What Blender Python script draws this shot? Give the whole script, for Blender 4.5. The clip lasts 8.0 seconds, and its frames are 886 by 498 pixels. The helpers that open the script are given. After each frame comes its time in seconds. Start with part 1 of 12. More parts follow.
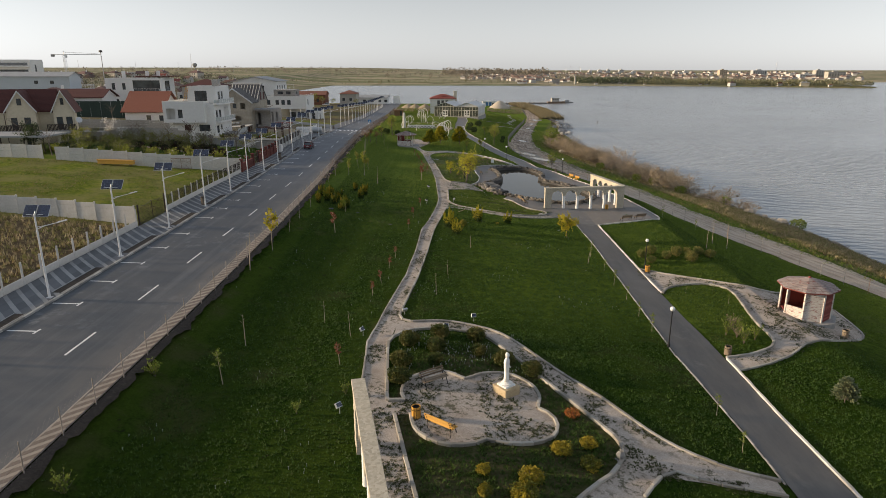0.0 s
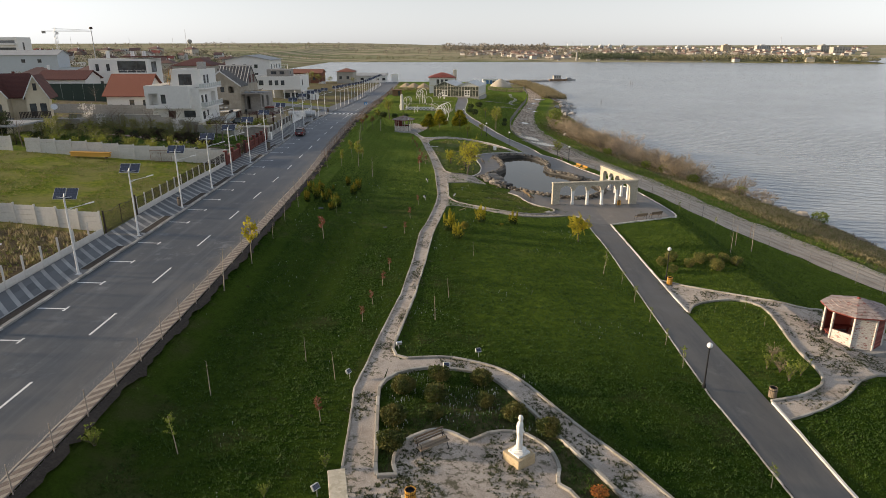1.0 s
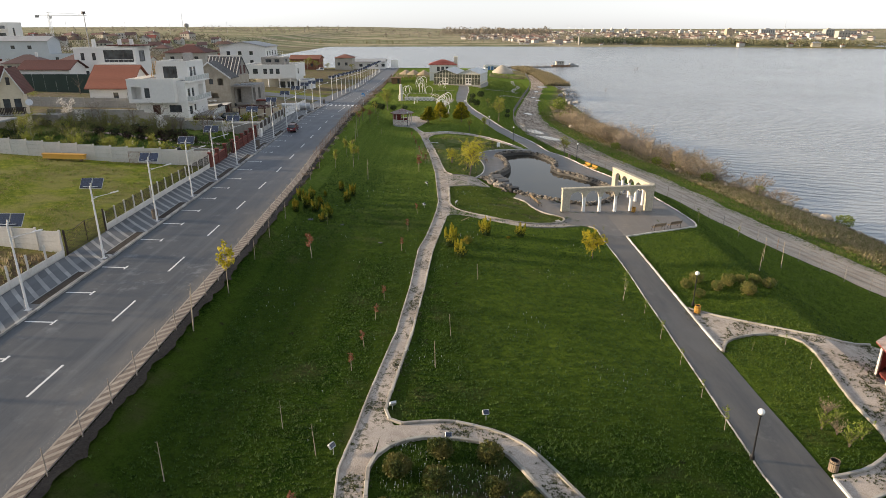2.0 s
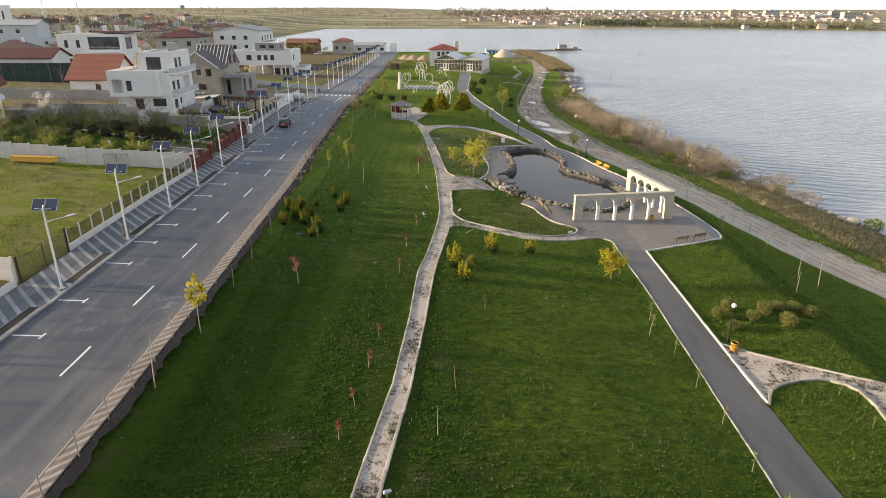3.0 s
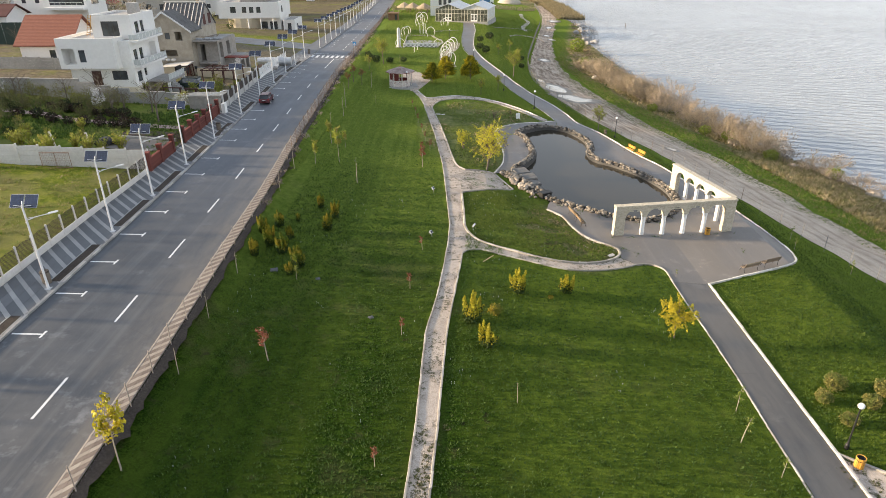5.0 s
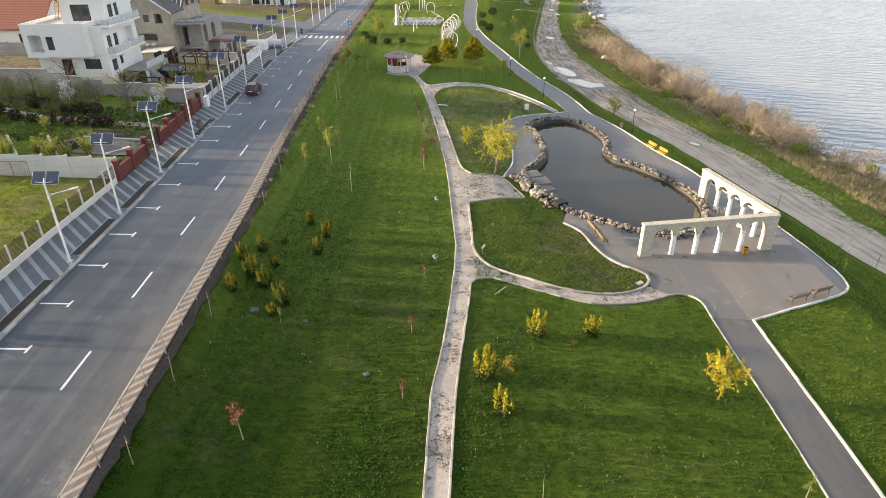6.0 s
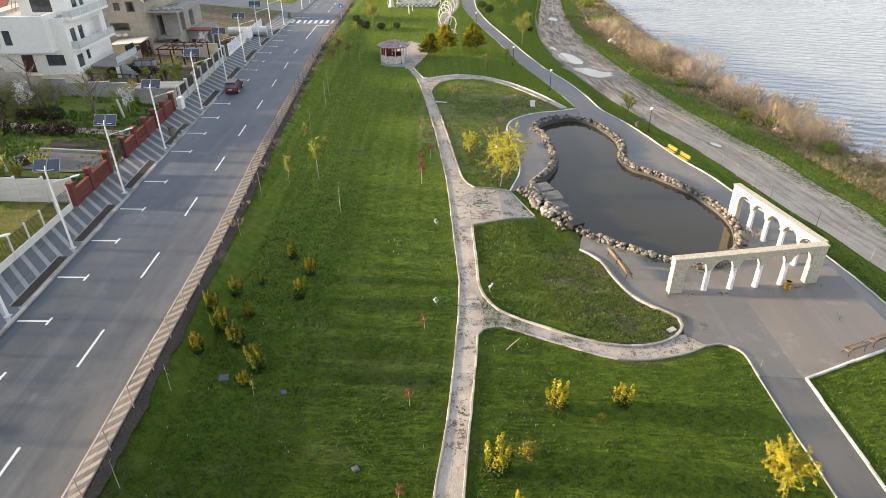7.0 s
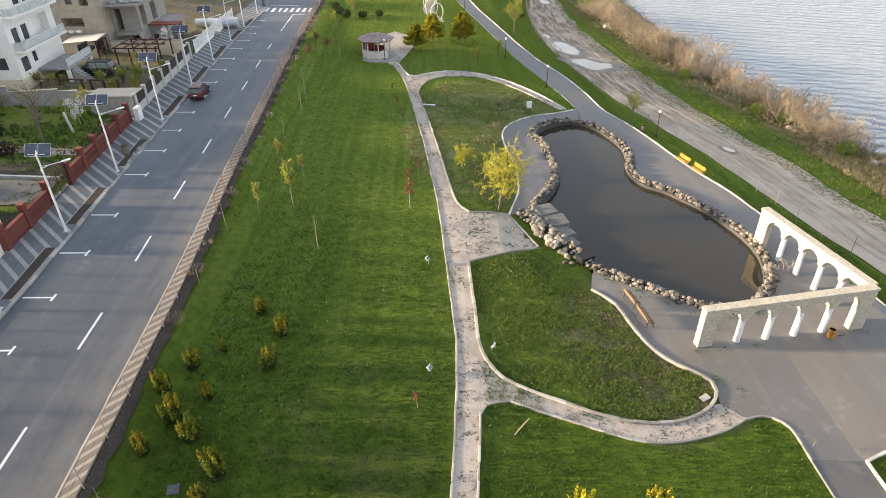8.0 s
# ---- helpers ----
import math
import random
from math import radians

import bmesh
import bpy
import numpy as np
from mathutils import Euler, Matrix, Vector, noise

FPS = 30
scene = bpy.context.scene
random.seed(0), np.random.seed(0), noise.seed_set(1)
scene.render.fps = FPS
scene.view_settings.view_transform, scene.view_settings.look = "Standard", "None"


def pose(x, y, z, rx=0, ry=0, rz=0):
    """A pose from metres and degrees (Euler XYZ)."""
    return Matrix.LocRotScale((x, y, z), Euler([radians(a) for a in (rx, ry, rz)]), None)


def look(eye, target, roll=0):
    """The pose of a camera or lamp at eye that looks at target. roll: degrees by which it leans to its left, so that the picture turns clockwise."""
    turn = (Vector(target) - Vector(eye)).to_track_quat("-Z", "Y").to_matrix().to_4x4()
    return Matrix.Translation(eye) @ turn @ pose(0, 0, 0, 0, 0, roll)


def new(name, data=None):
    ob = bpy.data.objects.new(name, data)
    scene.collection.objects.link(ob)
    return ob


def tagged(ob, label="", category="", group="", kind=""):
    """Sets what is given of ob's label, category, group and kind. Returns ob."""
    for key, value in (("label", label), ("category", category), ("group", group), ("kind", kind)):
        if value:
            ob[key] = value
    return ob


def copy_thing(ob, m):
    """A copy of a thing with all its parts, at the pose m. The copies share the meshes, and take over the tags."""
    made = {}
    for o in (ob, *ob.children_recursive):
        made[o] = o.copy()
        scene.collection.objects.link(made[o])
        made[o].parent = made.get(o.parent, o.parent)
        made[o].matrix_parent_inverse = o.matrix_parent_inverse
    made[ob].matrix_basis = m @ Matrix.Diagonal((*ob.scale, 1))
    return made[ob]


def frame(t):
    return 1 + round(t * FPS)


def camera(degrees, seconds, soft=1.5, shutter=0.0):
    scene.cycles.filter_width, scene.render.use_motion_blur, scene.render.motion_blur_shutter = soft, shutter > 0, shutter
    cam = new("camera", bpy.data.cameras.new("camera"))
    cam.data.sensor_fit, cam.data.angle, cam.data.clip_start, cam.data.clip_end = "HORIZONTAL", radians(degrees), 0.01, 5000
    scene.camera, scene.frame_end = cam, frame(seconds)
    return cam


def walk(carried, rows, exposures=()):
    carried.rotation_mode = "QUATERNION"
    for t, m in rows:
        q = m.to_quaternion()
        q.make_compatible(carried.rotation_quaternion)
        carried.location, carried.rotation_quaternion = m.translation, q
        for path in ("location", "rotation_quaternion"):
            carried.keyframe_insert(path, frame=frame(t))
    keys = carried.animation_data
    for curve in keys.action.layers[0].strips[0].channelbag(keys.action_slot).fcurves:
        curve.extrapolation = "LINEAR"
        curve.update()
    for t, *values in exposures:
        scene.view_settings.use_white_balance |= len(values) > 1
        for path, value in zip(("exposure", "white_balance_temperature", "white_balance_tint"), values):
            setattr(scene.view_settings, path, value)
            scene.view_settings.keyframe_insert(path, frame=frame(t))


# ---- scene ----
cam = camera(70.7, 8.0, 0.6)
PATH = [
    (0, (0.733, 0.373, 17.182), (0.711, 2.294, 16.625), 0.0),
    (0.5, (0.698, 3.655, 17.686), (0.676, 5.565, 17.094), -0.1),
    (1, (0.66, 6.901, 18.218), (0.639, 8.8, 17.592), -0.1),
    (1.5, (0.62, 10.113, 18.752), (0.598, 12.005, 18.103), -0.1),
    (3, (0.267, 19.794, 20.295), (0.245, 21.659, 19.573), -0.1),
    (3.5, (0.073, 23.159, 20.757), (0.05, 25.012, 20.006), -0.2),
    (4, (-0.205, 26.566, 21.201), (-0.228, 28.402, 20.409), -0.2),
    (4.5, (-0.484, 30.055, 21.598), (-0.507, 31.873, 20.764), -0.3),
    (6, (-1.28, 40.973, 22.866), (-1.302, 42.731, 21.912), -0.5),
    (6.5, (-1.476, 44.733, 23.233), (-1.492, 46.472, 22.245), -0.6),
    (7, (-1.626, 48.48, 23.615), (-1.639, 50.2, 22.593), -0.7),
    (7.5, (-1.779, 52.273, 23.947), (-1.778, 53.973, 22.893), -0.8),
    (8, (-1.918, 56.032, 24.239), (-1.893, 57.713, 23.156), -0.9),
]
EXPOSURES = [(0.0, 0.66), (1.5, 1.00), (3.0, 1.42), (4.5, 1.68), (6.0, 1.85), (8.0, 1.91)]
walk(cam, [(t, look(eye, target, roll)) for t, eye, target, roll in PATH], EXPOSURES)

# ---- light ----
SUN_ELEVATION, SUN_AZIMUTH = 11.5, -88.0   # degrees; azimuth clockwise from +y
world = bpy.data.worlds.new("sky")
scene.world = world
world.use_nodes = True
_wn = world.node_tree.nodes
_sky = _wn.new("ShaderNodeTexSky")
_sky.sky_type, _sky.sun_disc = "NISHITA", False
_sky.sun_elevation, _sky.sun_rotation = radians(SUN_ELEVATION), radians(SUN_AZIMUTH)
_sky.air_density, _sky.dust_density, _sky.ozone_density = 1.0, 0.15, 1.5
_wn["Background"].inputs["Strength"].default_value = 0.15
# thin high haze: the sky's own brightness with part of its colour washed out
_bw, _mx = _wn.new("ShaderNodeRGBToBW"), _wn.new("ShaderNodeMix")
_mx.data_type = "RGBA"
_tint = _wn.new("ShaderNodeMix")
_tint.data_type, _tint.blend_type = "RGBA", "MULTIPLY"
_tint.inputs["Factor"].default_value = 1.0
_tint.inputs["B"].default_value = (0.985, 1.0, 1.03, 1)
world.node_tree.links.new(_sky.outputs[0], _bw.inputs[0])
world.node_tree.links.new(_sky.outputs[0], _mx.inputs["A"])
world.node_tree.links.new(_bw.outputs[0], _mx.inputs["B"])
world.node_tree.links.new(_mx.outputs["Result"], _tint.inputs["A"])
# the haze is thicker to the eye overhead than the clear gradient makes it
_tc, _sx, _el, _gr = _wn.new("ShaderNodeTexCoord"), _wn.new("ShaderNodeSeparateXYZ"), _wn.new("ShaderNodeMapRange"), _wn.new("ShaderNodeMix")
_el.inputs["To Min"].default_value, _el.inputs["To Max"].default_value = 0.86, 3.0
_gr.data_type, _gr.blend_type = "RGBA", "MULTIPLY"
_gr.inputs["Factor"].default_value = 1.0
world.node_tree.links.new(_tc.outputs["Generated"], _sx.inputs[0])
world.node_tree.links.new(_sx.outputs["Z"], _el.inputs["Value"])
_pl = _wn.new("ShaderNodeMapRange")   # the haze pales the low sky, the zenith stays bluer
_pl.inputs["From Max"].default_value = 0.55
_pl.inputs["To Min"].default_value, _pl.inputs["To Max"].default_value = 0.92, 0.72
world.node_tree.links.new(_sx.outputs["Z"], _pl.inputs["Value"])
world.node_tree.links.new(_pl.outputs["Result"], _mx.inputs["Factor"])
_hz, _ml = _wn.new("ShaderNodeMapRange"), _wn.new("ShaderNodeMath")   # milky band low over the horizon
_hz.inputs["From Max"].default_value = 0.20
_hz.inputs["To Min"].default_value, _hz.inputs["To Max"].default_value = 0.72, 0.57
_ml.operation = "MULTIPLY"
world.node_tree.links.new(_sx.outputs["Z"], _hz.inputs["Value"])
world.node_tree.links.new(_el.outputs["Result"], _ml.inputs[0])
world.node_tree.links.new(_hz.outputs["Result"], _ml.inputs[1])
world.node_tree.links.new(_ml.outputs[0], _gr.inputs["B"])
world.node_tree.links.new(_tint.outputs["Result"], _gr.inputs["A"])
world.node_tree.links.new(_gr.outputs["Result"], _wn["Background"].inputs["Color"])
_sun = bpy.data.lights.new("sun", "SUN")
_sun.energy, _sun.angle, _sun.color = 4.1, radians(4.0), (1.0, 0.78, 0.53)
sun = new("sun", _sun)
_e, _a = radians(SUN_ELEVATION), radians(SUN_AZIMUTH)
sun.matrix_world = look((math.sin(_a) * math.cos(_e) * 100, math.cos(_a) * math.cos(_e) * 100, math.sin(_e) * 100), (0, 0, 0))

rng = random.Random(7)


# ---- mesh helpers ----
class Geo:
    """Collects vertices and faces of one mesh."""

    def __init__(self):
        self.v, self.f = [], []

    def add(self, verts, faces):
        n = len(self.v)
        self.v.extend(verts)
        self.f.extend([tuple(i + n for i in f) for f in faces])
        return self

    def box(self, x0, y0, z0, x1, y1, z1, m=None):
        p = [(x0, y0, z0), (x1, y0, z0), (x1, y1, z0), (x0, y1, z0), (x0, y0, z1), (x1, y0, z1), (x1, y1, z1), (x0, y1, z1)]
        if m is not None:
            p = [tuple(m @ Vector(q)) for q in p]
        return self.add(p, [(3, 2, 1, 0), (4, 5, 6, 7), (0, 1, 5, 4), (1, 2, 6, 5), (2, 3, 7, 6), (3, 0, 4, 7)])

    def cbox(self, x0, y0, z0, x1, y1, z1, c=0.02, m=None):
        """A box whose upright edges and top rim are chamfered by c."""
        def ring(z, d):
            a0, a1, b0, b1 = x0 + d, x1 - d, y0 + d, y1 - d
            return [(a0 + c, b0, z), (a1 - c, b0, z), (a1, b0 + c, z), (a1, b1 - c, z), (a1 - c, b1, z), (a0 + c, b1, z), (a0, b1 - c, z), (a0, b0 + c, z)]
        p = ring(z0, 0) + ring(z1 - c, 0) + ring(z1, c)
        if m is not None:
            p = [tuple(m @ Vector(q)) for q in p]
        f = [tuple(range(7, -1, -1)), tuple(range(16, 24))]
        for k in (0, 8):
            for i in range(8):
                j = (i + 1) % 8
                f.append((k + i, k + j, k + 8 + j, k + 8 + i))
        return self.add(p, f)

    def cyl(self, p0, p1, r0, r1=None, n=8, caps=True):
        r1 = r0 if r1 is None else r1
        a, b = Vector(p0), Vector(p1)
        d = b - a
        if d.length < 1e-6:
            return self
        d.normalize()
        u = d.cross(Vector((0, 0, 1)) if abs(d.z) < 0.9 else Vector((1, 0, 0))).normalized()
        w = d.cross(u)
        p = []
        for c, r in ((a, r0), (b, r1)):
            for i in range(n):
                t = 2 * math.pi * i / n
                p.append(tuple(c + (u * math.cos(t) + w * math.sin(t)) * r))
        f = [(i, (i + 1) % n, n + (i + 1) % n, n + i) for i in range(n)]
        if caps:
            f += [tuple(range(n - 1, -1, -1)), tuple(range(n, 2 * n))]
        return self.add(p, f)

    def tube(self, pts, r, n=6):
        """A tube along points; r is a number or one radius a point."""
        pts = [Vector(p) for p in pts]
        rs = r if isinstance(r, (list, tuple)) else [r] * len(pts)
        verts, faces = [], []
        for k, p in enumerate(pts):
            d = (pts[min(k + 1, len(pts) - 1)] - pts[max(k - 1, 0)]).normalized()
            u = d.cross(Vector((0, 0, 1)) if abs(d.z) < 0.9 else Vector((1, 0, 0))).normalized()
            w = d.cross(u)
            for i in range(n):
                t = 2 * math.pi * i / n
                verts.append(tuple(p + (u * math.cos(t) + w * math.sin(t)) * rs[k]))
        for k in range(len(pts) - 1):
            for i in range(n):
                j = (i + 1) % n
                faces.append((k * n + i, k * n + j, k * n + n + j, k * n + n + i))
        faces += [tuple(range(n - 1, -1, -1)), tuple(range((len(pts) - 1) * n, len(pts) * n))]
        return self.add(verts, faces)

    def lathe(self, prof, n=12, x=0.0, y=0.0):
        """A turned form from (radius, height) pairs."""
        v, f = [], []
        for r, z in prof:
            v += [(x + r * math.cos(2 * math.pi * i / n), y + r * math.sin(2 * math.pi * i / n), z) for i in range(n)]
        for k in range(len(prof) - 1):
            f += [(k * n + i, k * n + (i + 1) % n, k * n + n + (i + 1) % n, k * n + n + i) for i in range(n)]
        f += [tuple(range(n - 1, -1, -1)), tuple(range((len(prof) - 1) * n, len(prof) * n))]
        return self.add(v, f)

    def prism(self, pts, z0, z1):
        n = len(pts)
        v = [(x, y, z0) for x, y in pts] + [(x, y, z1) for x, y in pts]
        f = [tuple(range(n - 1, -1, -1)), tuple(range(n, 2 * n))] + [(i, (i + 1) % n, n + (i + 1) % n, n + i) for i in range(n)]
        return self.add(v, f)

    def leaf(self, p, size, r, up=0.0):
        """One small leaf: a bent quad turned at random."""
        a = Vector((r.gauss(0, 1), r.gauss(0, 1), r.gauss(0, 1) + up)).normalized()
        b = a.cross(Vector((r.gauss(0, 1), r.gauss(0, 1), r.gauss(0, 1)))).normalized()
        c = a.cross(b)
        p = Vector(p)
        return self.add([tuple(p - b * size * 0.38), tuple(p + a * size * 0.55 + c * size * 0.1), tuple(p + b * size * 0.38), tuple(p - a * size * 0.55 + c * size * 0.1)], [(0, 1, 2, 3)])

    def stone(self, p, s, r, flat=0.7):
        """An uneven stone of about radius s: a jittered ball of 20 corners."""
        n, rings = 6, [(-0.85, 0.35), (-0.35, 0.95), (0.3, 1.0), (0.8, 0.5)]
        turn, sx, sy = r.uniform(0, 6.3), s * r.uniform(0.75, 1.2), s * r.uniform(0.75, 1.2)
        v = []
        for z, q in rings:
            for i in range(n):
                t = turn + 2 * math.pi * i / n
                k = q * r.uniform(0.8, 1.15)
                v.append((p[0] + math.cos(t) * sx * k, p[1] + math.sin(t) * sy * k, p[2] + z * s * flat * r.uniform(0.85, 1.15)))
        f = [tuple(range(n - 1, -1, -1)), tuple(range(18, 24))]
        for k in range(3):
            f += [(k * n + i, k * n + (i + 1) % n, k * n + n + (i + 1) % n, k * n + n + i) for i in range(n)]
        return self.add(v, f)

    def data(self, name, smooth=False):
        me = bpy.data.meshes.new(name)
        me.from_pydata(self.v, [], self.f)
        if smooth:
            me.polygons.foreach_set("use_smooth", [True] * len(me.polygons))
        me.update()
        return me


def part(name, geo, material, parent=None, label="", smooth=False):
    """Links a Geo as one mesh object under a thing or a part."""
    me = geo.data(name, smooth)
    me.materials.append(material)
    ob = new(name, me)
    if parent is not None:
        ob.parent = parent
    if label:
        ob["label"] = label
    return ob


def thing(name, m, label, category, group="", kind=""):
    """An Empty at the base of a thing, at the pose m."""
    ob = new(name)
    ob.empty_display_size = 0.2
    ob.matrix_basis = m
    return tagged(ob, label, category, group, kind)


def setting(name, geo, material, label="", category="", smooth=False):
    ob = part(name, geo, material, None, label, smooth)
    return tagged(ob, label, category, kind="structure")


def spot(x, y, rz=0.0, s=1.0, dz=0.0):
    """A pose on the ground."""
    return pose(x, y, ground(x, y) + dz, 0, 0, rz) @ Matrix.Diagonal((s, s, s, 1))


def lerp_table(ts, vs, t):
    if t <= ts[0]:
        return vs[0]
    for i in range(1, len(ts)):
        if t <= ts[i]:
            k = (t - ts[i - 1]) / (ts[i] - ts[i - 1])
            return vs[i - 1] * (1 - k) + vs[i] * k
    return vs[-1]


def curve(pts, step=0.8, closed=False):
    """A smooth line through points, resampled."""
    n = len(pts)
    out = []
    for i in range(n if closed else n - 1):
        if closed:
            p = [Vector(pts[(i + k) % n]) for k in (-1, 0, 1, 2)]
        else:
            p = [Vector(pts[min(max(i + k, 0), n - 1)]) for k in (-1, 0, 1, 2)]
        m = max(1, int((p[2] - p[1]).length / step))
        for j in range(m):
            t = j / m
            out.append(0.5 * (2 * p[1] + (p[2] - p[0]) * t + (2 * p[0] - 5 * p[1] + 4 * p[2] - p[3]) * t * t + (3 * p[1] - p[0] - 3 * p[2] + p[3]) * t ** 3))
    if not closed:
        out.append(Vector(pts[-1]))
    return [tuple(p) for p in out]


def polyline(pts, step=0.8):
    """Straight legs, resampled."""
    out = []
    for a, b in zip(pts, pts[1:]):
        a, b = Vector(a), Vector(b)
        m = max(1, int((b - a).length / step))
        out += [tuple(a.lerp(b, j / m)) for j in range(m)]
    return out + [tuple(pts[-1])]


def resample(pts, n):
    seg = [0.0]
    for a, b in zip(pts, pts[1:]):
        seg.append(seg[-1] + math.dist(a, b))
    out, k = [], 0
    for i in range(n):
        d = seg[-1] * i / (n - 1)
        while k < len(seg) - 2 and seg[k + 1] < d:
            k += 1
        t = (d - seg[k]) / max(seg[k + 1] - seg[k], 1e-9)
        out.append(tuple(pts[k][j] * (1 - t) + pts[k + 1][j] * t for j in range(2)))
    return out


def ribbon(left, right, dz, n=None, across=3, geo=None):
    """A surface between two lines of the plan, laid on the ground dz above it."""
    geo = geo or Geo()
    n = n or max(len(left), len(right))
    a, b = resample(left, n), resample(right, n)
    v, f = [], []
    for p, q in zip(a, b):
        for j in range(across + 1):
            t = j / across
            x, y = p[0] * (1 - t) + q[0] * t, p[1] * (1 - t) + q[1] * t
            v.append((x, y, ground(x, y) + dz))
    w = across + 1
    for i in range(n - 1):
        for j in range(across):
            f.append((i * w + j, i * w + j + 1, i * w + w + j + 1, i * w + w + j))
    return geo.add(v, f)


def drape(outline, dz, step=1.5):
    """A filled outline of the plan, cut into cells and laid on the ground."""
    bm = bmesh.new()
    bm.faces.new([bm.verts.new((x, y, 0)) for x, y in outline])
    bmesh.ops.triangulate(bm, faces=bm.faces[:])
    xs, ys = [p[0] for p in outline], [p[1] for p in outline]
    for axis, lo, hi in ((0, min(xs), max(xs)), (1, min(ys), max(ys))):
        k = math.floor(lo / step) + 1
        while k * step < hi:
            co, no = [0, 0, 0], [0, 0, 0]
            co[axis], no[axis] = k * step, 1
            bmesh.ops.bisect_plane(bm, geom=bm.verts[:] + bm.edges[:] + bm.faces[:], plane_co=co, plane_no=no)
            k += 1
    geo = Geo()
    bm.verts.index_update()
    flip = [f for f in bm.faces if f.normal.z < 0]
    if flip:
        bmesh.ops.reverse_faces(bm, faces=flip)
    geo.add([(v.co.x, v.co.y, ground(v.co.x, v.co.y) + dz) for v in bm.verts], [tuple(v.index for v in f.verts) for f in bm.faces])
    bm.free()
    return geo


def offset(pts, d, closed=False):
    """A line of the plan moved d to its left."""
    n, out = len(pts), []
    for i, p in enumerate(pts):
        a = pts[(i - 1) % n] if closed or i > 0 else p
        b = pts[(i + 1) % n] if closed or i < n - 1 else p
        t = Vector((b[0] - a[0], b[1] - a[1])).normalized()
        out.append((p[0] - t.y * d, p[1] + t.x * d))
    return out


def kerb_stones(line, width, height, material, parent, name="kerb_stone", length=0.9, gap=0.02, sink=0.1, closed=False, limit=300):
    """Single kerb stones along a line of the plan, with open joints."""
    pts = list(line) + ([line[0]] if closed else [])
    total = sum(math.dist(a, b) for a, b in zip(pts, pts[1:]))
    n = max(1, round(total / length))
    ends = resample(pts, n + 1)
    rest, shared = Geo(), {}
    for i in range(n):
        a, b = Vector(ends[i]), Vector(ends[i + 1])
        d = b - a
        ln = d.length - gap
        mid = (a + b) / 2
        za, zb = ground(*a), ground(*b)
        m = Matrix.Translation((mid.x, mid.y, (za + zb) / 2)) @ Euler((0, -math.atan2(zb - za, d.length), math.atan2(d.y, d.x))).to_matrix().to_4x4()
        m = m @ pose(0, rng.uniform(-0.012, 0.012), rng.uniform(-0.012, 0.012), rng.uniform(-1.5, 1.5), 0, rng.uniform(-0.8, 0.8))
        if i < limit:
            key = round(ln, 1)
            if key not in shared:
                shared[key] = Geo().cbox(-key / 2, -width / 2, -sink, key / 2, width / 2, height, 0.02).data(name)
                shared[key].materials.append(material)
            ob = new(name, shared[key])
            ob.matrix_basis = m
            ob.parent = parent
        else:
            rest.cbox(-ln / 2, -width / 2, -sink, ln / 2, width / 2, height, 0.02, m)
    if rest.v:
        tagged(part(name + "_row", rest, material, parent), kind="stuff")


def wall_holes(geo, length, z0, z1, thick, holes, m):
    """An upright wall along local x, from 0 to length, with rectangular openings (x0, z0, x1, z1) right through it, as one closed mesh."""
    xs = sorted({0.0, length, *[h[0] for h in holes], *[h[2] for h in holes]})
    zs = sorted({z0, z1, *[h[1] for h in holes], *[h[3] for h in holes]})
    nx, nz = len(xs), len(zs)
    solid = [[not any(h[0] < (xs[i] + xs[i + 1]) / 2 < h[2] and h[1] < (zs[k] + zs[k + 1]) / 2 < h[3] for h in holes) for k in range(nz - 1)] for i in range(nx - 1)]
    v = [tuple(m @ Vector((x, y, z))) for y in (0.0, thick) for z in zs for x in xs]
    def at(i, k, back):
        return back * nx * nz + k * nx + i
    f = []
    for i in range(nx - 1):
        for k in range(nz - 1):
            if not solid[i][k]:
                continue
            f.append((at(i, k, 0), at(i + 1, k, 0), at(i + 1, k + 1, 0), at(i, k + 1, 0)))
            f.append((at(i, k + 1, 1), at(i + 1, k + 1, 1), at(i + 1, k, 1), at(i, k, 1)))
            for di, dk, p, q in ((-1, 0, (i, k + 1), (i, k)), (1, 0, (i + 1, k), (i + 1, k + 1)), (0, -1, (i, k), (i + 1, k)), (0, 1, (i + 1, k + 1), (i, k + 1))):
                a, b = i + di, k + dk
                if not (0 <= a < nx - 1 and 0 <= b < nz - 1 and solid[a][b]):
                    f.append((at(*q, 0), at(*p, 0), at(*p, 1), at(*q, 1)))
    used = sorted({j for q in f for j in q})
    index = {j: n for n, j in enumerate(used)}
    return geo.add([v[j] for j in used], [tuple(index[j] for j in q) for q in f])


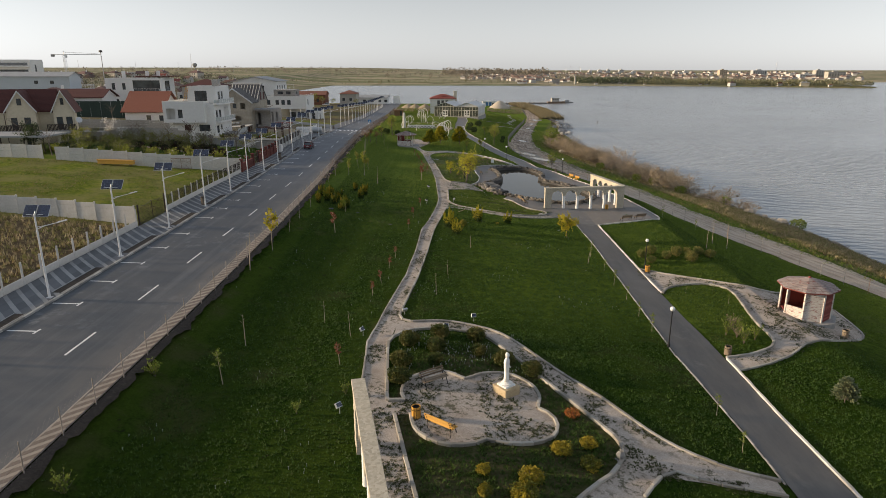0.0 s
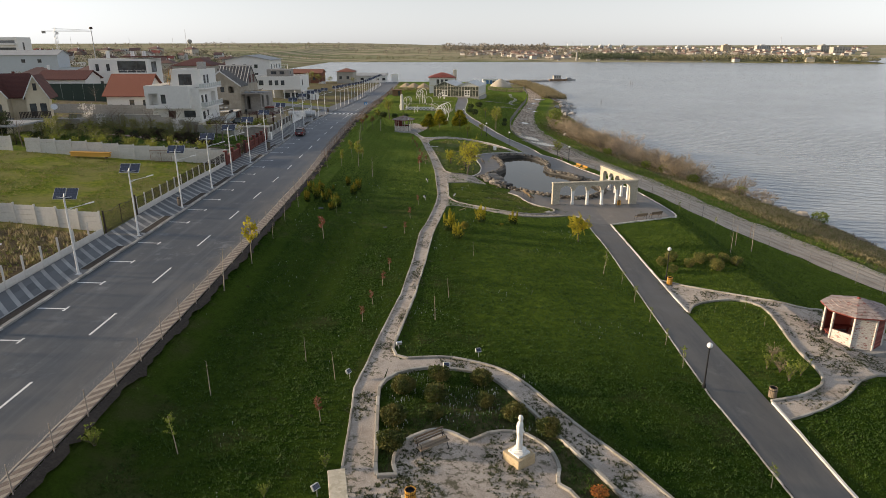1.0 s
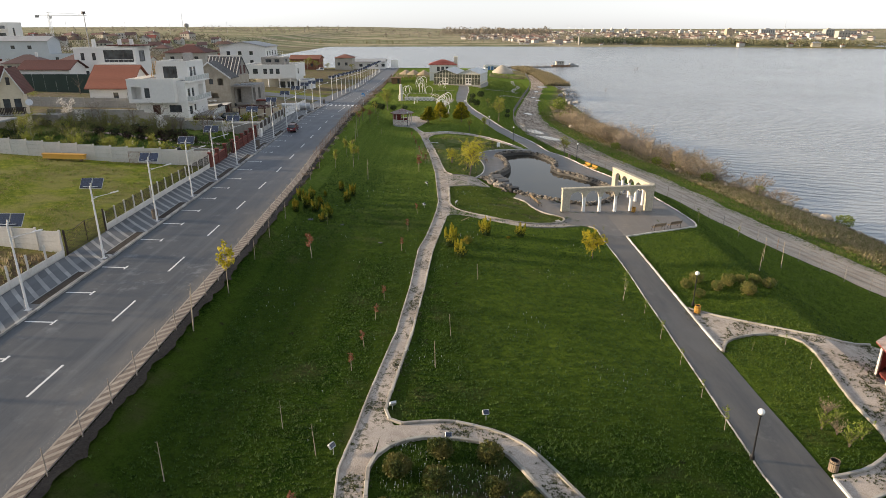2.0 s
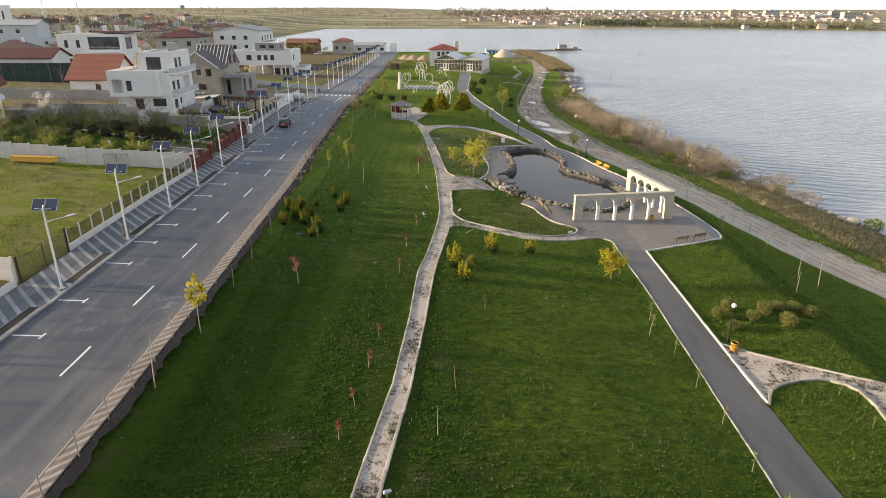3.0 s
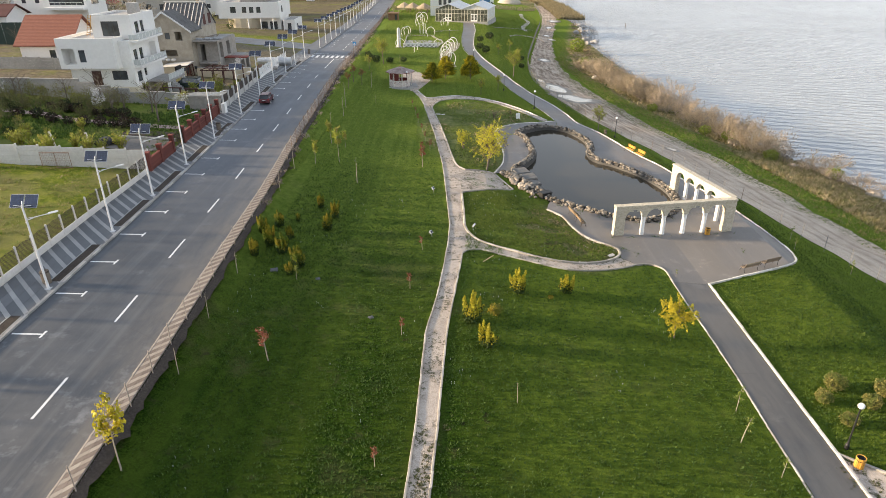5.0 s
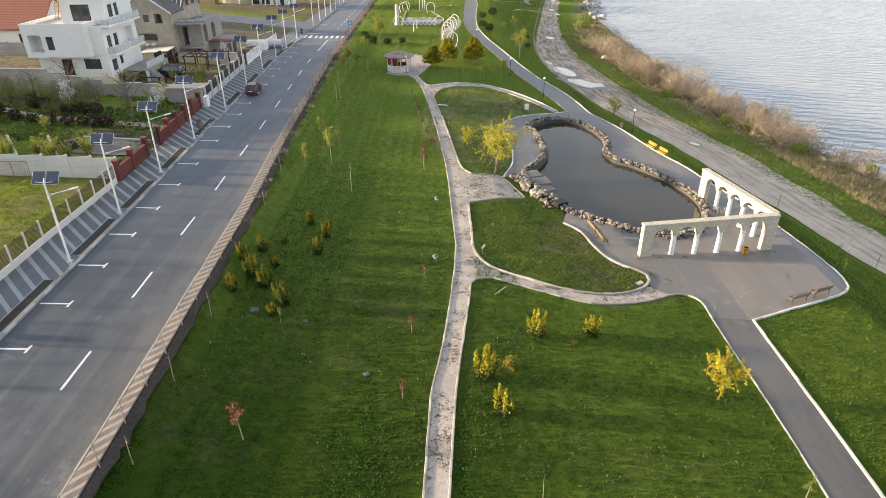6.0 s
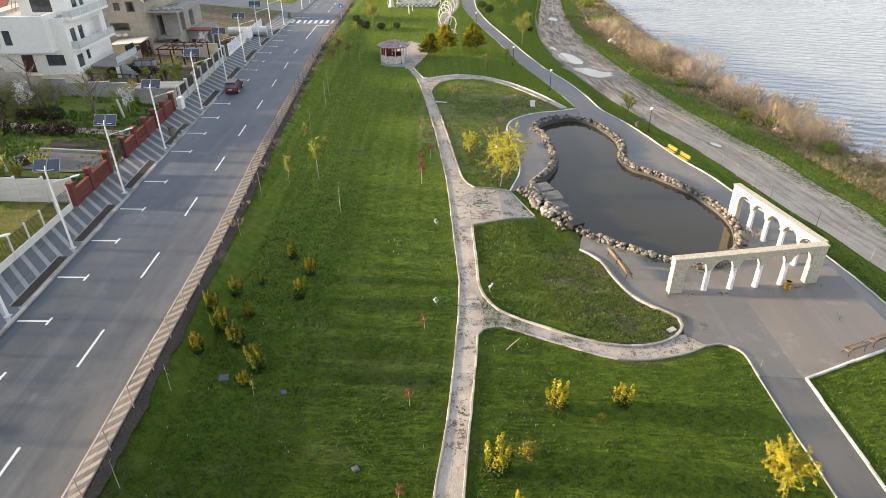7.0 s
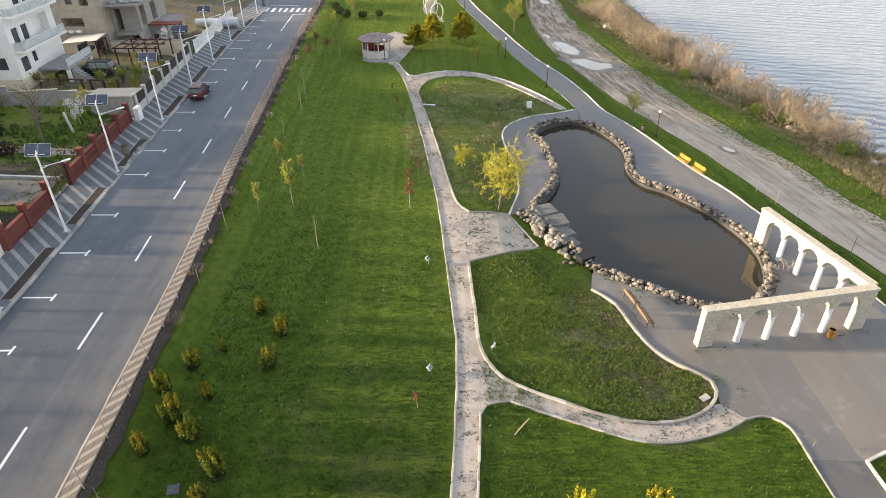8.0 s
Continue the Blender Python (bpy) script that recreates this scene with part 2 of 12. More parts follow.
# ---- materials ----
class Mat:
    """A node material in the making."""

    def __init__(self, name, rough=0.8, metal=0.0, spec=0.4):
        self.m = bpy.data.materials.new(name)
        self.m.use_nodes = True
        self.t = self.m.node_tree
        self.b = self.t.nodes["Principled BSDF"]
        self.b.inputs["Roughness"].default_value = rough
        self.b.inputs["Metallic"].default_value = metal
        self.b.inputs["Specular IOR Level"].default_value = spec
        self.pos = self.t.nodes.new("ShaderNodeNewGeometry").outputs["Position"]

    def link(self, a, b):
        self.t.links.new(a, b)

    def put(self, sock, value):
        if isinstance(value, bpy.types.NodeSocket):
            self.link(value, sock)
        elif isinstance(value, (tuple, list)) and len(value) == 3 and sock.type == "RGBA":
            sock.default_value = (*value, 1)
        else:
            sock.default_value = value

    def noise(self, scale, detail=3.0, rough=0.6, vec=None, stretch=None):
        n = self.t.nodes.new("ShaderNodeTexNoise")
        n.inputs["Scale"].default_value, n.inputs["Detail"].default_value, n.inputs["Roughness"].default_value = scale, detail, rough
        v = vec or self.pos
        if stretch:
            k = self.t.nodes.new("ShaderNodeVectorMath")
            k.operation = "MULTIPLY"
            self.link(v, k.inputs[0])
            k.inputs[1].default_value = stretch
            v = k.outputs[0]
        self.link(v, n.inputs["Vector"])
        return n.outputs["Fac"]

    def voronoi(self, scale, feature="F1", out="Distance", vec=None):
        n = self.t.nodes.new("ShaderNodeTexVoronoi")
        n.feature = feature
        n.inputs["Scale"].default_value = scale
        self.link(vec or self.pos, n.inputs["Vector"])
        return n.outputs[out]

    def ramp(self, fac, lo, hi, a=0.0, b=1.0):
        n = self.t.nodes.new("ShaderNodeMapRange")
        n.inputs["From Min"].default_value, n.inputs["From Max"].default_value = lo, hi
        n.inputs["To Min"].default_value, n.inputs["To Max"].default_value = a, b
        self.link(fac, n.inputs["Value"])
        return n.outputs["Result"]

    def math(self, op, a, b=0.0):
        n = self.t.nodes.new("ShaderNodeMath")
        n.operation = op
        self.put(n.inputs[0], a)
        self.put(n.inputs[1], b)
        return n.outputs[0]

    def mix(self, fac, a, b, mode="MIX"):
        n = self.t.nodes.new("ShaderNodeMix")
        n.data_type, n.blend_type = "RGBA", mode
        self.put(n.inputs["Factor"], fac)
        self.put(n.inputs["A"], a)
        self.put(n.inputs["B"], b)
        return n.outputs["Result"]

    def axis(self, i):
        n = self.t.nodes.new("ShaderNodeSeparateXYZ")
        self.link(self.pos, n.inputs[0])
        return n.outputs[i]

    def island(self):
        return self.t.nodes["Geometry"].outputs["Random Per Island"]

    def random(self):
        return self.t.nodes.new("ShaderNodeObjectInfo").outputs["Random"]

    def colour(self, c):
        self.put(self.b.inputs["Base Color"], c)
        return self

    def bump(self, height, strength=0.3, distance=0.02):
        n = self.t.nodes.new("ShaderNodeBump")
        n.inputs["Strength"].default_value, n.inputs["Distance"].default_value = strength, distance
        self.link(height, n.inputs["Height"])
        self.link(n.outputs[0], self.b.inputs["Normal"])
        return self

    def done(self):
        return self.m


def grained(name, c0, c1, scale=6.0, big=0.35, rough=0.85, bump=0.25, dist=0.01, metal=0.0, spec=0.35, by=""):
    """A plain surface with fine grain, large stains and a little relief; by: 'island' or 'random' varies pieces."""
    k = Mat(name, rough, metal, spec)
    fine, large = k.noise(scale, 5), k.noise(big, 3)
    f = k.math("ADD", k.math("MULTIPLY", fine, 0.55), k.math("MULTIPLY", large, 0.45))
    if by:
        f = k.math("ADD", k.math("MULTIPLY", f, 0.55), k.math("MULTIPLY", k.island() if by == "island" else k.random(), 0.45))
    k.colour(k.mix(k.ramp(f, 0.3, 0.7), c0, c1))
    k.bump(fine, bump, dist)
    return k.done()


def leafy(name, c0, c1, c2=None, rough=0.6):
    k = Mat(name, rough, 0.0, 0.25)
    c = k.mix(k.island(), c0, c1)
    if c2:
        c = k.mix(k.ramp(k.noise(1.3, 2), 0.45, 0.6), c, c2)
    k.colour(c)
    k.b.inputs["Subsurface Weight"].default_value = 0.0
    tr = k.t.nodes.new("ShaderNodeBsdfTranslucent")
    k.put(tr.inputs["Color"], c)
    mx = k.t.nodes.new("ShaderNodeMixShader")
    mx.inputs[0].default_value = 0.25
    k.link(k.b.outputs[0], mx.inputs[1])
    k.link(tr.outputs[0], mx.inputs[2])
    k.link(mx.outputs[0], k.t.nodes["Material Output"].inputs["Surface"])
    return k.done()


def mat_ground():
    """Lawn in the park, weedy plots beside the street, dry grass along the shore, fields beyond the lake."""
    k = Mat("ground_cover", 1.0, 0.0, 0.02)
    x, y = k.axis(0), k.axis(1)
    blades, tuft, patch = k.noise(8.0, 6, 0.8), k.noise(1.7, 4, 0.65), k.noise(0.22, 4, 0.6)
    wob = k.math("MULTIPLY", k.math("SUBTRACT", k.noise(0.12, 4), 0.5), 14.0)
    wob2 = k.math("MULTIPLY", k.math("SUBTRACT", k.noise(0.6, 4), 0.5), 5.0)
    lawn = k.mix(k.ramp(blades, 0.40, 0.62), (0.006, 0.015, 0.003), (0.050, 0.098, 0.010))
    lawn = k.mix(k.ramp(tuft, 0.42, 0.70, 0.0, 0.7), lawn, (0.066, 0.108, 0.014))
    lawn = k.mix(k.ramp(patch, 0.52, 0.75, 0.0, 0.65), lawn, (0.010, 0.034, 0.005))
    mow = k.noise(1.0, 2, 0.6, stretch=(0.42, 0.014, 0.0))
    lawn = k.mix(k.ramp(mow, 0.42, 0.62, 0.0, 0.5), lawn, (0.068, 0.100, 0.014))
    lawn = k.mix(k.ramp(k.noise(0.75, 5, 0.7), 0.60, 0.70, 0.0, 0.6), lawn, (0.070, 0.068, 0.030))
    lawn = k.mix(k.ramp(k.noise(1.3, 2, 0.5), 0.71, 0.76, 0.0, 0.8), lawn, (0.030, 0.026, 0.017))
    lawn = k.mix(k.ramp(k.math("MULTIPLY", k.noise(0.5, 4), k.noise(0.09, 2)), 0.28, 0.40, 0.0, 0.6), lawn, (0.095, 0.088, 0.040))
    weed = k.mix(k.ramp(tuft, 0.3, 0.7), (0.075, 0.115, 0.014), (0.225, 0.240, 0.040))
    weed = k.mix(k.ramp(patch, 0.40, 0.58, 0.0, 0.75), weed, (0.225, 0.205, 0.085))
    weed = k.mix(k.ramp(blades, 0.4, 0.8, 0.0, 0.3), weed, (0.06, 0.105, 0.014))
    dry = k.mix(k.ramp(tuft, 0.3, 0.7), (0.31, 0.25, 0.14), (0.17, 0.145, 0.075))
    dry = k.mix(k.ramp(patch, 0.48, 0.62, 0.0, 0.9), dry, (0.075, 0.115, 0.018))
    # fields paled in the colour to stand in for distance haze
    field = k.mix(k.ramp(k.noise(0.006, 3, stretch=(0.5, 2.5, 1)), 0.40, 0.60), (0.19, 0.205, 0.11), (0.40, 0.335, 0.235))
    field = k.mix(k.ramp(k.noise(0.02, 2), 0.52, 0.62, 0.0, 0.7), field, (0.12, 0.125, 0.07))
    weedy = k.ramp(k.math("ADD", k.math("MULTIPLY", x, -1.0), wob2), 27.5, 31.0)
    garden = k.math("MULTIPLY", k.ramp(y, 91.0, 92.0), k.ramp(y, 116.5, 117.5, 1.0, 0.0))
    # farther lawn brighter and yellower: low sun on the blades put into the colour
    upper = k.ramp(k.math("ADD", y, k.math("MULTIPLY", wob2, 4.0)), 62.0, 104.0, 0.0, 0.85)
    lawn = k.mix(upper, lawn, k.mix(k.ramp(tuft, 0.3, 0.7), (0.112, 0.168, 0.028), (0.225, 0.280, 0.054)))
    # near turf darkened: shade between blades, seen from above, painted in
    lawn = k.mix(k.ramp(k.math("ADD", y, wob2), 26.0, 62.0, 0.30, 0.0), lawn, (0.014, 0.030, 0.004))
    # sunlit lawn right of the gravel path, painted as a lighter colour
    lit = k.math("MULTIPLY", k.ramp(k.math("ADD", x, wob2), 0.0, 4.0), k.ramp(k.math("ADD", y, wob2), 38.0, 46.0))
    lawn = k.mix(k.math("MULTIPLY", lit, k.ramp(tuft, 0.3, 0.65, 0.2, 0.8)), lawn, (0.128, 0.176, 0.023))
    stripes = k.ramp(k.noise(1.0, 3, 0.7, stretch=(1.7, 0.04, 0.0)), 0.40, 0.62, 0.0, 0.45)
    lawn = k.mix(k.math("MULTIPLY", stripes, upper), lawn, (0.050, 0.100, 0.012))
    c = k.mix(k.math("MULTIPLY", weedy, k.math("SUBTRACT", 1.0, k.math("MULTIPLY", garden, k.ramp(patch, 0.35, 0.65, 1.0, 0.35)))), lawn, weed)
    # thin, yellowish turf in the upper patch and on the island
    dx, dy = k.math("MULTIPLY", k.math("SUBTRACT", x, 4.2), 0.105), k.math("MULTIPLY", k.math("SUBTRACT", y, 117.0), 0.058)
    near = k.math("ADD", k.math("ADD", k.math("MULTIPLY", dx, dx), k.math("MULTIPLY", dy, dy)), k.math("MULTIPLY", wob2, 0.12))
    c = k.mix(k.math("MULTIPLY", k.ramp(near, 0.75, 1.05, 0.95, 0.0), k.ramp(patch, 0.3, 0.6, 0.6, 1.0)), c, k.mix(k.ramp(tuft, 0.3, 0.7), (0.080, 0.104, 0.034), (0.200, 0.198, 0.088)))
    dx, dy = k.math("MULTIPLY", k.math("SUBTRACT", x, 5.6), 0.15), k.math("MULTIPLY", k.math("SUBTRACT", y, 86.5), 0.125)
    near = k.math("ADD", k.math("ADD", k.math("MULTIPLY", dx, dx), k.math("MULTIPLY", dy, dy)), k.math("MULTIPLY", wob2, 0.08))
    c = k.mix(k.math("MULTIPLY", k.ramp(near, 0.8, 1.0, 0.8, 0.0), k.ramp(k.noise(1.5, 5, 0.7), 0.38, 0.60, 0.25, 1.0)), c, k.mix(k.ramp(k.noise(3.0, 4, 0.7), 0.35, 0.65), (0.070, 0.108, 0.018), (0.175, 0.200, 0.042)))
    dx, dy = k.math("MULTIPLY", k.math("SUBTRACT", x, 10.5), 0.19), k.math("MULTIPLY", k.math("SUBTRACT", y, 84.0), 0.14)
    near = k.math("ADD", k.math("ADD", k.math("MULTIPLY", dx, dx), k.math("MULTIPLY", dy, dy)), k.math("MULTIPLY", wob2, 0.2))
    c = k.mix(k.ramp(near, 0.6, 1.3, 0.85, 0.0), c, k.mix(k.ramp(k.noise(2.4, 5, 0.7), 0.36, 0.62), (0.060, 0.072, 0.022), (0.21, 0.175, 0.105)))
    dx, dy = k.math("MULTIPLY", k.math("SUBTRACT", x, 3.0), 0.16), k.math("MULTIPLY", k.math("SUBTRACT", y, 27.0), 0.10)
    near = k.math("ADD", k.math("ADD", k.math("MULTIPLY", dx, dx), k.math("MULTIPLY", dy, dy)), k.math("MULTIPLY", wob2, 0.1))
    c = k.mix(k.math("MULTIPLY", k.ramp(near, 0.7, 1.1, 0.9, 0.0), k.ramp(k.noise(1.1, 5, 0.7), 0.38, 0.56, 0.2, 1.0)), c, k.mix(k.ramp(tuft, 0.3, 0.7), (0.070, 0.066, 0.032), (0.150, 0.128, 0.070)))
    bare = k.math("MULTIPLY", k.ramp(k.math("ADD", k.math("MULTIPLY", x, -1.0), wob2), 28.0, 30.0), k.ramp(k.math("ADD", k.math("MULTIPLY", y, -1.0), wob2), -61.0, -58.0))
    c = k.mix(bare, c, k.mix(k.ramp(tuft, 0.3, 0.7), (0.095, 0.070, 0.045), (0.20, 0.155, 0.095)))
    # fallow plots past the side street
    fallow = k.math("MULTIPLY", k.ramp(k.math("ADD", y, wob), 196.0, 206.0), k.ramp(k.math("ADD", k.math("MULTIPLY", x, -1.0), wob2), 33.0, 36.0))
    c = k.mix(k.math("MULTIPLY", fallow, k.ramp(k.noise(0.05, 4, 0.65), 0.36, 0.50, 0.35, 0.95)), c, k.mix(k.ramp(k.noise(0.6, 6, 0.75), 0.32, 0.68), (0.085, 0.068, 0.045), (0.20, 0.165, 0.11)))
    yard = k.math("MULTIPLY", k.ramp(k.math("ADD", k.math("MULTIPLY", y, -1.0), wob2), -180.0, -176.0), k.math("MULTIPLY", k.ramp(k.math("ADD", y, wob2), 119.0, 121.0), k.ramp(k.math("ADD", k.math("MULTIPLY", x, -1.0), wob2), 31.0, 33.0)))
    c = k.mix(k.math("MULTIPLY", yard, k.ramp(k.noise(0.2, 4, 0.65), 0.35, 0.52, 0.3, 0.95)), c, k.mix(k.ramp(k.noise(1.2, 6, 0.75), 0.32, 0.68), (0.085, 0.070, 0.050), (0.24, 0.205, 0.155)))
    edge = k.math("ADD", k.math("ADD", x, k.math("MULTIPLY", k.math("SUBTRACT", 75.0, y), -0.14)), wob2)
    far_in = k.math("ADD", k.math("ADD", k.ramp(y, 104.0, 136.0, 0.0, 6.0), k.ramp(y, 92.0, 116.0, 4.0, 0.0)), k.ramp(y, 200.0, 320.0, 0.0, -41.0))
    c = k.mix(k.ramp(k.math("ADD", edge, far_in), 49.5, 53.0), c, dry)
    c = k.mix(k.ramp(k.math("ADD", y, wob), 900.0, 960.0), c, field)
    c = k.mix(k.ramp(k.math("ADD", k.math("MULTIPLY", x, -1.0), wob), 150.0, 220.0), c, field)
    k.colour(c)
    k.bump(k.math("ADD", blades, k.math("MULTIPLY", tuft, 1.4)), 0.9, 0.16)
    return k.done()


def mat_asphalt(name, c0, c1, worn):
    k = Mat(name, 0.62, 0.0, 0.5)
    grit, stain, streak = k.noise(60.0, 3), k.noise(0.35, 5, 0.65), k.noise(1.0, 4, 0.6, stretch=(1.1, 0.035, 0.0))
    c = k.mix(k.ramp(grit, 0.3, 0.7), c0, c1)
    c = k.mix(k.ramp(stain, 0.42, 0.72, 0.0, 0.55), c, worn)
    c = k.mix(k.ramp(streak, 0.50, 0.72, 0.0, 0.55), c, worn)
    dust = k.math("MULTIPLY", k.ramp(k.noise(0.8, 6, 0.7), 0.54, 0.68), k.ramp(k.noise(0.11, 2), 0.48, 0.62))
    c = k.mix(k.math("MULTIPLY", dust, 0.5), c, tuple(v * 1.9 for v in worn))
    # paler, bluish blotches farther along y: grazing sheen put into the colour
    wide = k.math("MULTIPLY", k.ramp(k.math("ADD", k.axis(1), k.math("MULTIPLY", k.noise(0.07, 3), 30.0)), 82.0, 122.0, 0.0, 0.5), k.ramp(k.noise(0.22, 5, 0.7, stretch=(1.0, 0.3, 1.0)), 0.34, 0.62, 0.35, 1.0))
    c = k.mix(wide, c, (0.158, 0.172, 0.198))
    side = k.math("ADD", k.math("MULTIPLY", k.axis(1), 0.0412), k.math("ADD", k.axis(0), 13.9))
    mud = k.math("MULTIPLY", k.ramp(side, -4.4, -1.2), k.ramp(k.noise(0.5, 5, 0.7, stretch=(1.0, 0.22, 1.0)), 0.38, 0.60))
    c = k.mix(k.math("MULTIPLY", mud, 0.55), c, (0.155, 0.138, 0.118))
    cracks = k.voronoi(0.33, "DISTANCE_TO_EDGE")
    c = k.mix(k.ramp(cracks, 0.0, 0.006, 0.16, 0.0), c, (0.02, 0.02, 0.02))
    k.colour(c)
    k.put(k.b.inputs["Roughness"], k.ramp(stain, 0.3, 0.7, 0.52, 0.74))
    k.bump(grit, 0.25, 0.006)
    return k.done()


def mat_gravel():
    k = Mat("pale_gravel", 0.95, 0.0, 0.2)
    grit, patch = k.voronoi(22.0), k.noise(0.6, 5, 0.7)
    c = k.mix(k.ramp(k.noise(30.0, 3), 0.3, 0.7), (0.32, 0.268, 0.224), (0.60, 0.52, 0.445))
    c = k.mix(k.ramp(patch, 0.46, 0.68, 0.0, 0.6), c, (0.25, 0.20, 0.155))
    old = k.ramp(k.axis(1), 40.0, 74.0, 0.05, 0.0)
    weeds = k.math("MULTIPLY", k.ramp(k.math("ADD", k.noise(3.0, 6, 0.8), k.math("MULTIPLY", old, 0.35)), 0.53, 0.57), k.ramp(k.math("ADD", k.noise(0.45, 3), old), 0.47, 0.60))
    c = k.mix(k.math("MULTIPLY", weeds, 0.85), c, (0.085, 0.080, 0.042))
    k.colour(c)
    k.bump(grit, 0.5, 0.03)
    return k.done()


def mat_water(name, deep, rough, noises, trains, strength, dist):
    """Water: trains are rows of crests (wavelength in metres, turn in degrees, raggedness, weight), noises fill in between."""
    k = Mat(name, rough, 0.0, 0.5)
    k.colour(k.mix(k.ramp(k.noise(0.02, 3), 0.3, 0.7), deep, tuple(v * 1.25 for v in deep)))
    k.b.inputs["IOR"].default_value = 1.40
    h = None
    for scale, stretch, weight in noises:
        n = k.math("MULTIPLY", k.noise(scale, 3, 0.55, None, stretch), weight)
        h = n if h is None else k.math("ADD", h, n)
    for length, turn, ragged, weight in trains:
        rot, w = k.t.nodes.new("ShaderNodeVectorRotate"), k.t.nodes.new("ShaderNodeTexWave")
        rot.rotation_type = "Z_AXIS"
        rot.inputs["Angle"].default_value = radians(turn)
        k.link(k.pos, rot.inputs["Vector"])
        w.bands_direction = "Y"
        for key, value in (("Scale", 0.314 / length), ("Distortion", ragged), ("Detail", 3.0), ("Detail Scale", 0.9 * length), ("Detail Roughness", 0.6)):
            w.inputs[key].default_value = value
        k.link(rot.outputs[0], w.inputs["Vector"])
        gust = k.ramp(k.noise(0.045 / length, 3, 0.6), 0.35, 0.65, 0.35, 1.0)
        n = k.math("MULTIPLY", k.math("MULTIPLY", w.outputs["Fac"], weight), gust)
        h = n if h is None else k.math("ADD", h, n)
    k.bump(h, strength, dist)
    return k.done()


def mat_paving(name, dark, light):
    k = Mat(name, 0.8, 0.0, 0.35)
    fine, large = k.noise(14.0, 4), k.noise(0.5, 4)
    c = k.mix(k.random(), dark, light)
    c = k.mix(k.ramp(large, 0.4, 0.7, 0.0, 0.4), c, tuple(v * 0.75 for v in dark))
    k.colour(c)
    k.bump(fine, 0.3, 0.01)
    return k.done()


def mat_dirt_road():
    """Pale packed dirt: wheel tracks and mud smears along the road, grass creeping in from the lake side."""
    k = Mat("packed_dirt", 0.95, 0.0, 0.25)
    uv = k.t.nodes.new("ShaderNodeUVMap").outputs[0]
    fine, large = k.noise(9.0, 6, 0.75), k.noise(0.30, 5, 0.65)
    sep = k.t.nodes.new("ShaderNodeSeparateXYZ")
    k.link(uv, sep.inputs[0])
    wander = k.math("MULTIPLY", k.math("SUBTRACT", k.noise(0.06, 3), 0.5), 3.2)
    u = k.math("ADD", sep.outputs[0], wander)
    c = k.mix(k.ramp(fine, 0.3, 0.7), (0.40, 0.325, 0.255), (0.58, 0.49, 0.395))
    c = k.mix(k.ramp(large, 0.42, 0.66, 0.0, 0.55), c, (0.30, 0.232, 0.172))
    lanes = k.noise(1.0, 4, 0.6, uv, (1.5, 0.045, 0.0))
    c = k.mix(k.ramp(lanes, 0.50, 0.66, 0.0, 0.36), c, (0.26, 0.200, 0.150))
    c = k.mix(k.ramp(k.noise(1.0, 3, 0.6, uv, (2.6, 0.03, 0.0)), 0.55, 0.66, 0.0, 0.35), c, (0.60, 0.520, 0.425))
    ruts = None
    for off in (-1.9, -0.35, 1.2):
        d = k.math("ABSOLUTE", k.math("SUBTRACT", u, off))
        r = k.ramp(d, 0.12, 0.42, 1.0, 0.0)
        ruts = r if ruts is None else k.math("MAXIMUM", ruts, r)
    muddy = k.math("MULTIPLY", k.ramp(k.axis(1), 108.0, 136.0), k.ramp(k.noise(0.11, 3), 0.34, 0.50))
    c = k.mix(k.math("MULTIPLY", muddy, k.ramp(k.noise(1.0, 5, 0.7, uv, (1.1, 0.16, 0.0)), 0.42, 0.58, 0.0, 0.9)), c, (0.170, 0.120, 0.082))
    c = k.mix(k.math("MULTIPLY", ruts, k.ramp(k.noise(0.5, 4), 0.40, 0.62, 0.05, 0.5)), c, (0.17, 0.13, 0.10))
    verge = k.ramp(k.math("ADD", sep.outputs[0], k.math("MULTIPLY", k.math("SUBTRACT", k.noise(0.9, 5, 0.7), 0.5), 5.0)), 2.1, 3.6)
    c = k.mix(k.math("MULTIPLY", verge, k.ramp(k.noise(2.6, 4, 0.7), 0.46, 0.56, 0.1, 0.9)), c, k.mix(k.ramp(fine, 0.3, 0.7), (0.055, 0.075, 0.020), (0.12, 0.125, 0.045)))
    k.colour(c)
    k.bump(k.math("SUBTRACT", k.math("ADD", fine, k.math("MULTIPLY", large, 3.0)), k.math("MULTIPLY", ruts, 1.6)), 0.7, 0.07)
    return k.done()


def mat_glass(name="window_glass", tint=(0.035, 0.04, 0.045), rough=0.04):
    k = Mat(name, rough, 0.0, 0.9)
    k.colour(k.mix(k.ramp(k.noise(0.8, 2), 0.35, 0.65), tint, tuple(v * 2.2 for v in tint)))
    return k.done()


def mat_tiles(name, c0, c1, pitch=0.3, along="y"):
    """Roof tiles: courses down the slope and rolls across, as relief and colour."""
    k = Mat(name, 0.7, 0.0, 0.3)
    fine = k.noise(5.0, 4)
    w = k.t.nodes.new("ShaderNodeTexWave")
    w.bands_direction = "Z"
    w.inputs["Scale"].default_value = 1.0 / pitch * 0.5
    k.link(k.pos, w.inputs["Vector"])
    c = k.mix(k.ramp(fine, 0.3, 0.7), c0, c1)
    c = k.mix(k.ramp(w.outputs["Fac"], 0.0, 0.35, 0.45, 0.0), c, tuple(v * 0.4 for v in c0))
    k.colour(c)
    k.bump(w.outputs["Fac"], 0.5, 0.03)
    return k.done()


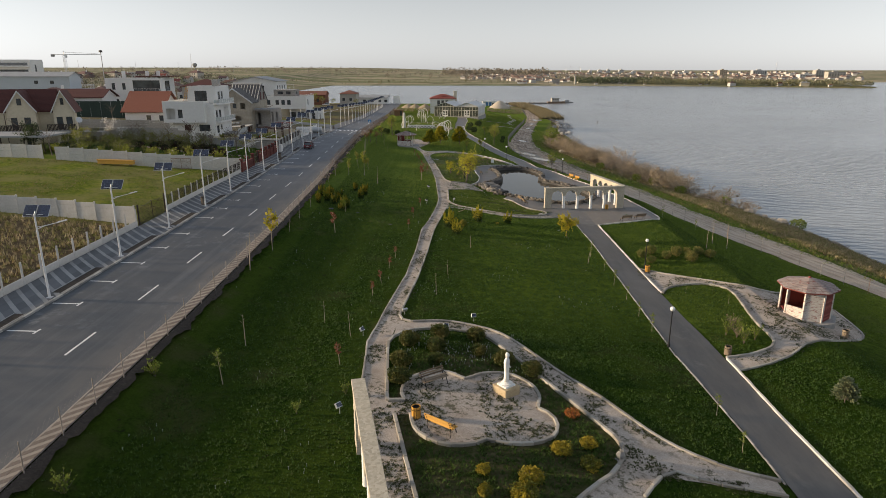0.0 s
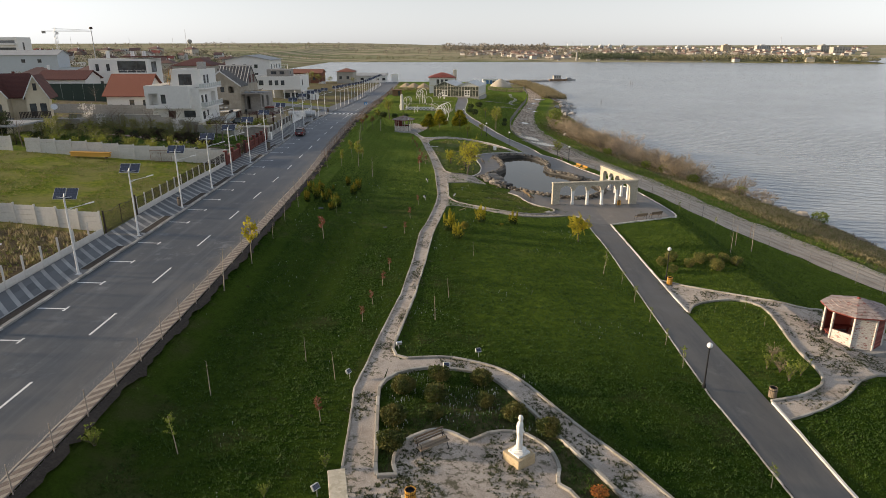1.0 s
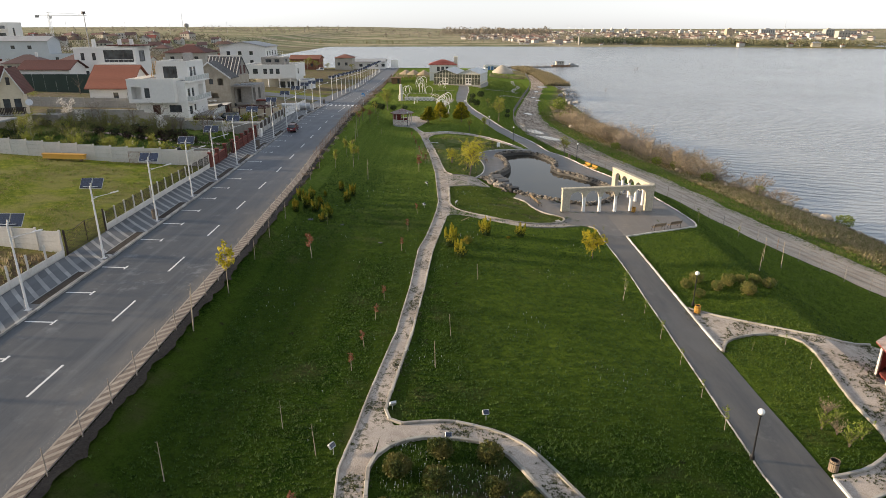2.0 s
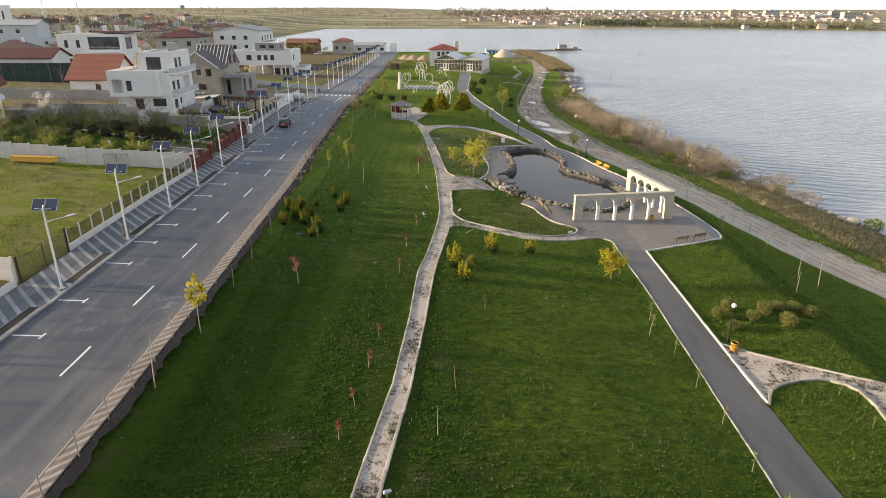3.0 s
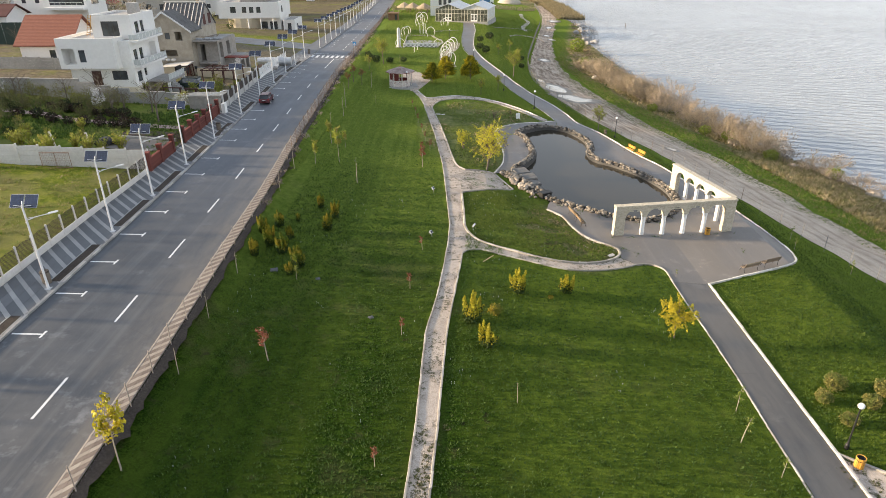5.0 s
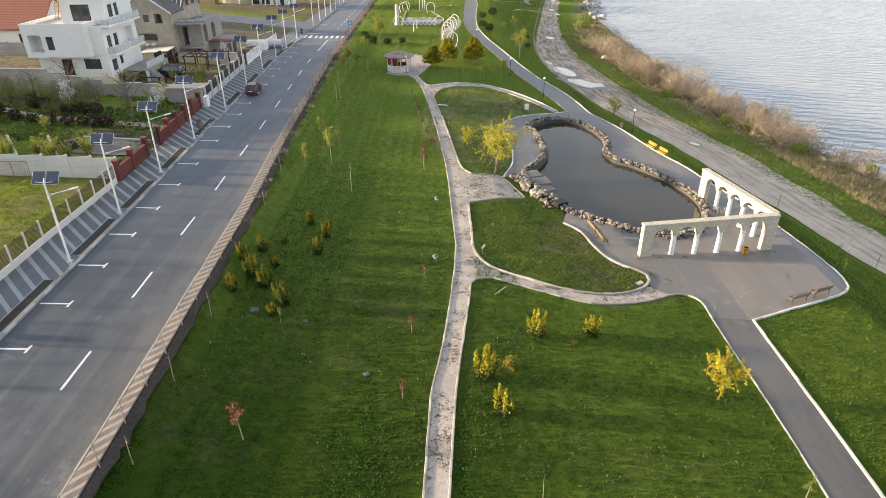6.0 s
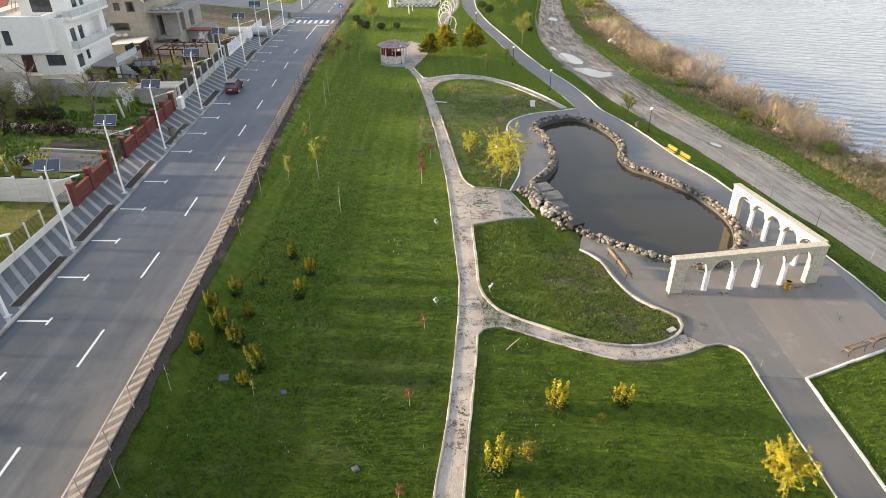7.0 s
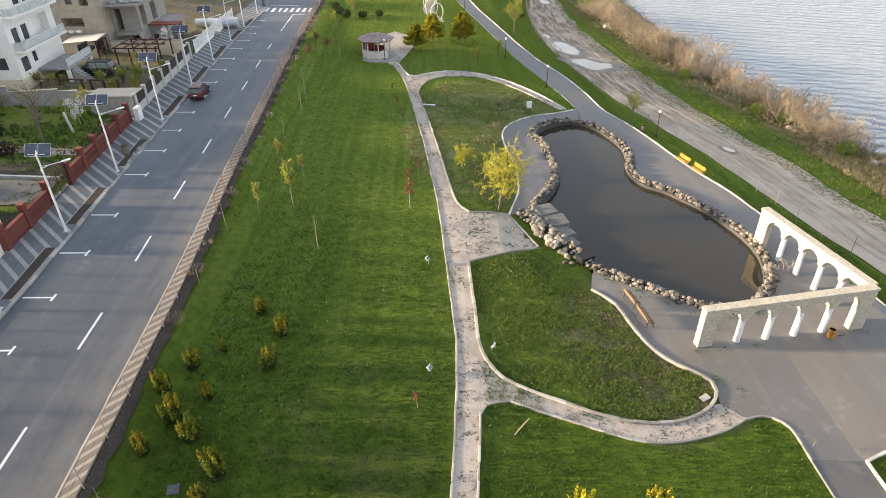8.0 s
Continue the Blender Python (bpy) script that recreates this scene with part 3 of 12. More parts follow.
GROUND = mat_ground()
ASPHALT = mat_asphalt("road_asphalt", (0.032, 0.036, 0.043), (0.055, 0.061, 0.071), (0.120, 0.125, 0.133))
PATH_ASPHALT = mat_asphalt("path_asphalt", (0.058, 0.055, 0.052), (0.090, 0.085, 0.080), (0.130, 0.120, 0.110))
PLAZA_ASPHALT = mat_asphalt("plaza_asphalt", (0.125, 0.112, 0.099), (0.175, 0.157, 0.139), (0.235, 0.208, 0.180))
GRAVEL = mat_gravel()
DIRT = mat_dirt_road()
SOIL = grained("bare_soil", (0.020, 0.016, 0.013), (0.075, 0.058, 0.044), 7.0, 0.6, 0.95, 0.8, 0.06)
LAKE = mat_water("lake_water", (0.235, 0.252, 0.268), 0.20, [(1.6, (0.6, 1.0, 0), 0.5)], [(2.9, 24.0, 5.0, 1.15), (1.7, 4.0, 5.0, 0.4)], 1.0, 0.21)
POND = mat_water("pond_water", (0.030, 0.026, 0.018), 0.03, [(0.9, None, 1.0)], [], 0.03, 0.05)
PUDDLE = mat_water("puddle_water", (0.27, 0.225, 0.18), 0.16, [(2.0, None, 1.0)], [], 0.03, 0.02)
WHITE_LINE = grained("road_paint", (0.55, 0.55, 0.54), (0.80, 0.80, 0.79), 18.0, 1.2, 0.6)
KERB_GREY = grained("kerb_concrete", (0.20, 0.195, 0.185), (0.38, 0.37, 0.35), 9.0, 0.5, 0.9, 0.3, 0.01, by="random")
KERB_WHITE = grained("whitewashed_kerb", (0.38, 0.36, 0.32), (0.66, 0.63, 0.58), 7.0, 0.6, 0.85, 0.35, 0.012, by="random")
KERB_STONE = grained("pale_kerb", (0.24, 0.222, 0.192), (0.43, 0.40, 0.35), 8.0, 0.5, 0.9, 0.35, 0.012, by="random")
CONCRETE = grained("grey_concrete", (0.22, 0.215, 0.205), (0.40, 0.39, 0.37), 4.0, 0.35)
RAW_CONCRETE = grained("raw_concrete", (0.20, 0.185, 0.165), (0.37, 0.345, 0.315), 2.5, 0.3, 0.92, 0.4, 0.02)
PANEL_CONCRETE = grained("pale_concrete_panel", (0.46, 0.44, 0.41), (0.62, 0.60, 0.565), 5.0, 0.5, 0.9, 0.4, 0.012)
WHITE_PAINT = grained("white_paint", (0.70, 0.69, 0.66), (0.82, 0.81, 0.79), 4.0, 0.4, 0.6, 0.1, 0.004)
PLASTER = grained("white_plaster", (0.68, 0.665, 0.64), (0.82, 0.805, 0.78), 3.0, 0.3, 0.85, 0.15, 0.006)
CREAM_PLASTER = grained("cream_plaster", (0.52, 0.45, 0.33), (0.66, 0.585, 0.45), 3.0, 0.3, 0.85, 0.15, 0.006)
STATUE_WHITE = grained("white_stone", (0.72, 0.71, 0.68), (0.84, 0.83, 0.80), 12.0, 1.5, 0.6, 0.2, 0.008)
CREAM_STONE = grained("cream_stone", (0.44, 0.385, 0.285), (0.66, 0.595, 0.47), 9.0, 0.8, 0.9, 0.6, 0.02, by="random")
ROCK = grained("brown_rock", (0.060, 0.055, 0.049), (0.235, 0.208, 0.175), 4.0, 0.8, 0.9, 0.7, 0.03, by="random")
ROCK_TAN = grained("tan_boulder", (0.22, 0.185, 0.145), (0.46, 0.40, 0.33), 2.5, 0.6, 0.92, 0.6, 0.04, by="random")
ROCK_HEAP = grained("heaped_field_stone", (0.13, 0.115, 0.095), (0.36, 0.315, 0.26), 3.0, 0.7, 0.9, 0.7, 0.03, by="random")
CASCADE_STONE = grained("weathered_cascade_concrete", (0.12, 0.116, 0.108), (0.225, 0.215, 0.20), 4.0, 0.5, 0.9, 0.4, 0.02)
ROCK_GREY = grained("grey_rock", (0.10, 0.098, 0.092), (0.30, 0.285, 0.265), 4.0, 0.8, 0.9, 0.7, 0.03, by="island")
GALVANISED = grained("galvanised_steel", (0.42, 0.43, 0.44), (0.60, 0.61, 0.62), 8.0, 0.8, 0.45, 0.1, 0.003, metal=0.55)
BLACK_METAL = grained("black_metal", (0.012, 0.012, 0.013), (0.035, 0.035, 0.036), 10.0, 1.0, 0.5, 0.1, 0.003, metal=0.3)
DARK_METAL = grained("brown_metal", (0.030, 0.022, 0.018), (0.060, 0.045, 0.036), 10.0, 1.0, 0.55, 0.1, 0.003, metal=0.2)
WINDOW = mat_glass()
SOLAR = mat_glass("solar_cell", (0.008, 0.012, 0.028), 0.08)
WINDOW_FRAME = grained("dark_window_frame", (0.030, 0.026, 0.024), (0.060, 0.052, 0.048), 8.0, 1.0, 0.5)
WOOD_YELLOW = grained("varnished_yellow_wood", (0.42, 0.215, 0.035), (0.66, 0.36, 0.07), 14.0, 1.5, 0.5, 0.3, 0.005, by="random")
WOOD_GREY = grained("weathered_wood", (0.16, 0.12, 0.085), (0.30, 0.235, 0.165), 14.0, 1.5, 0.85, 0.4, 0.006, by="random")
WOOD_RED = grained("flaking_red_wood", (0.15, 0.030, 0.025), (0.30, 0.085, 0.065), 10.0, 1.2, 0.8, 0.4, 0.006, by="random")
RED_BRICK = grained("red_brick", (0.088, 0.024, 0.018), (0.150, 0.045, 0.034), 9.0, 0.7, 0.85, 0.4, 0.01, by="random")
ORANGE_TILE = mat_tiles("orange_roof_tile", (0.20, 0.070, 0.043), (0.29, 0.112, 0.072))
RED_TILE = mat_tiles("red_roof_tile", (0.20, 0.048, 0.036), (0.29, 0.082, 0.060))
BROWN_TILE = mat_tiles("brown_roof_tile", (0.070, 0.022, 0.017), (0.115, 0.038, 0.029))
PAVER_DARK = mat_paving("dark_paver", (0.10, 0.105, 0.112), (0.155, 0.160, 0.168))
PAVER_LIGHT = mat_paving("light_paver", (0.27, 0.27, 0.265), (0.36, 0.36, 0.35))
PAVER_PINK = mat_paving("pinkish_paver", (0.15, 0.118, 0.098), (0.22, 0.178, 0.150))
PAVER_CREAM = mat_paving("cream_paver", (0.29, 0.25, 0.205), (0.38, 0.335, 0.28))


# ---- the lie of the land ----

TX = [-140, -60, -31, -27.5, -18.3, -16.6, -8, 0, 10, 19, 27, 33, 37, 46, 51, 56, 66]
TY = [-60, 40, 60, 78, 95, 125, 140, 165, 195, 254, 300, 364, 440]
TZ = [
    [5.5, 4.5, 2.6, 2.30, 2.08, 1.5, 0.9, 0.75, 0.2, -0.9, -1.0, -2.4, -3.2, -4.6, -6.0, -8.4, -11],
    [5.5, 4.5, 2.6, 2.30, 2.08, 1.4, 0.8, 0.55, -0.2, -1.2, -1.35, -2.8, -3.6, -4.9, -6.2, -8.5, -11],
    [5.5, 4.5, 2.6, 2.30, 2.08, 1.4, 0.6, 0.25, -0.6, -1.5, -1.55, -3.0, -3.8, -5.0, -6.1, -7.4, -11],
    [5.5, 4.5, 2.6, 2.30, 2.08, 1.3, 0.4, 0.0, -0.9, -1.6, -1.6, -3.2, -4.0, -5.1, -6.1, -7.4, -11],
    [5.5, 4.5, 2.6, 2.30, 2.08, 1.2, 0.1, -0.3, -1.1, -1.5, -1.7, -3.4, -4.1, -5.4, -6.4, -7.6, -11],
    [5.2, 4.6, 2.6, 2.30, 2.08, 1.1, 0.1, -0.3, -1.0, -2.2, -3.7, -4.6, -5.2, -6.9, -7.9, -9.3, -11],
    [6.6, 4.9, 2.5, 2.25, 2.05, 1.1, 0.3, -0.2, -1.3, -2.9, -4.2, -5.1, -5.7, -7.5, -8.9, -10., -11],
    [7.0, 4.4, 1.5, 1.30, 1.20, 0.8, 0.4, -0.1, -1.6, -4.0, -5.0, -5.9, -6.6, -8.3, -9.5, -10.5, -11],
    [5.5, 2.8, 0.2, 0.10, 0.00, -0.2, -0.3, -0.6, -1.8, -4.8, -5.9, -6.9, -7.4, -8.5, -10., -10.5, -11],
    [0.0, -1.5, -2.3, -2.35, -2.4, -2.3, -2.2, -2.3, -2.8, -4.9, -6.3, -7.4, -7.9, -8.4, -9.3, -10.0, -11],
    [-2, -2.8, -3.5, -3.5, -3.5, -3.4, -3.3, -3.4, -3.7, -4.7, -6.5, -7.6, -8.0, -8.2, -8.3, -9.5, -11],
    [-4, -4.5, -4.9, -4.95, -5.0, -5.0, -5.0, -5.1, -5.4, -6.0, -7.2, -7.8, -8.1, -8.25, -8.35, -10, -11],
    [-6, -6.2, -6.4, -6.4, -6.4, -6.4, -6.4, -6.5, -6.7, -7.0, -7.6, -8.0, -8.2, -8.3, -8.4, -10.5, -11],
]
def near_ground(x, y):
    x, y = min(max(x, TX[0]), TX[-1] - 1e-6), min(max(y, TY[0]), TY[-1] - 1e-6)
    i = max(k for k in range(len(TX) - 1) if TX[k] <= x)
    j = max(k for k in range(len(TY) - 1) if TY[k] <= y)
    u, v = (x - TX[i]) / (TX[i + 1] - TX[i]), (y - TY[j]) / (TY[j + 1] - TY[j])
    a = TZ[j][i] * (1 - u) + TZ[j][i + 1] * u
    b = TZ[j + 1][i] * (1 - u) + TZ[j + 1][i + 1] * u
    return a * (1 - v) + b * v + 0.05 * noise.noise((x * 0.21, y * 0.21, 0)) * (1 if -16 < x < 40 else 0.3)


def step(t, a, b):
    t = min(max((t - a) / (b - a), 0.0), 1.0)
    return t * t * (3 - 2 * t)


LAKE_LEVEL = -8.5


POND_LINE = [(9.7, 118.9), (11.6, 120.4), (13.4, 120.8), (15.2, 119.7), (16.4, 117.0), (17.0, 114.3), (16.9, 111.9), (16.3, 109.6), (16.3, 107.3), (16.9, 105.7),
             (18.3, 104.4), (19.4, 102.8), (20.5, 101.0), (21.3, 98.8), (21.8, 96.9), (22.0, 95.0), (21.8, 93.2), (21.0, 91.0), (19.5, 89.1), (18.3, 88.3),
             (17.0, 88.1), (15.5, 88.6), (14.2, 89.4), (12.4, 90.7), (10.7, 91.9), (9.6, 93.0), (9.0, 94.6), (8.6, 95.9), (7.9, 97.0), (7.4, 98.4), (7.0, 100.2),
             (6.8, 101.6), (7.5, 102.9), (8.6, 104.8), (9.6, 107.1), (9.9, 108.8), (9.8, 110.9), (9.8, 113.4), (9.4, 115.5), (8.8, 117.0)]


def inside(x, y, poly):
    hit, n = False, len(poly)
    for i in range(n):
        (x0, y0), (x1, y1) = poly[i], poly[i - 1]
        if (y0 > y) != (y1 > y) and x < (x1 - x0) * (y - y0) / (y1 - y0) + x0:
            hit = not hit
    return hit


def ground(x, y):
    """Height of the land: the park and its slope, the lake bed, and the far shore."""
    h = near_ground(x, y)
    if y < 110 and -18.3 < x < -12:
        e = park_edge(y) + 0.2
        if x < e + 1.5:
            h += (near_ground(-18.3, y) - h) * (1.0 - step(x, e, e + 1.5))
    if 2 < x < 28 and 80 < y < 128:
        d = ((x - 14.5) / 9.5) ** 2 + ((y - 104) / 18) ** 2
        h += (-1.42 - h) * 0.6 * (1.0 - step(d, 0.9, 1.7))
    if x < -140:
        h += 8.0 * step(-x, 140, 1200)
    if y > 300:
        shore = step(y, 440, 475) * step(x, -330, -270)
        h = h * (1 - shore) - 11.0 * shore
    if x < -110:
        h += 10.0 * step(-x, 110, 320) * step(y, 200, 420)
    b = far_shore(x)
    if y > b - 10:
        h = max(h, -11.0 + 4.0 * step(y, b - 8, b + 16) + (9.0 + 17.0 * step(-x, -200, 700)) * step(y, b + 50, 2800))
    return h


def far_shore(x):
    """The waterline across the lake, with a low point of land to the right."""
    return lerp_table([-600, 0, 300, 450, 545, 575, 590, 640, 4000], [965, 975, 950, 900, 850, 860, 1000, 1150, 1500], x)


def road_edge(y):
    """The park-side edge of the street's pavement."""
    return lerp_table([-60, 40, 60, 87, 113, 140, 172, 254, 364, 480], [-16.6, -16.8, -17.0, -17.6, -18.7, -19.9, -21.3, -24.9, -29.6, -34.5], y)


def left_edge(y):
    """The street's edge as seen from the parking side, where the road narrows a little."""
    return road_edge(y) + lerp_table([100, 125], [0.25, 0.42], y)


def park_edge(y):
    """The outer edge of the narrow pavement on the park side."""
    return road_edge(y) + lerp_table([0, 45, 72, 87, 100, 107], [1.0, 0.9, 0.52, 0.36, 0.1, 0.0], y)


PLAZA_AREA = [(19.0, 76.8), (24.4, 78.7), (27.2, 80.2), (27.9, 82.0), (27.6, 86.0), (26.6, 91.0), (22.5, 92.0), (19.0, 88.8), (13.0, 90.6), (10.6, 88.4), (11.2, 84.8), (13.6, 82.0), (14.2, 79.2), (17.0, 78.4)]


def build_ground():
    xs = [-4600, -3000, -2000, -1400, -1000, -750, -560, -440, -360, -330, -310, -290, -270, -250, -220, -190, -165, -140, -125, -110, -98, -88, -80, -72, -66]
    xs += [-60 + 1.5 * i for i in range(85)] + [69, 72, 78, 90, 110, 140, 190, 260, 350, 420, 480, 520, 545, 560, 570, 580, 590, 605, 620, 640, 720, 820, 1000, 1300, 1700, 2300, 3200, 4600]
    ys = [-1800, -700, -300, -150, -80, -50, -30] + [-18 + 1.5 * i for i in range(213)] + [304 + 4 * i for i in range(45)]
    ys += [490, 520, 580, 660, 760, 820, 835, 845, 855, 865, 875, 885, 895, 905, 915, 925, 935, 945, 955, 965, 975, 985, 995, 1005, 1015, 1030, 1060, 1100, 1160, 1240, 1350, 1500, 1700, 1950, 2250, 2600, 3000, 3600, 4300]
    w = len(xs)
    around = offset(POND_LINE, 0.85, True)
    v = []
    for y in ys:
        for x in xs:
            z = ground(x, y)
            if 5 < x < 24 and 86 < y < 123 and (inside(x, y, POND_LINE) or not (x < 10 and 91 < y < 103) and inside(x, y, around)):
                z = min(z, -2.9)
            if 8 < x < 29 and 75 < y < 94 and inside(x, y, PLAZA_AREA):
                z -= 0.12
            if y < 440 and -12.2 < x - road_edge(y) < -0.3:
                z -= 0.2
            v.append((x, y, z))
    f = [(j * w + i, j * w + i + 1, j * w + w + i + 1, j * w + w + i) for j in range(len(ys) - 1) for i in range(w - 1)]
    geo = Geo().add(v, f)
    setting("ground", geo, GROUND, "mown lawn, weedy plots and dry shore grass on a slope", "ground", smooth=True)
    water = Geo()
    water.add([(-900, -1500, LAKE_LEVEL), (4600, -1500, LAKE_LEVEL), (4600, 4300, LAKE_LEVEL), (-900, 4300, LAKE_LEVEL)], [(0, 1, 2, 3)])
    setting("water", water, LAKE, "grey-blue lake with small wind ripples", "lake")


build_ground()


# ---- street ----
def street_line(y0, y1, off, step=3.0):
    n, edge = max(2, int((y1 - y0) / step) + 1), left_edge if off < -3 else park_edge
    return [(edge(y0 + (y1 - y0) * i / (n - 1)) + off, y0 + (y1 - y0) * i / (n - 1)) for i in range(n)]


def build_street():
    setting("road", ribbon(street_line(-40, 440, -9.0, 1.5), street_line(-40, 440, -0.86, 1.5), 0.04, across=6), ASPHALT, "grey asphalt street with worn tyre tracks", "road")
    setting("side_road", ribbon([(-30.0, 179.0), (-60, 178.5), (-112, 180)], [(-31.2, 190.5), (-60, 191), (-112, 193)], 0.05, n=40), ASPHALT, "grey asphalt side street", "road")
    soil = ribbon(street_line(-40, 185, 0.02, 0.9), [(x + 0.30 * noise.noise((0, y * 0.55, 2.0)) + 0.34 * noise.noise((0, y * 1.9, 5.0)), y) for x, y in street_line(-40, 185, 0.56, 0.45)], 0.05, n=500, across=3)
    setting("soil_bank", soil, SOIL, "bare dark soil bank along the pavement", "soil")
    # markings
    def marking(name, label, pieces, group):
        for quad in pieces:
            g = Geo().add([(x, y, ground(x, y) + 0.046) for x, y in quad], [(0, 1, 2, 3)])
            tagged(part(name, g, WHITE_LINE), label, "road marking", group, "structure")
    dashes = []
    y = 22.8
    while y < 148:
        a, b = road_edge(y) - 3.42, road_edge(y + 3.1) - 3.42
        dashes.append([(a - 0.07, y), (a + 0.07, y), (b + 0.07, y + 3.1), (b - 0.07, y + 3.1)])
        y += 8.36
    y = 180.0
    while y < 330:
        a, b = road_edge(y) - 3.42, road_edge(y + 3) - 3.42
        dashes.append([(a - 0.07, y), (a + 0.07, y), (b + 0.07, y + 3), (b - 0.07, y + 3)])
        y += 6.0 if y < 205 else 8.36
    a, b = road_edge(151) - 3.42, road_edge(164) - 3.42
    dashes.append([(a - 0.08, 151), (a + 0.08, 151), (b + 0.08, 164), (b - 0.08, 164)])
    dashes.append([(b - 0.08, 163.8), (b + 2.2, 163.8), (b + 2.2, 164.2), (b - 0.08, 164.2)])
    c = road_edge(172.5)
    dashes.append([(c - 8.7, 172.3), (c - 3.6, 172.3), (c - 3.6, 172.65), (c - 8.7, 172.65)])
    marking("lane_dash", "white painted lane line on the asphalt", dashes, "lane lines")
    marking("crossing_bar", "white painted bar of the pedestrian crossing", [[(road_edge(168) - 8.5 + 1.04 * i, 166.2), (road_edge(168) - 7.98 + 1.04 * i, 166.2), (road_edge(168) - 8.2 + 1.04 * i, 170.0), (road_edge(168) - 8.72 + 1.04 * i, 170.0)] for i in range(8)], "crossing bars")
    marks = [16.2 + 4.47 * k for k in range(9)] + [56.7, 63.1, 67.7, 72.1, 76.7, 81.2, 85.8, 90.6, 95.6, 102.2, 106.9, 111.6, 116.3] + [121.0 + 4.7 * k for k in range(10)] + [188.0 + 4.7 * k for k in range(22)]
    for y in marks:
        e = road_edge(y)
        g = Geo()
        g.add([(x, yy, ground(x, yy) + 0.046) for x, yy in ((e - 8.62, y), (e - 6.90, y), (e - 6.90, y + 0.14), (e - 8.62, y + 0.14))], [(0, 1, 2, 3)])
        g.add([(x, yy, ground(x, yy) + 0.046) for x, yy in ((e - 6.90, y - 0.28), (e - 6.76, y - 0.28), (e - 6.76, y + 0.42), (e - 6.90, y + 0.42))], [(0, 1, 2, 3)])
        tagged(part("parking_mark", g, WHITE_LINE), "white T-shaped parking bay line on the asphalt", "road marking", "parking lines", "structure")
    # pavements: a bed and single bands of pavers
    for name, o0, o1, pale, deep, w0, w1, slant, y0, y1, label in (
            ("pavement_left", -12.45, -9.2, PAVER_LIGHT, PAVER_DARK, 0.42, 0.85, 3.2, 12, 172, "pavement of dark grey pavers with pale slanting bands"),
            ("pavement_right", -0.74, -0.03, PAVER_CREAM, PAVER_PINK, 0.33, 0.40, -0.75, 8, 180, "narrow pavement of pinkish pavers with cream bands")):
        bed = setting(name, ribbon(street_line(-40, 440, o0 - 0.05), street_line(-40, 440, o1 + 0.05), 0.11, across=4), deep, label, "pavement")
        y, rest, made = y0, {pale: Geo(), deep: Geo()}, 0
        while y < y1:
            for w, mat in ((w0, pale), (w1, deep)):
                cols = 4 if o1 - o0 > 2 else 2
                for i in range(cols):
                    t0, t1 = i / cols, (i + 1) / cols
                    g = Geo()
                    q = []
                    for t, d in ((t0, 0.012), (t1, 0.012), (t1, w - 0.012), (t0, w - 0.012)):
                        yy = y + d - slant * (t - 0.5)
                        q.append(((left_edge if o0 < -3 else park_edge)(yy) + o0 + (o1 - o0) * min(max(t, 0.004), 0.996) + (0.008 if t == t0 else -0.008), yy))
                    v = [(x, yy, ground(x, yy) + 0.118) for x, yy in q] + [(x, yy, ground(x, yy) + 0.133) for x, yy in q]
                    fs = [(4, 5, 6, 7), (0, 1, 5, 4), (1, 2, 6, 5), (2, 3, 7, 6), (3, 0, 4, 7)]
                    if made < 230 and 30 < y:
                        part("paver_band", g.add(v, fs), mat, bed)
                        made += 1
                    else:
                        rest[mat].add(v, fs)
                y += w
        for mat, g in rest.items():
            tagged(part("paver_bands", g, mat, bed), kind="stuff")
    kerb = setting("kerb_left", ribbon(street_line(-40, 440, -9.2), street_line(-40, 440, -9.0), 0.02, across=1), KERB_GREY, "grey concrete kerb stones along the parking bays", "kerb")
    kerb_stones(street_line(14, 172, -9.1, 1.0), 0.2, 0.17, KERB_GREY, kerb, length=1.0)
    kerb_stones(street_line(184, 430, -9.1, 1.0), 0.2, 0.17, KERB_GREY, kerb, length=3.0, limit=0)
    kerb = setting("kerb_right", ribbon(street_line(-40, 440, -0.86), street_line(-40, 440, -0.75), 0.02, across=1), PAVER_CREAM, "cream kerb stones edging the narrow pavement", "kerb")
    kerb_stones(street_line(10, 430, -0.80, 1.0), 0.12, 0.14, PAVER_CREAM, kerb, length=1.5, limit=170)


# ---- park paths ----
ASPHALT_LEFT = [(16.0, 10), (15.9, 24.5), (15.9, 29.0), (15.7, 34), (15.5, 38.0), (15.8, 46), (16.1, 55), (16.4, 64.5), (16.4, 72.5), (16.38, 75.8)]
ASPHALT_RIGHT = [(18.8, 10), (18.8, 24.7), (18.7, 29.3), (18.8, 37.9), (18.7, 50.7), (18.8, 58.1), (18.9, 66.0), (19.0, 75.8)]
PLAZA_RIGHT = [(19.0, 75.8), (22.1, 77.1), (24.8, 78.2), (26.8, 79.1), (28.0, 80.3), (28.5, 81.8), (28.5, 83.9), (28.2, 86.3), (27.3, 90.5), (26.0, 97.0), (24.9, 101.0), (23.9, 105.0), (22.5, 109.0), (21.2, 114.5), (19.7, 120.6), (18.2, 126.4), (17.3, 134.0), (15.9, 141.0), (13.8, 146.5), (12.4, 152.0), (10.6, 160.0), (9.0, 168.0), (7.2, 177.0), (5.6, 189.0), (5.2, 200.0), (6.0, 222.0), (7.2, 245.0), (7.4, 268.0)]
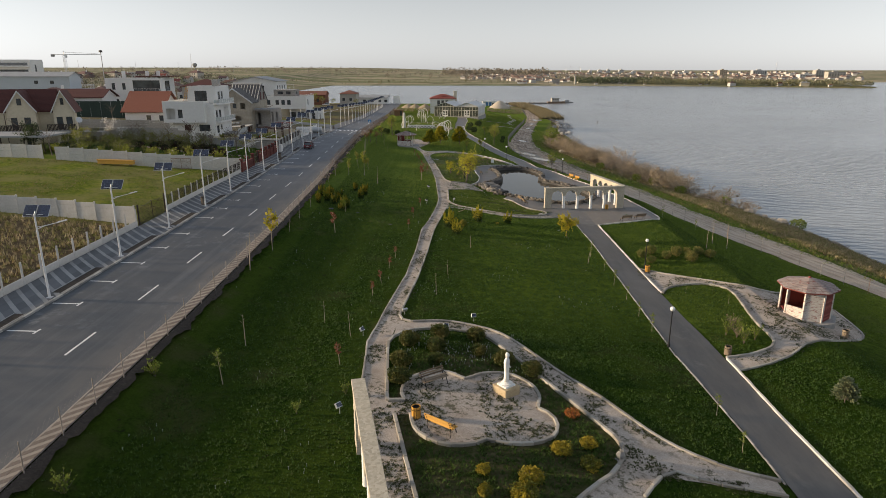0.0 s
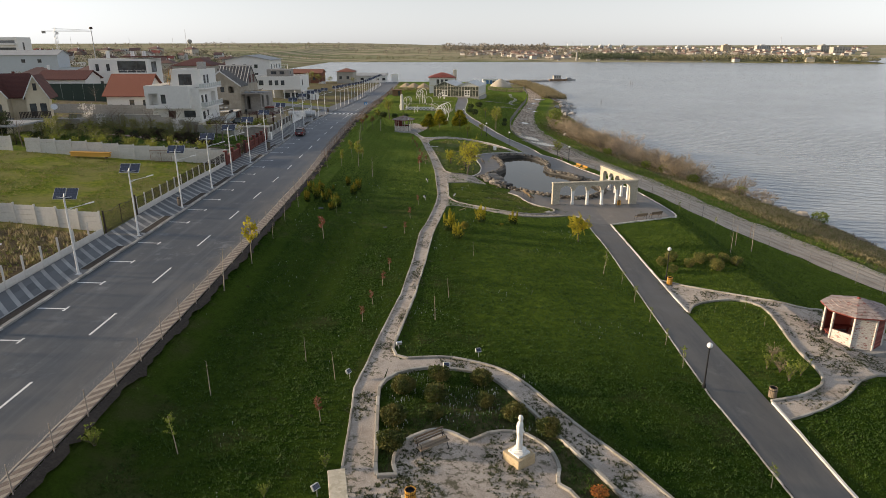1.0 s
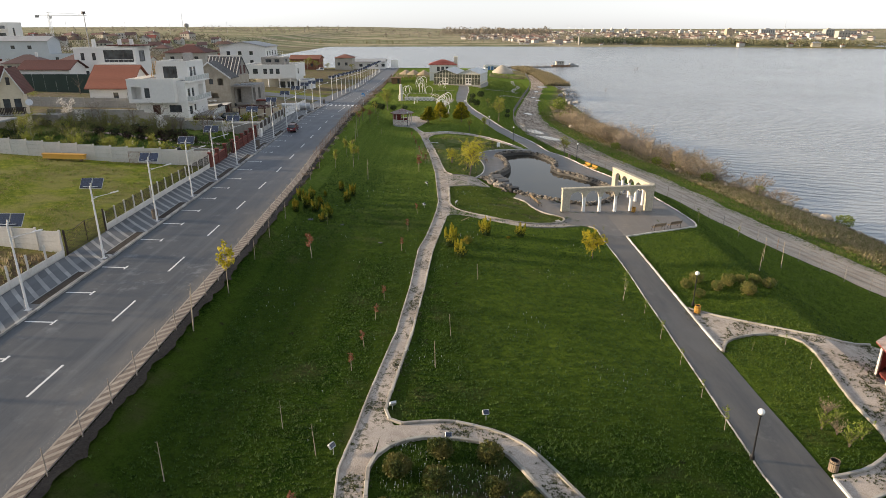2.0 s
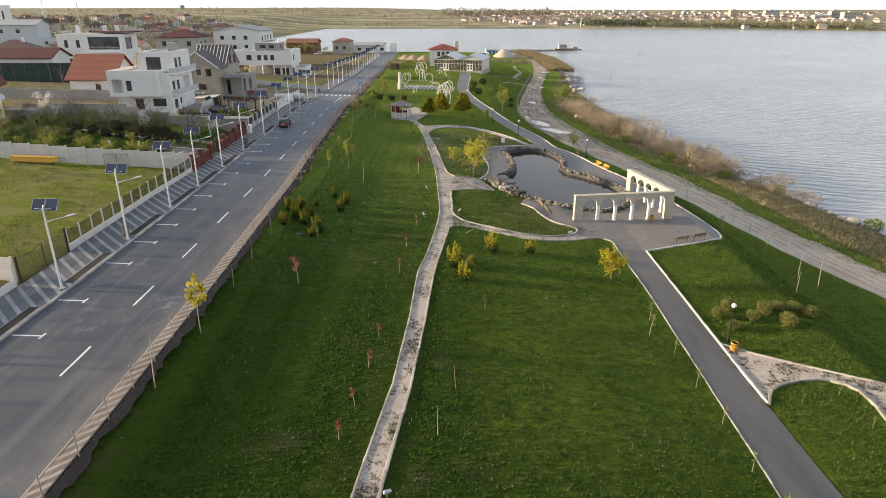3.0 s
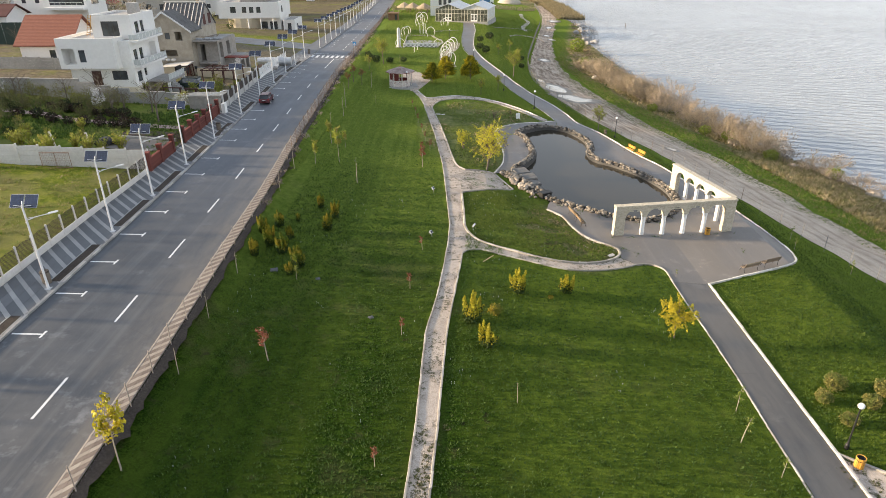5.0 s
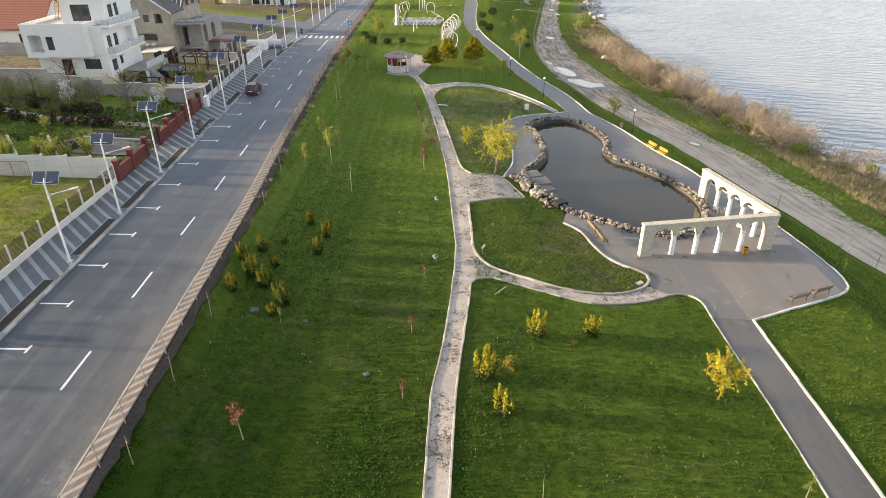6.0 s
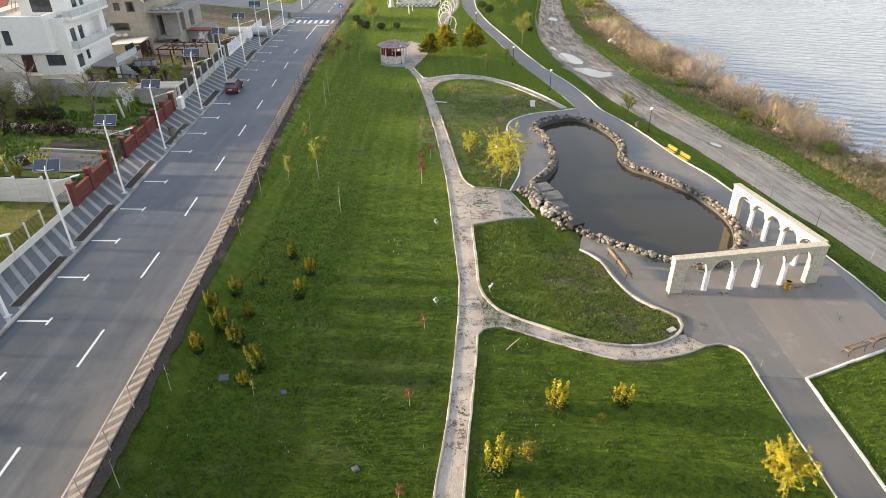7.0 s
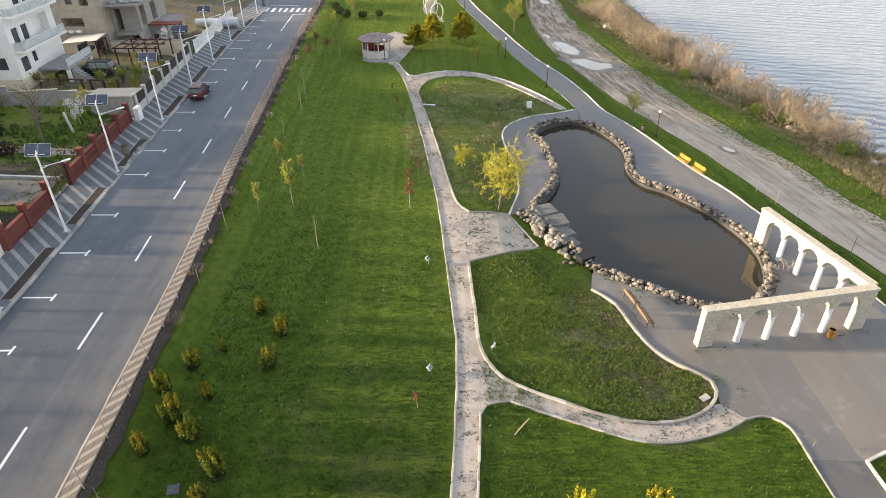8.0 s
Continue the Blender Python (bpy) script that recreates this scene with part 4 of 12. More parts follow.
ISLAND = [(0.4, 92.3), (0.42, 89.5), (0.5, 86.2), (0.5, 84.0), (0.8, 82.2), (1.6, 80.75), (3.0, 79.85), (4.7, 79.05), (6.05, 78.4), (7.4, 78.0), (8.85, 77.85), (10.35, 78.0), (11.75, 78.55), (12.7, 79.25), (13.35, 80.1), (13.4, 81.0), (12.9, 81.65), (11.9, 82.35), (11.05, 83.35), (10.55, 84.6), (10.2, 86.3), (9.8, 88.4), (8.6, 89.9), (7.4, 91.5), (6.9, 93.2), (5.9, 95.1), (1.1, 92.6)]
BRANCH_LOW = [(0.17, 78.1), (0.58, 78.8), (1.73, 79.1), (2.85, 78.55), (4.5, 77.9), (6.1, 77.3), (7.7, 76.75), (9.05, 76.58), (10.55, 76.8), (11.85, 77.2), (13.3, 77.8), (14.2, 78.4)]
PLAZA_CORNER = [(14.2, 78.4), (15.2, 78.65), (16.0, 78.4), (16.4, 77.65), (16.38, 75.8)]
WEDGE_LOW = [(14.9, 125.2), (12.4, 123.6), (10.1, 122.5), (7.9, 121.0), (6.2, 119.0), (5.4, 117.0), (5.2, 115.0), (5.4, 112.6), (5.8, 109.0), (5.5, 104.6), (4.6, 101.5), (4.1, 99.8)]
PATH_LEFT = [(-0.3, 12), (-2.45, 22), (-3.95, 29.2), (-4.2, 33.6), (-4.4, 36.3), (-4.1, 38.6), (-3.7, 43.0), (-2.9, 50.0), (-2.5, 58), (-2.3, 66.4), (-1.7, 70.8), (-1.25, 75.6), (-0.95, 80.0), (-0.8, 83.9), (-1.1, 90.7), (-1.3, 95.2), (-1.6, 100.9), (-2.8, 113.7), (-4.0, 123.0), (-4.9, 130.3), (-5.7, 134.5), (-7.0, 138.4)]
PATH_RIGHT_A = [(-1.9, 49.7), (-1.4, 58), (-1.0, 66.5), (-0.5, 71.3), (0.0, 76.0), (0.17, 78.1)]
PATH_RIGHT_B = [(0.9, 99.5), (0.1, 100.5), (-0.3, 102.3), (-0.8, 106.5), (-1.3, 111.2), (-2.2, 118.5), (-3.0, 123.9), (-3.5, 127.6)]
THIN_IN = [(-3.5, 127.6), (-3.1, 130.4), (-1.9, 132.9), (0.8, 134.6), (4.0, 134.8), (7.0, 133.1), (10.3, 128.6), (12.6, 124.5)]
THIN_OUT = [(-6.2, 138.6), (-5.2, 135.5), (-4.2, 133.8), (-1.5, 135.6), (1.7, 136.6), (4.8, 136.0), (7.8, 134.0), (11.1, 129.6), (13.5, 125.0)]


def build_paths():
    la, lb = polyline(ASPHALT_LEFT[:10]), polyline(ASPHALT_RIGHT)
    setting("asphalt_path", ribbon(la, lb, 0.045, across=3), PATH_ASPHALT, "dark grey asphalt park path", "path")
    asphalt = Geo()
    # plaza and the way round the pond, in strips on both sides of the pond's outline
    right = curve(PLAZA_RIGHT, 1.0)
    south = PLAZA_CORNER[::-1] + [(13.2, 79.4)] + ISLAND[14:23] + [(9.0, 91.5)]
    pond = curve(POND_LINE, 0.8, True)
    def nearest(p, line):
        return min(range(len(line)), key=lambda i: math.dist(p, line[i]))
    i0, i1 = nearest((9.5, 93.3), pond), nearest((19.5, 89.1), pond)
    rim = curve([(19.0, 75.8), (22.1, 77.1), (24.8, 78.2), (26.8, 79.1), (28.0, 80.3), (28.5, 81.8), (28.5, 83.9), (28.2, 86.3), (27.3, 90.5)], 0.8)
    plaza = drape(rim[::-1] + south + pond[i1:i0 + 1][::-1], 0.05, 0.9)
    i2 = nearest((14.5, 120.4), pond)
    j0, j1 = nearest((27.3, 90.5), right), nearest((18.2, 126.4), right)
    east = ribbon(pond[i2:i1 + 1][::-1], right[j0:j1 + 1], 0.045, across=3)
    i3 = nearest((6.8, 101.6), pond)
    west = ribbon(curve(WEDGE_LOW, 0.8), (pond[i3:] + pond[:i2 + 1])[::-1], 0.045, across=2)
    north = ribbon([(14.9, 125.2), (14.6, 128.5), (13.9, 132.0), (13.0, 136.0), (11.6, 141.0), (10.2, 146.5), (9.2, 152.0), (7.8, 160.0), (6.3, 168.0), (4.6, 177.0), (2.9, 189.0), (2.4, 200.0), (2.6, 222.0), (3.5, 245.0), (3.9, 268.0)], right[j1:], 0.045, n=110, across=2)
    join = ribbon([(14.5, 120.4), (14.9, 125.2)], [(18.2, 126.0), (18.2, 126.5)], 0.043, n=6)
    for g in (plaza, east, west, north, join):
        asphalt.add(g.v, g.f)
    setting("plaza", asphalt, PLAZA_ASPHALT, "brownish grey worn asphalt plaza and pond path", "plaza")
    # gravel
    gravel = ribbon(polyline(PATH_LEFT[:9], 1.0), polyline([(1.2, 12.0), (0.2, 17.0), (-0.6, 21.6), (-2.0, 27.8), (-2.5, 29.2), (-2.9, 33.7), (-3.1, 36.0), (-2.7, 39.5), (-2.7, 41.8), (-1.9, 49.7), (-1.4, 58)], 1.0), 0.035, n=60)
    for l, r, n in ((PATH_LEFT[8:13], PATH_RIGHT_A[1:], 60), (PATH_LEFT[12:17], [(0.17, 78.1), (0.5, 83.0), (0.5, 86.5), (0.42, 92.3), (0.9, 99.5)], 40), (PATH_LEFT[16:20], PATH_RIGHT_B, 50), (PATH_LEFT[18:], [(-3.5, 127.6), (-3.6, 130.5), (-4.2, 133.8), (-5.2, 135.5), (-6.2, 138.6)], 24)):
        g = ribbon(polyline(l), polyline(r), 0.035, n=n)
        gravel.add(g.v, g.f)
    for g in (drape([(0.3, 92.2), (1.1, 92.6), (5.9, 95.1), (4.1, 99.8), (0.7, 99.6)], 0.03),
              ribbon(curve(ISLAND[5:14] + [(13.2, 79.4)], 0.6), curve(BRANCH_LOW[2:], 0.6), 0.036, n=44, across=2), drape([(-0.2, 78.0), (0.17, 78.1), (0.58, 78.8), (1.73, 79.1), (1.6, 80.75), (0.8, 82.2), (0.5, 84.0), (-0.2, 83.0)], 0.031),
              ribbon(curve(THIN_IN, 0.8), curve(THIN_OUT[2:], 0.8), 0.037, n=60, across=2),
              drape([(-7.3, 138.2), (-6.2, 138.6), (-4.4, 147.2), (-4.2, 152.8), (-7.4, 155.6), (-9.6, 152.0), (-9.0, 147.0), (-8.4, 143.0)], 0.033),
              # statue garden
              ribbon(curve([(-2.7, 40.7), (-2.3, 39.5), (-0.6, 39.8), (0.9, 39.9), (2.2, 39.6), (3.9, 38.7), (5.2, 36.9), (6.3, 34.9), (7.4, 33.1), (8.9, 30.9), (10.4, 28.1), (11.6, 26.5), (13.5, 25.2), (15.5, 24.6)], 0.7),
                     curve([(-2.9, 36.5), (-2.2, 38.0), (-1.0, 38.5), (2.0, 38.5), (3.3, 37.6), (4.4, 35.6), (5.4, 33.8), (6.5, 31.6), (7.4, 29.9), (8.2, 28.2), (8.9, 26.4), (10.1, 24.3), (12.0, 24.0), (15.5, 23.6)], 0.7), 0.034, n=60),
              ribbon([(8.9, 26.4), (8.7, 25.1), (7.8, 23.9), (6.2, 22.3), (4.0, 20.0), (2.5, 17)], [(11.0, 25.2), (10.1, 24.1), (8.9, 22.6), (7.4, 20.4), (6.2, 17.5), (5.0, 14.5)], 0.031, n=24),
              drape(curve(CLOVER, 0.5, True), 0.036, 1.0), drape([(-2.55, 29.15), (-2.05, 27.75), (-1.2, 27.9), (-1.7, 29.4)], 0.033),
              # kiosk by the lake
              drape([(24.0, 44.5), (24.6, 47.7), (25.2, 50.8), (25.0, 52.8), (26.5, 53.2), (28.6, 52.8), (30.8, 53.6), (34.4, 52.2), (33.6, 48.2), (32.9, 45.6), (31.4, 43.9), (28.6, 42.2), (25.7, 40.8), (24.4, 39.6), (23.7, 41.0), (23.9, 42.3)], 0.03),
              ribbon(curve([(18.8, 57.6), (19.9, 57.0), (22.0, 55.6), (24.5, 54.2), (26.5, 53.2), (28.6, 52.8), (30.8, 53.6), (34.4, 52.2)], 0.7), curve([(18.7, 50.6), (19.8, 52.3), (21.7, 53.3), (23.7, 53.5), (25.0, 52.8), (25.2, 50.8), (24.6, 47.7), (24.0, 44.5)], 0.7), 0.034, n=50, across=4),
              ribbon(curve([(24.0, 44.5), (23.9, 42.3), (23.7, 41.0), (23.0, 40.0), (22.0, 39.2), (20.8, 38.5), (18.9, 38.0)], 0.7), curve([(34.4, 52.2), (33.6, 48.2), (32.9, 45.6), (31.4, 43.9), (28.6, 42.2), (25.7, 40.8), (24.4, 39.6), (23.1, 38.5), (21.0, 37.2), (18.8, 36.3)], 0.7), 0.033, n=50, across=5)):
        gravel.add(g.v, g.f)
    setting("gravel_path", gravel, GRAVEL, "pale gravel path with sprouting weeds", "path")


CLOVER = [(-1.6, 29.3), (-1.85, 30.1), (-1.7, 31.0), (-1.2, 31.9), (-0.1, 32.6), (0.9, 32.4), (1.6, 31.9), (2.5, 32.6), (3.5, 32.9), (4.3, 32.8), (5.0, 32.2), (5.5, 31.3), (5.6, 30.4), (5.4, 29.6), (5.2, 29.3), (5.7, 29.0), (6.1, 28.2), (6.1, 27.4), (5.7, 26.6), (4.8, 26.0), (4.0, 25.8), (3.1, 25.8), (2.6, 26.1), (2.0, 25.6), (1.1, 25.3), (0.3, 25.4), (-0.5, 25.9), (-1.0, 26.8), (-1.2, 27.9)]
DIRT_LEFT = [(49, 35), (45.4, 52), (43.2, 60), (40.4, 67.3), (37.6, 75.3), (36.0, 79.0), (33.2, 87.4), (31.2, 93.5), (29.1, 99.8), (27.5, 108.6), (26.0, 116.0), (23.8, 124.0), (20.8, 134.0), (18.6, 148.0), (17.4, 160.0), (17.2, 170.0), (18.2, 184.0), (20.0, 200.0), (25.0, 232.0), (31.0, 270.0), (37.5, 310.0), (43.0, 355.0), (46.0, 400)]
DIRT_RIGHT = [(56, 35), (53.0, 50), (50.0, 60), (46.6, 70.0), (44.3, 78.0), (42.2, 84.5), (40.2, 91.0), (38.8, 100.0), (37.6, 108.0), (36.7, 115.0), (35.1, 121.6), (32.5, 131.5), (30.3, 145.0), (28.6, 156.8), (27.4, 168.0), (26.8, 180.0), (27.0, 194.0), (28.0, 208.0), (31.0, 236.0), (36.0, 268.0), (42.5, 306.0), (48.0, 340.0), (51.0, 400)]


def build_dirt_road():
    """The rutted road, with ragged verges; its texture runs along it."""
    n, w = 420, 9
    a, b = resample(curve(DIRT_LEFT, 2.0), n), resample(curve(DIRT_RIGHT, 2.0), n)
    a = [(x + 0.35 * noise.noise((y * 0.3, 0, 4.0)), y) for x, y in a]
    b = [(x + 1.0 * noise.noise((y * 0.16, 0, 7.0)) + 0.7 * noise.noise((y * 0.7, 0, 9.0)), y) for x, y in b]
    ob = setting("dirt_road", ribbon(a, b, 0.06, n=n, across=w - 1), DIRT, "rutted pale dirt road with puddles beside the lake", "road")
    uv = ob.data.uv_layers.new(name="along")
    run = [0.0]
    for p, q in zip(a, a[1:]):
        run.append(run[-1] + math.dist(p, q))
    span = [math.dist(p, q) for p, q in zip(resample(a, n), resample(b, n))]
    for loop in ob.data.loops:
        i, j = divmod(loop.vertex_index, w)
        uv.data[loop.index].uv = ((j / (w - 1) - 0.5) * span[i], run[min(i, n - 1)])


build_street()
build_paths()
build_dirt_road()


# ---- pond ----


def build_pond():
    line = curve(POND_LINE, 0.6, True)
    level = -1.68
    water = Geo()
    water.add([(x, y, level) for x, y in line], [tuple(range(len(line)))])
    setting("pond_water", water, POND, "still brown-grey pond water", "pond")
    # lining wall, with a rim
    inner, outer = offset(line, -0.05, True), offset(line, 0.3, True)
    lining = Geo()
    n = len(line)
    v = []
    for (a, b), (c, d), (p, q) in zip(inner, line, outer):
        z = ground(c, d)
        v += [(a, b, -2.6), (a, b, z - 0.05), (a, b, z + 0.10), (p, q, z + 0.10), (p, q, z - 0.3)]
    f = [(i * 5 + k, ((i + 1) % n) * 5 + k, ((i + 1) % n) * 5 + k + 1, i * 5 + k + 1) for i in range(n) for k in range(4)]
    setting("pond_lining", lining.add(v, f), grained("wet_concrete", (0.045, 0.044, 0.043), (0.095, 0.091, 0.086), 5.0, 0.5, 0.7), "wet concrete rim of the pond", "pond rim")
    # border of field stones, each its own
    border = thing("stone_border", pose(0, 0, 0), "border of loose brown field stones round the pond", "stone border", kind="structure")
    r, shapes = random.Random(5), []
    for k in range(14):
        g = Geo().stone((0, 0, 0), 0.245, r, 0.72)
        me = g.data("stone")
        me.materials.append(ROCK)
        shapes.append(me)
    made, rest = 0, Geo()
    for row, (off, size, chance) in enumerate(((0.22, 1.0, 1.0), (0.54, 1.0, 1.0), (0.38, 0.9, 1.0), (0.80, 0.6, 0.4))):
        ring = offset(line, off, True)
        total = sum(math.dist(ring[i], ring[i - 1]) for i in range(len(ring)))
        pts = resample(ring + [ring[0]], int(total / 0.34))
        for x, y in pts[:-1]:
            if r.random() > chance:
                continue
            if x < 9.3 and 92.8 < y < 101.4 and row == 0:
                continue
            x, y, s = x + r.uniform(-0.12, 0.12), y + r.uniform(-0.12, 0.12), size * r.uniform(0.65, 1.25)
            if row == 2:
                s *= 0.9
            z = ground(x, y) + 0.16 * s + (0.24 if row == 2 else 0.0)
            if made < 296:
                ob = new("stone", r.choice(shapes))
                ob.matrix_basis = pose(x, y, z, r.uniform(-15, 15), r.uniform(-15, 15), r.uniform(0, 360)) @ Matrix.Diagonal((s, s, s, 1))
                ob.parent = border
                made += 1
            else:
                rest.stone((x, y, z), 0.245 * s, r, 0.72)
    # the heap beside the cascade
    for k in range(70):
        t = r.random()
        x, y = 5.9 + 2.2 * t + r.uniform(-0.9, 0.9), 100.2 - 6.6 * t + r.uniform(-0.8, 0.8)
        rest.stone((x, y, ground(x, y) + 0.1 + r.uniform(0, 0.2)), r.uniform(0.14, 0.26), r, 0.75)
    heap, blocks = thing("stone_heap", pose(0, 0, 0), "heap of pale angular field stones beside the cascade", "stone heap"), []
    for k in range(6):
        me = Geo().stone((0, 0, 0), 0.34, r, 0.8).data("block")
        me.materials.append(ROCK_HEAP)
        blocks.append(me)
    for k in range(78):
        t, side = r.random(), r.uniform(-1, 1)
        x, y = 5.6 + 2.0 * t + side * 0.75, 100.3 - 5.2 * t + side * 0.25
        q = r.uniform(0.45, 1.05)
        ob = new("stone", r.choice(blocks))
        ob.matrix_basis = pose(x, y, ground(x, y) + 0.14 + 0.34 * (1 - abs(side)) * r.uniform(0.6, 1.2), r.uniform(-30, 30), r.uniform(-30, 30), r.uniform(0, 360)) @ Matrix.Diagonal((q, q * r.uniform(0.7, 1.0), q * 0.85, 1))
        ob.parent = heap
    tagged(part("stones", rest, grained("mixed_rock", (0.062, 0.057, 0.050), (0.25, 0.222, 0.185), 4.0, 0.8, 0.9, 0.7, 0.03, by="island"), border), kind="stuff")
    # concrete cascade
    casc = thing("cascade", pose(7.3, 98.0, -1.22), "stepped concrete cascade at the edge of the pond", "cascade")
    for k, (x, y, w, d, h, rz) in enumerate(((-0.2, 2.4, 1.7, 1.5, 0.55, 20), (0.4, 0.9, 1.9, 1.6, 0.40, 12), (0.7, -0.6, 1.7, 1.5, 0.22, 24), (1.0, -1.9, 1.5, 1.2, 0.04, 30))):
        m = pose(x, y, 0, r.uniform(-3, 3), r.uniform(-3, 3), rz)
        part("slab", Geo().cbox(-w / 2, -d / 2, -1.1, w / 2, d / 2, h, 0.05, m).cbox(-w / 2, -d / 2, h, -w / 2 + 0.16, d / 2, h + 0.1, 0.03, m), CASCADE_STONE, casc)
    pump = thing("pump_box", pose(8.9, 93.4, ground(8.9, 93.4), 0, 0, 25), "black plastic pump box on the stones", "box")
    part("body", Geo().cbox(-0.55, -0.4, -0.25, 0.55, 0.4, 0.55, 0.04), BLACK_METAL, pump)
    part("lid", Geo().cbox(-0.6, -0.45, 0.55, 0.6, 0.45, 0.63, 0.02), BLACK_METAL, pump)
    part("label_plate", Geo().box(-0.3, -0.415, 0.12, -0.05, -0.402, 0.3), WHITE_PAINT, pump, "white label plate")


# ---- kerbs of the park ----
def build_kerbs():
    def row(name, line, mat, label, w=0.16, h=0.14, ln=0.9, closed=False, limit=300):
        k = thing(name, pose(0, 0, 0), label, "kerb", kind="structure")
        kerb_stones(line, w, h, mat, k, length=ln, closed=closed, limit=limit)
    row("path_kerb_right", polyline([(18.95, 12)] + [(x + 0.12, y) for x, y in ASPHALT_RIGHT[1:4]]), KERB_WHITE, "whitewashed kerb stones along the asphalt path")
    row("path_kerb_right", polyline([(x + 0.12, y) for x, y in ASPHALT_RIGHT[4:]] , 0.8), KERB_WHITE, "whitewashed kerb stones along the asphalt path")
    row("plaza_kerb", curve([(x + 0.1, y - 0.05) for x, y in PLAZA_RIGHT], 0.9), KERB_WHITE, "whitewashed kerb stones round the plaza and path", ln=0.8)
    row("path_kerb_left", polyline([(x - 0.08, y) for x, y in ASPHALT_LEFT[1:10]]), KERB_GREY, "grey kerb stones sunk along the asphalt path", 0.1, 0.07, 1.0)
    row("path_kerb_left", curve([(x - 0.07, y - 0.07) for x, y in PLAZA_CORNER], 0.4), KERB_STONE, "pale kerb stones at the plaza's corner", 0.12, 0.1, 0.5)
    row("path_kerb_north", curve([(14.9, 125.2), (14.5, 128.5), (13.8, 132.0), (12.9, 136.0), (11.5, 141.0), (10.1, 146.5), (9.1, 152.0), (7.7, 160.0), (6.2, 168.0), (4.5, 177.0), (2.8, 189.0), (2.3, 200.0), (2.5, 222.0)], 1.0), KERB_GREY, "grey kerb stones beside the path", 0.1, 0.07, 1.0)
    row("island_kerb", curve(ISLAND[:23], 0.6), KERB_STONE, "pale kerb stones round the grass island", 0.18, 0.16, 0.7)
    row("branch_kerb", curve(BRANCH_LOW, 0.6), KERB_STONE, "pale kerb stones along the branch path", 0.13, 0.1, 0.7)
    row("square_kerb", polyline([(0.4, 92.3), (1.1, 92.7), (5.9, 95.1), (4.1, 99.8), (0.9, 99.5)], 0.7), KERB_STONE, "pale kerb stones round the gravel square", 0.14, 0.12, 0.8)
    row("wedge_kerb", curve(WEDGE_LOW, 0.6), KERB_WHITE, "whitewashed kerb stones beside the pond path", 0.15, 0.14, 0.7)
    row("path_kerb", polyline(PATH_LEFT[2:], 0.9), KERB_STONE, "weathered kerb stones along the gravel path", 0.12, 0.1, 1.0)
    row("path_kerb", polyline(PATH_RIGHT_A, 0.9), KERB_STONE, "weathered kerb stones along the gravel path", 0.12, 0.1, 1.0)
    row("path_kerb", polyline(PATH_RIGHT_B, 0.9), KERB_STONE, "weathered kerb stones along the gravel path", 0.14, 0.13, 1.0)
    row("loop_kerb", curve(THIN_IN, 0.6), KERB_STONE, "pale kerb stones round the upper grass patch", 0.14, 0.13, 0.7)
    row("loop_kerb", curve(THIN_OUT, 0.6), KERB_WHITE, "whitewashed kerb stones along the narrow loop path", 0.16, 0.16, 0.8)
    row("lawn_kerb", curve([(-1.9, 49.7), (-2.7, 41.8), (-2.75, 40.7), (-2.3, 39.6), (-0.6, 39.9), (0.9, 40.0), (2.2, 39.7), (3.9, 38.8), (5.2, 37.0), (6.3, 35.0), (7.4, 33.2), (8.9, 31.0), (10.4, 28.2), (11.6, 26.6), (13.5, 25.3), (15.7, 24.7)], 0.7), KERB_STONE, "pale kerb stones round the big lawn", 0.16, 0.14, 0.9)
    row("bed_kerb", polyline([(-1.55, 29.2), (-2.5, 29.1), (-2.9, 33.7), (-3.1, 36.0)], 0.7) + curve([(-3.1, 36.0), (-2.7, 37.4), (-1.0, 38.5), (2.0, 38.5), (3.3, 37.6), (4.4, 35.6), (5.4, 33.8), (6.5, 31.6), (7.4, 29.9), (8.2, 28.2), (8.85, 26.8), (8.95, 25.9), (8.6, 25.0), (7.8, 23.9), (6.8, 23.0), (6.2, 22.3), (4.0, 20.0)], 0.7)[1:], KERB_STONE, "pale kerb stones round the flower bed", 0.18, 0.17, 0.9)
    row("bed_kerb", polyline([(-2.0, 27.8), (-0.6, 21.6), (0.2, 17.0)], 0.7), KERB_STONE, "pale kerb stones round the flower bed", 0.18, 0.17, 0.9)
    row("clover_kerb", curve(CLOVER, 0.5), KERB_STONE, "pale kerb stones in a clover shape round the statue", 0.17, 0.16, 0.6)
    row("corner_kerb", curve([(8.9, 22.6), (10.1, 24.1), (11.0, 24.6), (12.0, 24.1), (15.5, 23.6)], 0.6), KERB_STONE, "pale kerb stones at the lawn's corner", 0.15, 0.13, 0.9)
    row("kiosk_kerb", curve([(18.95, 57.8), (19.9, 57.05), (22.0, 55.7), (24.5, 54.3), (26.5, 53.3), (28.6, 52.9), (30.8, 53.7)], 0.7), KERB_STONE, "pale kerb stones beside the gravel", 0.15, 0.14, 0.9)
    row("kiosk_kerb", curve([(18.85, 50.6), (19.8, 52.2), (21.7, 53.2), (23.7, 53.4), (24.9, 52.7), (25.1, 50.8), (24.5, 47.7), (23.9, 44.5), (23.8, 42.3), (23.6, 41.0), (23.0, 40.1), (22.0, 39.3), (20.8, 38.6), (18.95, 38.1)], 0.7), KERB_STONE, "pale kerb stones round the small grass island", 0.17, 0.16, 0.9)
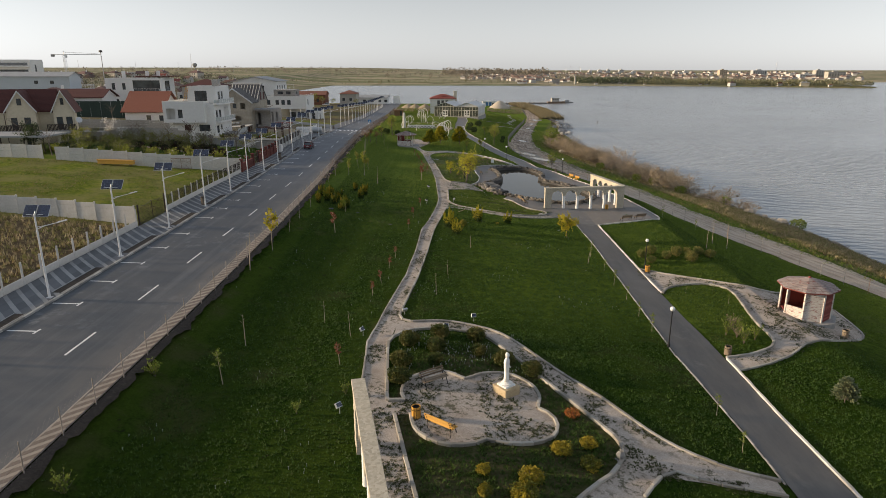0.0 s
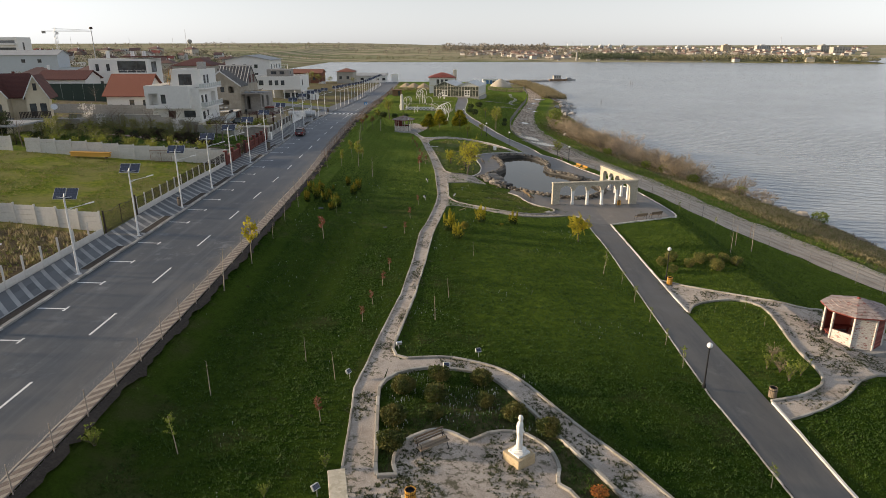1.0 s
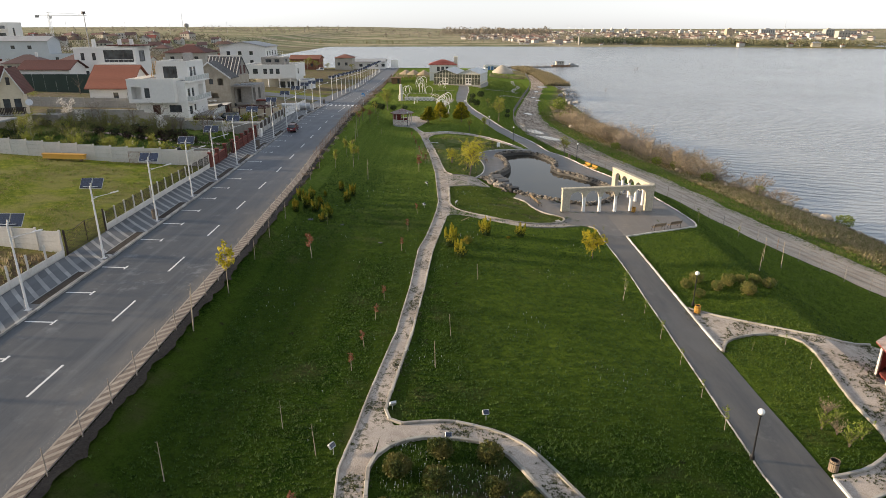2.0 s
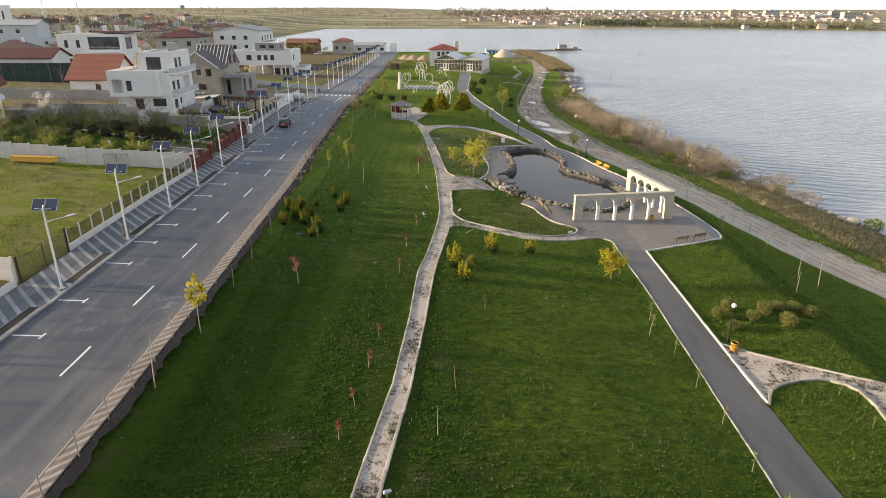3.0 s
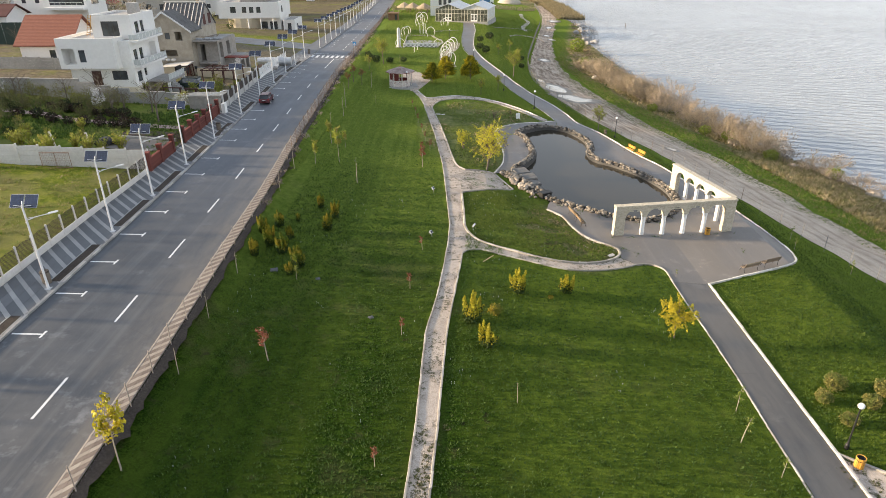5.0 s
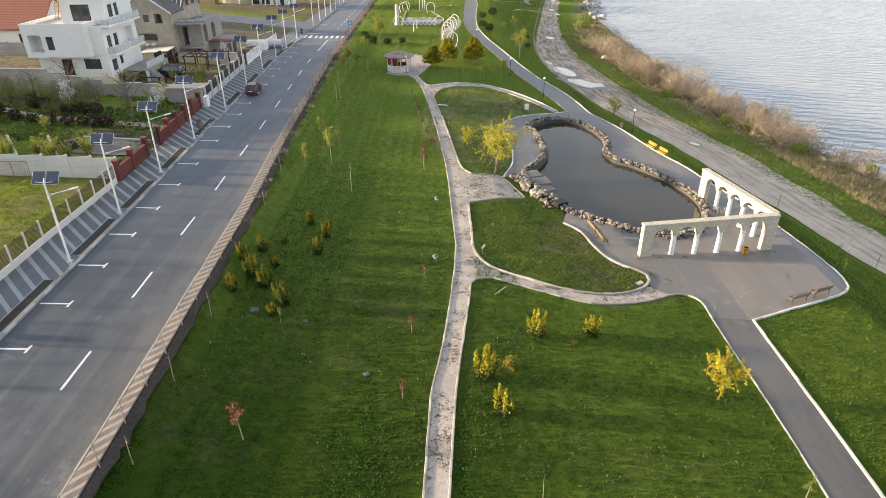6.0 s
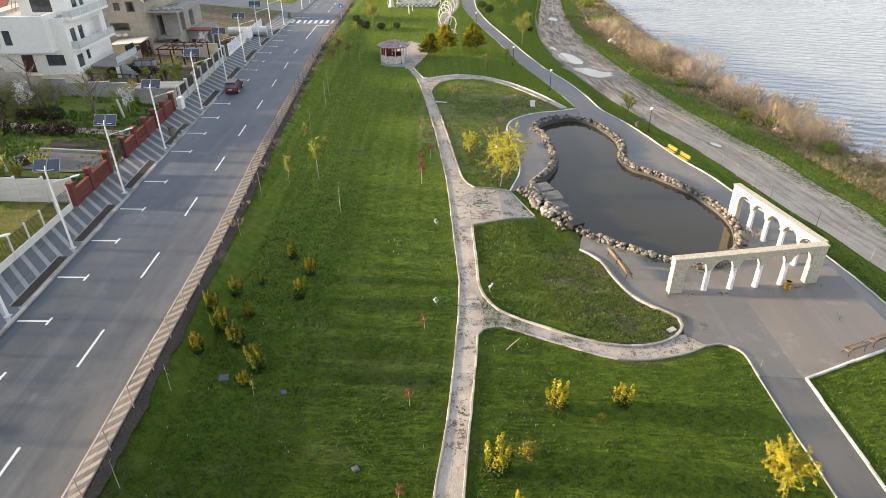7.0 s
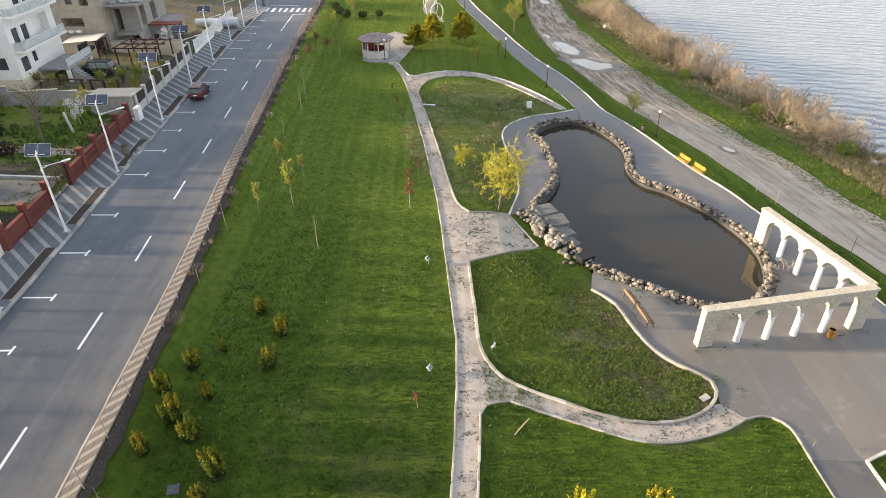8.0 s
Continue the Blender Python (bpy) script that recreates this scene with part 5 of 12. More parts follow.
    row("kiosk_kerb", curve([(18.95, 36.2), (21.0, 37.1), (23.1, 38.4), (24.4, 39.5), (25.7, 40.7), (28.6, 42.1), (31.4, 43.8), (32.9, 45.5), (33.6, 48.0), (34.2, 51.5)], 0.7), KERB_STONE, "pale kerb stones beside the gravel", 0.15, 0.12, 0.9)


# ---- arcades ----
def stone_cladding():
    """Thin split-stone cladding: many small pieces of uneven cream and grey."""
    k = Mat("split_stone_cladding", 0.9, 0.0, 0.3)
    rot = k.t.nodes.new("ShaderNodeVectorMath")
    rot.operation = "MULTIPLY"
    rot.inputs[1].default_value = (8.5, 8.5, 14.0)
    k.link(k.pos, rot.inputs[0])
    n = k.t.nodes.new("ShaderNodeTexVoronoi")
    n.inputs["Scale"].default_value = 1.0
    k.link(rot.outputs[0], n.inputs["Vector"])
    piece = k.t.nodes.new("ShaderNodeSeparateXYZ")
    k.link(n.outputs["Color"], piece.inputs[0])
    c = k.mix(piece.outputs[0], (0.39, 0.345, 0.262), (0.56, 0.505, 0.40))
    c = k.mix(k.ramp(k.noise(0.8, 4), 0.45, 0.7, 0.0, 0.25), c, (0.36, 0.33, 0.27))
    k.colour(c)
    k.bump(k.math("ADD", piece.outputs[1], k.noise(20.0, 3)), 0.5, 0.02)
    return k.done()


WALL_STONE = stone_cladding()


def arch_wall(geo, x0, x1, spring, top, thick, n=10, m=None):
    """The masonry over one round-arched opening from x0 to x1."""
    r, c = (x1 - x0) / 2, (x0 + x1) / 2
    p, f = [], []
    for i in range(n + 1):
        a = math.pi * (1 - i / n)
        xa, za = c + r * math.cos(a), spring + r * 0.95 * math.sin(a)
        p += [(xa, 0, za), (xa, thick, za), (xa, thick, top), (xa, 0, top)]
        if i:
            k, q = 4 * i - 4, 4 * i
            f += [(k + 1, q + 1, q, k), (k + 3, q + 3, q + 2, k + 2), (k, q, q + 3, k + 3), (q + 1, k + 1, k + 2, q + 2)]
    if m is not None:
        p = [tuple(m @ Vector(q)) for q in p]
    geo.add(p, f + [(1, 0, 3, 2), (4 * n, 4 * n + 1, 4 * n + 2, 4 * n + 3)])
    return geo


def arcade(name, x, y, rz, length, height, label, bays=5, pier=0.95, thick=0.5, base_z=None, spring=None, pier0=None):
    """A stone-clad arcade: two end piers, slim white columns, round arches and a flat coping."""
    z = ground(x, y) if base_z is None else base_z
    top = thing(name, pose(x, y, z, 0, 0, rz), label, "arcade")
    spring = spring or height - 1.15
    col = 0.34
    pier0 = pier0 or pier
    span = (length - pier - pier0 - col * (bays - 1)) / bays
    for x0, x1 in ((0.0, pier0), (length - pier, length)):
        core = part("pier", Geo().box(x0 + 0.03, 0.03, -0.3, x1 - 0.03, thick - 0.03, height - 0.16), WALL_STONE, top, "pier clad with cream stone courses")
        h, k = -0.3, 0
        while h < height - 0.16:
            h2 = min(h + 0.27, height - 0.16)
            d = 0.012 * (k % 2)
            part("stone_course", Geo().cbox(x0 + d, d, h, x1 - d, thick - d, h2 - 0.006, 0.012), WALL_STONE, core)
            h, k = h2, k + 1
    for b in range(bays):
        x0 = pier0 + b * (span + col)
        part("arch", arch_wall(Geo(), x0, x0 + span, spring, height - 0.16, thick), WALL_STONE, top, "round arch clad with cream stone")
        if b:
            part("spandrel", Geo().box(x0 - col, 0, spring, x0, thick, height - 0.16), WALL_STONE, top)
            c = Geo()
            c.lathe([(0.21, -0.2), (0.21, 0.06), (0.195, 0.08), (0.185, spring - 0.20), (0.20, spring - 0.18), (0.20, spring)], 14, x0 - col / 2, thick / 2)
            part("column", c, WHITE_PAINT, top, "slim white column", smooth=False)
    n = max(4, int(length / 0.62))
    for i in range(n):
        part("coping_stone", Geo().cbox(length * i / n - 0.03 + 0.006, -0.05, height - 0.16, length * (i + 1) / n + 0.03 - 0.006 if i == n - 1 else length * (i + 1) / n - 0.006, thick + 0.05, height + rng.uniform(-0.006, 0.006), 0.015), WALL_STONE, top)
    # single facing stones on the long side
    r = random.Random(len(name) + int(x))
    face = Geo()
    for h in (height - 0.42, height - 0.30, height - 0.56):
        xx = 0.05
        while xx < length - 0.1:
            w = r.uniform(0.22, 0.5)
            w = min(w, length - 0.05 - xx)
            if r.random() < 0.5:
                face.cbox(xx, -0.012, h, xx + w - 0.012, 0.0, h + 0.11, 0.004)
            xx += w
    tagged(part("facing", face, WALL_STONE, top), kind="stuff")
    return top


def build_arcades():
    arcade("arcade", 13.65, 83.95, 9.0, 11.3, 3.0, "cream stone arcade with five arches and white columns on the plaza", base_z=-1.45)
    arcade("arcade", 25.0, 86.28, 102.8, 9.95, 2.99, "cream stone arcade with white columns beside the lakeside path", base_z=-1.45, pier0=0.4)
    a = math.degrees(math.atan2(25.45 - 13.0, -3.08 + 0.22))
    arcade("arcade", -0.22, 13.0, a, 12.77, 3.3, "cream stone arcade with white columns beside the gravel path", thick=0.52)


# ---- kiosks ----
def kiosk(x, y, rz, label, radius=2.15, open_sides=(4, 5), low_sides=(0, 1, 3), base=3.3, lift=0.0, over=0.62, rise=0.95):
    z = ground(x, y)
    top = thing("garden_kiosk", pose(x, y, z, 0, 0, rz), label, "kiosk")
    n = 8
    ring = [(radius * math.cos(2 * math.pi * i / n), radius * math.sin(2 * math.pi * i / n)) for i in range(n)]
    slab = [(base * math.cos(2 * math.pi * (i + 0.5) / n), base * math.sin(2 * math.pi * (i + 0.5) / n)) for i in range(n)]
    part("platform", Geo().prism(slab, -0.3, 0.16), CONCRETE, top, "grey concrete platform")
    for i in range(n):
        px, py = ring[i]
        part("post", Geo().cbox(px - 0.07, py - 0.07, 0.16, px + 0.07, py + 0.07, 2.35 + lift, 0.012), FLAKED, top)
        if i in open_sides:
            continue
        qx, qy = ring[(i + 1) % n]
        d = Vector((qx - px, qy - py))
        m = pose(px, py, 0.16, 0, 0, math.degrees(math.atan2(d.y, d.x)))
        hi = 1.0 if i in low_sides else 2.1 + lift
        side = part("side_panel", Geo().box(0.08, -0.012, 0.02, d.length - 0.08, 0.012, hi - 0.03, m), WOOD_RED, top)
        k, h = 0, 0.03
        while h < hi - 0.08:
            b = Geo().cbox(0.07, -0.035, h, d.length - 0.07, -0.014, h + 0.125, 0.006, m)
            part("board", b, WOOD_RED if i in (2, 3) and hi > 1.5 or i == 6 and radius < 1.8 else FLAKED, side)
            h, k = h + 0.135, k + 1
        part("rail", Geo().cbox(0.0, -0.05, hi - 0.04, d.length, 0.05, hi + 0.03, 0.008, m), FLAKED, side)
    eave, apex = radius + over, 2.3 + rise + lift
    for i in range(n):
        roof = Geo()
        a0, a1 = 2 * math.pi * i / n, 2 * math.pi * (i + 1) / n
        p, q = Vector((eave * math.cos(a0), eave * math.sin(a0), 2.3 + lift)), Vector((eave * math.cos(a1), eave * math.sin(a1), 2.3 + lift))
        t = Vector((0, 0, apex))
        under = Vector((0, 0, -0.05))
        roof.add([tuple(p), tuple(q), tuple(t), tuple(p + under), tuple(q + under), tuple(t + under)], [(0, 1, 2), (5, 4, 3), (0, 3, 4, 1)])
        panel = part("roof_panel", roof, WOOD_RED, top)
        courses = 7
        for c in range(courses):
            s0, s1 = c / courses, (c + 1.12) / courses
            s1 = min(s1, 1.0)
            lift0, lift1 = Vector((0, 0, 0.035)), Vector((0, 0, 0.012))
            v = [p.lerp(t, s0) + lift0, q.lerp(t, s0) + lift0, q.lerp(t, s1) + lift1, p.lerp(t, s1) + lift1]
            g = Geo()
            cols = max(1, int((1 - s0) * 5))
            for j in range(cols):
                e = rng.uniform(-0.012, 0.02)
                c0, c1 = v[0].lerp(v[1], j / cols + 0.004), v[0].lerp(v[1], (j + 1) / cols - 0.004)
                d0, d1 = v[3].lerp(v[2], j / cols + 0.004), v[3].lerp(v[2], (j + 1) / cols - 0.004)
                up = Vector((0, 0, e + 0.02))
                g.add([tuple(c0 + up), tuple(c1 + up), tuple(d1), tuple(d0), tuple(c0), tuple(c1)], [(0, 1, 2, 3), (4, 5, 1, 0)])
            part("shingle_course", g, SHINGLE, panel)
    part("cap", Geo().lathe([(0.13, apex - 0.06), (0.13, apex + 0.03), (0.03, apex + 0.1)], 8), WOOD_RED, top)
    bench = Geo()
    for i in (1, 2, 3):
        px, py = ring[i]
        qx, qy = ring[(i + 1) % n]
        d = Vector((qx - px, qy - py))
        m = pose(px, py, 0.16, 0, 0, math.degrees(math.atan2(d.y, d.x)))
        bench.cbox(0.1, 0.08, 0.40, d.length - 0.1, 0.45, 0.45, 0.01, m)
        bench.cbox(0.3, 0.15, 0.0, 0.38, 0.4, 0.40, 0.01, m)
    part("inner_seat", bench, WOOD_RED, top)
    return top


FLAKED = None


def flaked_paint():
    k = Mat("flaking_white_paint", 0.8, 0.0, 0.3)
    fine = k.noise(3.5, 6, 0.75, stretch=(1.0, 1.0, 3.0))
    c = k.mix(k.ramp(k.noise(14.0, 4), 0.3, 0.7), (0.50, 0.45, 0.40), (0.70, 0.66, 0.60))
    c = k.mix(k.ramp(fine, 0.55, 0.62), c, (0.24, 0.045, 0.035))
    k.colour(c)
    k.bump(fine, 0.3, 0.006)
    return k.done()


FLAKED = flaked_paint()
_k = Mat("faded_shingle", 0.9, 0.0, 0.2)
_c = _k.mix(_k.island(), (0.22, 0.175, 0.165), (0.40, 0.335, 0.31))
_c = _k.mix(_k.ramp(_k.noise(2.2, 5, 0.75), 0.56, 0.66), _c, (0.22, 0.075, 0.065))
SHINGLE = _k.colour(_c).bump(_k.noise(16, 3), 0.4, 0.01).done()


# ---- small park furniture ----
WOOD_BROWN = grained("worn_brown_wood", (0.105, 0.075, 0.042), (0.20, 0.140, 0.078), 9.0, 0.8, 0.6)


def bench(x, y, rz, wood, label, first=[]):
    top = thing("park_bench", spot(x, y, rz), label, "bench", "park benches")
    for sx in (-0.68, 0.68):
        g = Geo()
        g.tube([(sx, -0.05, 0.02), (sx, 0.02, 0.2), (sx, 0.0, 0.42), (sx, 0.3, 0.43), (sx, 0.42, 0.2), (sx, 0.5, 0.02)], 0.022, 5)
        g.tube([(sx, 0.0, 0.42), (sx, -0.05, 0.6), (sx, -0.16, 0.86)], 0.022, 5)
        g.tube([(sx, -0.08, 0.62), (sx, 0.3, 0.62), (sx, 0.36, 0.44)], 0.018, 5)
        part("side_frame", g, BLACK_METAL, top, "black cast-iron side frame")
    for i in range(4):
        part("seat_slat", Geo().cbox(-0.78, 0.03 + i * 0.105, 0.435, 0.78, 0.12 + i * 0.105, 0.475, 0.008), wood, top)
    for i in range(3):
        m = pose(0, -0.055 - i * 0.045, 0.55 + i * 0.115, -16)
        part("back_slat", Geo().cbox(-0.78, -0.015, 0, 0.78, 0.015, 0.1, 0.006, m), wood, top)
    return top


def litter_bin(x, y, wood, label):
    top = thing("litter_bin", spot(x, y, rng.uniform(0, 90)), label, "litter bin", "litter bins")
    n = 16
    for i in range(n):
        m = pose(0, 0, 0, 0, 0, 360 * i / n)
        part("slat", Geo().cbox(0.20, -0.034, 0.06, 0.225, 0.034, 0.66, 0.005, m), wood, top)
    part("liner", Geo().lathe([(0.19, 0.03), (0.195, 0.62), (0.17, 0.62), (0.165, 0.1)], 16), BLACK_METAL, top, "black inner bin")
    part("hoop", Geo().lathe([(0.228, 0.50), (0.235, 0.50), (0.235, 0.53), (0.228, 0.53)], 16), BLACK_METAL, top)
    return top


GLOBE = grained("opal_globe", (0.74, 0.74, 0.72), (0.84, 0.84, 0.82), 5.0, 1.0, 0.35)


def park_lamp(x, y, s=1.0):
    top = thing("park_lamp", spot(x, y, 0, s), "black park lamp post with a white globe", "lamp post", "park lamps")
    part("base", Geo().lathe([(0.11, 0.0), (0.11, 0.25), (0.07, 0.33), (0.05, 0.45)], 10), BLACK_METAL, top)
    part("post", Geo().lathe([(0.045, 0.3), (0.038, 2.5), (0.07, 2.56), (0.07, 2.62)], 8), BLACK_METAL, top)
    g = Geo().lathe([(0.06, 2.60)] + [(0.165 * math.cos(radians(a)), 2.77 + 0.165 * math.sin(radians(a))) for a in range(-70, 90, 20)] + [(0.01, 2.935)], 14)
    part("globe", g, GLOBE, top, "white opal globe", smooth=True)
    return top


def floodlight(x, y, rz, h=0.35):
    top = thing("floodlight", spot(x, y, rz), "small grey floodlight on a stake in the grass", "floodlight", "floodlights")
    part("stake", Geo().cyl((0, 0, -0.05), (0, 0, h), 0.02, n=6), GALVANISED, top)
    m = pose(0, 0, h, -35)
    part("housing", Geo().cbox(-0.17, -0.06, 0, 0.17, 0.08, 0.26, 0.02, m), GALVANISED, top)
    part("lens", Geo().box(-0.14, -0.068, 0.03, 0.14, -0.061, 0.23, m), SOLAR, top, "dark glass lens")


TAN_STONE = grained("tan_split_stone", (0.36, 0.27, 0.155), (0.58, 0.47, 0.31), 9.0, 2.0, 0.9, 0.6, 0.02)


def statue(x, y):
    z = ground(x, y)
    ped = thing("pedestal", pose(x, y, z, 0, 0, 38), "cream stone pedestal under the statue", "pedestal")
    g = Geo()
    for k in range(3):
        g.cbox(-0.52, -0.52, -0.1 + k * 0.2, 0.52, 0.52, 0.095 + k * 0.2, 0.015)
    part("block", g, TAN_STONE, ped)
    part("cap", Geo().cbox(-0.36, -0.36, 0.495, 0.36, 0.36, 0.58, 0.015), STATUE_WHITE, ped, "pale cap slab")
    s = Geo()
    def ellipse(rows, n=14):
        v, f = [], []
        for zz, rx, ry, ox, oy in rows:
            v += [(ox + rx * math.cos(2 * math.pi * i / n), oy + ry * math.sin(2 * math.pi * i / n), zz) for i in range(n)]
        for k in range(len(rows) - 1):
            f += [(k * n + i, k * n + (i + 1) % n, k * n + n + (i + 1) % n, k * n + n + i) for i in range(n)]
        f += [tuple(range(n - 1, -1, -1)), tuple(range((len(rows) - 1) * n, len(rows) * n))]
        s.add(v, f)
    s.cbox(-0.27, -0.27, 0.58, 0.27, 0.27, 0.66, 0.02)
    s.cbox(-0.21, -0.21, 0.66, 0.21, 0.21, 0.72, 0.02)
    ellipse([(0.72, 0.17, 0.16, 0, 0), (0.95, 0.15, 0.14, 0, 0), (1.3, 0.15, 0.13, 0.01, 0), (1.55, 0.17, 0.135, 0.0, 0.01), (1.85, 0.21, 0.15, 0, 0.01), (2.0, 0.20, 0.13, 0, 0), (2.08, 0.09, 0.085, 0, 0), (2.13, 0.07, 0.075, 0, -0.01)])
    ellipse([(2.10, 0.06, 0.07, 0, -0.02), (2.17, 0.095, 0.105, 0, -0.02), (2.27, 0.105, 0.115, 0, -0.02), (2.36, 0.085, 0.095, 0, -0.01), (2.41, 0.03, 0.04, 0, 0)], 12)
    s.tube([(-0.2, 0, 1.95), (-0.24, -0.02, 1.6), (-0.12, -0.15, 1.45)], [0.07, 0.06, 0.05], 7)
    s.tube([(0.2, 0, 1.95), (0.24, -0.02, 1.6), (0.1, -0.16, 1.52)], [0.07, 0.06, 0.05], 7)
    me = s.data("statue", True)
    me.materials.append(STATUE_WHITE)
    ob = new("statue", me)
    ob.matrix_basis = pose(x, y, z, 0, 0, 68)
    tagged(ob, "white standing stone figure on a cream pedestal", "statue")


def garden_figure(x, y):
    """A small weathered seated animal figure, as one plain mesh."""
    g, r = Geo(), random.Random(6)
    g.cbox(-0.2, -0.16, -0.05, 0.2, 0.16, 0.06, 0.02)
    g.stone((0, 0, 0.26), 0.2, r, 1.1).stone((0.02, -0.06, 0.55), 0.13, r, 1.0)
    g.tube([(-0.06, -0.05, 0.62), (-0.08, -0.05, 0.78)], [0.04, 0.02], 5).tube([(0.08, -0.05, 0.62), (0.1, -0.05, 0.78)], [0.04, 0.02], 5)
    g.tube([(-0.08, -0.1, 0.35), (-0.1, -0.16, 0.06)], 0.05, 5).tube([(0.08, -0.1, 0.35), (0.1, -0.16, 0.06)], 0.05, 5)
    me = g.data("garden_figure")
    me.materials.append(ROCK_GREY)
    ob = new("garden_figure", me)
    ob.matrix_basis = spot(x, y, 25)
    tagged(ob, "small weathered grey stone figure beside the bed kerb", "statue")


def build_furniture():
    garden_figure(8.55, 25.2)
    bench(-0.2, 31.2, 215, WOOD_GREY, "weathered wooden park bench with black iron frames on gravel")
    bench(0.25, 26.3, -36, WOOD_YELLOW, "yellow varnished park bench with black iron frames on gravel")
    bench(23.2, 77.9, 22, WOOD_GREY, "weathered wooden park bench at the plaza's kerb")
    bench(25.2, 78.75, 22, WOOD_GREY, "weathered wooden park bench at the plaza's kerb")
    bench(22.1, 110.4, 107, WOOD_YELLOW, "yellow varnished park bench beside the white kerb")
    bench(22.7, 108.2, 107, WOOD_YELLOW, "yellow varnished park bench beside the white kerb")
    bench(10.75, 88.4, 282, WOOD_BROWN, "brown wooden park bench beside the grass island")
    bench(11.05, 86.5, 278, WOOD_BROWN, "brown wooden park bench beside the grass island")
    bench(6.1, 111.8, 270, WOOD_GREY, "weathered wooden park bench beside the pond path")
    litter_bin(-0.9, 27.6, WOOD_YELLOW, "round yellow slatted wooden litter bin on gravel")
    litter_bin(19.25, 38.6, WOOD_GREY, "round weathered slatted litter bin beside the kerb")
    litter_bin(19.5, 57.0, WOOD_YELLOW, "round yellow slatted litter bin beside the kerb")
    litter_bin(30.2, 43.6, WOOD_GREY, "round weathered slatted litter bin on gravel")
    litter_bin(22.35, 85.0, WOOD_YELLOW, "round yellow slatted litter bin in front of a column")
    litter_bin(20.9, 119.4, WOOD_GREY, "round weathered slatted litter bin in the grass")
    for x, y in ((15.4, 38.9), (19.65, 58.3), (21.9, 118.0), (12.6, 133.0), (8.7, 145.2), (4.2, 171.0), (-0.9, 208.0), (-8.0, 139.6)):
        park_lamp(x, y)
    park_lamp(3.15, 104.8, 0.78)
    for x, y, rz in ((2.4, 40.4, 10), (-4.8, 37.2, 60), (-4.7, 27.8, 50), (-2.4, 40.9, 200), (0.5, 38.3, 0), (-2.4, 92.0, 60), (-2.3, 81.0, 60), (1.2, 83.0, 250)):
        floodlight(x, y, rz)
    statue(3.8, 30.75)
    kiosk(29.0, 47.2, 13, "eight-sided wooden kiosk with flaking red and white paint", 1.78, (3,), (4,), 2.4, 0.3, 0.42, 0.68)
    kiosk(-9.2, 141.6, 12, "eight-sided wooden kiosk with flaking white paint beside a gravel place", 1.85, (0, 7), (1, 4, 5, 6), 3.0, 0.15, 0.62, 0.8)
    box = thing("meter_box", spot(9.15, 124.4, 20, 0.75), "white metal meter box in the grass", "meter box")
    part("cabinet", Geo().cbox(-0.35, -0.2, 0.0, 0.35, 0.2, 0.95, 0.02), WHITE_PAINT, box)
    part("lid", Geo().cbox(-0.38, -0.23, 0.95, 0.38, 0.23, 1.0, 0.01), WHITE_PAINT, box)
    part("door", Geo().cbox(-0.3, -0.215, 0.08, 0.3, -0.203, 0.88, 0.004), WHITE_PAINT, box)
    st = thing("white_board", spot(-2.2, 123.9, -15), "white painted board lying in the grass", "board")
    part("board", Geo().cbox(-0.7, -0.09, 0.02, 0.7, 0.09, 0.1, 0.01), WHITE_PAINT, st)
    stick = thing("wooden_stick", spot(2.2, 77.3, 48), "pale wooden stick lying in the lawn", "stick")
    part("stick", Geo().tube([(-0.65, 0, 0.05), (0.1, 0.02, 0.09), (0.65, 0, 0.13)], [0.035, 0.04, 0.03], 6), BARK_STICK, stick)
    for x, y, w in ((-13.5, 73.4, 0.26), (-10.2, 72.6, 0.16), (-5.9, 67.9, 0.16)):
        lid = thing("drain_cover", spot(x, y, rng.uniform(0, 90)), "grey concrete drain cover in the lawn", "drain cover")
        part("frame", Geo().cbox(-w, -w, -0.02, w, w, 0.04, 0.01), ROOF_LID, lid)
        part("cover", Geo().cbox(-w + 0.05, -w + 0.05, 0.04, w - 0.05, w - 0.05, 0.055, 0.005), ROOF_LID, lid)


BARK_STICK = grained("peeled_stick", (0.34, 0.26, 0.14), (0.50, 0.40, 0.24), 9.0, 1.0, 0.8)
ROOF_LID = grained("grey_cast_lid", (0.07, 0.072, 0.075), (0.13, 0.133, 0.137), 6.0, 1.0, 0.95)
build_pond()
build_kerbs()
build_arcades()
build_furniture()


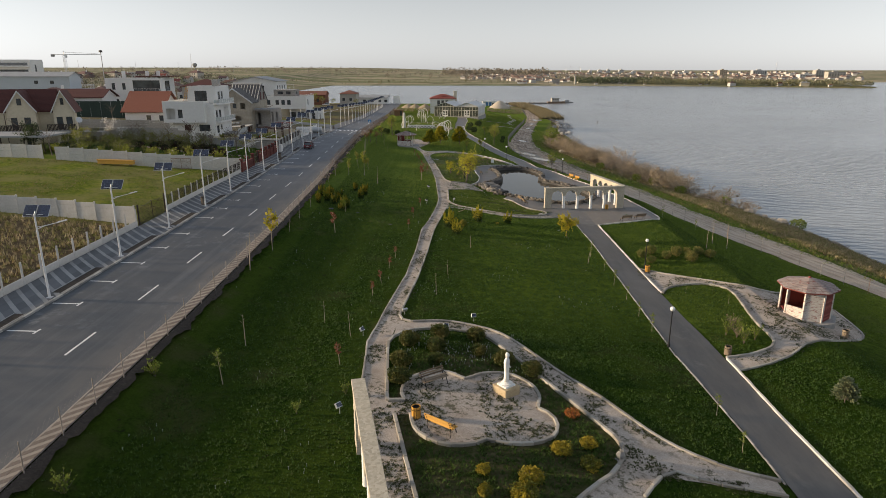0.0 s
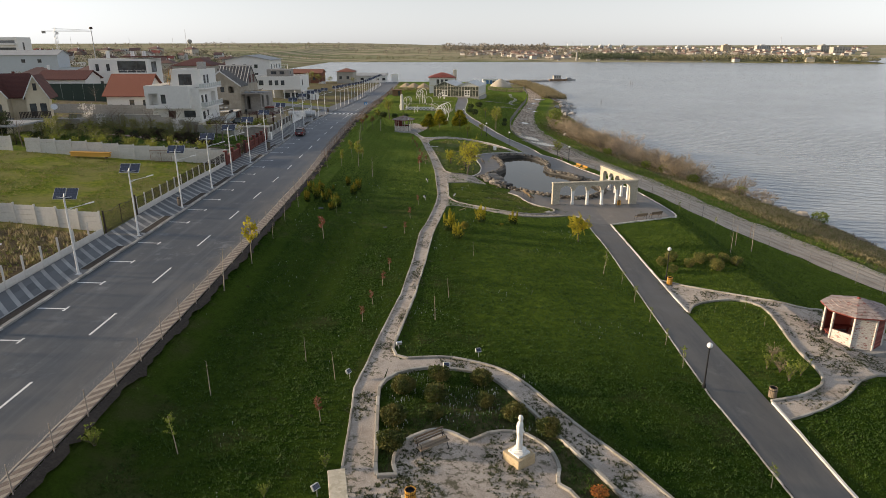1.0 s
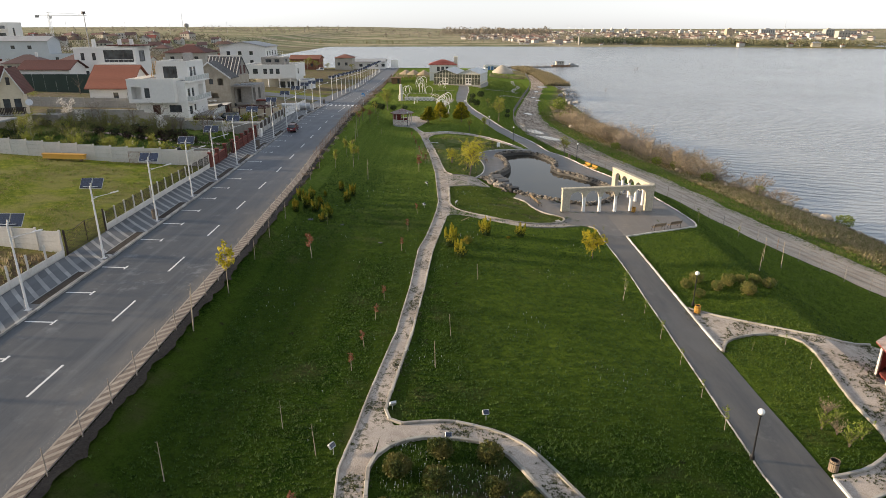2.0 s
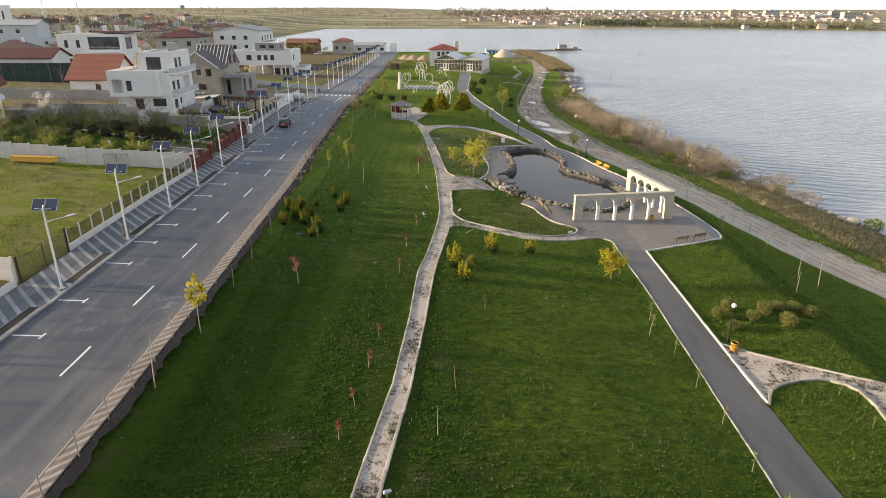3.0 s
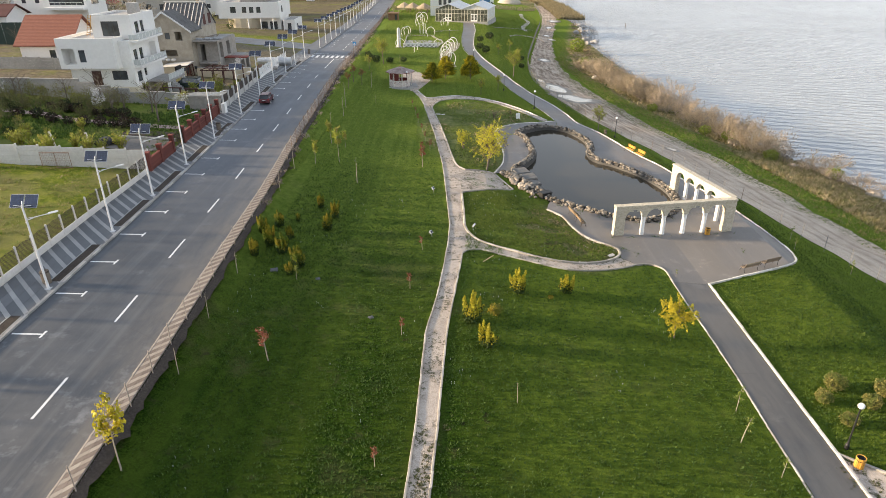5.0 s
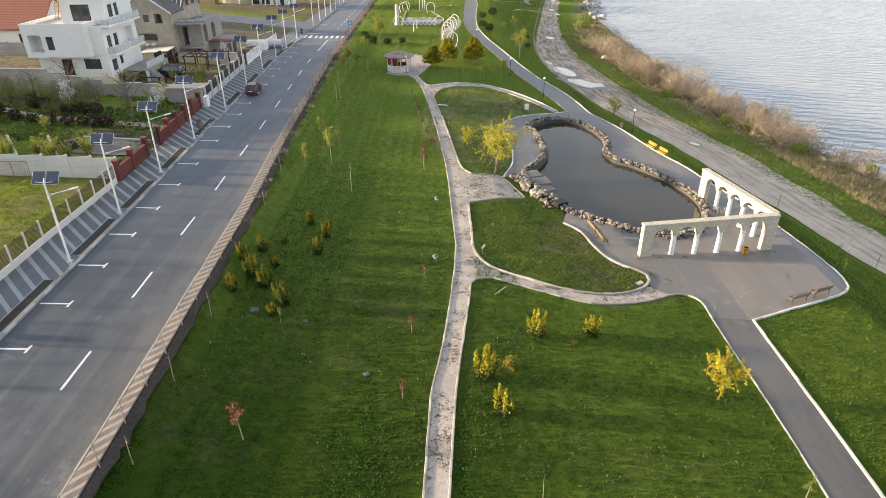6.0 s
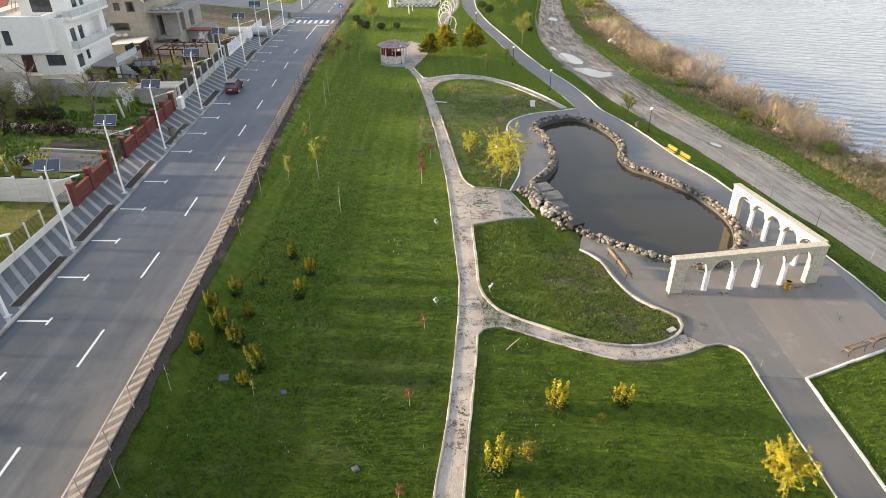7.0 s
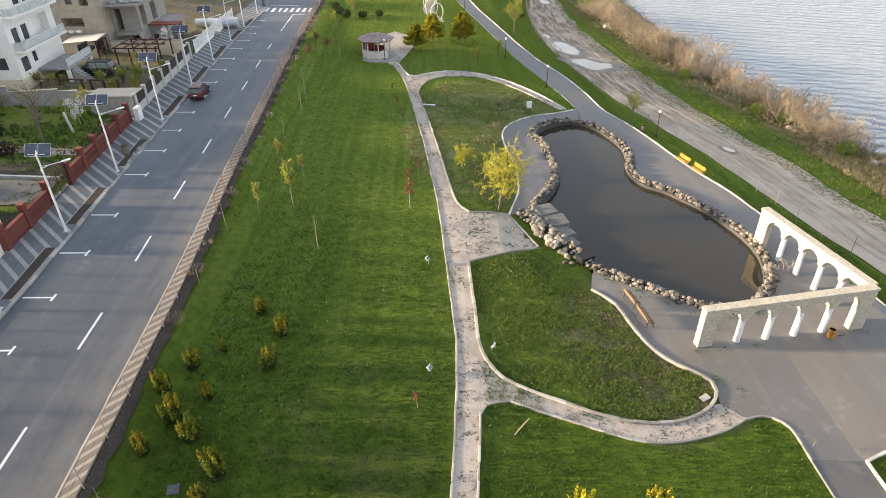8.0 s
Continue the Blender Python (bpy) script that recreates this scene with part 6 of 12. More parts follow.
# ---- street furniture ----
def solar_lamp(y, first=[]):
    x = left_edge(y) - 9.55
    m = pose(x, y, ground(x, y) + 0.1)
    if first:
        return copy_thing(first[0], m)
    top = thing("solar_street_lamp", m, "white steel street lamp with two dark solar panels", "street lamp", "solar street lamps")
    part("flange", Geo().cbox(-0.18, -0.18, 0, 0.18, 0.18, 0.05, 0.01), GALVANISED, top)
    part("pole", Geo().lathe([(0.085, 0.0), (0.085, 0.5), (0.075, 0.55), (0.055, 5.75)], 10), LAMP_WHITE, top, "white painted steel pole")
    part("panel_bracket", Geo().tube([(-0.55, 0.03, 5.72), (0.0, 0.0, 5.68), (0.55, 0.03, 5.72)], 0.025, 6).cyl((0, 0, 5.6), (0, 0.12, 5.95), 0.03), GALVANISED, top)
    for sx in (-0.43, 0.43):
        pm = pose(sx, 0.05, 5.55, -38) @ pose(0, 0, 0)
        panel = part("solar_panel", Geo().cbox(-0.41, -0.03, 0.0, 0.41, 0.01, 0.86, 0.006, pm), GALVANISED, top, "dark blue solar panel in a pale frame")
        part("backing_sheet", Geo().box(-0.393, -0.0325, 0.017, 0.393, -0.0302, 0.843, pm), CELL_BACK, panel)
        cells = Geo()
        for i in range(4):
            for j in range(6):
                cells.box(-0.385 + i * 0.194, -0.036, 0.025 + j * 0.136, -0.385 + i * 0.194 + 0.184, -0.0326, 0.025 + j * 0.136 + 0.128, pm)
        tagged(part("cell_grid", cells, SOLAR, panel), kind="stuff")
    arm = part("arm", Geo().tube([(0.0, 0, 4.75), (0.55, 0, 4.98), (1.5, 0, 5.22)], [0.035, 0.03, 0.028], 6), LAMP_WHITE, top)
    part("brace", Geo().tube([(0.03, 0, 4.45), (-0.1, 0, 4.62), (0.05, 0, 4.9), (0.75, 0, 5.03)], 0.02, 5), LAMP_WHITE, arm)
    hm = pose(1.45, 0, 5.2, 0, -14)
    part("lamp_head", Geo().cbox(0, -0.11, -0.01, 0.62, 0.11, 0.07, 0.03, hm), LAMP_WHITE, arm, "flat white lamp head")
    first.append(top)
    return top


CELL_BACK = grained("dark_backing_sheet", (0.030, 0.034, 0.045), (0.055, 0.060, 0.075), 6.0, 0.8, 0.5, 0.05, 0.002)
LAMP_WHITE = grained("lamp_white_paint", (0.62, 0.62, 0.61), (0.74, 0.74, 0.73), 6.0, 0.8, 0.45, 0.05, 0.002)
LAMPS = [20.5, 30.0, 39.4, 49.0, 58.4, 68.2, 77.1, 84.7, 93.3, 102.7, 114.2, 124.5, 134.2, 144.0, 153.0, 163.5] + [184 + 10.2 * k for k in range(20)]


def street_bin(y):
    x = left_edge(y) - 10.0
    top = thing("street_bin", pose(x, y, ground(x, y) + 0.12), "brown pebbled concrete street bin on the pavement", "litter bin", "street bins")
    part("body", Geo().lathe([(0.24, 0), (0.27, 0.08), (0.27, 0.85), (0.24, 0.92), (0.19, 0.92), (0.18, 0.7)], 12), RAW_BROWN, top)
    part("rim", Geo().lathe([(0.275, 0.80), (0.285, 0.80), (0.285, 0.88), (0.275, 0.88)], 12), DARK_METAL, top, "dark metal rim")


RAW_BROWN = grained("pebbled_concrete", (0.11, 0.09, 0.07), (0.20, 0.17, 0.14), 25.0, 1.0, 0.9, 0.5, 0.01)


def tree_pit(y, length):
    pit = thing("soil_strip", pose(0, 0, 0), "bare soil strip let into the pavement behind the kerb", "soil", "soil strips", "structure")
    part("soil", ribbon(street_line(y, y + length, -9.95, 0.7), street_line(y, y + length, -9.32, 0.7), 0.137, across=1), SOIL, pit)
    for o in (-10.0, -9.27):
        part("edging", ribbon(street_line(y, y + length, o - 0.04, 0.7), street_line(y, y + length, o + 0.04, 0.7), 0.15, across=1), PAVER_LIGHT, pit)


def build_lamps():
    for y in LAMPS:
        solar_lamp(y)
    for y in (68.9, 106.0, 171.5):
        street_bin(y)
    for k in range(14):
        tree_pit(LAMPS[k + 1] + 0.9, 5.6)


# ---- fences along the street ----
FENCE_OFF = -12.75


def fence_off(y):
    return lerp_table([40, 60, 80, 92, 140], [-12.35, -12.4, -12.2, -11.85, -11.8], y)


def fence_post_at(y, off=FENCE_OFF):
    x = road_edge(y) + fence_off(y) if off < -3 else park_edge(y) + off
    return x, y, ground(x, y)


def mesh_wires(geo, y0, y1, off, z0, z1, step=0.16, r=0.006):
    """Crossed thin wires between two posts."""
    xa, xb = fence_post_at(y0, off)[0], fence_post_at(y1, off)[0]
    za, zb = ground(xa, y0), ground(xb, y1)
    h, n = z1 - z0, max(1, int((y1 - y0) / step))
    def at(t, z):
        return (xa + (xb - xa) * t, y0 + (y1 - y0) * t, za + (zb - za) * t + z)
    d = h / (y1 - y0)
    for i in range(-int(n * d) - 1, n + 1):
        for flip in (0, 1):
            t0, t1 = i / n, i / n + d
            c0, c1 = max(t0, 0.0), min(t1, 1.0)
            if c1 <= c0:
                continue
            s0, s1 = z0 + (c0 - t0) / d * h, z0 + (c1 - t0) / d * h
            if flip:
                s0, s1 = z0 + z1 - s0, z0 + z1 - s1
            geo.cyl(at(c0, s0), at(c1, s1), r, n=3, caps=False)
    return geo


def bay_fence(y0, y1, n, plinth, mesh, posts, plinth_h, post_h, label, wide=0.06):
    top = thing("street_fence", pose(0, 0, 0), label, "fence", "street fences")
    ys = [y0 + (y1 - y0) * i / n for i in range(n + 1)]
    for i, y in enumerate(ys):
        x, _, z = fence_post_at(y)
        part("post", Geo().cbox(x - wide, y - wide, z - 0.1, x + wide, y + wide, z + post_h, 0.015), posts, top)
    for a, b in zip(ys, ys[1:]):
        xa, _, za = fence_post_at(a)
        xb, _, zb = fence_post_at(b)
        d = Vector((xb - xa, b - a, 0))
        m = pose(xa, a, (za + zb) / 2, 0, 0, math.degrees(math.atan2(d.y, d.x)))
        k = int(round(plinth_h / 0.42)) or 1
        for j in range(k):
            part("plinth_panel", Geo().cbox(0.06, -0.03, 0.12 + (plinth_h - 0.1) * j / k - 0.2 * (j == 0), d.length - 0.06, 0.03, 0.12 + (plinth_h - 0.1) * (j + 1) / k - 0.012, 0.01, m), plinth, top)
        if mesh == "wires":
            g = mesh_wires(Geo(), a, b, FENCE_OFF, plinth_h + 0.03, post_h - 0.12, 0.15, 0.013)
            g.tube([(xa, a, za + post_h - 0.3), ((xa + xb) / 2, (a + b) / 2, (za + zb) / 2 + post_h - 0.08), (xb, b, zb + post_h - 0.3)], 0.012, 4)
            part("mesh_panel", g, DARK_METAL, top, "dark wire mesh")
        elif mesh == "solid":
            part("dark_panel", Geo().cbox(0.14, -0.02, plinth_h + 0.05, d.length - 0.14, 0.02, post_h - 0.2, 0.01, m), DARK_METAL, top, "dark brown metal panel")
        elif mesh == "slats":
            for j in range(6):
                part("slat", Geo().cbox(0.07, -0.015, plinth_h + 0.06 + j * 0.19, d.length - 0.07, 0.015, plinth_h + 0.20 + j * 0.19, 0.006, m), LAMP_WHITE, top)
    return top


def brick_fence(ys):
    top = thing("brick_fence", pose(0, 0, 0), "red brick fence with pillars and low walls along the pavement", "fence", "street fences")
    for i, y in enumerate(ys):
        x, _, z = fence_post_at(y)
        pillar = part("pillar", Geo().cbox(x - 0.2, y - 0.2, z - 0.1, x + 0.2, y + 0.2, z + 1.9, 0.01), RED_BRICK, top)
        part("cap", Geo().cbox(x - 0.25, y - 0.25, z + 1.9, x + 0.25, y + 0.25, z + 2.0, 0.03), RED_CAP, pillar)
    for a, b in zip(ys, ys[1:]):
        xa, _, za = fence_post_at(a)
        xb, _, zb = fence_post_at(b)
        d = Vector((xb - xa, b - a, 0))
        m = pose(xa, a, (za + zb) / 2, 0, 0, math.degrees(math.atan2(d.y, d.x)))
        low = part("low_wall", Geo().cbox(0.2, -0.11, -0.1, d.length - 0.2, 0.11, 1.3, 0.01, m), RED_BRICK, top)
        for j in range(12):
            part("brick_course", Geo().cbox(0.2, -0.122, 0.02 + j * 0.108, d.length - 0.2, -0.109, 0.115 + j * 0.108, 0.004, m), RED_BRICK, low)
        part("coping", Geo().cbox(0.2, -0.14, 1.3, d.length - 0.2, 0.14, 1.36, 0.02, m), RED_CAP, low)
        rail = part("iron_rail", Geo().tube([tuple(m @ Vector((0.2, 0, 1.55))), tuple(m @ Vector((d.length / 2, 0, 1.8))), tuple(m @ Vector((d.length - 0.2, 0, 1.55)))], 0.018, 5), BLACK_METAL, top, "black iron rail")
        for j in range(1, 12):
            u = 0.2 + (d.length - 0.4) * j / 12
            part("iron_bar", Geo().cyl(tuple(m @ Vector((u, 0, 1.35))), tuple(m @ Vector((u, 0, 1.68))), 0.01, n=4), BLACK_METAL, rail)


GREY_RENDER = grained("grey_fence_render", (0.36, 0.355, 0.34), (0.52, 0.51, 0.49), 4.0, 0.5, 0.9, 0.3, 0.01)
RED_CAP = grained("red_cap_stone", (0.15, 0.040, 0.031), (0.23, 0.066, 0.05), 9.0, 0.8, 0.8)


def panel_wall(pts, height, label, group, mat=None, bay=2.05, post=True, courses=4, z=None):
    """A garden wall of stacked concrete panels between posts."""
    mat = mat or PANEL_CONCRETE
    top = thing("panel_wall", pose(0, 0, 0), label, "wall", group)
    for (xa, ya), (xb, yb) in zip(pts, pts[1:]):
        ln = math.dist((xa, ya), (xb, yb))
        n = max(1, round(ln / bay))
        for i in range(n):
            a, b = (xa + (xb - xa) * i / n, ya + (yb - ya) * i / n), (xa + (xb - xa) * (i + 1) / n, ya + (yb - ya) * (i + 1) / n)
            za = ground(*a) if z is None else z
            zb = ground(*b) if z is None else z
            m = pose(a[0], a[1], (za + zb) / 2, 0, 0, math.degrees(math.atan2(b[1] - a[1], b[0] - a[0])))
            w = math.dist(a, b)
            for j in range(courses):
                part("panel", Geo().cbox(0.07, -0.03, -0.15 * (j == 0) + height * j / courses, w - 0.07, 0.03, height * (j + 1) / courses - 0.012, 0.012, m), mat, top)
            if post:
                part("post", Geo().cbox(-0.075, -0.08, -0.2, 0.075, 0.08, height + 0.08, 0.015, m), mat, top)
    return top


def plain_wall(pts, heights, thick, label, mat):
    """A rendered wall whose top steps down; one height a leg."""
    top = thing("garden_wall", pose(0, 0, 0), label, "wall", "garden walls")
    for ((xa, ya), (xb, yb)), h in zip(zip(pts, pts[1:]), heights):
        ln = math.dist((xa, ya), (xb, yb))
        z0 = min(ground(xa, ya), ground(xb, yb)) - 0.3
        m = pose(xa, ya, 0, 0, 0, math.degrees(math.atan2(yb - ya, xb - xa)))
        leg = part("wall_leg", Geo().cbox(-0.02, -thick / 2, z0, ln - 0.03, thick / 2, h, 0.015, m), mat, top)
        part("coping", Geo().cbox(-0.03, -thick / 2 - 0.05, h + 0.002, ln - 0.02, thick / 2 + 0.05, h + 0.07, 0.015, m), CONCRETE, leg)
    return top


def park_fence(y0, y1, n, off, post_h, label, mat):
    top = thing("wire_fence", pose(0, 0, 0), label, "fence", "wire fences")
    ys = [y0 + (y1 - y0) * i / n for i in range(n + 1)]
    for y in ys:
        x, _, z = fence_post_at(y, off)
        part("post", Geo().cyl((x, y, z - 0.1), (x + rng.uniform(-0.03, 0.03), y, z + post_h + rng.uniform(-0.05, 0.05)), 0.026, n=6), mat, top)
    g = Geo()
    for a, b in zip(ys, ys[1:]):
        mesh_wires(g, a, b, off, 0.05, post_h - 0.08, 0.34, 0.0022 if a < 100 else 0.005)
    tagged(part("wire_mesh", g, mat, top), kind="stuff")


def lakeside_fence():
    line = offset(curve(DIRT_LEFT[1:], 2.0), 0.7)
    pts = resample(line, 132)
    top = thing("wire_fence", pose(0, 0, 0), "wire mesh fence with pale posts beside the dirt road", "fence", "wire fences")
    g = Geo()
    for i, (x, y) in enumerate(pts):
        z = ground(x, y)
        part("post", Geo().cyl((x, y, z - 0.1), (x + rng.uniform(-0.05, 0.05), y, z + 1.65), 0.022, n=6), (RUST if i % 7 == 3 else POST_GREY), top)
        if i:
            px, py = pts[i - 1]
            pz, d = ground(px, py), math.dist((px, py), (x, y))
            n = max(2, int(d / 0.4))
            for k in range(-3, n + 1):
                for up in (0, 1):
                    t0, t1 = k / n, (k + 4) / n
                    c0, c1 = max(0.0, t0), min(1.0, t1)
                    if c1 <= c0:
                        continue
                    h0, h1 = (c0 - t0) / (t1 - t0) * 1.6, (c1 - t0) / (t1 - t0) * 1.6
                    if up:
                        h0, h1 = 1.6 - h0, 1.6 - h1
                    g.cyl((px + (x - px) * c0, py + (y - py) * c0, pz + (z - pz) * c0 + 0.05 + h0), (px + (x - px) * c1, py + (y - py) * c1, pz + (z - pz) * c1 + 0.05 + h1), 0.0018 if y < 130 else 0.006 if y < 150 else 0.011, n=3, caps=False)
    tagged(part("wire_mesh", g, POST_GREY, top), kind="stuff")


def gate(y0, y1, label, mesh=True):
    top = thing("yard_gate", pose(0, 0, 0), label, "gate", "yard gates")
    mid = (y0 + y1) / 2
    for a, b in ((y0, mid - 0.02), (mid + 0.02, y1)):
        xa, _, za = fence_post_at(a)
        xb, _, zb = fence_post_at(b)
        leaf = part("gate_leaf", Geo().tube([(xa, a, za + 0.15), (xa, a, za + 1.9), (xb, (a + b) / 2, zb + 1.7), (xb, b, zb + 1.9), (xb, b, zb + 0.15), (xa, a, za + 0.15)], 0.03, 5), DARK_METAL, top)
        part("gate_mesh", mesh_wires(Geo(), a, b, FENCE_OFF, 0.18, 1.7, 0.17, 0.008), DARK_METAL, leaf, "dark wire mesh")
    for y in (y0 - 0.06, y1 + 0.06):
        x, _, z = fence_post_at(y)
        part("gate_post", Geo().cbox(x - 0.07, y - 0.05, z, x + 0.07, y + 0.05, z + 2.05, 0.01), DARK_METAL, top)


def build_fences():
    bay_fence(14.0, 58.4, 21, PANEL_CONCRETE, "", PANEL_CONCRETE, 0.62, 1.75, "concrete fence with a low plinth and bare posts")
    gate(59.0, 64.8, "dark metal double gate with wire mesh")
    bay_fence(65.0, 90.2, 14, PANEL_CONCRETE, "wires", PANEL_CONCRETE, 0.62, 1.85, "concrete post fence with dark mesh over a low plinth")
    brick_fence([90.8, 93.6, 96.9])
    gate(97.2, 99.9, "dark wrought metal gate between brick pillars")
    brick_fence([100.2, 102.8, 105.4, 107.8, 110.3, 113.0])
    bay_fence(115.4, 134.2, 7, GREY_RENDER, "solid", GREY_RENDER, 0.85, 2.1, "grey rendered fence with dark brown metal panels", 0.17)
    bay_fence(136.5, 158.0, 9, PLASTER, "slats", PLASTER, 0.55, 1.85, "white slatted metal fence on a low wall")
    panel_wall([(-29.9, 59.2), (-38.0, 60.2), (-44.0, 60.5), (-70.0, 61.6)], 1.75, "pale concrete panel wall across the weedy plot", "panel walls")
    panel_wall([(-29.9, 91.4), (-41.9, 90.6), (-57.0, 91.2)], 1.95, "pale concrete panel wall behind the weedy plot", "panel walls")
    panel_wall([(-58.9, 91.3), (-66.0, 91.8), (-90.0, 93.5)], 1.95, "pale concrete panel wall beside the brown-roofed house", "panel walls")
    panel_wall([(-58.5, 133.4), (-69.0, 133.6), (-84.0, 134.0)], 1.8, "grey concrete panel wall behind the garden", "panel walls", CONCRETE)
    plain_wall([(-33.2, 117.6), (-36.8, 116.9), (-38.6, 116.8), (-43.0, 116.2), (-45.4, 116.2), (-47.6, 116.4), (-49.6, 116.6), (-56.5, 117.2), (-66.0, 117.4)], [4.35, 4.55, 4.75, 5.3, 5.65, 6.05, 6.45, 6.5], 0.25, "grey rendered garden wall with a stepped top", CONCRETE)
    park_fence(8.0, 96.0, 34, 0.12, 1.45, "thin wire mesh fence along the pavement", WIRE_GREY)
    park_fence(96.0, 330.0, 80, 0.12, 1.7, "rusty wire mesh fence along the street", RUST)
    lakeside_fence()


WIRE_GREY = grained("dull_wire", (0.22, 0.19, 0.165), (0.34, 0.30, 0.265), 9.0, 1.0, 0.8)
POST_GREY = grained("dull_galvanised_post", (0.15, 0.145, 0.135), (0.26, 0.25, 0.235), 6.0, 0.8, 0.7)
RUST = grained("rusty_wire", (0.16, 0.10, 0.065), (0.27, 0.18, 0.12), 9.0, 1.0, 0.9)


# ---- houses ----
def storey(house, x0, y0, x1, y1, z0, z1, mat, wins=(), thick=0.3, roof=True, parapet=0.0, frame=None, label="", open_wins=()):
    """Four outer walls with real openings, each filled with a framed pane, and a roof slab."""
    frame = frame or WINDOW_FRAME
    w, d = x1 - x0, y1 - y0
    sides = {"S": (pose(x0, y0, 0), w), "E": (pose(x1, y0, 0, 0, 0, 90), d), "N": (pose(x1, y1, 0, 0, 0, 180), w), "W": (pose(x0, y1, 0, 0, 0, 270), d)}
    for s, (m, ln) in sides.items():
        holes = [(a, b, a + ww, b + hh) for t, a, b, ww, hh in wins if t == s]
        bays = [(a, b, a + ww, b + hh) for t, a, b, ww, hh in open_wins if t == s]
        a0, a1 = (0.0, ln) if s in "SN" else (thick, ln - thick)
        g = Geo()
        wall_holes(g, ln - (0 if s in "SN" else 2 * thick), z0, z1 + parapet, thick, [(h[0] - a0, h[1], h[2] - a0, h[3]) for h in holes + bays], m @ pose(a0, 0, 0))
        for a, b, c, e in bays:
            q = min(1.5, (d if s in "SN" else w) * 0.4)
            n = Geo()
            n.box(a - 0.12, thick + q, b - 0.12, c + 0.12, thick + q + 0.1, e + 0.12, m)
            n.box(a - 0.12, thick, b - 0.12, c + 0.12, thick + q, b - 0.002, m).box(a - 0.12, thick, e + 0.002, c + 0.12, thick + q, e + 0.12, m)
            n.box(a - 0.12, thick, b - 0.002, a - 0.002, thick + q, e + 0.002, m).box(c + 0.002, thick, b - 0.002, c + 0.12, thick + q, e + 0.002, m)
            part("bay", n, mat, house)
        part("wall", g, mat, house, label)
        for a, b, c, e in holes:
            fr = Geo()
            for q in ((a, b, a + 0.07, e), (c - 0.07, b, c, e), (a + 0.07, b, c - 0.07, b + 0.07), (a + 0.07, e - 0.07, c - 0.07, e)):
                fr.box(q[0], 0.10, q[1], q[2], 0.17, q[3], m)
            if c - a > 1.3:
                k = 2 if c - a < 2.6 else 3
                for j in range(1, k):
                    u = a + (c - a) * j / k
                    fr.box(u - 0.03, 0.10, b + 0.07, u + 0.03, 0.17, e - 0.07, m)
            win = part("window", fr, frame, house)
            part("pane", Geo().box(a + 0.05, 0.13, b + 0.05, c - 0.05, 0.145, e - 0.05, m), WINDOW, win)
    if roof:
        part("roof_slab", Geo().box(x0 + thick, y0 + thick, z1 - 0.25, x1 - thick, y1 - thick, z1 - 0.02), CONCRETE, house)


def gable_roof(house, x0, y0, x1, y1, z, rise, mat, along="x", over=0.5, wall=None, trim=None):
    """Two slopes with thickness and overhang, and the gable walls under them."""
    t = 0.16
    if along == "x":
        c, half = (y0 + y1) / 2, (y1 - y0) / 2
        k = rise / half
        for s in (-1, 1):
            e = half + over
            p = [(x0 - over, c + s * e, z - k * over), (x1 + over, c + s * e, z - k * over), (x1 + over, c, z + rise), (x0 - over, c, z + rise)]
            g = Geo().add(p + [(a, b, h + t) for a, b, h in p], [(0, 1, 2, 3), (4, 5, 6, 7), (0, 1, 5, 4), (1, 2, 6, 5), (2, 3, 7, 6), (3, 0, 4, 7)])
            part("roof", g, mat, house)
        if wall:
            for x in (x0, x1 - 0.3):
                part("gable", Geo().add([(x, y0, z), (x, y1, z), (x, c, z + rise), (x + 0.3, y0, z), (x + 0.3, y1, z), (x + 0.3, c, z + rise)], [(2, 1, 0), (3, 4, 5), (0, 3, 5, 2), (1, 2, 5, 4)]), wall, house)
    else:
        c, half = (x0 + x1) / 2, (x1 - x0) / 2
        k = rise / half
        for s in (-1, 1):
            e = half + over
            p = [(c + s * e, y0 - over, z - k * over), (c + s * e, y1 + over, z - k * over), (c, y1 + over, z + rise), (c, y0 - over, z + rise)]
            g = Geo().add(p + [(a, b, h + t) for a, b, h in p], [(0, 1, 2, 3), (4, 5, 6, 7), (0, 1, 5, 4), (1, 2, 6, 5), (2, 3, 7, 6), (3, 0, 4, 7)])
            part("roof", g, mat, house)
            if trim:
                q = [(c + s * e, y0 - over - 0.03, z - k * over - 0.08), (c, y0 - over - 0.03, z + rise - 0.08)]
                part("barge_board", Geo().add([(a, b, h) for a, b, h in q] + [(a, b, h + 0.3) for a, b, h in q] + [(a, b + 0.05, h) for a, b, h in q] + [(a, b + 0.05, h + 0.3) for a, b, h in q], [(0, 1, 3, 2), (4, 6, 7, 5), (2, 3, 7, 6), (0, 4, 5, 1), (0, 2, 6, 4), (1, 5, 7, 3)]), trim, house, "white barge board")
        if wall:
            for y in (y0, y1 - 0.3):
                part("gable", Geo().add([(x0, y, z), (x1, y, z), (c, y, z + rise), (x0, y + 0.3, z), (x1, y + 0.3, z), (c, y + 0.3, z + rise)], [(0, 1, 2), (5, 4, 3), (0, 2, 5, 3), (1, 4, 5, 2)]), wall, house)


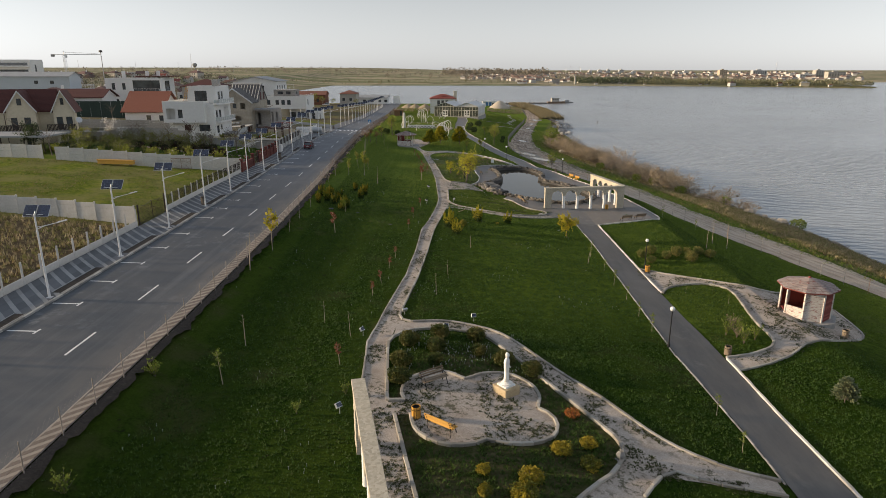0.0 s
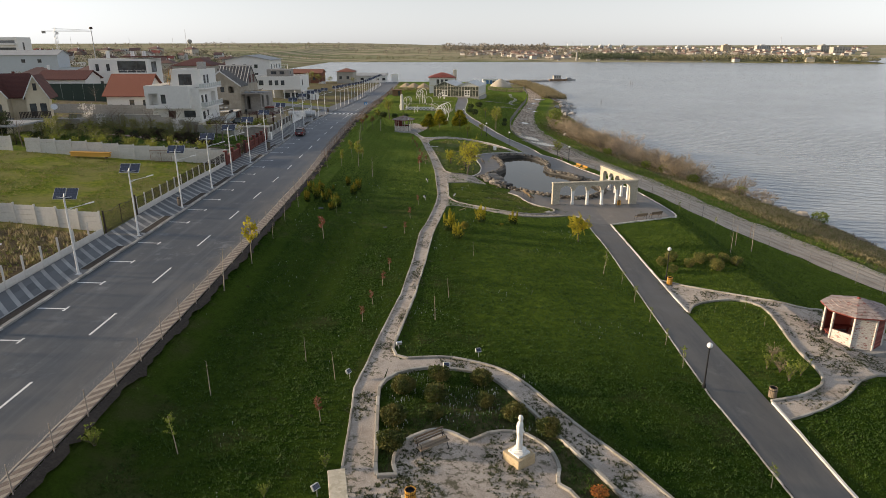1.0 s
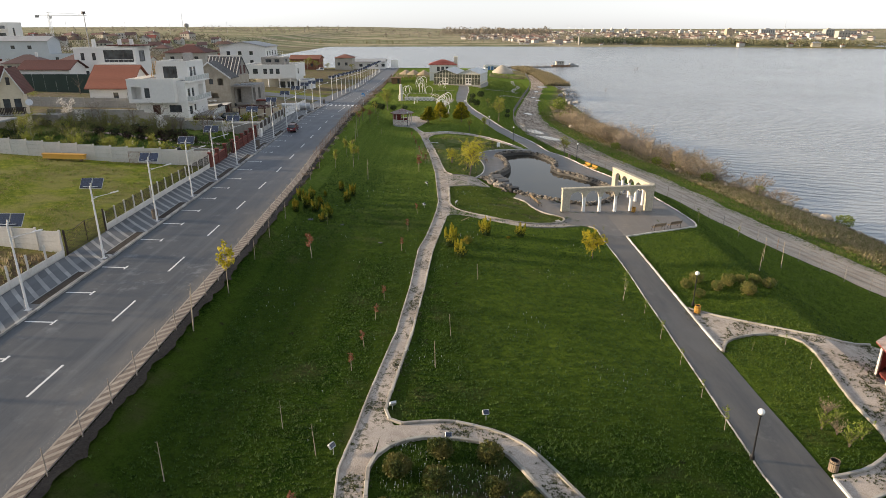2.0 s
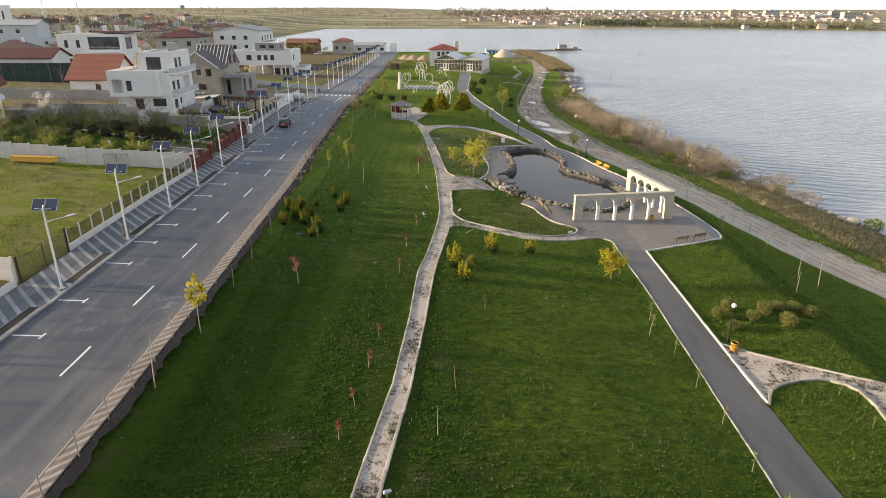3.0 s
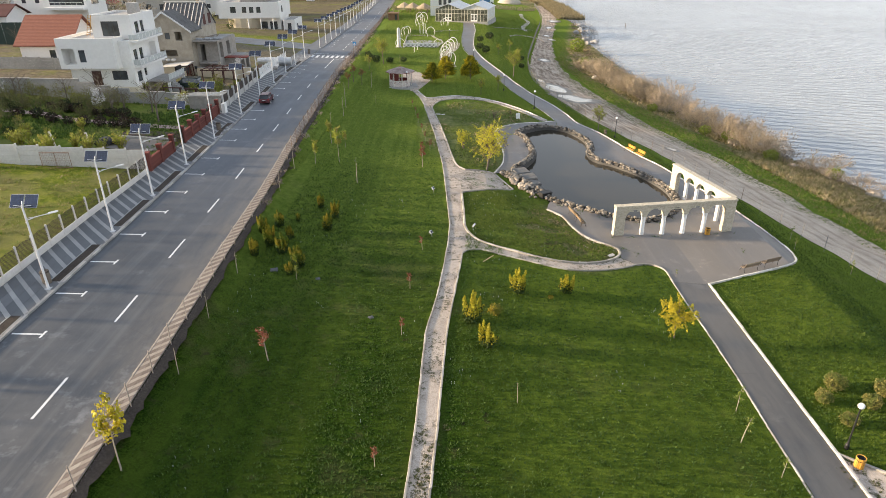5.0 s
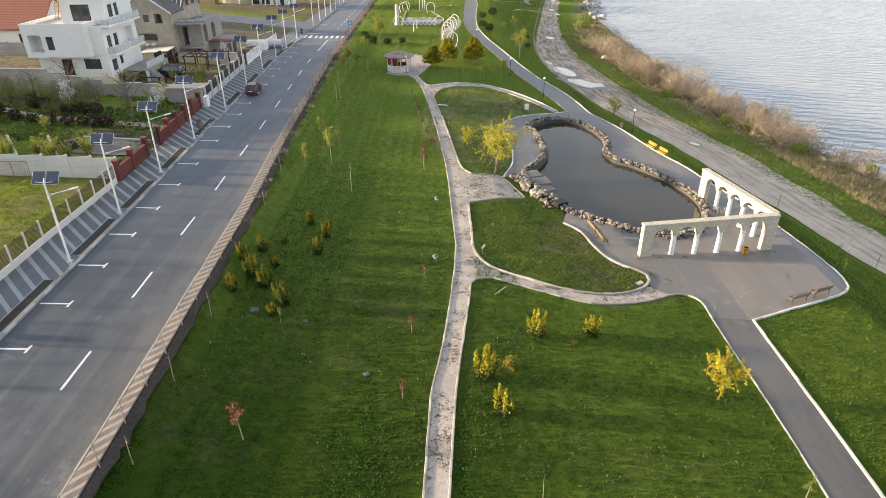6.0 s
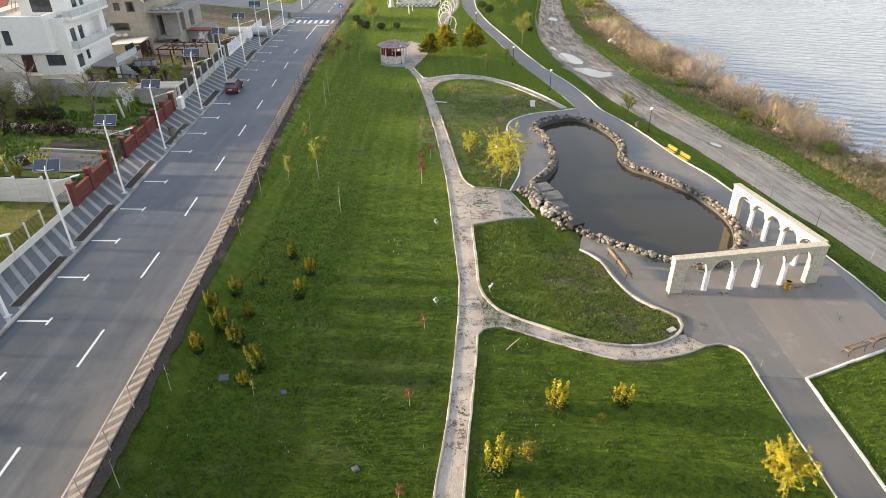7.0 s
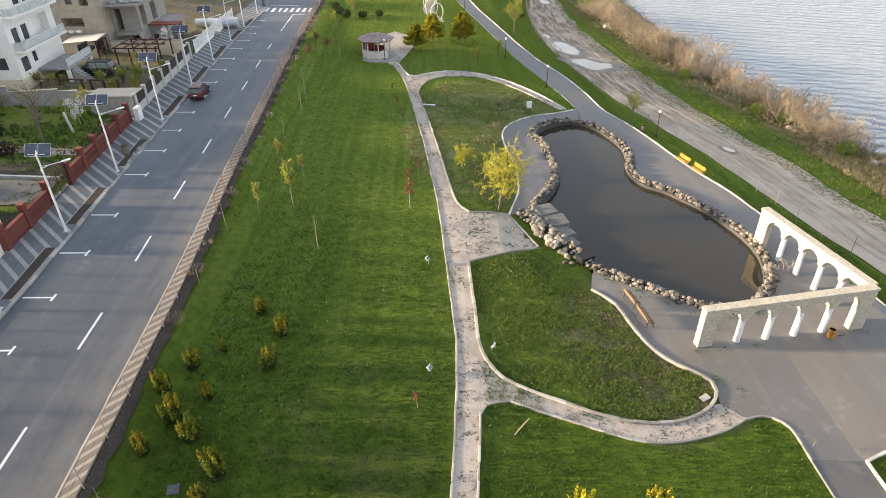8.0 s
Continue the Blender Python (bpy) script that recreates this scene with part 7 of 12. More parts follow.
def hip_roof(house, x0, y0, x1, y1, z, rise, mat, over=0.6):
    a0, a1, b0, b1 = x0 - over, x1 + over, y0 - over, y1 + over
    w, d = a1 - a0, b1 - b0
    if w >= d:
        r = [(a0 + d / 2, (b0 + b1) / 2, z + rise), (a1 - d / 2, (b0 + b1) / 2, z + rise)]
    else:
        r = [((a0 + a1) / 2, b0 + w / 2, z + rise), ((a0 + a1) / 2, b1 - w / 2, z + rise)]
    v = [(a0, b0, z), (a1, b0, z), (a1, b1, z), (a0, b1, z)] + r + [(a0, b0, z - 0.15), (a1, b0, z - 0.15), (a1, b1, z - 0.15), (a0, b1, z - 0.15)]
    f = [(0, 1, 5, 4), (2, 3, 4, 5), (1, 2, 5), (3, 0, 4)] if w >= d else [(0, 1, 4), (1, 2, 5, 4), (2, 3, 5), (3, 0, 4, 5)]
    f += [(6, 7, 1, 0), (7, 8, 2, 1), (8, 9, 3, 2), (9, 6, 0, 3), (9, 8, 7, 6)]
    part("roof", Geo().add(v, f), mat, house)


def railing(house, p0, p1, z, h=0.95, mat=None, glass=False):
    mat = mat or LAMP_WHITE
    a, b = Vector((p0[0], p0[1], z)), Vector((p1[0], p1[1], z))
    n = max(2, int((b - a).length / 1.1))
    rail = part("railing", Geo().tube([tuple(a + Vector((0, 0, h))), tuple(b + Vector((0, 0, h)))], 0.035, 5), mat, house)
    for i in range(n + 1):
        p = a.lerp(b, i / n)
        part("baluster", Geo().cyl(tuple(p), tuple(p + Vector((0, 0, h))), 0.025, n=5), mat, rail)
    if glass:
        for i in range(n):
            p, q = a.lerp(b, i / n + 0.01), a.lerp(b, (i + 1) / n - 0.01)
            part("glass_panel", Geo().add([tuple(p + Vector((0, 0, 0.1))), tuple(q + Vector((0, 0, 0.1))), tuple(q + Vector((0, 0, h - 0.08))), tuple(p + Vector((0, 0, h - 0.08)))], [(0, 1, 2, 3)]), GLASS_PALE, rail)


GLASS_PALE = grained("frosted_glass", (0.46, 0.49, 0.48), (0.56, 0.58, 0.57), 3.0, 0.5, 0.2)


def villa():
    h = thing("white_villa", Matrix.Translation((-48.8, 121.5, 3.2)) @ Matrix.Diagonal((0.875, 0.875, 0.875, 1)) @ Matrix.Translation((49.5, -124.1, -2.7)), "white three-storey modern villa with a projecting upper block", "house", "houses")
    z0 = 3.2
    storey(h, -54.0, 123.2, -44.0, 133.6, z0, 7.3, PLASTER, [("S", 3.2, 4.6, 1.5, 2.2), ("S", 6.4, 5.4, 2.4, 1.4), ("E", 0.9, 4.9, 1.5, 1.6), ("E", 3.4, 5.4, 0.9, 1.2)])
    storey(h, -54.6, 121.9, -45.7, 133.4, 7.31, 11.4, WHITE_SMOOTH, [("S", 3.2, 8.3, 1.0, 1.8)], parapet=0.4, open_wins=[("S", 0.7, 8.0, 1.9, 2.3)])
    storey(h, -45.69, 123.2, -44.0, 133.6, 7.31, 11.3, PLASTER, [("E", 1.0, 8.1, 1.2, 1.7), ("E", 3.0, 8.1, 1.2, 1.7)], open_wins=[("E", 5.4, 7.75, 3.6, 2.4)])
    storey(h, -50.2, 125.2, -44.0, 133.6, 11.32, 14.6, WHITE_SMOOTH, [("S", 1.5, 11.7, 2.7, 2.2), ("E", 1.2, 12.0, 1.3, 1.7), ("E", 3.1, 12.0, 1.1, 1.7)], parapet=0.25)
    part("plinth", Geo().cbox(-54.1, 123.05, 2.4, -43.9, 133.7, 4.35, 0.03), CREAM_STONE, h, "stone-clad plinth")
    part("terrace", Geo().cbox(-44.0, 126.5, 4.36, -40.2, 133.0, 4.6, 0.03), CONCRETE, h)
    for x, y in ((-40.5, 126.8), (-40.5, 132.7)):
        part("terrace_pier", Geo().cbox(x - 0.2, y - 0.2, 2.0, x + 0.2, y + 0.2, 4.37, 0.02), PLASTER, h)
    for y0, y1, z in ((123.6, 133.4, 7.45), (123.6, 133.4, 11.2)):
        part("balcony", Geo().cbox(-44.01, y0, z - 0.25, -42.9, y1, z, 0.02), PLASTER, h)
        railing(h, (-42.95, y0 + 0.05), (-42.95, y1 - 0.05), z, 0.95, LAMP_WHITE, True)
        railing(h, (-44.0, y0 + 0.05), (-42.95, y0 + 0.05), z, 0.95, LAMP_WHITE, True)
    railing(h, (-40.25, 126.6), (-40.25, 132.9), 4.6, 1.0, LAMP_WHITE, True)
    for k in range(9):
        part("step", Geo().box(-40.2 + k * 0.28, 127.0, 2.0, -39.92 + k * 0.28, 128.2, 4.4 - k * 0.27), CONCRETE, h)
    part("chimney", Geo().cbox(-46.4, 129.8, 14.6, -44.9, 131.2, 16.2, 0.03), CONCRETE, h)
    part("door", Geo().cbox(-50.75, 123.12, 4.6, -49.35, 123.2, 6.8, 0.02), DOOR_BROWN, h, "dark brown front door")
    lad = part("roof_ladder", Geo().tube([(-50.6, 124.95, 11.8), (-49.7, 124.85, 14.9)], 0.04, 5).tube([(-51.1, 124.95, 11.8), (-50.2, 124.85, 14.9)], 0.04, 5), WOOD_YELLOW, h, "leaning wooden ladder")
    for k in range(9):
        t = k / 9 + 0.06
        part("rung", Geo().cyl((-50.6 + 0.9 * t, 124.95 - 0.1 * t, 11.8 + 3.1 * t), (-51.1 + 0.9 * t, 124.95 - 0.1 * t, 11.8 + 3.1 * t), 0.03, n=5), WOOD_YELLOW, lad)


WHITE_SMOOTH = grained("white_render", (0.66, 0.645, 0.615), (0.76, 0.745, 0.715), 2.0, 0.2, 0.8, 0.08, 0.004)
DOOR_BROWN = grained("brown_door", (0.040, 0.016, 0.012), (0.075, 0.032, 0.024), 9.0, 1.0, 0.4)


def concrete_house():
    h = thing("unfinished_house", pose(0, 0, 0), "unfinished grey concrete house with bare rafters", "house", "houses")
    storey(h, -49.0, 136.0, -41.6, 148.0, 2.0, 8.2, BEIGE_RENDER, [("S", 5.0, 3.2, 1.6, 2.2), ("E", 5.0, 3.0, 1.4, 2.0)], open_wins=[("S", 2.3, 6.3, 2.6, 1.0)])
    storey(h, -49.0, 136.0, -41.6, 148.0, 8.22, 10.2, BEIGE_RENDER, [("S", 3.4, 8.9, 0.8, 1.0)], roof=False, open_wins=[("S", 5.0, 8.7, 1.1, 1.3)])
    gable_roof(h, -49.0, 136.0, -41.6, 140.2, 10.2, 2.7, SHEET_DARK, "y", 0.35, BEIGE_RENDER, LAMP_WHITE)
    gable_roof(h, -48.0, 140.4, -41.5, 147.6, 10.2, 3.3, SHEET_DARK, "x", 0.15, RAW_CONCRETE)
    for k in range(10):
        x = -47.8 + k * 0.68
        for s in (-1, 1):
            part("rafter", Geo().tube([(x, 144.0 + s * 4.0, 10.0), (x, 144.0, 13.75)], 0.08, 4), RAFTER, h, "bare pale rafter")
    part("ridge_beam", Geo().tube([(-48.2, 144.0, 13.8), (-41.2, 144.0, 13.8)], 0.1, 4), RAFTER, h)
    # dark plates on the uncut gable, for the shade inside two open bays
    for y in (142.2, 144.6):
        part("gable_opening", Geo().cbox(-41.52, y, 10.4, -41.46, y + 1.1, 12.0, 0.01), RUST_DARK, h)
    # raw block with open bays, slabs and columns
    storey(h, -41.59, 138.0, -38.2, 147.0, 2.0, 8.4, RAW_CONCRETE, [], roof=True, open_wins=[("S", 0.5, 5.3, 0.8, 2.6), ("S", 2.0, 2.4, 0.9, 2.3), ("E", 0.8, 5.6, 1.5, 2.4), ("E", 4.2, 5.6, 1.6, 2.2)])
    part("slab", Geo().cbox(-41.0, 136.7, 5.0, -38.3, 137.99, 5.2, 0.02), RAW_CONCRETE, h)
    part("slab", Geo().cbox(-41.9, 136.5, 8.42, -37.6, 138.6, 8.62, 0.02), RAW_CONCRETE, h)
    for x, z in ((-41.75, 8.4), (-37.9, 5.3)):
        part("concrete_post", Geo().cbox(x - 0.17, 136.6, 2.0, x + 0.17, 136.95, z, 0.02), BEIGE_RENDER, h)
    storey(h, -38.19, 140.5, -35.9, 146.5, 1.6, 5.4, RAW_CONCRETE, [("S", 0.25, 3.0, 0.65, 1.2), ("S", 1.25, 3.0, 0.65, 1.2)], open_wins=[("E", 1.0, 2.2, 1.7, 2.6), ("E", 3.6, 2.2, 1.6, 2.6)])
    part("lean_roof", Geo().cbox(-38.1, 139.9, 5.42, -34.4, 141.6, 5.58, 0.03), RED_TILE, h, "strip of red tiles on a slab")
    r = random.Random(4)
    g = Geo()
    for k in range(9):
        g.stone((-41.2 + 0.42 * k, 137.6 + r.uniform(-0.5, 0.9), 8.75), r.uniform(0.25, 0.5), r, 0.45)
    part("rubble_sheet", g, ROOF_GREY, h, "grey sheeting and debris heaped on the flat roof")
    for k in range(4):
        part("loose_board", Geo().cbox(-1.0, -0.06, 0, 1.0, 0.06, 0.06, 0.01, pose(-40.6 + 0.8 * k, 138.2 + 0.3 * k, 8.9 + 0.1 * k, 4 * k, 8 - 5 * k, 30 * k)), WOOD_GREY, h)
    # sheeted store in front of the house
    st = thing("sheeted_store", pose(0, 0, 0), "low store under pale sheeting with a dark red frame", "store", "outbuildings")
    part("sheet_roof", Geo().cbox(-2.1, -1.5, 0, 2.1, 1.5, 0.1, 0.03, pose(-43.6, 134.0, 5.35, 3, -4, 0)), PANEL_CONCRETE, st, "pale grey sheeting")
    part("wall", Geo().cbox(-45.6, 132.7, 2.2, -41.9, 132.85, 5.2, 0.02), CREAM_PLASTER, st)
    for x, y in ((-41.7, 132.7), (-41.7, 134.0), (-41.7, 135.3)):
        part("frame_post", Geo().cbox(x - 0.06, y - 0.06, 2.0, x + 0.06, y + 0.06, 5.2, 0.01), RUST_DARK, st)
    part("frame_rail", Geo().tube([(-41.7, 132.7, 5.2), (-41.7, 135.3, 5.2)], 0.06, 4).tube([(-41.7, 132.7, 2.2), (-41.7, 134.0, 5.2), (-41.7, 135.3, 2.2)], 0.04, 4), RUST_DARK, st)
    for k in range(3):
        part("sack", Geo().stone((-46.4 + 0.9 * k, 135.3, 5.9), 0.45, r, 0.5), PANEL_CONCRETE, st)


RAFTER = grained("grey_rafter", (0.36, 0.345, 0.32), (0.56, 0.54, 0.51), 6.0, 0.6, 0.9, by="random")
SHEET_DARK = grained("dark_grey_underlay", (0.075, 0.072, 0.070), (0.15, 0.145, 0.14), 2.0, 0.5, 0.85, 0.3, 0.01)
RUST_DARK = grained("dark_red_steel", (0.060, 0.016, 0.014), (0.10, 0.032, 0.028), 8.0, 0.8, 0.7)
BEIGE_RENDER = grained("stained_beige_render", (0.27, 0.235, 0.185), (0.46, 0.415, 0.34), 1.6, 0.35, 0.92, 0.4, 0.015)
CREAM_GREY = grained("greyish_render", (0.34, 0.315, 0.27), (0.48, 0.45, 0.40), 2.5, 0.3, 0.9, 0.3, 0.012)


def white_house():
    h = thing("white_house", pose(0, 0, 0), "white flat-roofed modern house on a stone-clad base", "house", "houses")
    storey(h, -49.5, 172.0, -36.6, 182.0, 7.1, 11.2, WHITE_SMOOTH, [("S", 2.6, 8.6, 1.2, 1.6), ("S", 5.1, 8.6, 0.9, 1.6), ("S", 6.6, 8.6, 0.9, 1.6), ("S", 8.1, 8.6, 0.9, 1.6), ("E", 2.0, 8.4, 1.2, 1.9)], parapet=0.3)
    part("base", Geo().lathe([(3.6, 1.0), (3.6, 7.08)], 20, -44.8, 175.0), CREAM_STONE, h, "rounded stone-clad base")
    storey(h, -43.0, 173.8, -37.0, 181.5, 2.2, 7.08, PLASTER, [("S", 1.2, 3.6, 2.0, 2.4), ("S", 3.7, 3.6, 1.6, 2.4), ("E", 1.2, 3.6, 1.6, 2.4), ("E", 4.2, 3.6, 1.6, 2.4)])
    part("deck", Geo().cbox(-43.2, 170.6, 3.2, -35.4, 173.79, 3.4, 0.02), CONCRETE, h)
    for x in (-43.0, -40.4, -37.8, -35.6):
        part("deck_post", Geo().cyl((x, 170.9, 1.0), (x, 170.9, 7.1), 0.12, n=8), PLASTER, h)
    railing(h, (-43.1, 170.7), (-35.5, 170.7), 3.4, 0.95)
    railing(h, (-36.5, 172.2), (-36.5, 181.8), 11.2, 0.9)
    storey(h, -45.5, 175.0, -40.0, 180.0, 11.25, 13.6, RAW_CONCRETE, [("S", 1.0, 12.0, 1.4, 1.0), ("S", 3.2, 12.0, 1.2, 1.0), ("E", 1.4, 12.0, 1.6, 1.0)])
    part("roof_frame", Geo().tube([(-43.6, 176, 13.6), (-43.6, 176, 15.3), (-40.4, 176, 15.3), (-40.4, 176, 13.6)], 0.05, 4), GALVANISED, h)
    storey(h, -36.5, 174.0, -34.0, 181.0, 1.0, 6.4, WHITE_SMOOTH, [("S", 0.9, 2.9, 0.8, 2.6), ("E", 2.0, 2.9, 1.2, 2.3)])
    h.matrix_basis = Matrix.Translation((0.18, -11.1, -3.85)) @ Matrix.Diagonal((1.37, 1.37, 1.0, 1.0))


def duplex():
    h = thing("gabled_house", pose(0, 0, 0), "cream two-storey house with steep brown tiled gables", "house", "houses")
    storey(h, -86.0, 109.2, -66.8, 116.0, 3.4, 10.3, CREAM_PLASTER, [("S", 14.2, 4.4, 1.2, 2.2), ("S", 14.2, 7.4, 1.1, 1.8)], roof=False)
    gable_roof(h, -86.0, 109.2, -66.8, 116.0, 10.3, 3.2, BROWN_TILE, "x", 0.4, CREAM_PLASTER)
    for x0, x1, zs in ((-73.2, -69.0, 13.4), (-66.4, -63.3, 13.4)):
        w = x1 - x0
        storey(h, x0, 107.0, x1, 109.19, 3.2, 10.4, CREAM_PLASTER, [("S", w * 0.12, 7.2, 0.95, 2.0), ("S", w * 0.58, 7.2, 0.95, 2.0), ("S", w * 0.55, 4.2, 1.0, 1.9)], roof=False)
        gable_roof(h, x0, 107.0, x1, 112.5, 10.4, zs - 10.4, BROWN_TILE, "y", 0.3, CREAM_PLASTER, LAMP_WHITE)
        part("attic_window", Geo().cbox(x0 + w * 0.42, 106.93, 11.2, x0 + w * 0.58, 106.99, 12.3, 0.01), WINDOW, h)
        part("balcony", Geo().cbox(x0 - 0.9, 105.6, 6.85, x1 + 0.5, 106.99, 7.05, 0.02), CONCRETE, h)
        rail = part("balcony_rail", Geo().cbox(x0 - 0.9, 105.59, 8.0, x1 + 0.5, 105.69, 8.08, 0.01), DARK_METAL, h, "dark slatted balcony rail")
        for i in range(int((w + 1.4) / 0.2)):
            part("slat", Geo().cbox(x0 - 0.9 + i * 0.2, 105.62, 7.05, x0 - 0.76 + i * 0.2, 105.66, 8.0, 0.004), DARK_METAL, rail)
    part("dish", Geo().lathe([(0.05, 0.0), (0.35, 0.08), (0.5, 0.2)], 12).cyl((0, 0, 0), (0, 0, -0.5), 0.04, n=5), GALVANISED, h, "grey satellite dish").matrix_basis = pose(-62.6, 106.6, 8.6, 70, 0, 20)
    part("downpipe", Geo().cyl((-73.5, 106.9, 3.4), (-73.5, 106.9, 10.2), 0.06, n=6), DOOR_BROWN, h)
    h.matrix_basis = Matrix.Translation((-67.9, 107, 0)) @ pose(0, 0, 0, 0, 0, 20) @ Matrix.Translation((67.9, -107, 0))
    an = thing("annex", pose(0, 0, 0), "low flat grey-roofed annex beside the gabled house", "annex", "outbuildings")
    storey(an, -66.7, 112.7, -61.5, 115.4, 3.4, 6.2, RAW_CONCRETE, [("S", 3.0, 4.0, 1.0, 1.4)])
    cp = thing("carport", pose(0, 0, 0), "grey flat carport roof on steel posts", "carport", "outbuildings")
    part("roof", Geo().cbox(-80.0, 95.5, 7.0, -61.0, 102.5, 7.25, 0.03), ROOF_GREY, cp)
    for x in (-79.6, -74.0, -68.0, -61.4):
        for y in (95.9, 102.1):
            part("post", Geo().cbox(x - 0.07, y - 0.07, 3.5, x + 0.07, y + 0.07, 7.0, 0.01), DARK_METAL, cp)


ROOF_GREY = grained("grey_sheet_roof", (0.26, 0.265, 0.27), (0.37, 0.375, 0.38), 3.0, 0.4, 0.6, 0.1, 0.005)


def simple_house(name, label, x0, y0, x1, y1, z0, z1, wall, roof, rise, along, wins, hip=False, trim=None):
    h = thing(name, pose(0, 0, 0), label, "house", "houses")
    storey(h, x0, y0, x1, y1, z0, z1, wall, wins, roof=False)
    if hip:
        hip_roof(h, x0, y0, x1, y1, z1 + 0.1, rise, roof)
    elif rise:
        gable_roof(h, x0, y0, x1, y1, z1, rise, roof, along, 0.6, wall, trim)
    else:
        part("roof", Geo().cbox(x0 + 0.31, y0 + 0.31, z1 - 0.2, x1 - 0.31, y1 - 0.31, z1 - 0.03, 0.01), roof, h)
    return h


def build_houses():
    villa()
    concrete_house()
    white_house()
    duplex()
    simple_house("tiled_cottage", "low white cottage with an orange tiled roof", -68.4, 135.0, -60.4, 144.0, 4.4, 8.6, PLASTER, ORANGE_TILE, 3.6, "x", [("S", 4.5, 6.0, 1.0, 1.5), ("S", 7.2, 6.0, 1.2, 1.5)])
    h = simple_house("white_block_house", "white cubic house with a black upper terrace", -91.5, 172.0, -76.4, 180.0, 5.0, 14.6, WHITE_SMOOTH, CONCRETE, 0, "x", [("S", 1.6, 11.6, 0.9, 1.7), ("S", 4.4, 11.6, 0.9, 1.7), ("S", 2.2, 7.6, 0.9, 1.5), ("S", 4.8, 7.6, 0.9, 1.5), ("S", 7.3, 11.2, 7.3, 2.8), ("S", 8.0, 7.0, 5.8, 2.2), ("E", 2.0, 11.2, 3.0, 2.6)])
    part("terrace", Geo().cbox(-84.4, 170.0, 10.4, -76.2, 171.98, 10.9, 0.02), WHITE_SMOOTH, h)
    railing(h, (-84.3, 170.1), (-76.3, 170.1), 10.9)
    part("upper_roof", Geo().cbox(-84.0, 173.6, 14.9, -74.5, 180.0, 15.15, 0.05), BROWN_TILE, h)
    for x in (-88.5, -82.0, -79.0):
        part("chimney", Geo().cbox(x - 0.35, 176, 14.6, x + 0.35, 176.8, 16.4, 0.03), PLASTER, h)
    simple_house("long_bungalow", "long low bungalow with a brown roof", -99.0, 162.0, -87.5, 169.0, 4.0, 10.2, PLASTER, BROWN_TILE, 1.7, "x", [("S", 3.0, 7.3, 1.3, 1.6), ("S", 7.6, 7.3, 1.3, 1.6), ("E", 2.0, 6.3, 1.2, 1.6), ("E", 5.0, 6.3, 1.2, 1.6)])
    simple_house("beige_house", "beige two-storey house with a brown hipped roof", -113.0, 272.0, -97.0, 286.0, -3.0, 9.6, CREAM_GREY, BROWN_TILE, 2.8, "x", [("S", 2.0, 6.4, 1.6, 1.8), ("S", 6.5, 6.4, 1.6, 1.8), ("S", 11.6, 6.4, 1.6, 1.8), ("S", 3.0, 1.5, 2.0, 2.0), ("S", 8.0, 1.5, 2.0, 2.0), ("E", 2.5, 6.4, 1.6, 1.8), ("E", 6.5, 6.4, 1.6, 1.8)], hip=True)
    b = simple_house("apartment_block", "white and grey four-storey apartment block with balconies", -70.5, 218.0, -56.5, 232.0, 1.0, 14.2, PLASTER, ROOF_GREY, 1.8, "y", [("S", a, zz, 1.1, 1.5) for zz in (3.6, 7.2, 10.8) for a in (2.0, 5.5, 9.0)] + [("E", a, zz, 1.3, 1.9) for zz in (3.2, 6.8, 10.4) for a in (1.5, 4.5, 7.5, 10.8)])
    b.matrix_basis = Matrix.Translation((0.18, -11.1, -2.7)) @ Matrix.Diagonal((1.37, 1.37, 1.0, 1.0))
    for z in (6.4, 10.0):
        part("balcony", Geo().cbox(-56.5, 219.0, z - 0.2, -55.0, 231.0, z, 0.02), CONCRETE, b)
        railing(b, (-55.05, 219.1), (-55.05, 230.9), z)
    simple_house("brick_house", "red brick house with a red roof", -97.0, 408.0, -79.0, 420.0, -6.5, 0.8, FAR_BRICK, FAR_BRICK, 2.0, "x", [("S", 2.0, -3.6, 1.6, 1.8), ("S", 7.0, -3.6, 1.6, 1.8), ("S", 12.5, -3.6, 1.6, 1.8)])
    simple_house("grey_house", "grey house with an orange tiled roof", -69.5, 408.0, -59.0, 420.0, -6.5, 1.4, CREAM_GREY, FAR_BRICK, 2.0, "x", [("S", 1.5, -3.0, 1.6, 1.8), ("S", 6.0, -3.0, 1.6, 1.8)], hip=True)
    simple_house("long_shed", "long white shed with a blue-grey roof", -64.0, 424.0, -41.0, 438.0, -6.4, -1.6, WHITE_SMOOTH, ROOF_GREY, 1.4, "x", [("S", a, -4.6, 2.0, 1.6) for a in (2, 7, 12, 17, 21)])
    # large buildings behind the village
    big = simple_house("white_hotel", "white five-storey building with dark window bands", -262.0, 372.0, -241.0, 384.0, -3.0, 21.8, WHITE_SMOOTH, CONCRETE, 0, "x", [("S", 3.0, z, 16.5, 1.7) for z in (6.6, 10.6, 14.6, 18.4)] + [("E", 4.0, 8, 1.6, 11.0)])
    for k in range(4):
        part("storey_band", Geo().cbox(-260.0, 370.9, 5.6 + 4.0 * k, -242.0, 371.98, 6.5 + 4.0 * k, 0.05), WHITE_SMOOTH, big)
    simple_house("grey_hall", "blue-grey metal hall with a low pitched roof", -228.0, 322.0, -190.0, 332.0, -4.0, 13.2, HALL_BLUE, ROOF_GREY, 2.0, "x", [("S", 20.0, 9.5, 2.0, 1.6), ("S", 28.0, 9.5, 2.0, 1.6)])
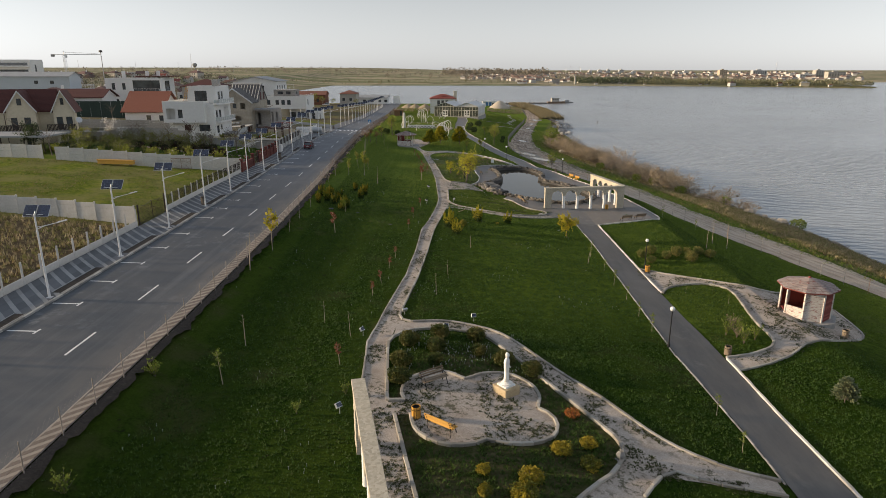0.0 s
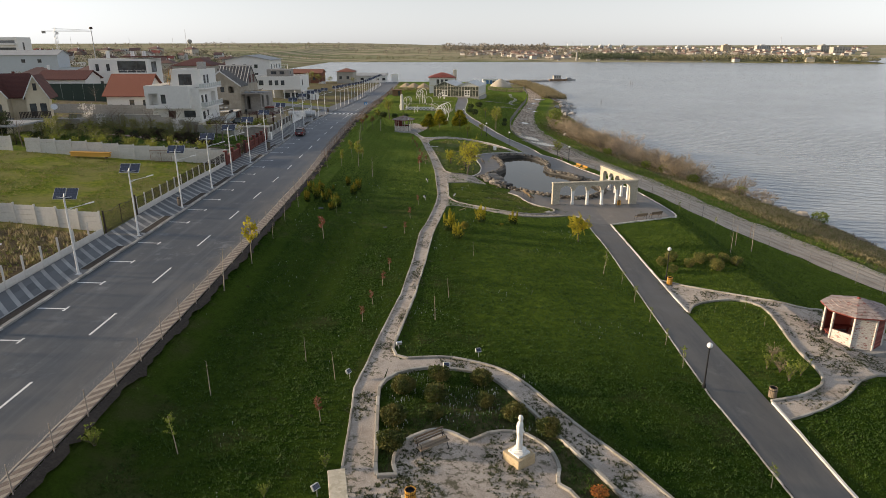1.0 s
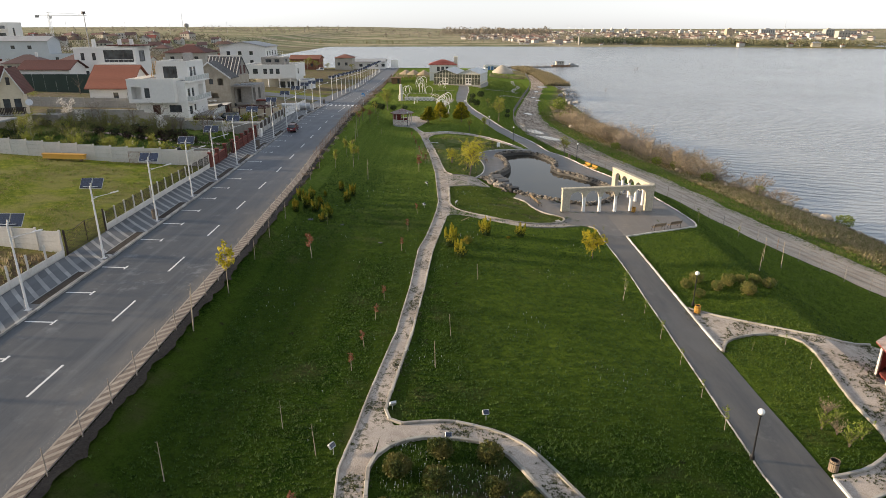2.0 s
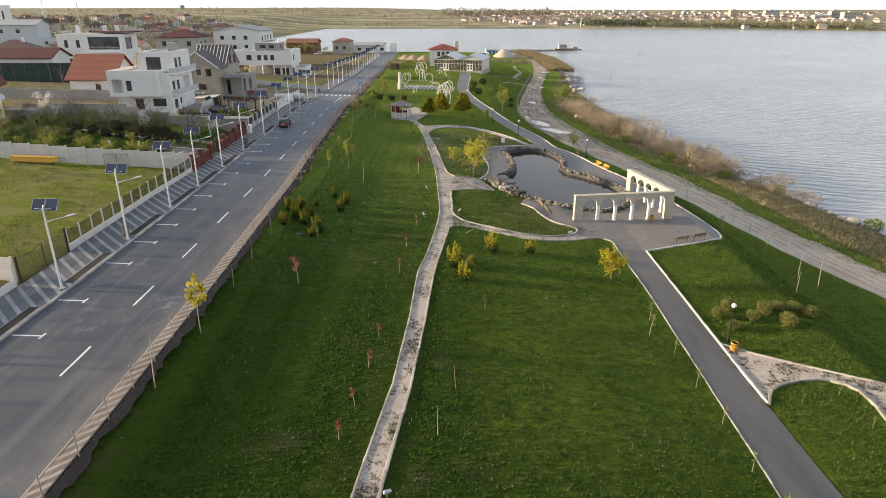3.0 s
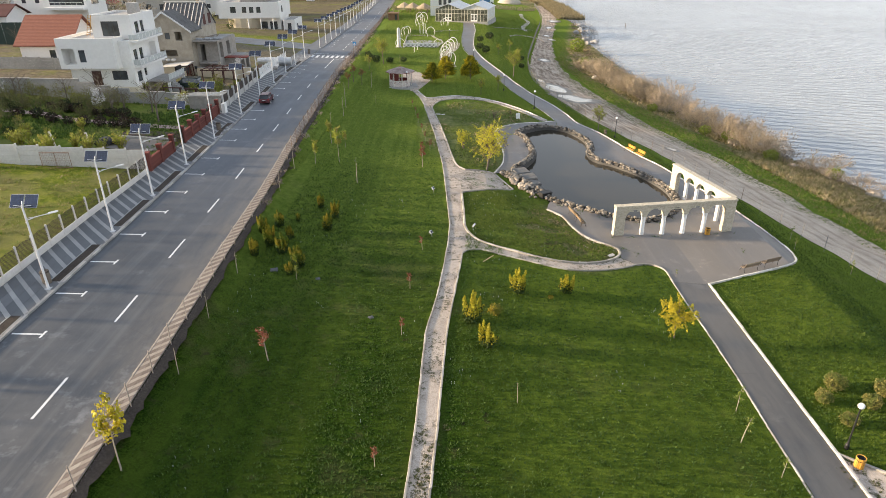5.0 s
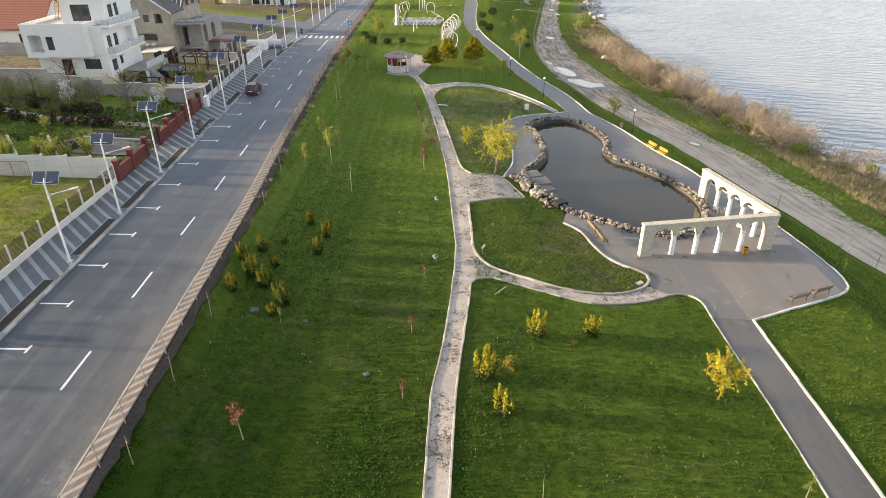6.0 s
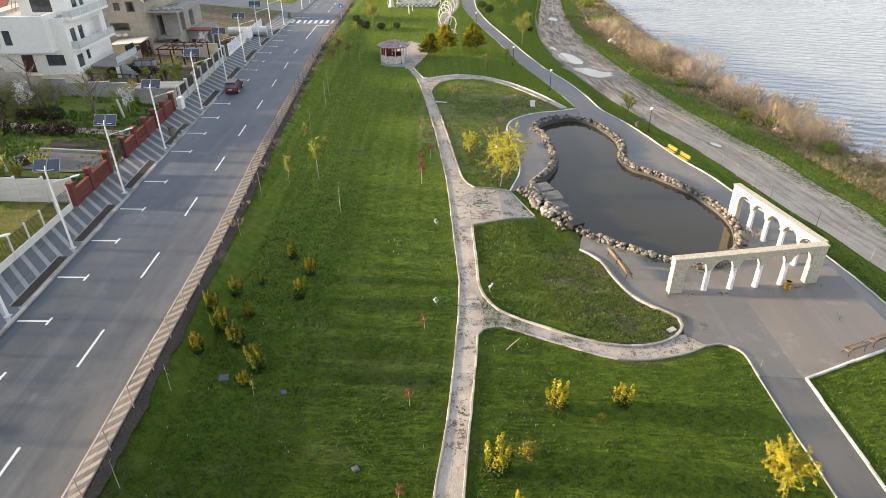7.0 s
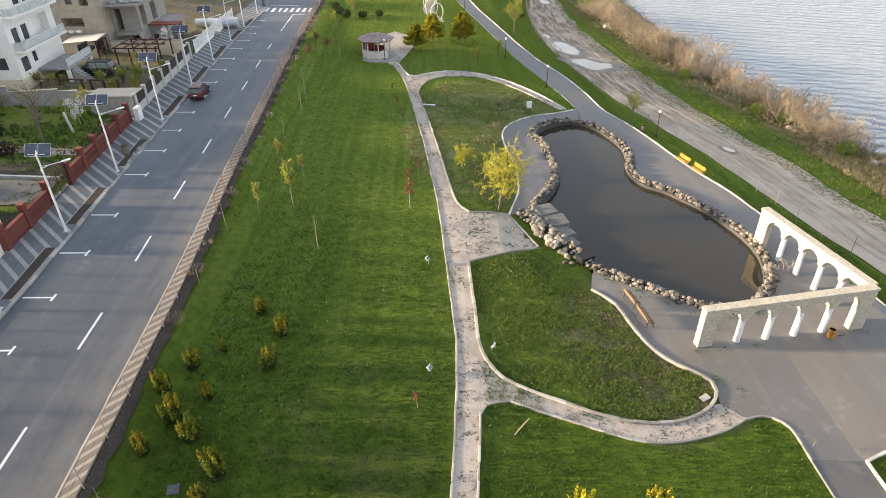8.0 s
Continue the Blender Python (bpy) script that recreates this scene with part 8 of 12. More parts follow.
    simple_house("hall_wing", "low blue-grey sheet wing of the metal hall", -189.9, 321.0, -177.5, 330.0, -4.0, 7.2, HALL_BLUE, ROOF_GREY, 0, "x", [("S", 3.0, 4.5, 1.6, 1.4)])
    fence = thing("green_fence", pose(0, 0, 0), "dark green boarded fence between plots", "fence", "garden fences")
    for k in range(14):
        x = -112.0 + 2.6 * k
        part("fence_panel", Geo().cbox(x, 158.0, 4.4, x + 2.54, 158.06, 9.3, 0.01), GREEN_PANEL, fence)


FAR_BRICK = grained("brown_red_brick", (0.15, 0.062, 0.042), (0.24, 0.105, 0.075), 2.0, 0.3, 0.9)
HALL_BLUE = grained("blue_grey_sheet", (0.40, 0.435, 0.465), (0.50, 0.535, 0.565), 2.0, 0.15, 0.6)
GREEN_PANEL = grained("dark_green_sheet", (0.012, 0.028, 0.022), (0.028, 0.050, 0.040), 4.0, 0.5, 0.6)


# ---- vehicles ----
def car(x, y, rz, paint, label, s=1.0):
    top = thing("parked_car", pose(x, y, ground(x, y) + 0.045, 0, 0, rz) @ Matrix.Diagonal((s, s, s, 1)), label, "car", "parked cars")
    # side outline: (length, height), front towards +y
    low = [(-2.2, 0.32), (-2.22, 0.62), (-2.15, 0.95), (-1.0, 0.98), (0.75, 0.97), (1.25, 0.93), (1.95, 0.80), (2.18, 0.62), (2.2, 0.34)]
    def shell(outline, w0, w1):
        g, n = Geo(), len(outline)
        v = []
        for sx, w in ((-1, w0), (1, w0)):
            for yy, zz in outline:
                ww = w * (1 - 0.06 * abs(yy) / 2.2) * (1 - 0.05 * max(0.0, zz - 0.6))
                v.append((sx * ww, yy, zz))
        f = [tuple(range(n)), tuple(range(2 * n - 1, n - 1, -1))] + [(i, n + i, n + (i + 1) % n, (i + 1) % n) for i in range(n)]
        return g.add(v, f)
    part("body", shell(low, 0.87, 0.87), paint, top)
    cab = [(-2.12, 0.96), (-1.85, 1.48), (-1.5, 1.58), (-0.2, 1.62), (0.35, 1.56), (1.2, 0.95)]
    g, n = Geo(), len(cab)
    v = [(-(0.82 if zz < 1.1 else 0.66), yy, zz) for yy, zz in cab] + [((0.82 if zz < 1.1 else 0.66), yy, zz) for yy, zz in cab]
    part("cabin", g.add(v, [tuple(range(n)), tuple(range(2 * n - 1, n - 1, -1))] + [(i, n + i, n + (i + 1) % n, (i + 1) % n) for i in range(n)]), WINDOW, top, "dark car windows")
    part("roof_panel", Geo().cbox(-0.67, -1.85, 1.56, 0.67, 0.38, 1.645, 0.05), paint, top)
    for sx in (-1, 1):
        for yy in (-1.95, -0.75, 0.42):
            part("pillar", Geo().tube([(sx * 0.835, yy + 0.05, 0.95), (sx * 0.675, yy + 0.12 if yy < 0 else yy - 0.5 + 0.45, 1.6)], 0.045, 4), paint, top)
        part("mirror", Geo().cbox(sx * 0.95 - 0.09, 0.72, 0.98, sx * 0.95 + 0.09, 0.86, 1.12, 0.02), paint, top)
        part("tail_light", Geo().cbox(sx * 0.74 - 0.09, -2.245, 0.72, sx * 0.74 + 0.09, -2.15, 1.0, 0.02), TAIL_RED, top, "red tail light")
        part("head_light", Geo().cbox(sx * 0.62 - 0.17, 2.0, 0.62, sx * 0.62 + 0.17, 2.2, 0.78, 0.03), GLASS_PALE, top)
        for yy in (-1.4, 1.38):
            wh = part("wheel", Geo().cyl((sx * 0.68, yy, 0.32), (sx * 0.88, yy, 0.32), 0.32, n=16), TYRE, top, "black tyre")
            part("rim", Geo().cyl((sx * 0.86, yy, 0.32), (sx * 0.895, yy, 0.32), 0.2, n=10), GALVANISED, wh)
    part("rear_bumper", Geo().cbox(-0.84, -2.3, 0.34, 0.84, -2.12, 0.6, 0.05), paint, top)
    part("number_plate", Geo().box(-0.26, -2.315, 0.66, 0.26, -2.25, 0.78), WHITE_PAINT, top, "pale plate")
    part("rear_window", Geo().add([(-0.68, -2.135, 1.02), (0.68, -2.135, 1.02), (0.56, -1.9, 1.46), (-0.56, -1.9, 1.46)], [(0, 1, 2, 3)]), WINDOW, top)
    return top


TAIL_RED = grained("red_lens", (0.30, 0.012, 0.010), (0.42, 0.02, 0.016), 9.0, 1.0, 0.2)
TYRE = grained("tyre_rubber", (0.015, 0.015, 0.016), (0.032, 0.032, 0.033), 12.0, 1.0, 0.85)
CAR_RED = grained("dark_red_car_paint", (0.070, 0.006, 0.010), (0.088, 0.009, 0.014), 1.0, 0.3, 0.30, 0.0, 0.0, spec=0.6)
CAR_GREEN = grained("dark_green_car_paint", (0.018, 0.028, 0.026), (0.028, 0.040, 0.036), 1.0, 0.3, 0.22, 0.0, 0.0, spec=0.6)
CAR_WHITE = grained("white_car_paint", (0.66, 0.66, 0.66), (0.74, 0.74, 0.74), 1.0, 0.3, 0.25, 0.0, 0.0, spec=0.6)
SIGN_BLUE = grained("sign_blue", (0.02, 0.20, 0.52), (0.03, 0.26, 0.60), 4.0, 0.5, 0.4)


def villa_yard():
    """The villa's front yard and the garden before it."""
    pg = thing("pergola", pose(-35.8, 131.8, ground(-35.8, 131.8), 0, 0, -4), "bare dark red steel pergola frame in the front yard", "pergola")
    for i in range(4):
        for j in range(2):
            part("post", Geo().cbox(-2.4 + i * 1.6 - 0.07, -2.0 + j * 4.0 - 0.07, -0.1, -2.4 + i * 1.6 + 0.07, -2.0 + j * 4 + 0.07, 2.2, 0.01), RUST_RED, pg)
    for j in range(3):
        part("beam", Geo().cbox(-2.7, -2.07 + 2 * j, 2.2, 2.7, -1.93 + 2 * j, 2.34, 0.01), RUST_RED, pg)
    for i in range(5):
        part("rafter", Geo().cbox(-2.47 + 1.2 * i, -2.3, 2.342, -2.33 + 1.2 * i, 2.3, 2.44, 0.01), RUST_RED, pg)
    rails = thing("red_railing", pose(0, 0, 0), "dark red steel railing on the garden terrace", "railing")
    for (xa, ya), (xb, yb), z in (((-43.4, 121.6), (-38.0, 120.9), 4.4), ((-38.0, 121.6), (-34.6, 121.2), 4.15)):
        part("rail", Geo().tube([(xa, ya, z), (xb, yb, z)], 0.09, 4), RUST_RED, rails)
        for t in (0.08, 0.5, 0.95):
            x, y = xa + (xb - xa) * t, ya + (yb - ya) * t
            part("post", Geo().cbox(x - 0.09, y - 0.09, ground(x, y) - 0.1, x + 0.09, y + 0.09, z, 0.01), RUST_RED, rails)
    ub = thing("utility_box", pose(-32.6, 115.9, ground(-32, 116)), "small pale corrugated lean-to against the garden wall", "shed")
    part("body", Geo().cbox(-2.2, -1.1, -0.2, 1.9, 1.3, 1.85, 0.03), RAW_CONCRETE, ub)
    part("roof", Geo().cbox(-2.35, -1.3, 1.85, 2.05, 1.45, 1.95, 0.02, pose(0, 0, 0, -2, 0, 0)), CREAM_GREY, ub, "beige sheet roof")
    for k in range(16):
        part("rib", Geo().cbox(-2.3 + 0.27 * k, -1.3, 1.95, -2.24 + 0.27 * k, 1.45, 1.99, 0.008, pose(0, 0, 0, -2, 0, 0)), CREAM_GREY, ub)
    part("door", Geo().cbox(1.9, -0.7, 0.0, 1.95, 0.6, 1.75, 0.01), BLACK_METAL, ub, "dark metal door")
    mb = thing("meter_cabinet", pose(-30.0, 113.9, ground(-30, 113.9)), "white meter cabinet beside the brick fence", "cabinet")
    part("cabinet", Geo().cbox(-0.2, -0.45, 0, 0.25, 0.45, 1.35, 0.03), LAMP_WHITE, mb)
    part("cover", Geo().cbox(0.251, -0.38, 0.55, 0.27, 0.38, 1.25, 0.008), PLASTER, mb)
    lamp = thing("yard_lamp", pose(-37.7, 126.4, ground(-37.7, 126.4)), "black lantern post in the villa yard", "lamp post")
    part("post", Geo().cyl((0, 0, -0.1), (0, 0, 2.9), 0.05, 0.04, 8), BLACK_METAL, lamp)
    part("lantern", Geo().lathe([(0.08, 2.9), (0.16, 3.0), (0.2, 3.25), (0.26, 3.27), (0.05, 3.42)], 8), BLACK_METAL, lamp)
    # neighbour's party wall and tarpaulined store
    plain_wall([(-32.6, 135.4), (-36.6, 135.6), (-41.4, 135.5)], [4.6, 4.6], 0.25, "cream rendered party wall between yards", CREAM_PLASTER)
    r = random.Random(8)
    for i, (x, y, s, mat, lab) in enumerate(((-37.5, 128.9, 0.5, BLUE_TARP, "blue tarpaulin bundle in the yard"), (-40.0, 129.3, 0.6, BLACK_METAL, "black sheeting bundle in the yard"), (-35.3, 129.2, 0.5, RAW_CONCRETE, "grey rubble sack in the yard"), (-33.6, 138.4, 0.6, PLASTER, "white building sack in the yard"), (-35.8, 139.0, 0.6, RAW_CONCRETE, "grey rubble heap in the yard"), (-38.4, 138.6, 0.7, SOIL, "brown soil heap in the yard"), (-32.6, 143.6, 0.7, CREAM_PLASTER, "cream building sack in the yard"), (-31.8, 146.6, 0.6, RAW_CONCRETE, "grey rubble heap in the yard"), (-34.2, 146.0, 0.8, RUST, "rusty scrap heap in the yard"))):
        b = thing("yard_bundle", spot(x, y, 30 * i), lab, "bundle", "yard clutter")
        part("bundle", Geo().stone((0, 0, s * 0.5), s, r, 0.6), mat, b)
        part("lump", Geo().stone((s * 0.8, 0.2, s * 0.35), s * 0.6, r, 0.6), mat, b)
    tank = thing("water_tank", pose(-33.0, 151.5, ground(-33, 151) + 0.75, 0, 0, 4), "long pale metal tank lying in the yard", "tank")
    part("shell", Geo().cyl((-3.0, 0, 0), (3.0, 0, 0), 0.7, n=14), GALVANISED, tank)
    for x in (-2.0, 2.0):
        part("cradle", Geo().cbox(x - 0.15, -0.7, -0.8, x + 0.15, 0.7, -0.45, 0.02), WOOD_GREY, tank)
    sofa = thing("outdoor_sofa", pose(-41.3, 129.6, 5.1), "dark outdoor sofa on the villa terrace", "sofa")
    part("seat", Geo().cbox(-0.5, -1.0, 0.0, 0.5, 1.0, 0.4, 0.05), BLACK_METAL, sofa)
    part("backrest", Geo().cbox(-0.5, -1.0, 0.4, -0.25, 1.0, 0.85, 0.05), BLACK_METAL, sofa)
    # garden: paved path, beds, concrete pad
    setting("garden_path", ribbon(polyline([(-56.0, 109.6), (-50.0, 109.0), (-45.0, 107.1), (-40.0, 106.9), (-36.0, 106.7), (-31.4, 106.6)]), polyline([(-55.0, 108.2), (-50.0, 107.6), (-44.3, 105.7), (-40.0, 105.7), (-36.0, 105.4), (-31.4, 105.4)]), 0.05, n=26), PINK_SLAB, "pinkish slab path across the garden", "path")
    setting("vegetable_bed", drape([(-37.6, 101.2), (-37.9, 103.4), (-33.0, 104.0), (-31.0, 103.2), (-31.0, 101.3)], 0.09, 1.5), SOIL, "dug dark soil bed in the garden", "soil")
    setting("vegetable_bed", drape([(-40.0, 93.3), (-40.0, 95.2), (-31.2, 95.5), (-31.2, 93.0)], 0.08, 1.5), SOIL, "dug dark soil bed along the wall", "soil")
    setting("concrete_pad", drape([(-37.4, 96.8), (-37.8, 100.4), (-31.3, 100.5), (-30.6, 97.4), (-33.0, 96.5)], 0.10, 1.5), ASPHALT_OLD, "grey concrete pad behind the gate", "paving")
    pad = thing("pad_kerb", pose(0, 0, 0), "low pale kerb round the concrete pad", "kerb")
    kerb_stones([(-37.8, 100.8), (-31.2, 100.9)], 0.25, 0.3, CONCRETE, pad, "edge_stone", 2.2)
    tarp = thing("covered_heap", spot(-37.6, 98.0), "heap covered with black sheeting on the pad", "heap", "yard clutter")
    part("sheeting", Geo().stone((0, 0, 0.35), 1.0, r, 0.6).stone((0.9, 0.5, 0.3), 0.7, r, 0.6), BLACK_METAL, tarp)
    for x, y in ((-38.0, 96.2), (-34.6, 110.4), (-41.4, 95.7)):
        p = thing("garden_post", spot(x, y), "leaning pale concrete post in the garden", "post", "garden posts")
        part("post", Geo().cbox(-0.09, -0.09, -0.2, 0.09, 0.09, 1.9, 0.02, pose(0, 0, 0, 3, -7, 0)), PANEL_CONCRETE, p)


ASPHALT_OLD = grained("weathered_dark_concrete", (0.11, 0.10, 0.09), (0.19, 0.175, 0.155), 3.0, 0.4)
RUST_RED = grained("dark_brown_red_steel", (0.045, 0.018, 0.015), (0.085, 0.034, 0.028), 8.0, 0.8, 0.6)
BLUE_TARP = grained("blue_tarpaulin", (0.02, 0.06, 0.16), (0.05, 0.11, 0.25), 4.0, 0.5, 0.5)
PINK_SLAB = grained("pink_slab", (0.36, 0.25, 0.215), (0.48, 0.35, 0.31), 5.0, 0.5, 0.9, 0.3, 0.01)


def build_street_things():
    car(road_edge(121.4) - 7.45, 121.4, 3.5, CAR_RED, "dark red compact people carrier parked in a bay", 0.80)
    car(-39.4, 126.4, 88, CAR_GREEN, "dark green car parked in the villa's yard")
    car(-76.0, 394.0, 95, CAR_WHITE, "white car parked in front of the brick house")
    s = thing("crossing_sign", spot(road_edge(170) + 0.35, 170.2), "blue square crossing sign with a white triangle", "road sign")
    part("post", Geo().cyl((0, 0, 0), (0, 0, 2.9), 0.03, n=6), GALVANISED, s)
    plate = part("plate", Geo().cbox(-0.36, -0.03, 2.15, 0.36, 0.0, 2.87, 0.01), SIGN_BLUE, s)
    part("triangle", Geo().add([(-0.25, -0.036, 2.28), (0.25, -0.036, 2.28), (0, -0.036, 2.74)], [(0, 1, 2)]), WHITE_PAINT, plate, "white triangle")
    t = thing("wooden_trough", pose(-47.3, 89.6, ground(-47.3, 89.6), 0, 0, 0), "long orange-yellow wooden trough against the wall", "trough")
    part("board", Geo().cbox(-2.6, -0.25, 0.0, 2.5, 0.35, 0.5, 0.04, pose(0, 0, 0.25, 0, 1.5, 0)), WOOD_YELLOW, t)
    part("rim", Geo().cbox(-2.7, -0.32, 0.74, 2.6, 0.42, 0.84, 0.03, pose(0, 0, 0.0, 0, 1.5, 0)), WOOD_YELLOW, t)
    for x in (-2.0, 2.0):
        part("foot", Geo().cbox(x - 0.1, -0.2, -0.05, x + 0.1, 0.3, 0.3, 0.02), WOOD_GREY, t)
    cage = thing("wire_cage", spot(-38.2, 90.2), "rusty wire cage in front of the panel wall", "cage")
    for a, b in (((-1.4, 0), (1.4, 0)),):
        fr = Geo()
        for z in (0.05, 1.55):
            fr.tube([(-1.4, 0, z), (1.4, 0, z)], 0.03, 4)
        for x in (-1.4, 0, 1.4):
            fr.tube([(x, 0, 0), (x, 0, 1.55)], 0.03, 4)
        part("frame", fr, RUST, cage)
        g = Geo()
        for i in range(18):
            g.cyl((-1.4 + i * 0.165, 0, 0.05), (-1.4 + i * 0.165, 0, 1.55), 0.008, n=3)
        for i in range(9):
            g.cyl((-1.4, 0, 0.1 + i * 0.17), (1.4, 0, 0.1 + i * 0.17), 0.008, n=3)
        part("wire_mesh", g, RUST, cage)
    villa_yard()


build_lamps()
build_fences()
build_houses()
build_street_things()


# ---- plants ----
LEAF_JUNIPER = leafy("juniper_green", (0.028, 0.046, 0.011), (0.090, 0.108, 0.022), (0.130, 0.118, 0.030))
LEAF_GOLD = leafy("golden_leaf", (0.26, 0.20, 0.020), (0.42, 0.34, 0.035), (0.12, 0.13, 0.020))
LEAF_THUJA = leafy("thuja_green", (0.060, 0.105, 0.013), (0.190, 0.220, 0.020), (0.270, 0.225, 0.020))
THUJA_GOLD = leafy("golden_thuja", (0.22, 0.23, 0.020), (0.52, 0.46, 0.035), (0.36, 0.31, 0.025))
THUJA_DARK = leafy("thuja_dark_green", (0.018, 0.042, 0.011), (0.060, 0.092, 0.017))
LEAF_WILLOW = leafy("willow_yellow", (0.42, 0.40, 0.024), (0.68, 0.63, 0.055), (0.34, 0.35, 0.030))
WILLOW_GOLD = leafy("willow_gold", (0.40, 0.33, 0.018), (0.62, 0.52, 0.035), (0.32, 0.29, 0.022))
LEAF_SPRING = leafy("spring_green", (0.10, 0.15, 0.020), (0.22, 0.26, 0.04))
LEAF_FORSYTHIA = leafy("forsythia_leaf", (0.19, 0.23, 0.028), (0.36, 0.38, 0.055), (0.24, 0.23, 0.05))
LEAF_THIN = leafy("thin_spring_leaf", (0.17, 0.19, 0.035), (0.30, 0.29, 0.065))
LEAF_DARK = leafy("dark_green_leaf", (0.022, 0.040, 0.012), (0.060, 0.085, 0.022))
LEAF_RED = leafy("reddish_leaf", (0.16, 0.050, 0.030), (0.26, 0.10, 0.055))
LEAF_TAN = leafy("dry_tan_leaf", (0.23, 0.18, 0.11), (0.38, 0.305, 0.20), (0.20, 0.17, 0.10))
LEAF_SLOPE = leafy("brownish_needle", (0.120, 0.120, 0.030), (0.27, 0.240, 0.075), (0.10, 0.125, 0.028))
LEAF_ORANGE = leafy("orange_leaf", (0.34, 0.11, 0.03), (0.45, 0.19, 0.05))
BLOSSOM = leafy("white_blossom", (0.62, 0.60, 0.58), (0.78, 0.76, 0.74))
CONIFER_GOLD = leafy("golden_conifer", (0.24, 0.235, 0.020), (0.60, 0.50, 0.040), (0.15, 0.17, 0.020))
SPRUCE_BLUE = leafy("blue_green_needle", (0.10, 0.13, 0.075), (0.22, 0.24, 0.13))
BARK = grained("grey_bark", (0.10, 0.080, 0.062), (0.20, 0.165, 0.13), 12.0, 1.0, 0.95, 0.6, 0.01)
BARK_PALE = grained("pale_bark", (0.26, 0.22, 0.165), (0.40, 0.345, 0.27), 12.0, 1.0, 0.95, 0.4, 0.01)
TWIG_TAN = grained("tan_twig", (0.25, 0.20, 0.145), (0.42, 0.345, 0.26), 6.0, 0.4, 0.95, by="random")
TWIG_DARK = grained("dark_brown_twig", (0.075, 0.055, 0.045), (0.16, 0.118, 0.095), 6.0, 0.4, 0.95, by="random")
TWIG_GREY = grained("grey_twig", (0.165, 0.138, 0.115), (0.31, 0.260, 0.215), 6.0, 0.4, 0.95, by="random")


def leaf_ball(geo, r, c, rx, rz, n, size, inner=0.55, up=0.3):
    for _ in range(n):
        d = Vector((r.gauss(0, 1), r.gauss(0, 1), r.gauss(0, 1))).normalized()
        k = inner + (1 - inner) * r.random() ** 0.5
        lump = 1 + 0.22 * noise.noise((d.x * 2.2 + c[0], d.y * 2.2 + c[1], d.z * 2.2))
        geo.leaf((c[0] + d.x * rx * k * lump, c[1] + d.y * rx * k * lump, c[2] + d.z * rz * k * lump), size * r.uniform(0.6, 1.3), r, up)
    return geo


def bush_proto(name, seed, label, category, group, leaf, rx, h, n, size, stems=5):
    r = random.Random(seed)
    top = thing(name, pose(0, 0, -60), label, category, group)
    g = Geo()
    for i in range(stems):
        a = r.uniform(0, 6.3)
        g.tube([(0, 0, -0.05), (math.cos(a) * rx * 0.3, math.sin(a) * rx * 0.3, h * 0.4), (math.cos(a) * rx * 0.6, math.sin(a) * rx * 0.6, h * 0.75)], [0.03, 0.02, 0.008], 5)
    part("stem_clump", g, BARK, top)
    g = Geo()
    leaf_ball(g, r, (0, 0, h * 0.52), rx * 0.92, h * 0.48, int(n * 0.6), size)
    for i in range(6):
        a = 6.283 * i / 6 + r.uniform(-0.3, 0.3)
        leaf_ball(g, r, (math.cos(a) * rx * 0.55, math.sin(a) * rx * 0.55, h * r.uniform(0.35, 0.65)), rx * 0.5, h * 0.35, n // 15, size)
    part("foliage", g, leaf, top)
    return top


def shoot_bush_proto(name, seed, label, group, leaf, w, h, shoots, per, size):
    """A loose bush of upright, arching shoots with leaves along them."""
    r = random.Random(seed)
    top = thing(name, pose(0, 0, -60), label, "bush", group)
    g, f = Geo(), Geo()
    for i in range(shoots):
        a, ln, out = r.uniform(0, 6.283), h * r.uniform(0.6, 1.1), w * r.uniform(0.15, 0.9)
        pts = [Vector((math.cos(a) * out * t * t, math.sin(a) * out * t * t, ln * t - 0.05)) for t in (0.0, 0.5, 1.0)]
        g.tube([tuple(q) for q in pts], [0.014, 0.009, 0.004], 4)
        for _ in range(per):
            t = r.uniform(0.25, 1.05)
            f.leaf((math.cos(a) * out * t * t + r.gauss(0, 0.03), math.sin(a) * out * t * t + r.gauss(0, 0.03), ln * t), size * r.uniform(0.6, 1.3), r, 0.8)
    part("stem_clump", g, BARK, top)
    part("foliage", f, leaf, top)
    return top


def thuja_proto(seed, label, leaf, h, w, n, size=0.11):
    r = random.Random(seed)
    top = thing("thuja_shrub", pose(0, 0, -60), label, "shrub", "young thujas")
    part("stem", Geo().cyl((0, 0, -0.05), (0, 0, h * 0.8), 0.03, 0.008, n=5), BARK, top)
    g, tips = Geo(), Geo()
    spires = [(0.0, 0.0, 1.0)]
    for i in range(11):
        a, q = 6.283 * i / 11 + r.uniform(-0.3, 0.3), w * r.uniform(0.25, 0.62)
        spires.append((q * math.cos(a), q * math.sin(a), r.uniform(0.40, 0.90)))
    for ox, oy, k in spires:
        for _ in range(int(n * k / 5)):
            t = r.random() ** 0.9
            q = w * 0.19 * (1 - t) ** 0.6 * r.random() ** 0.5 + 0.01
            a, b = r.uniform(0, 6.283), 0.35 + 0.65 * t ** 0.6
            (tips if t * k > r.uniform(0.12, 0.55) else g).leaf((ox * b + q * math.cos(a), oy * b + q * math.sin(a), 0.06 + t * h * k), size * r.uniform(0.45, 1.0), r, 1.8)
    part("foliage", g, THUJA_DARK, top)
    tagged(part("golden_foliage", tips, leaf, top, "golden shoot tips"), kind="stuff")
    return top


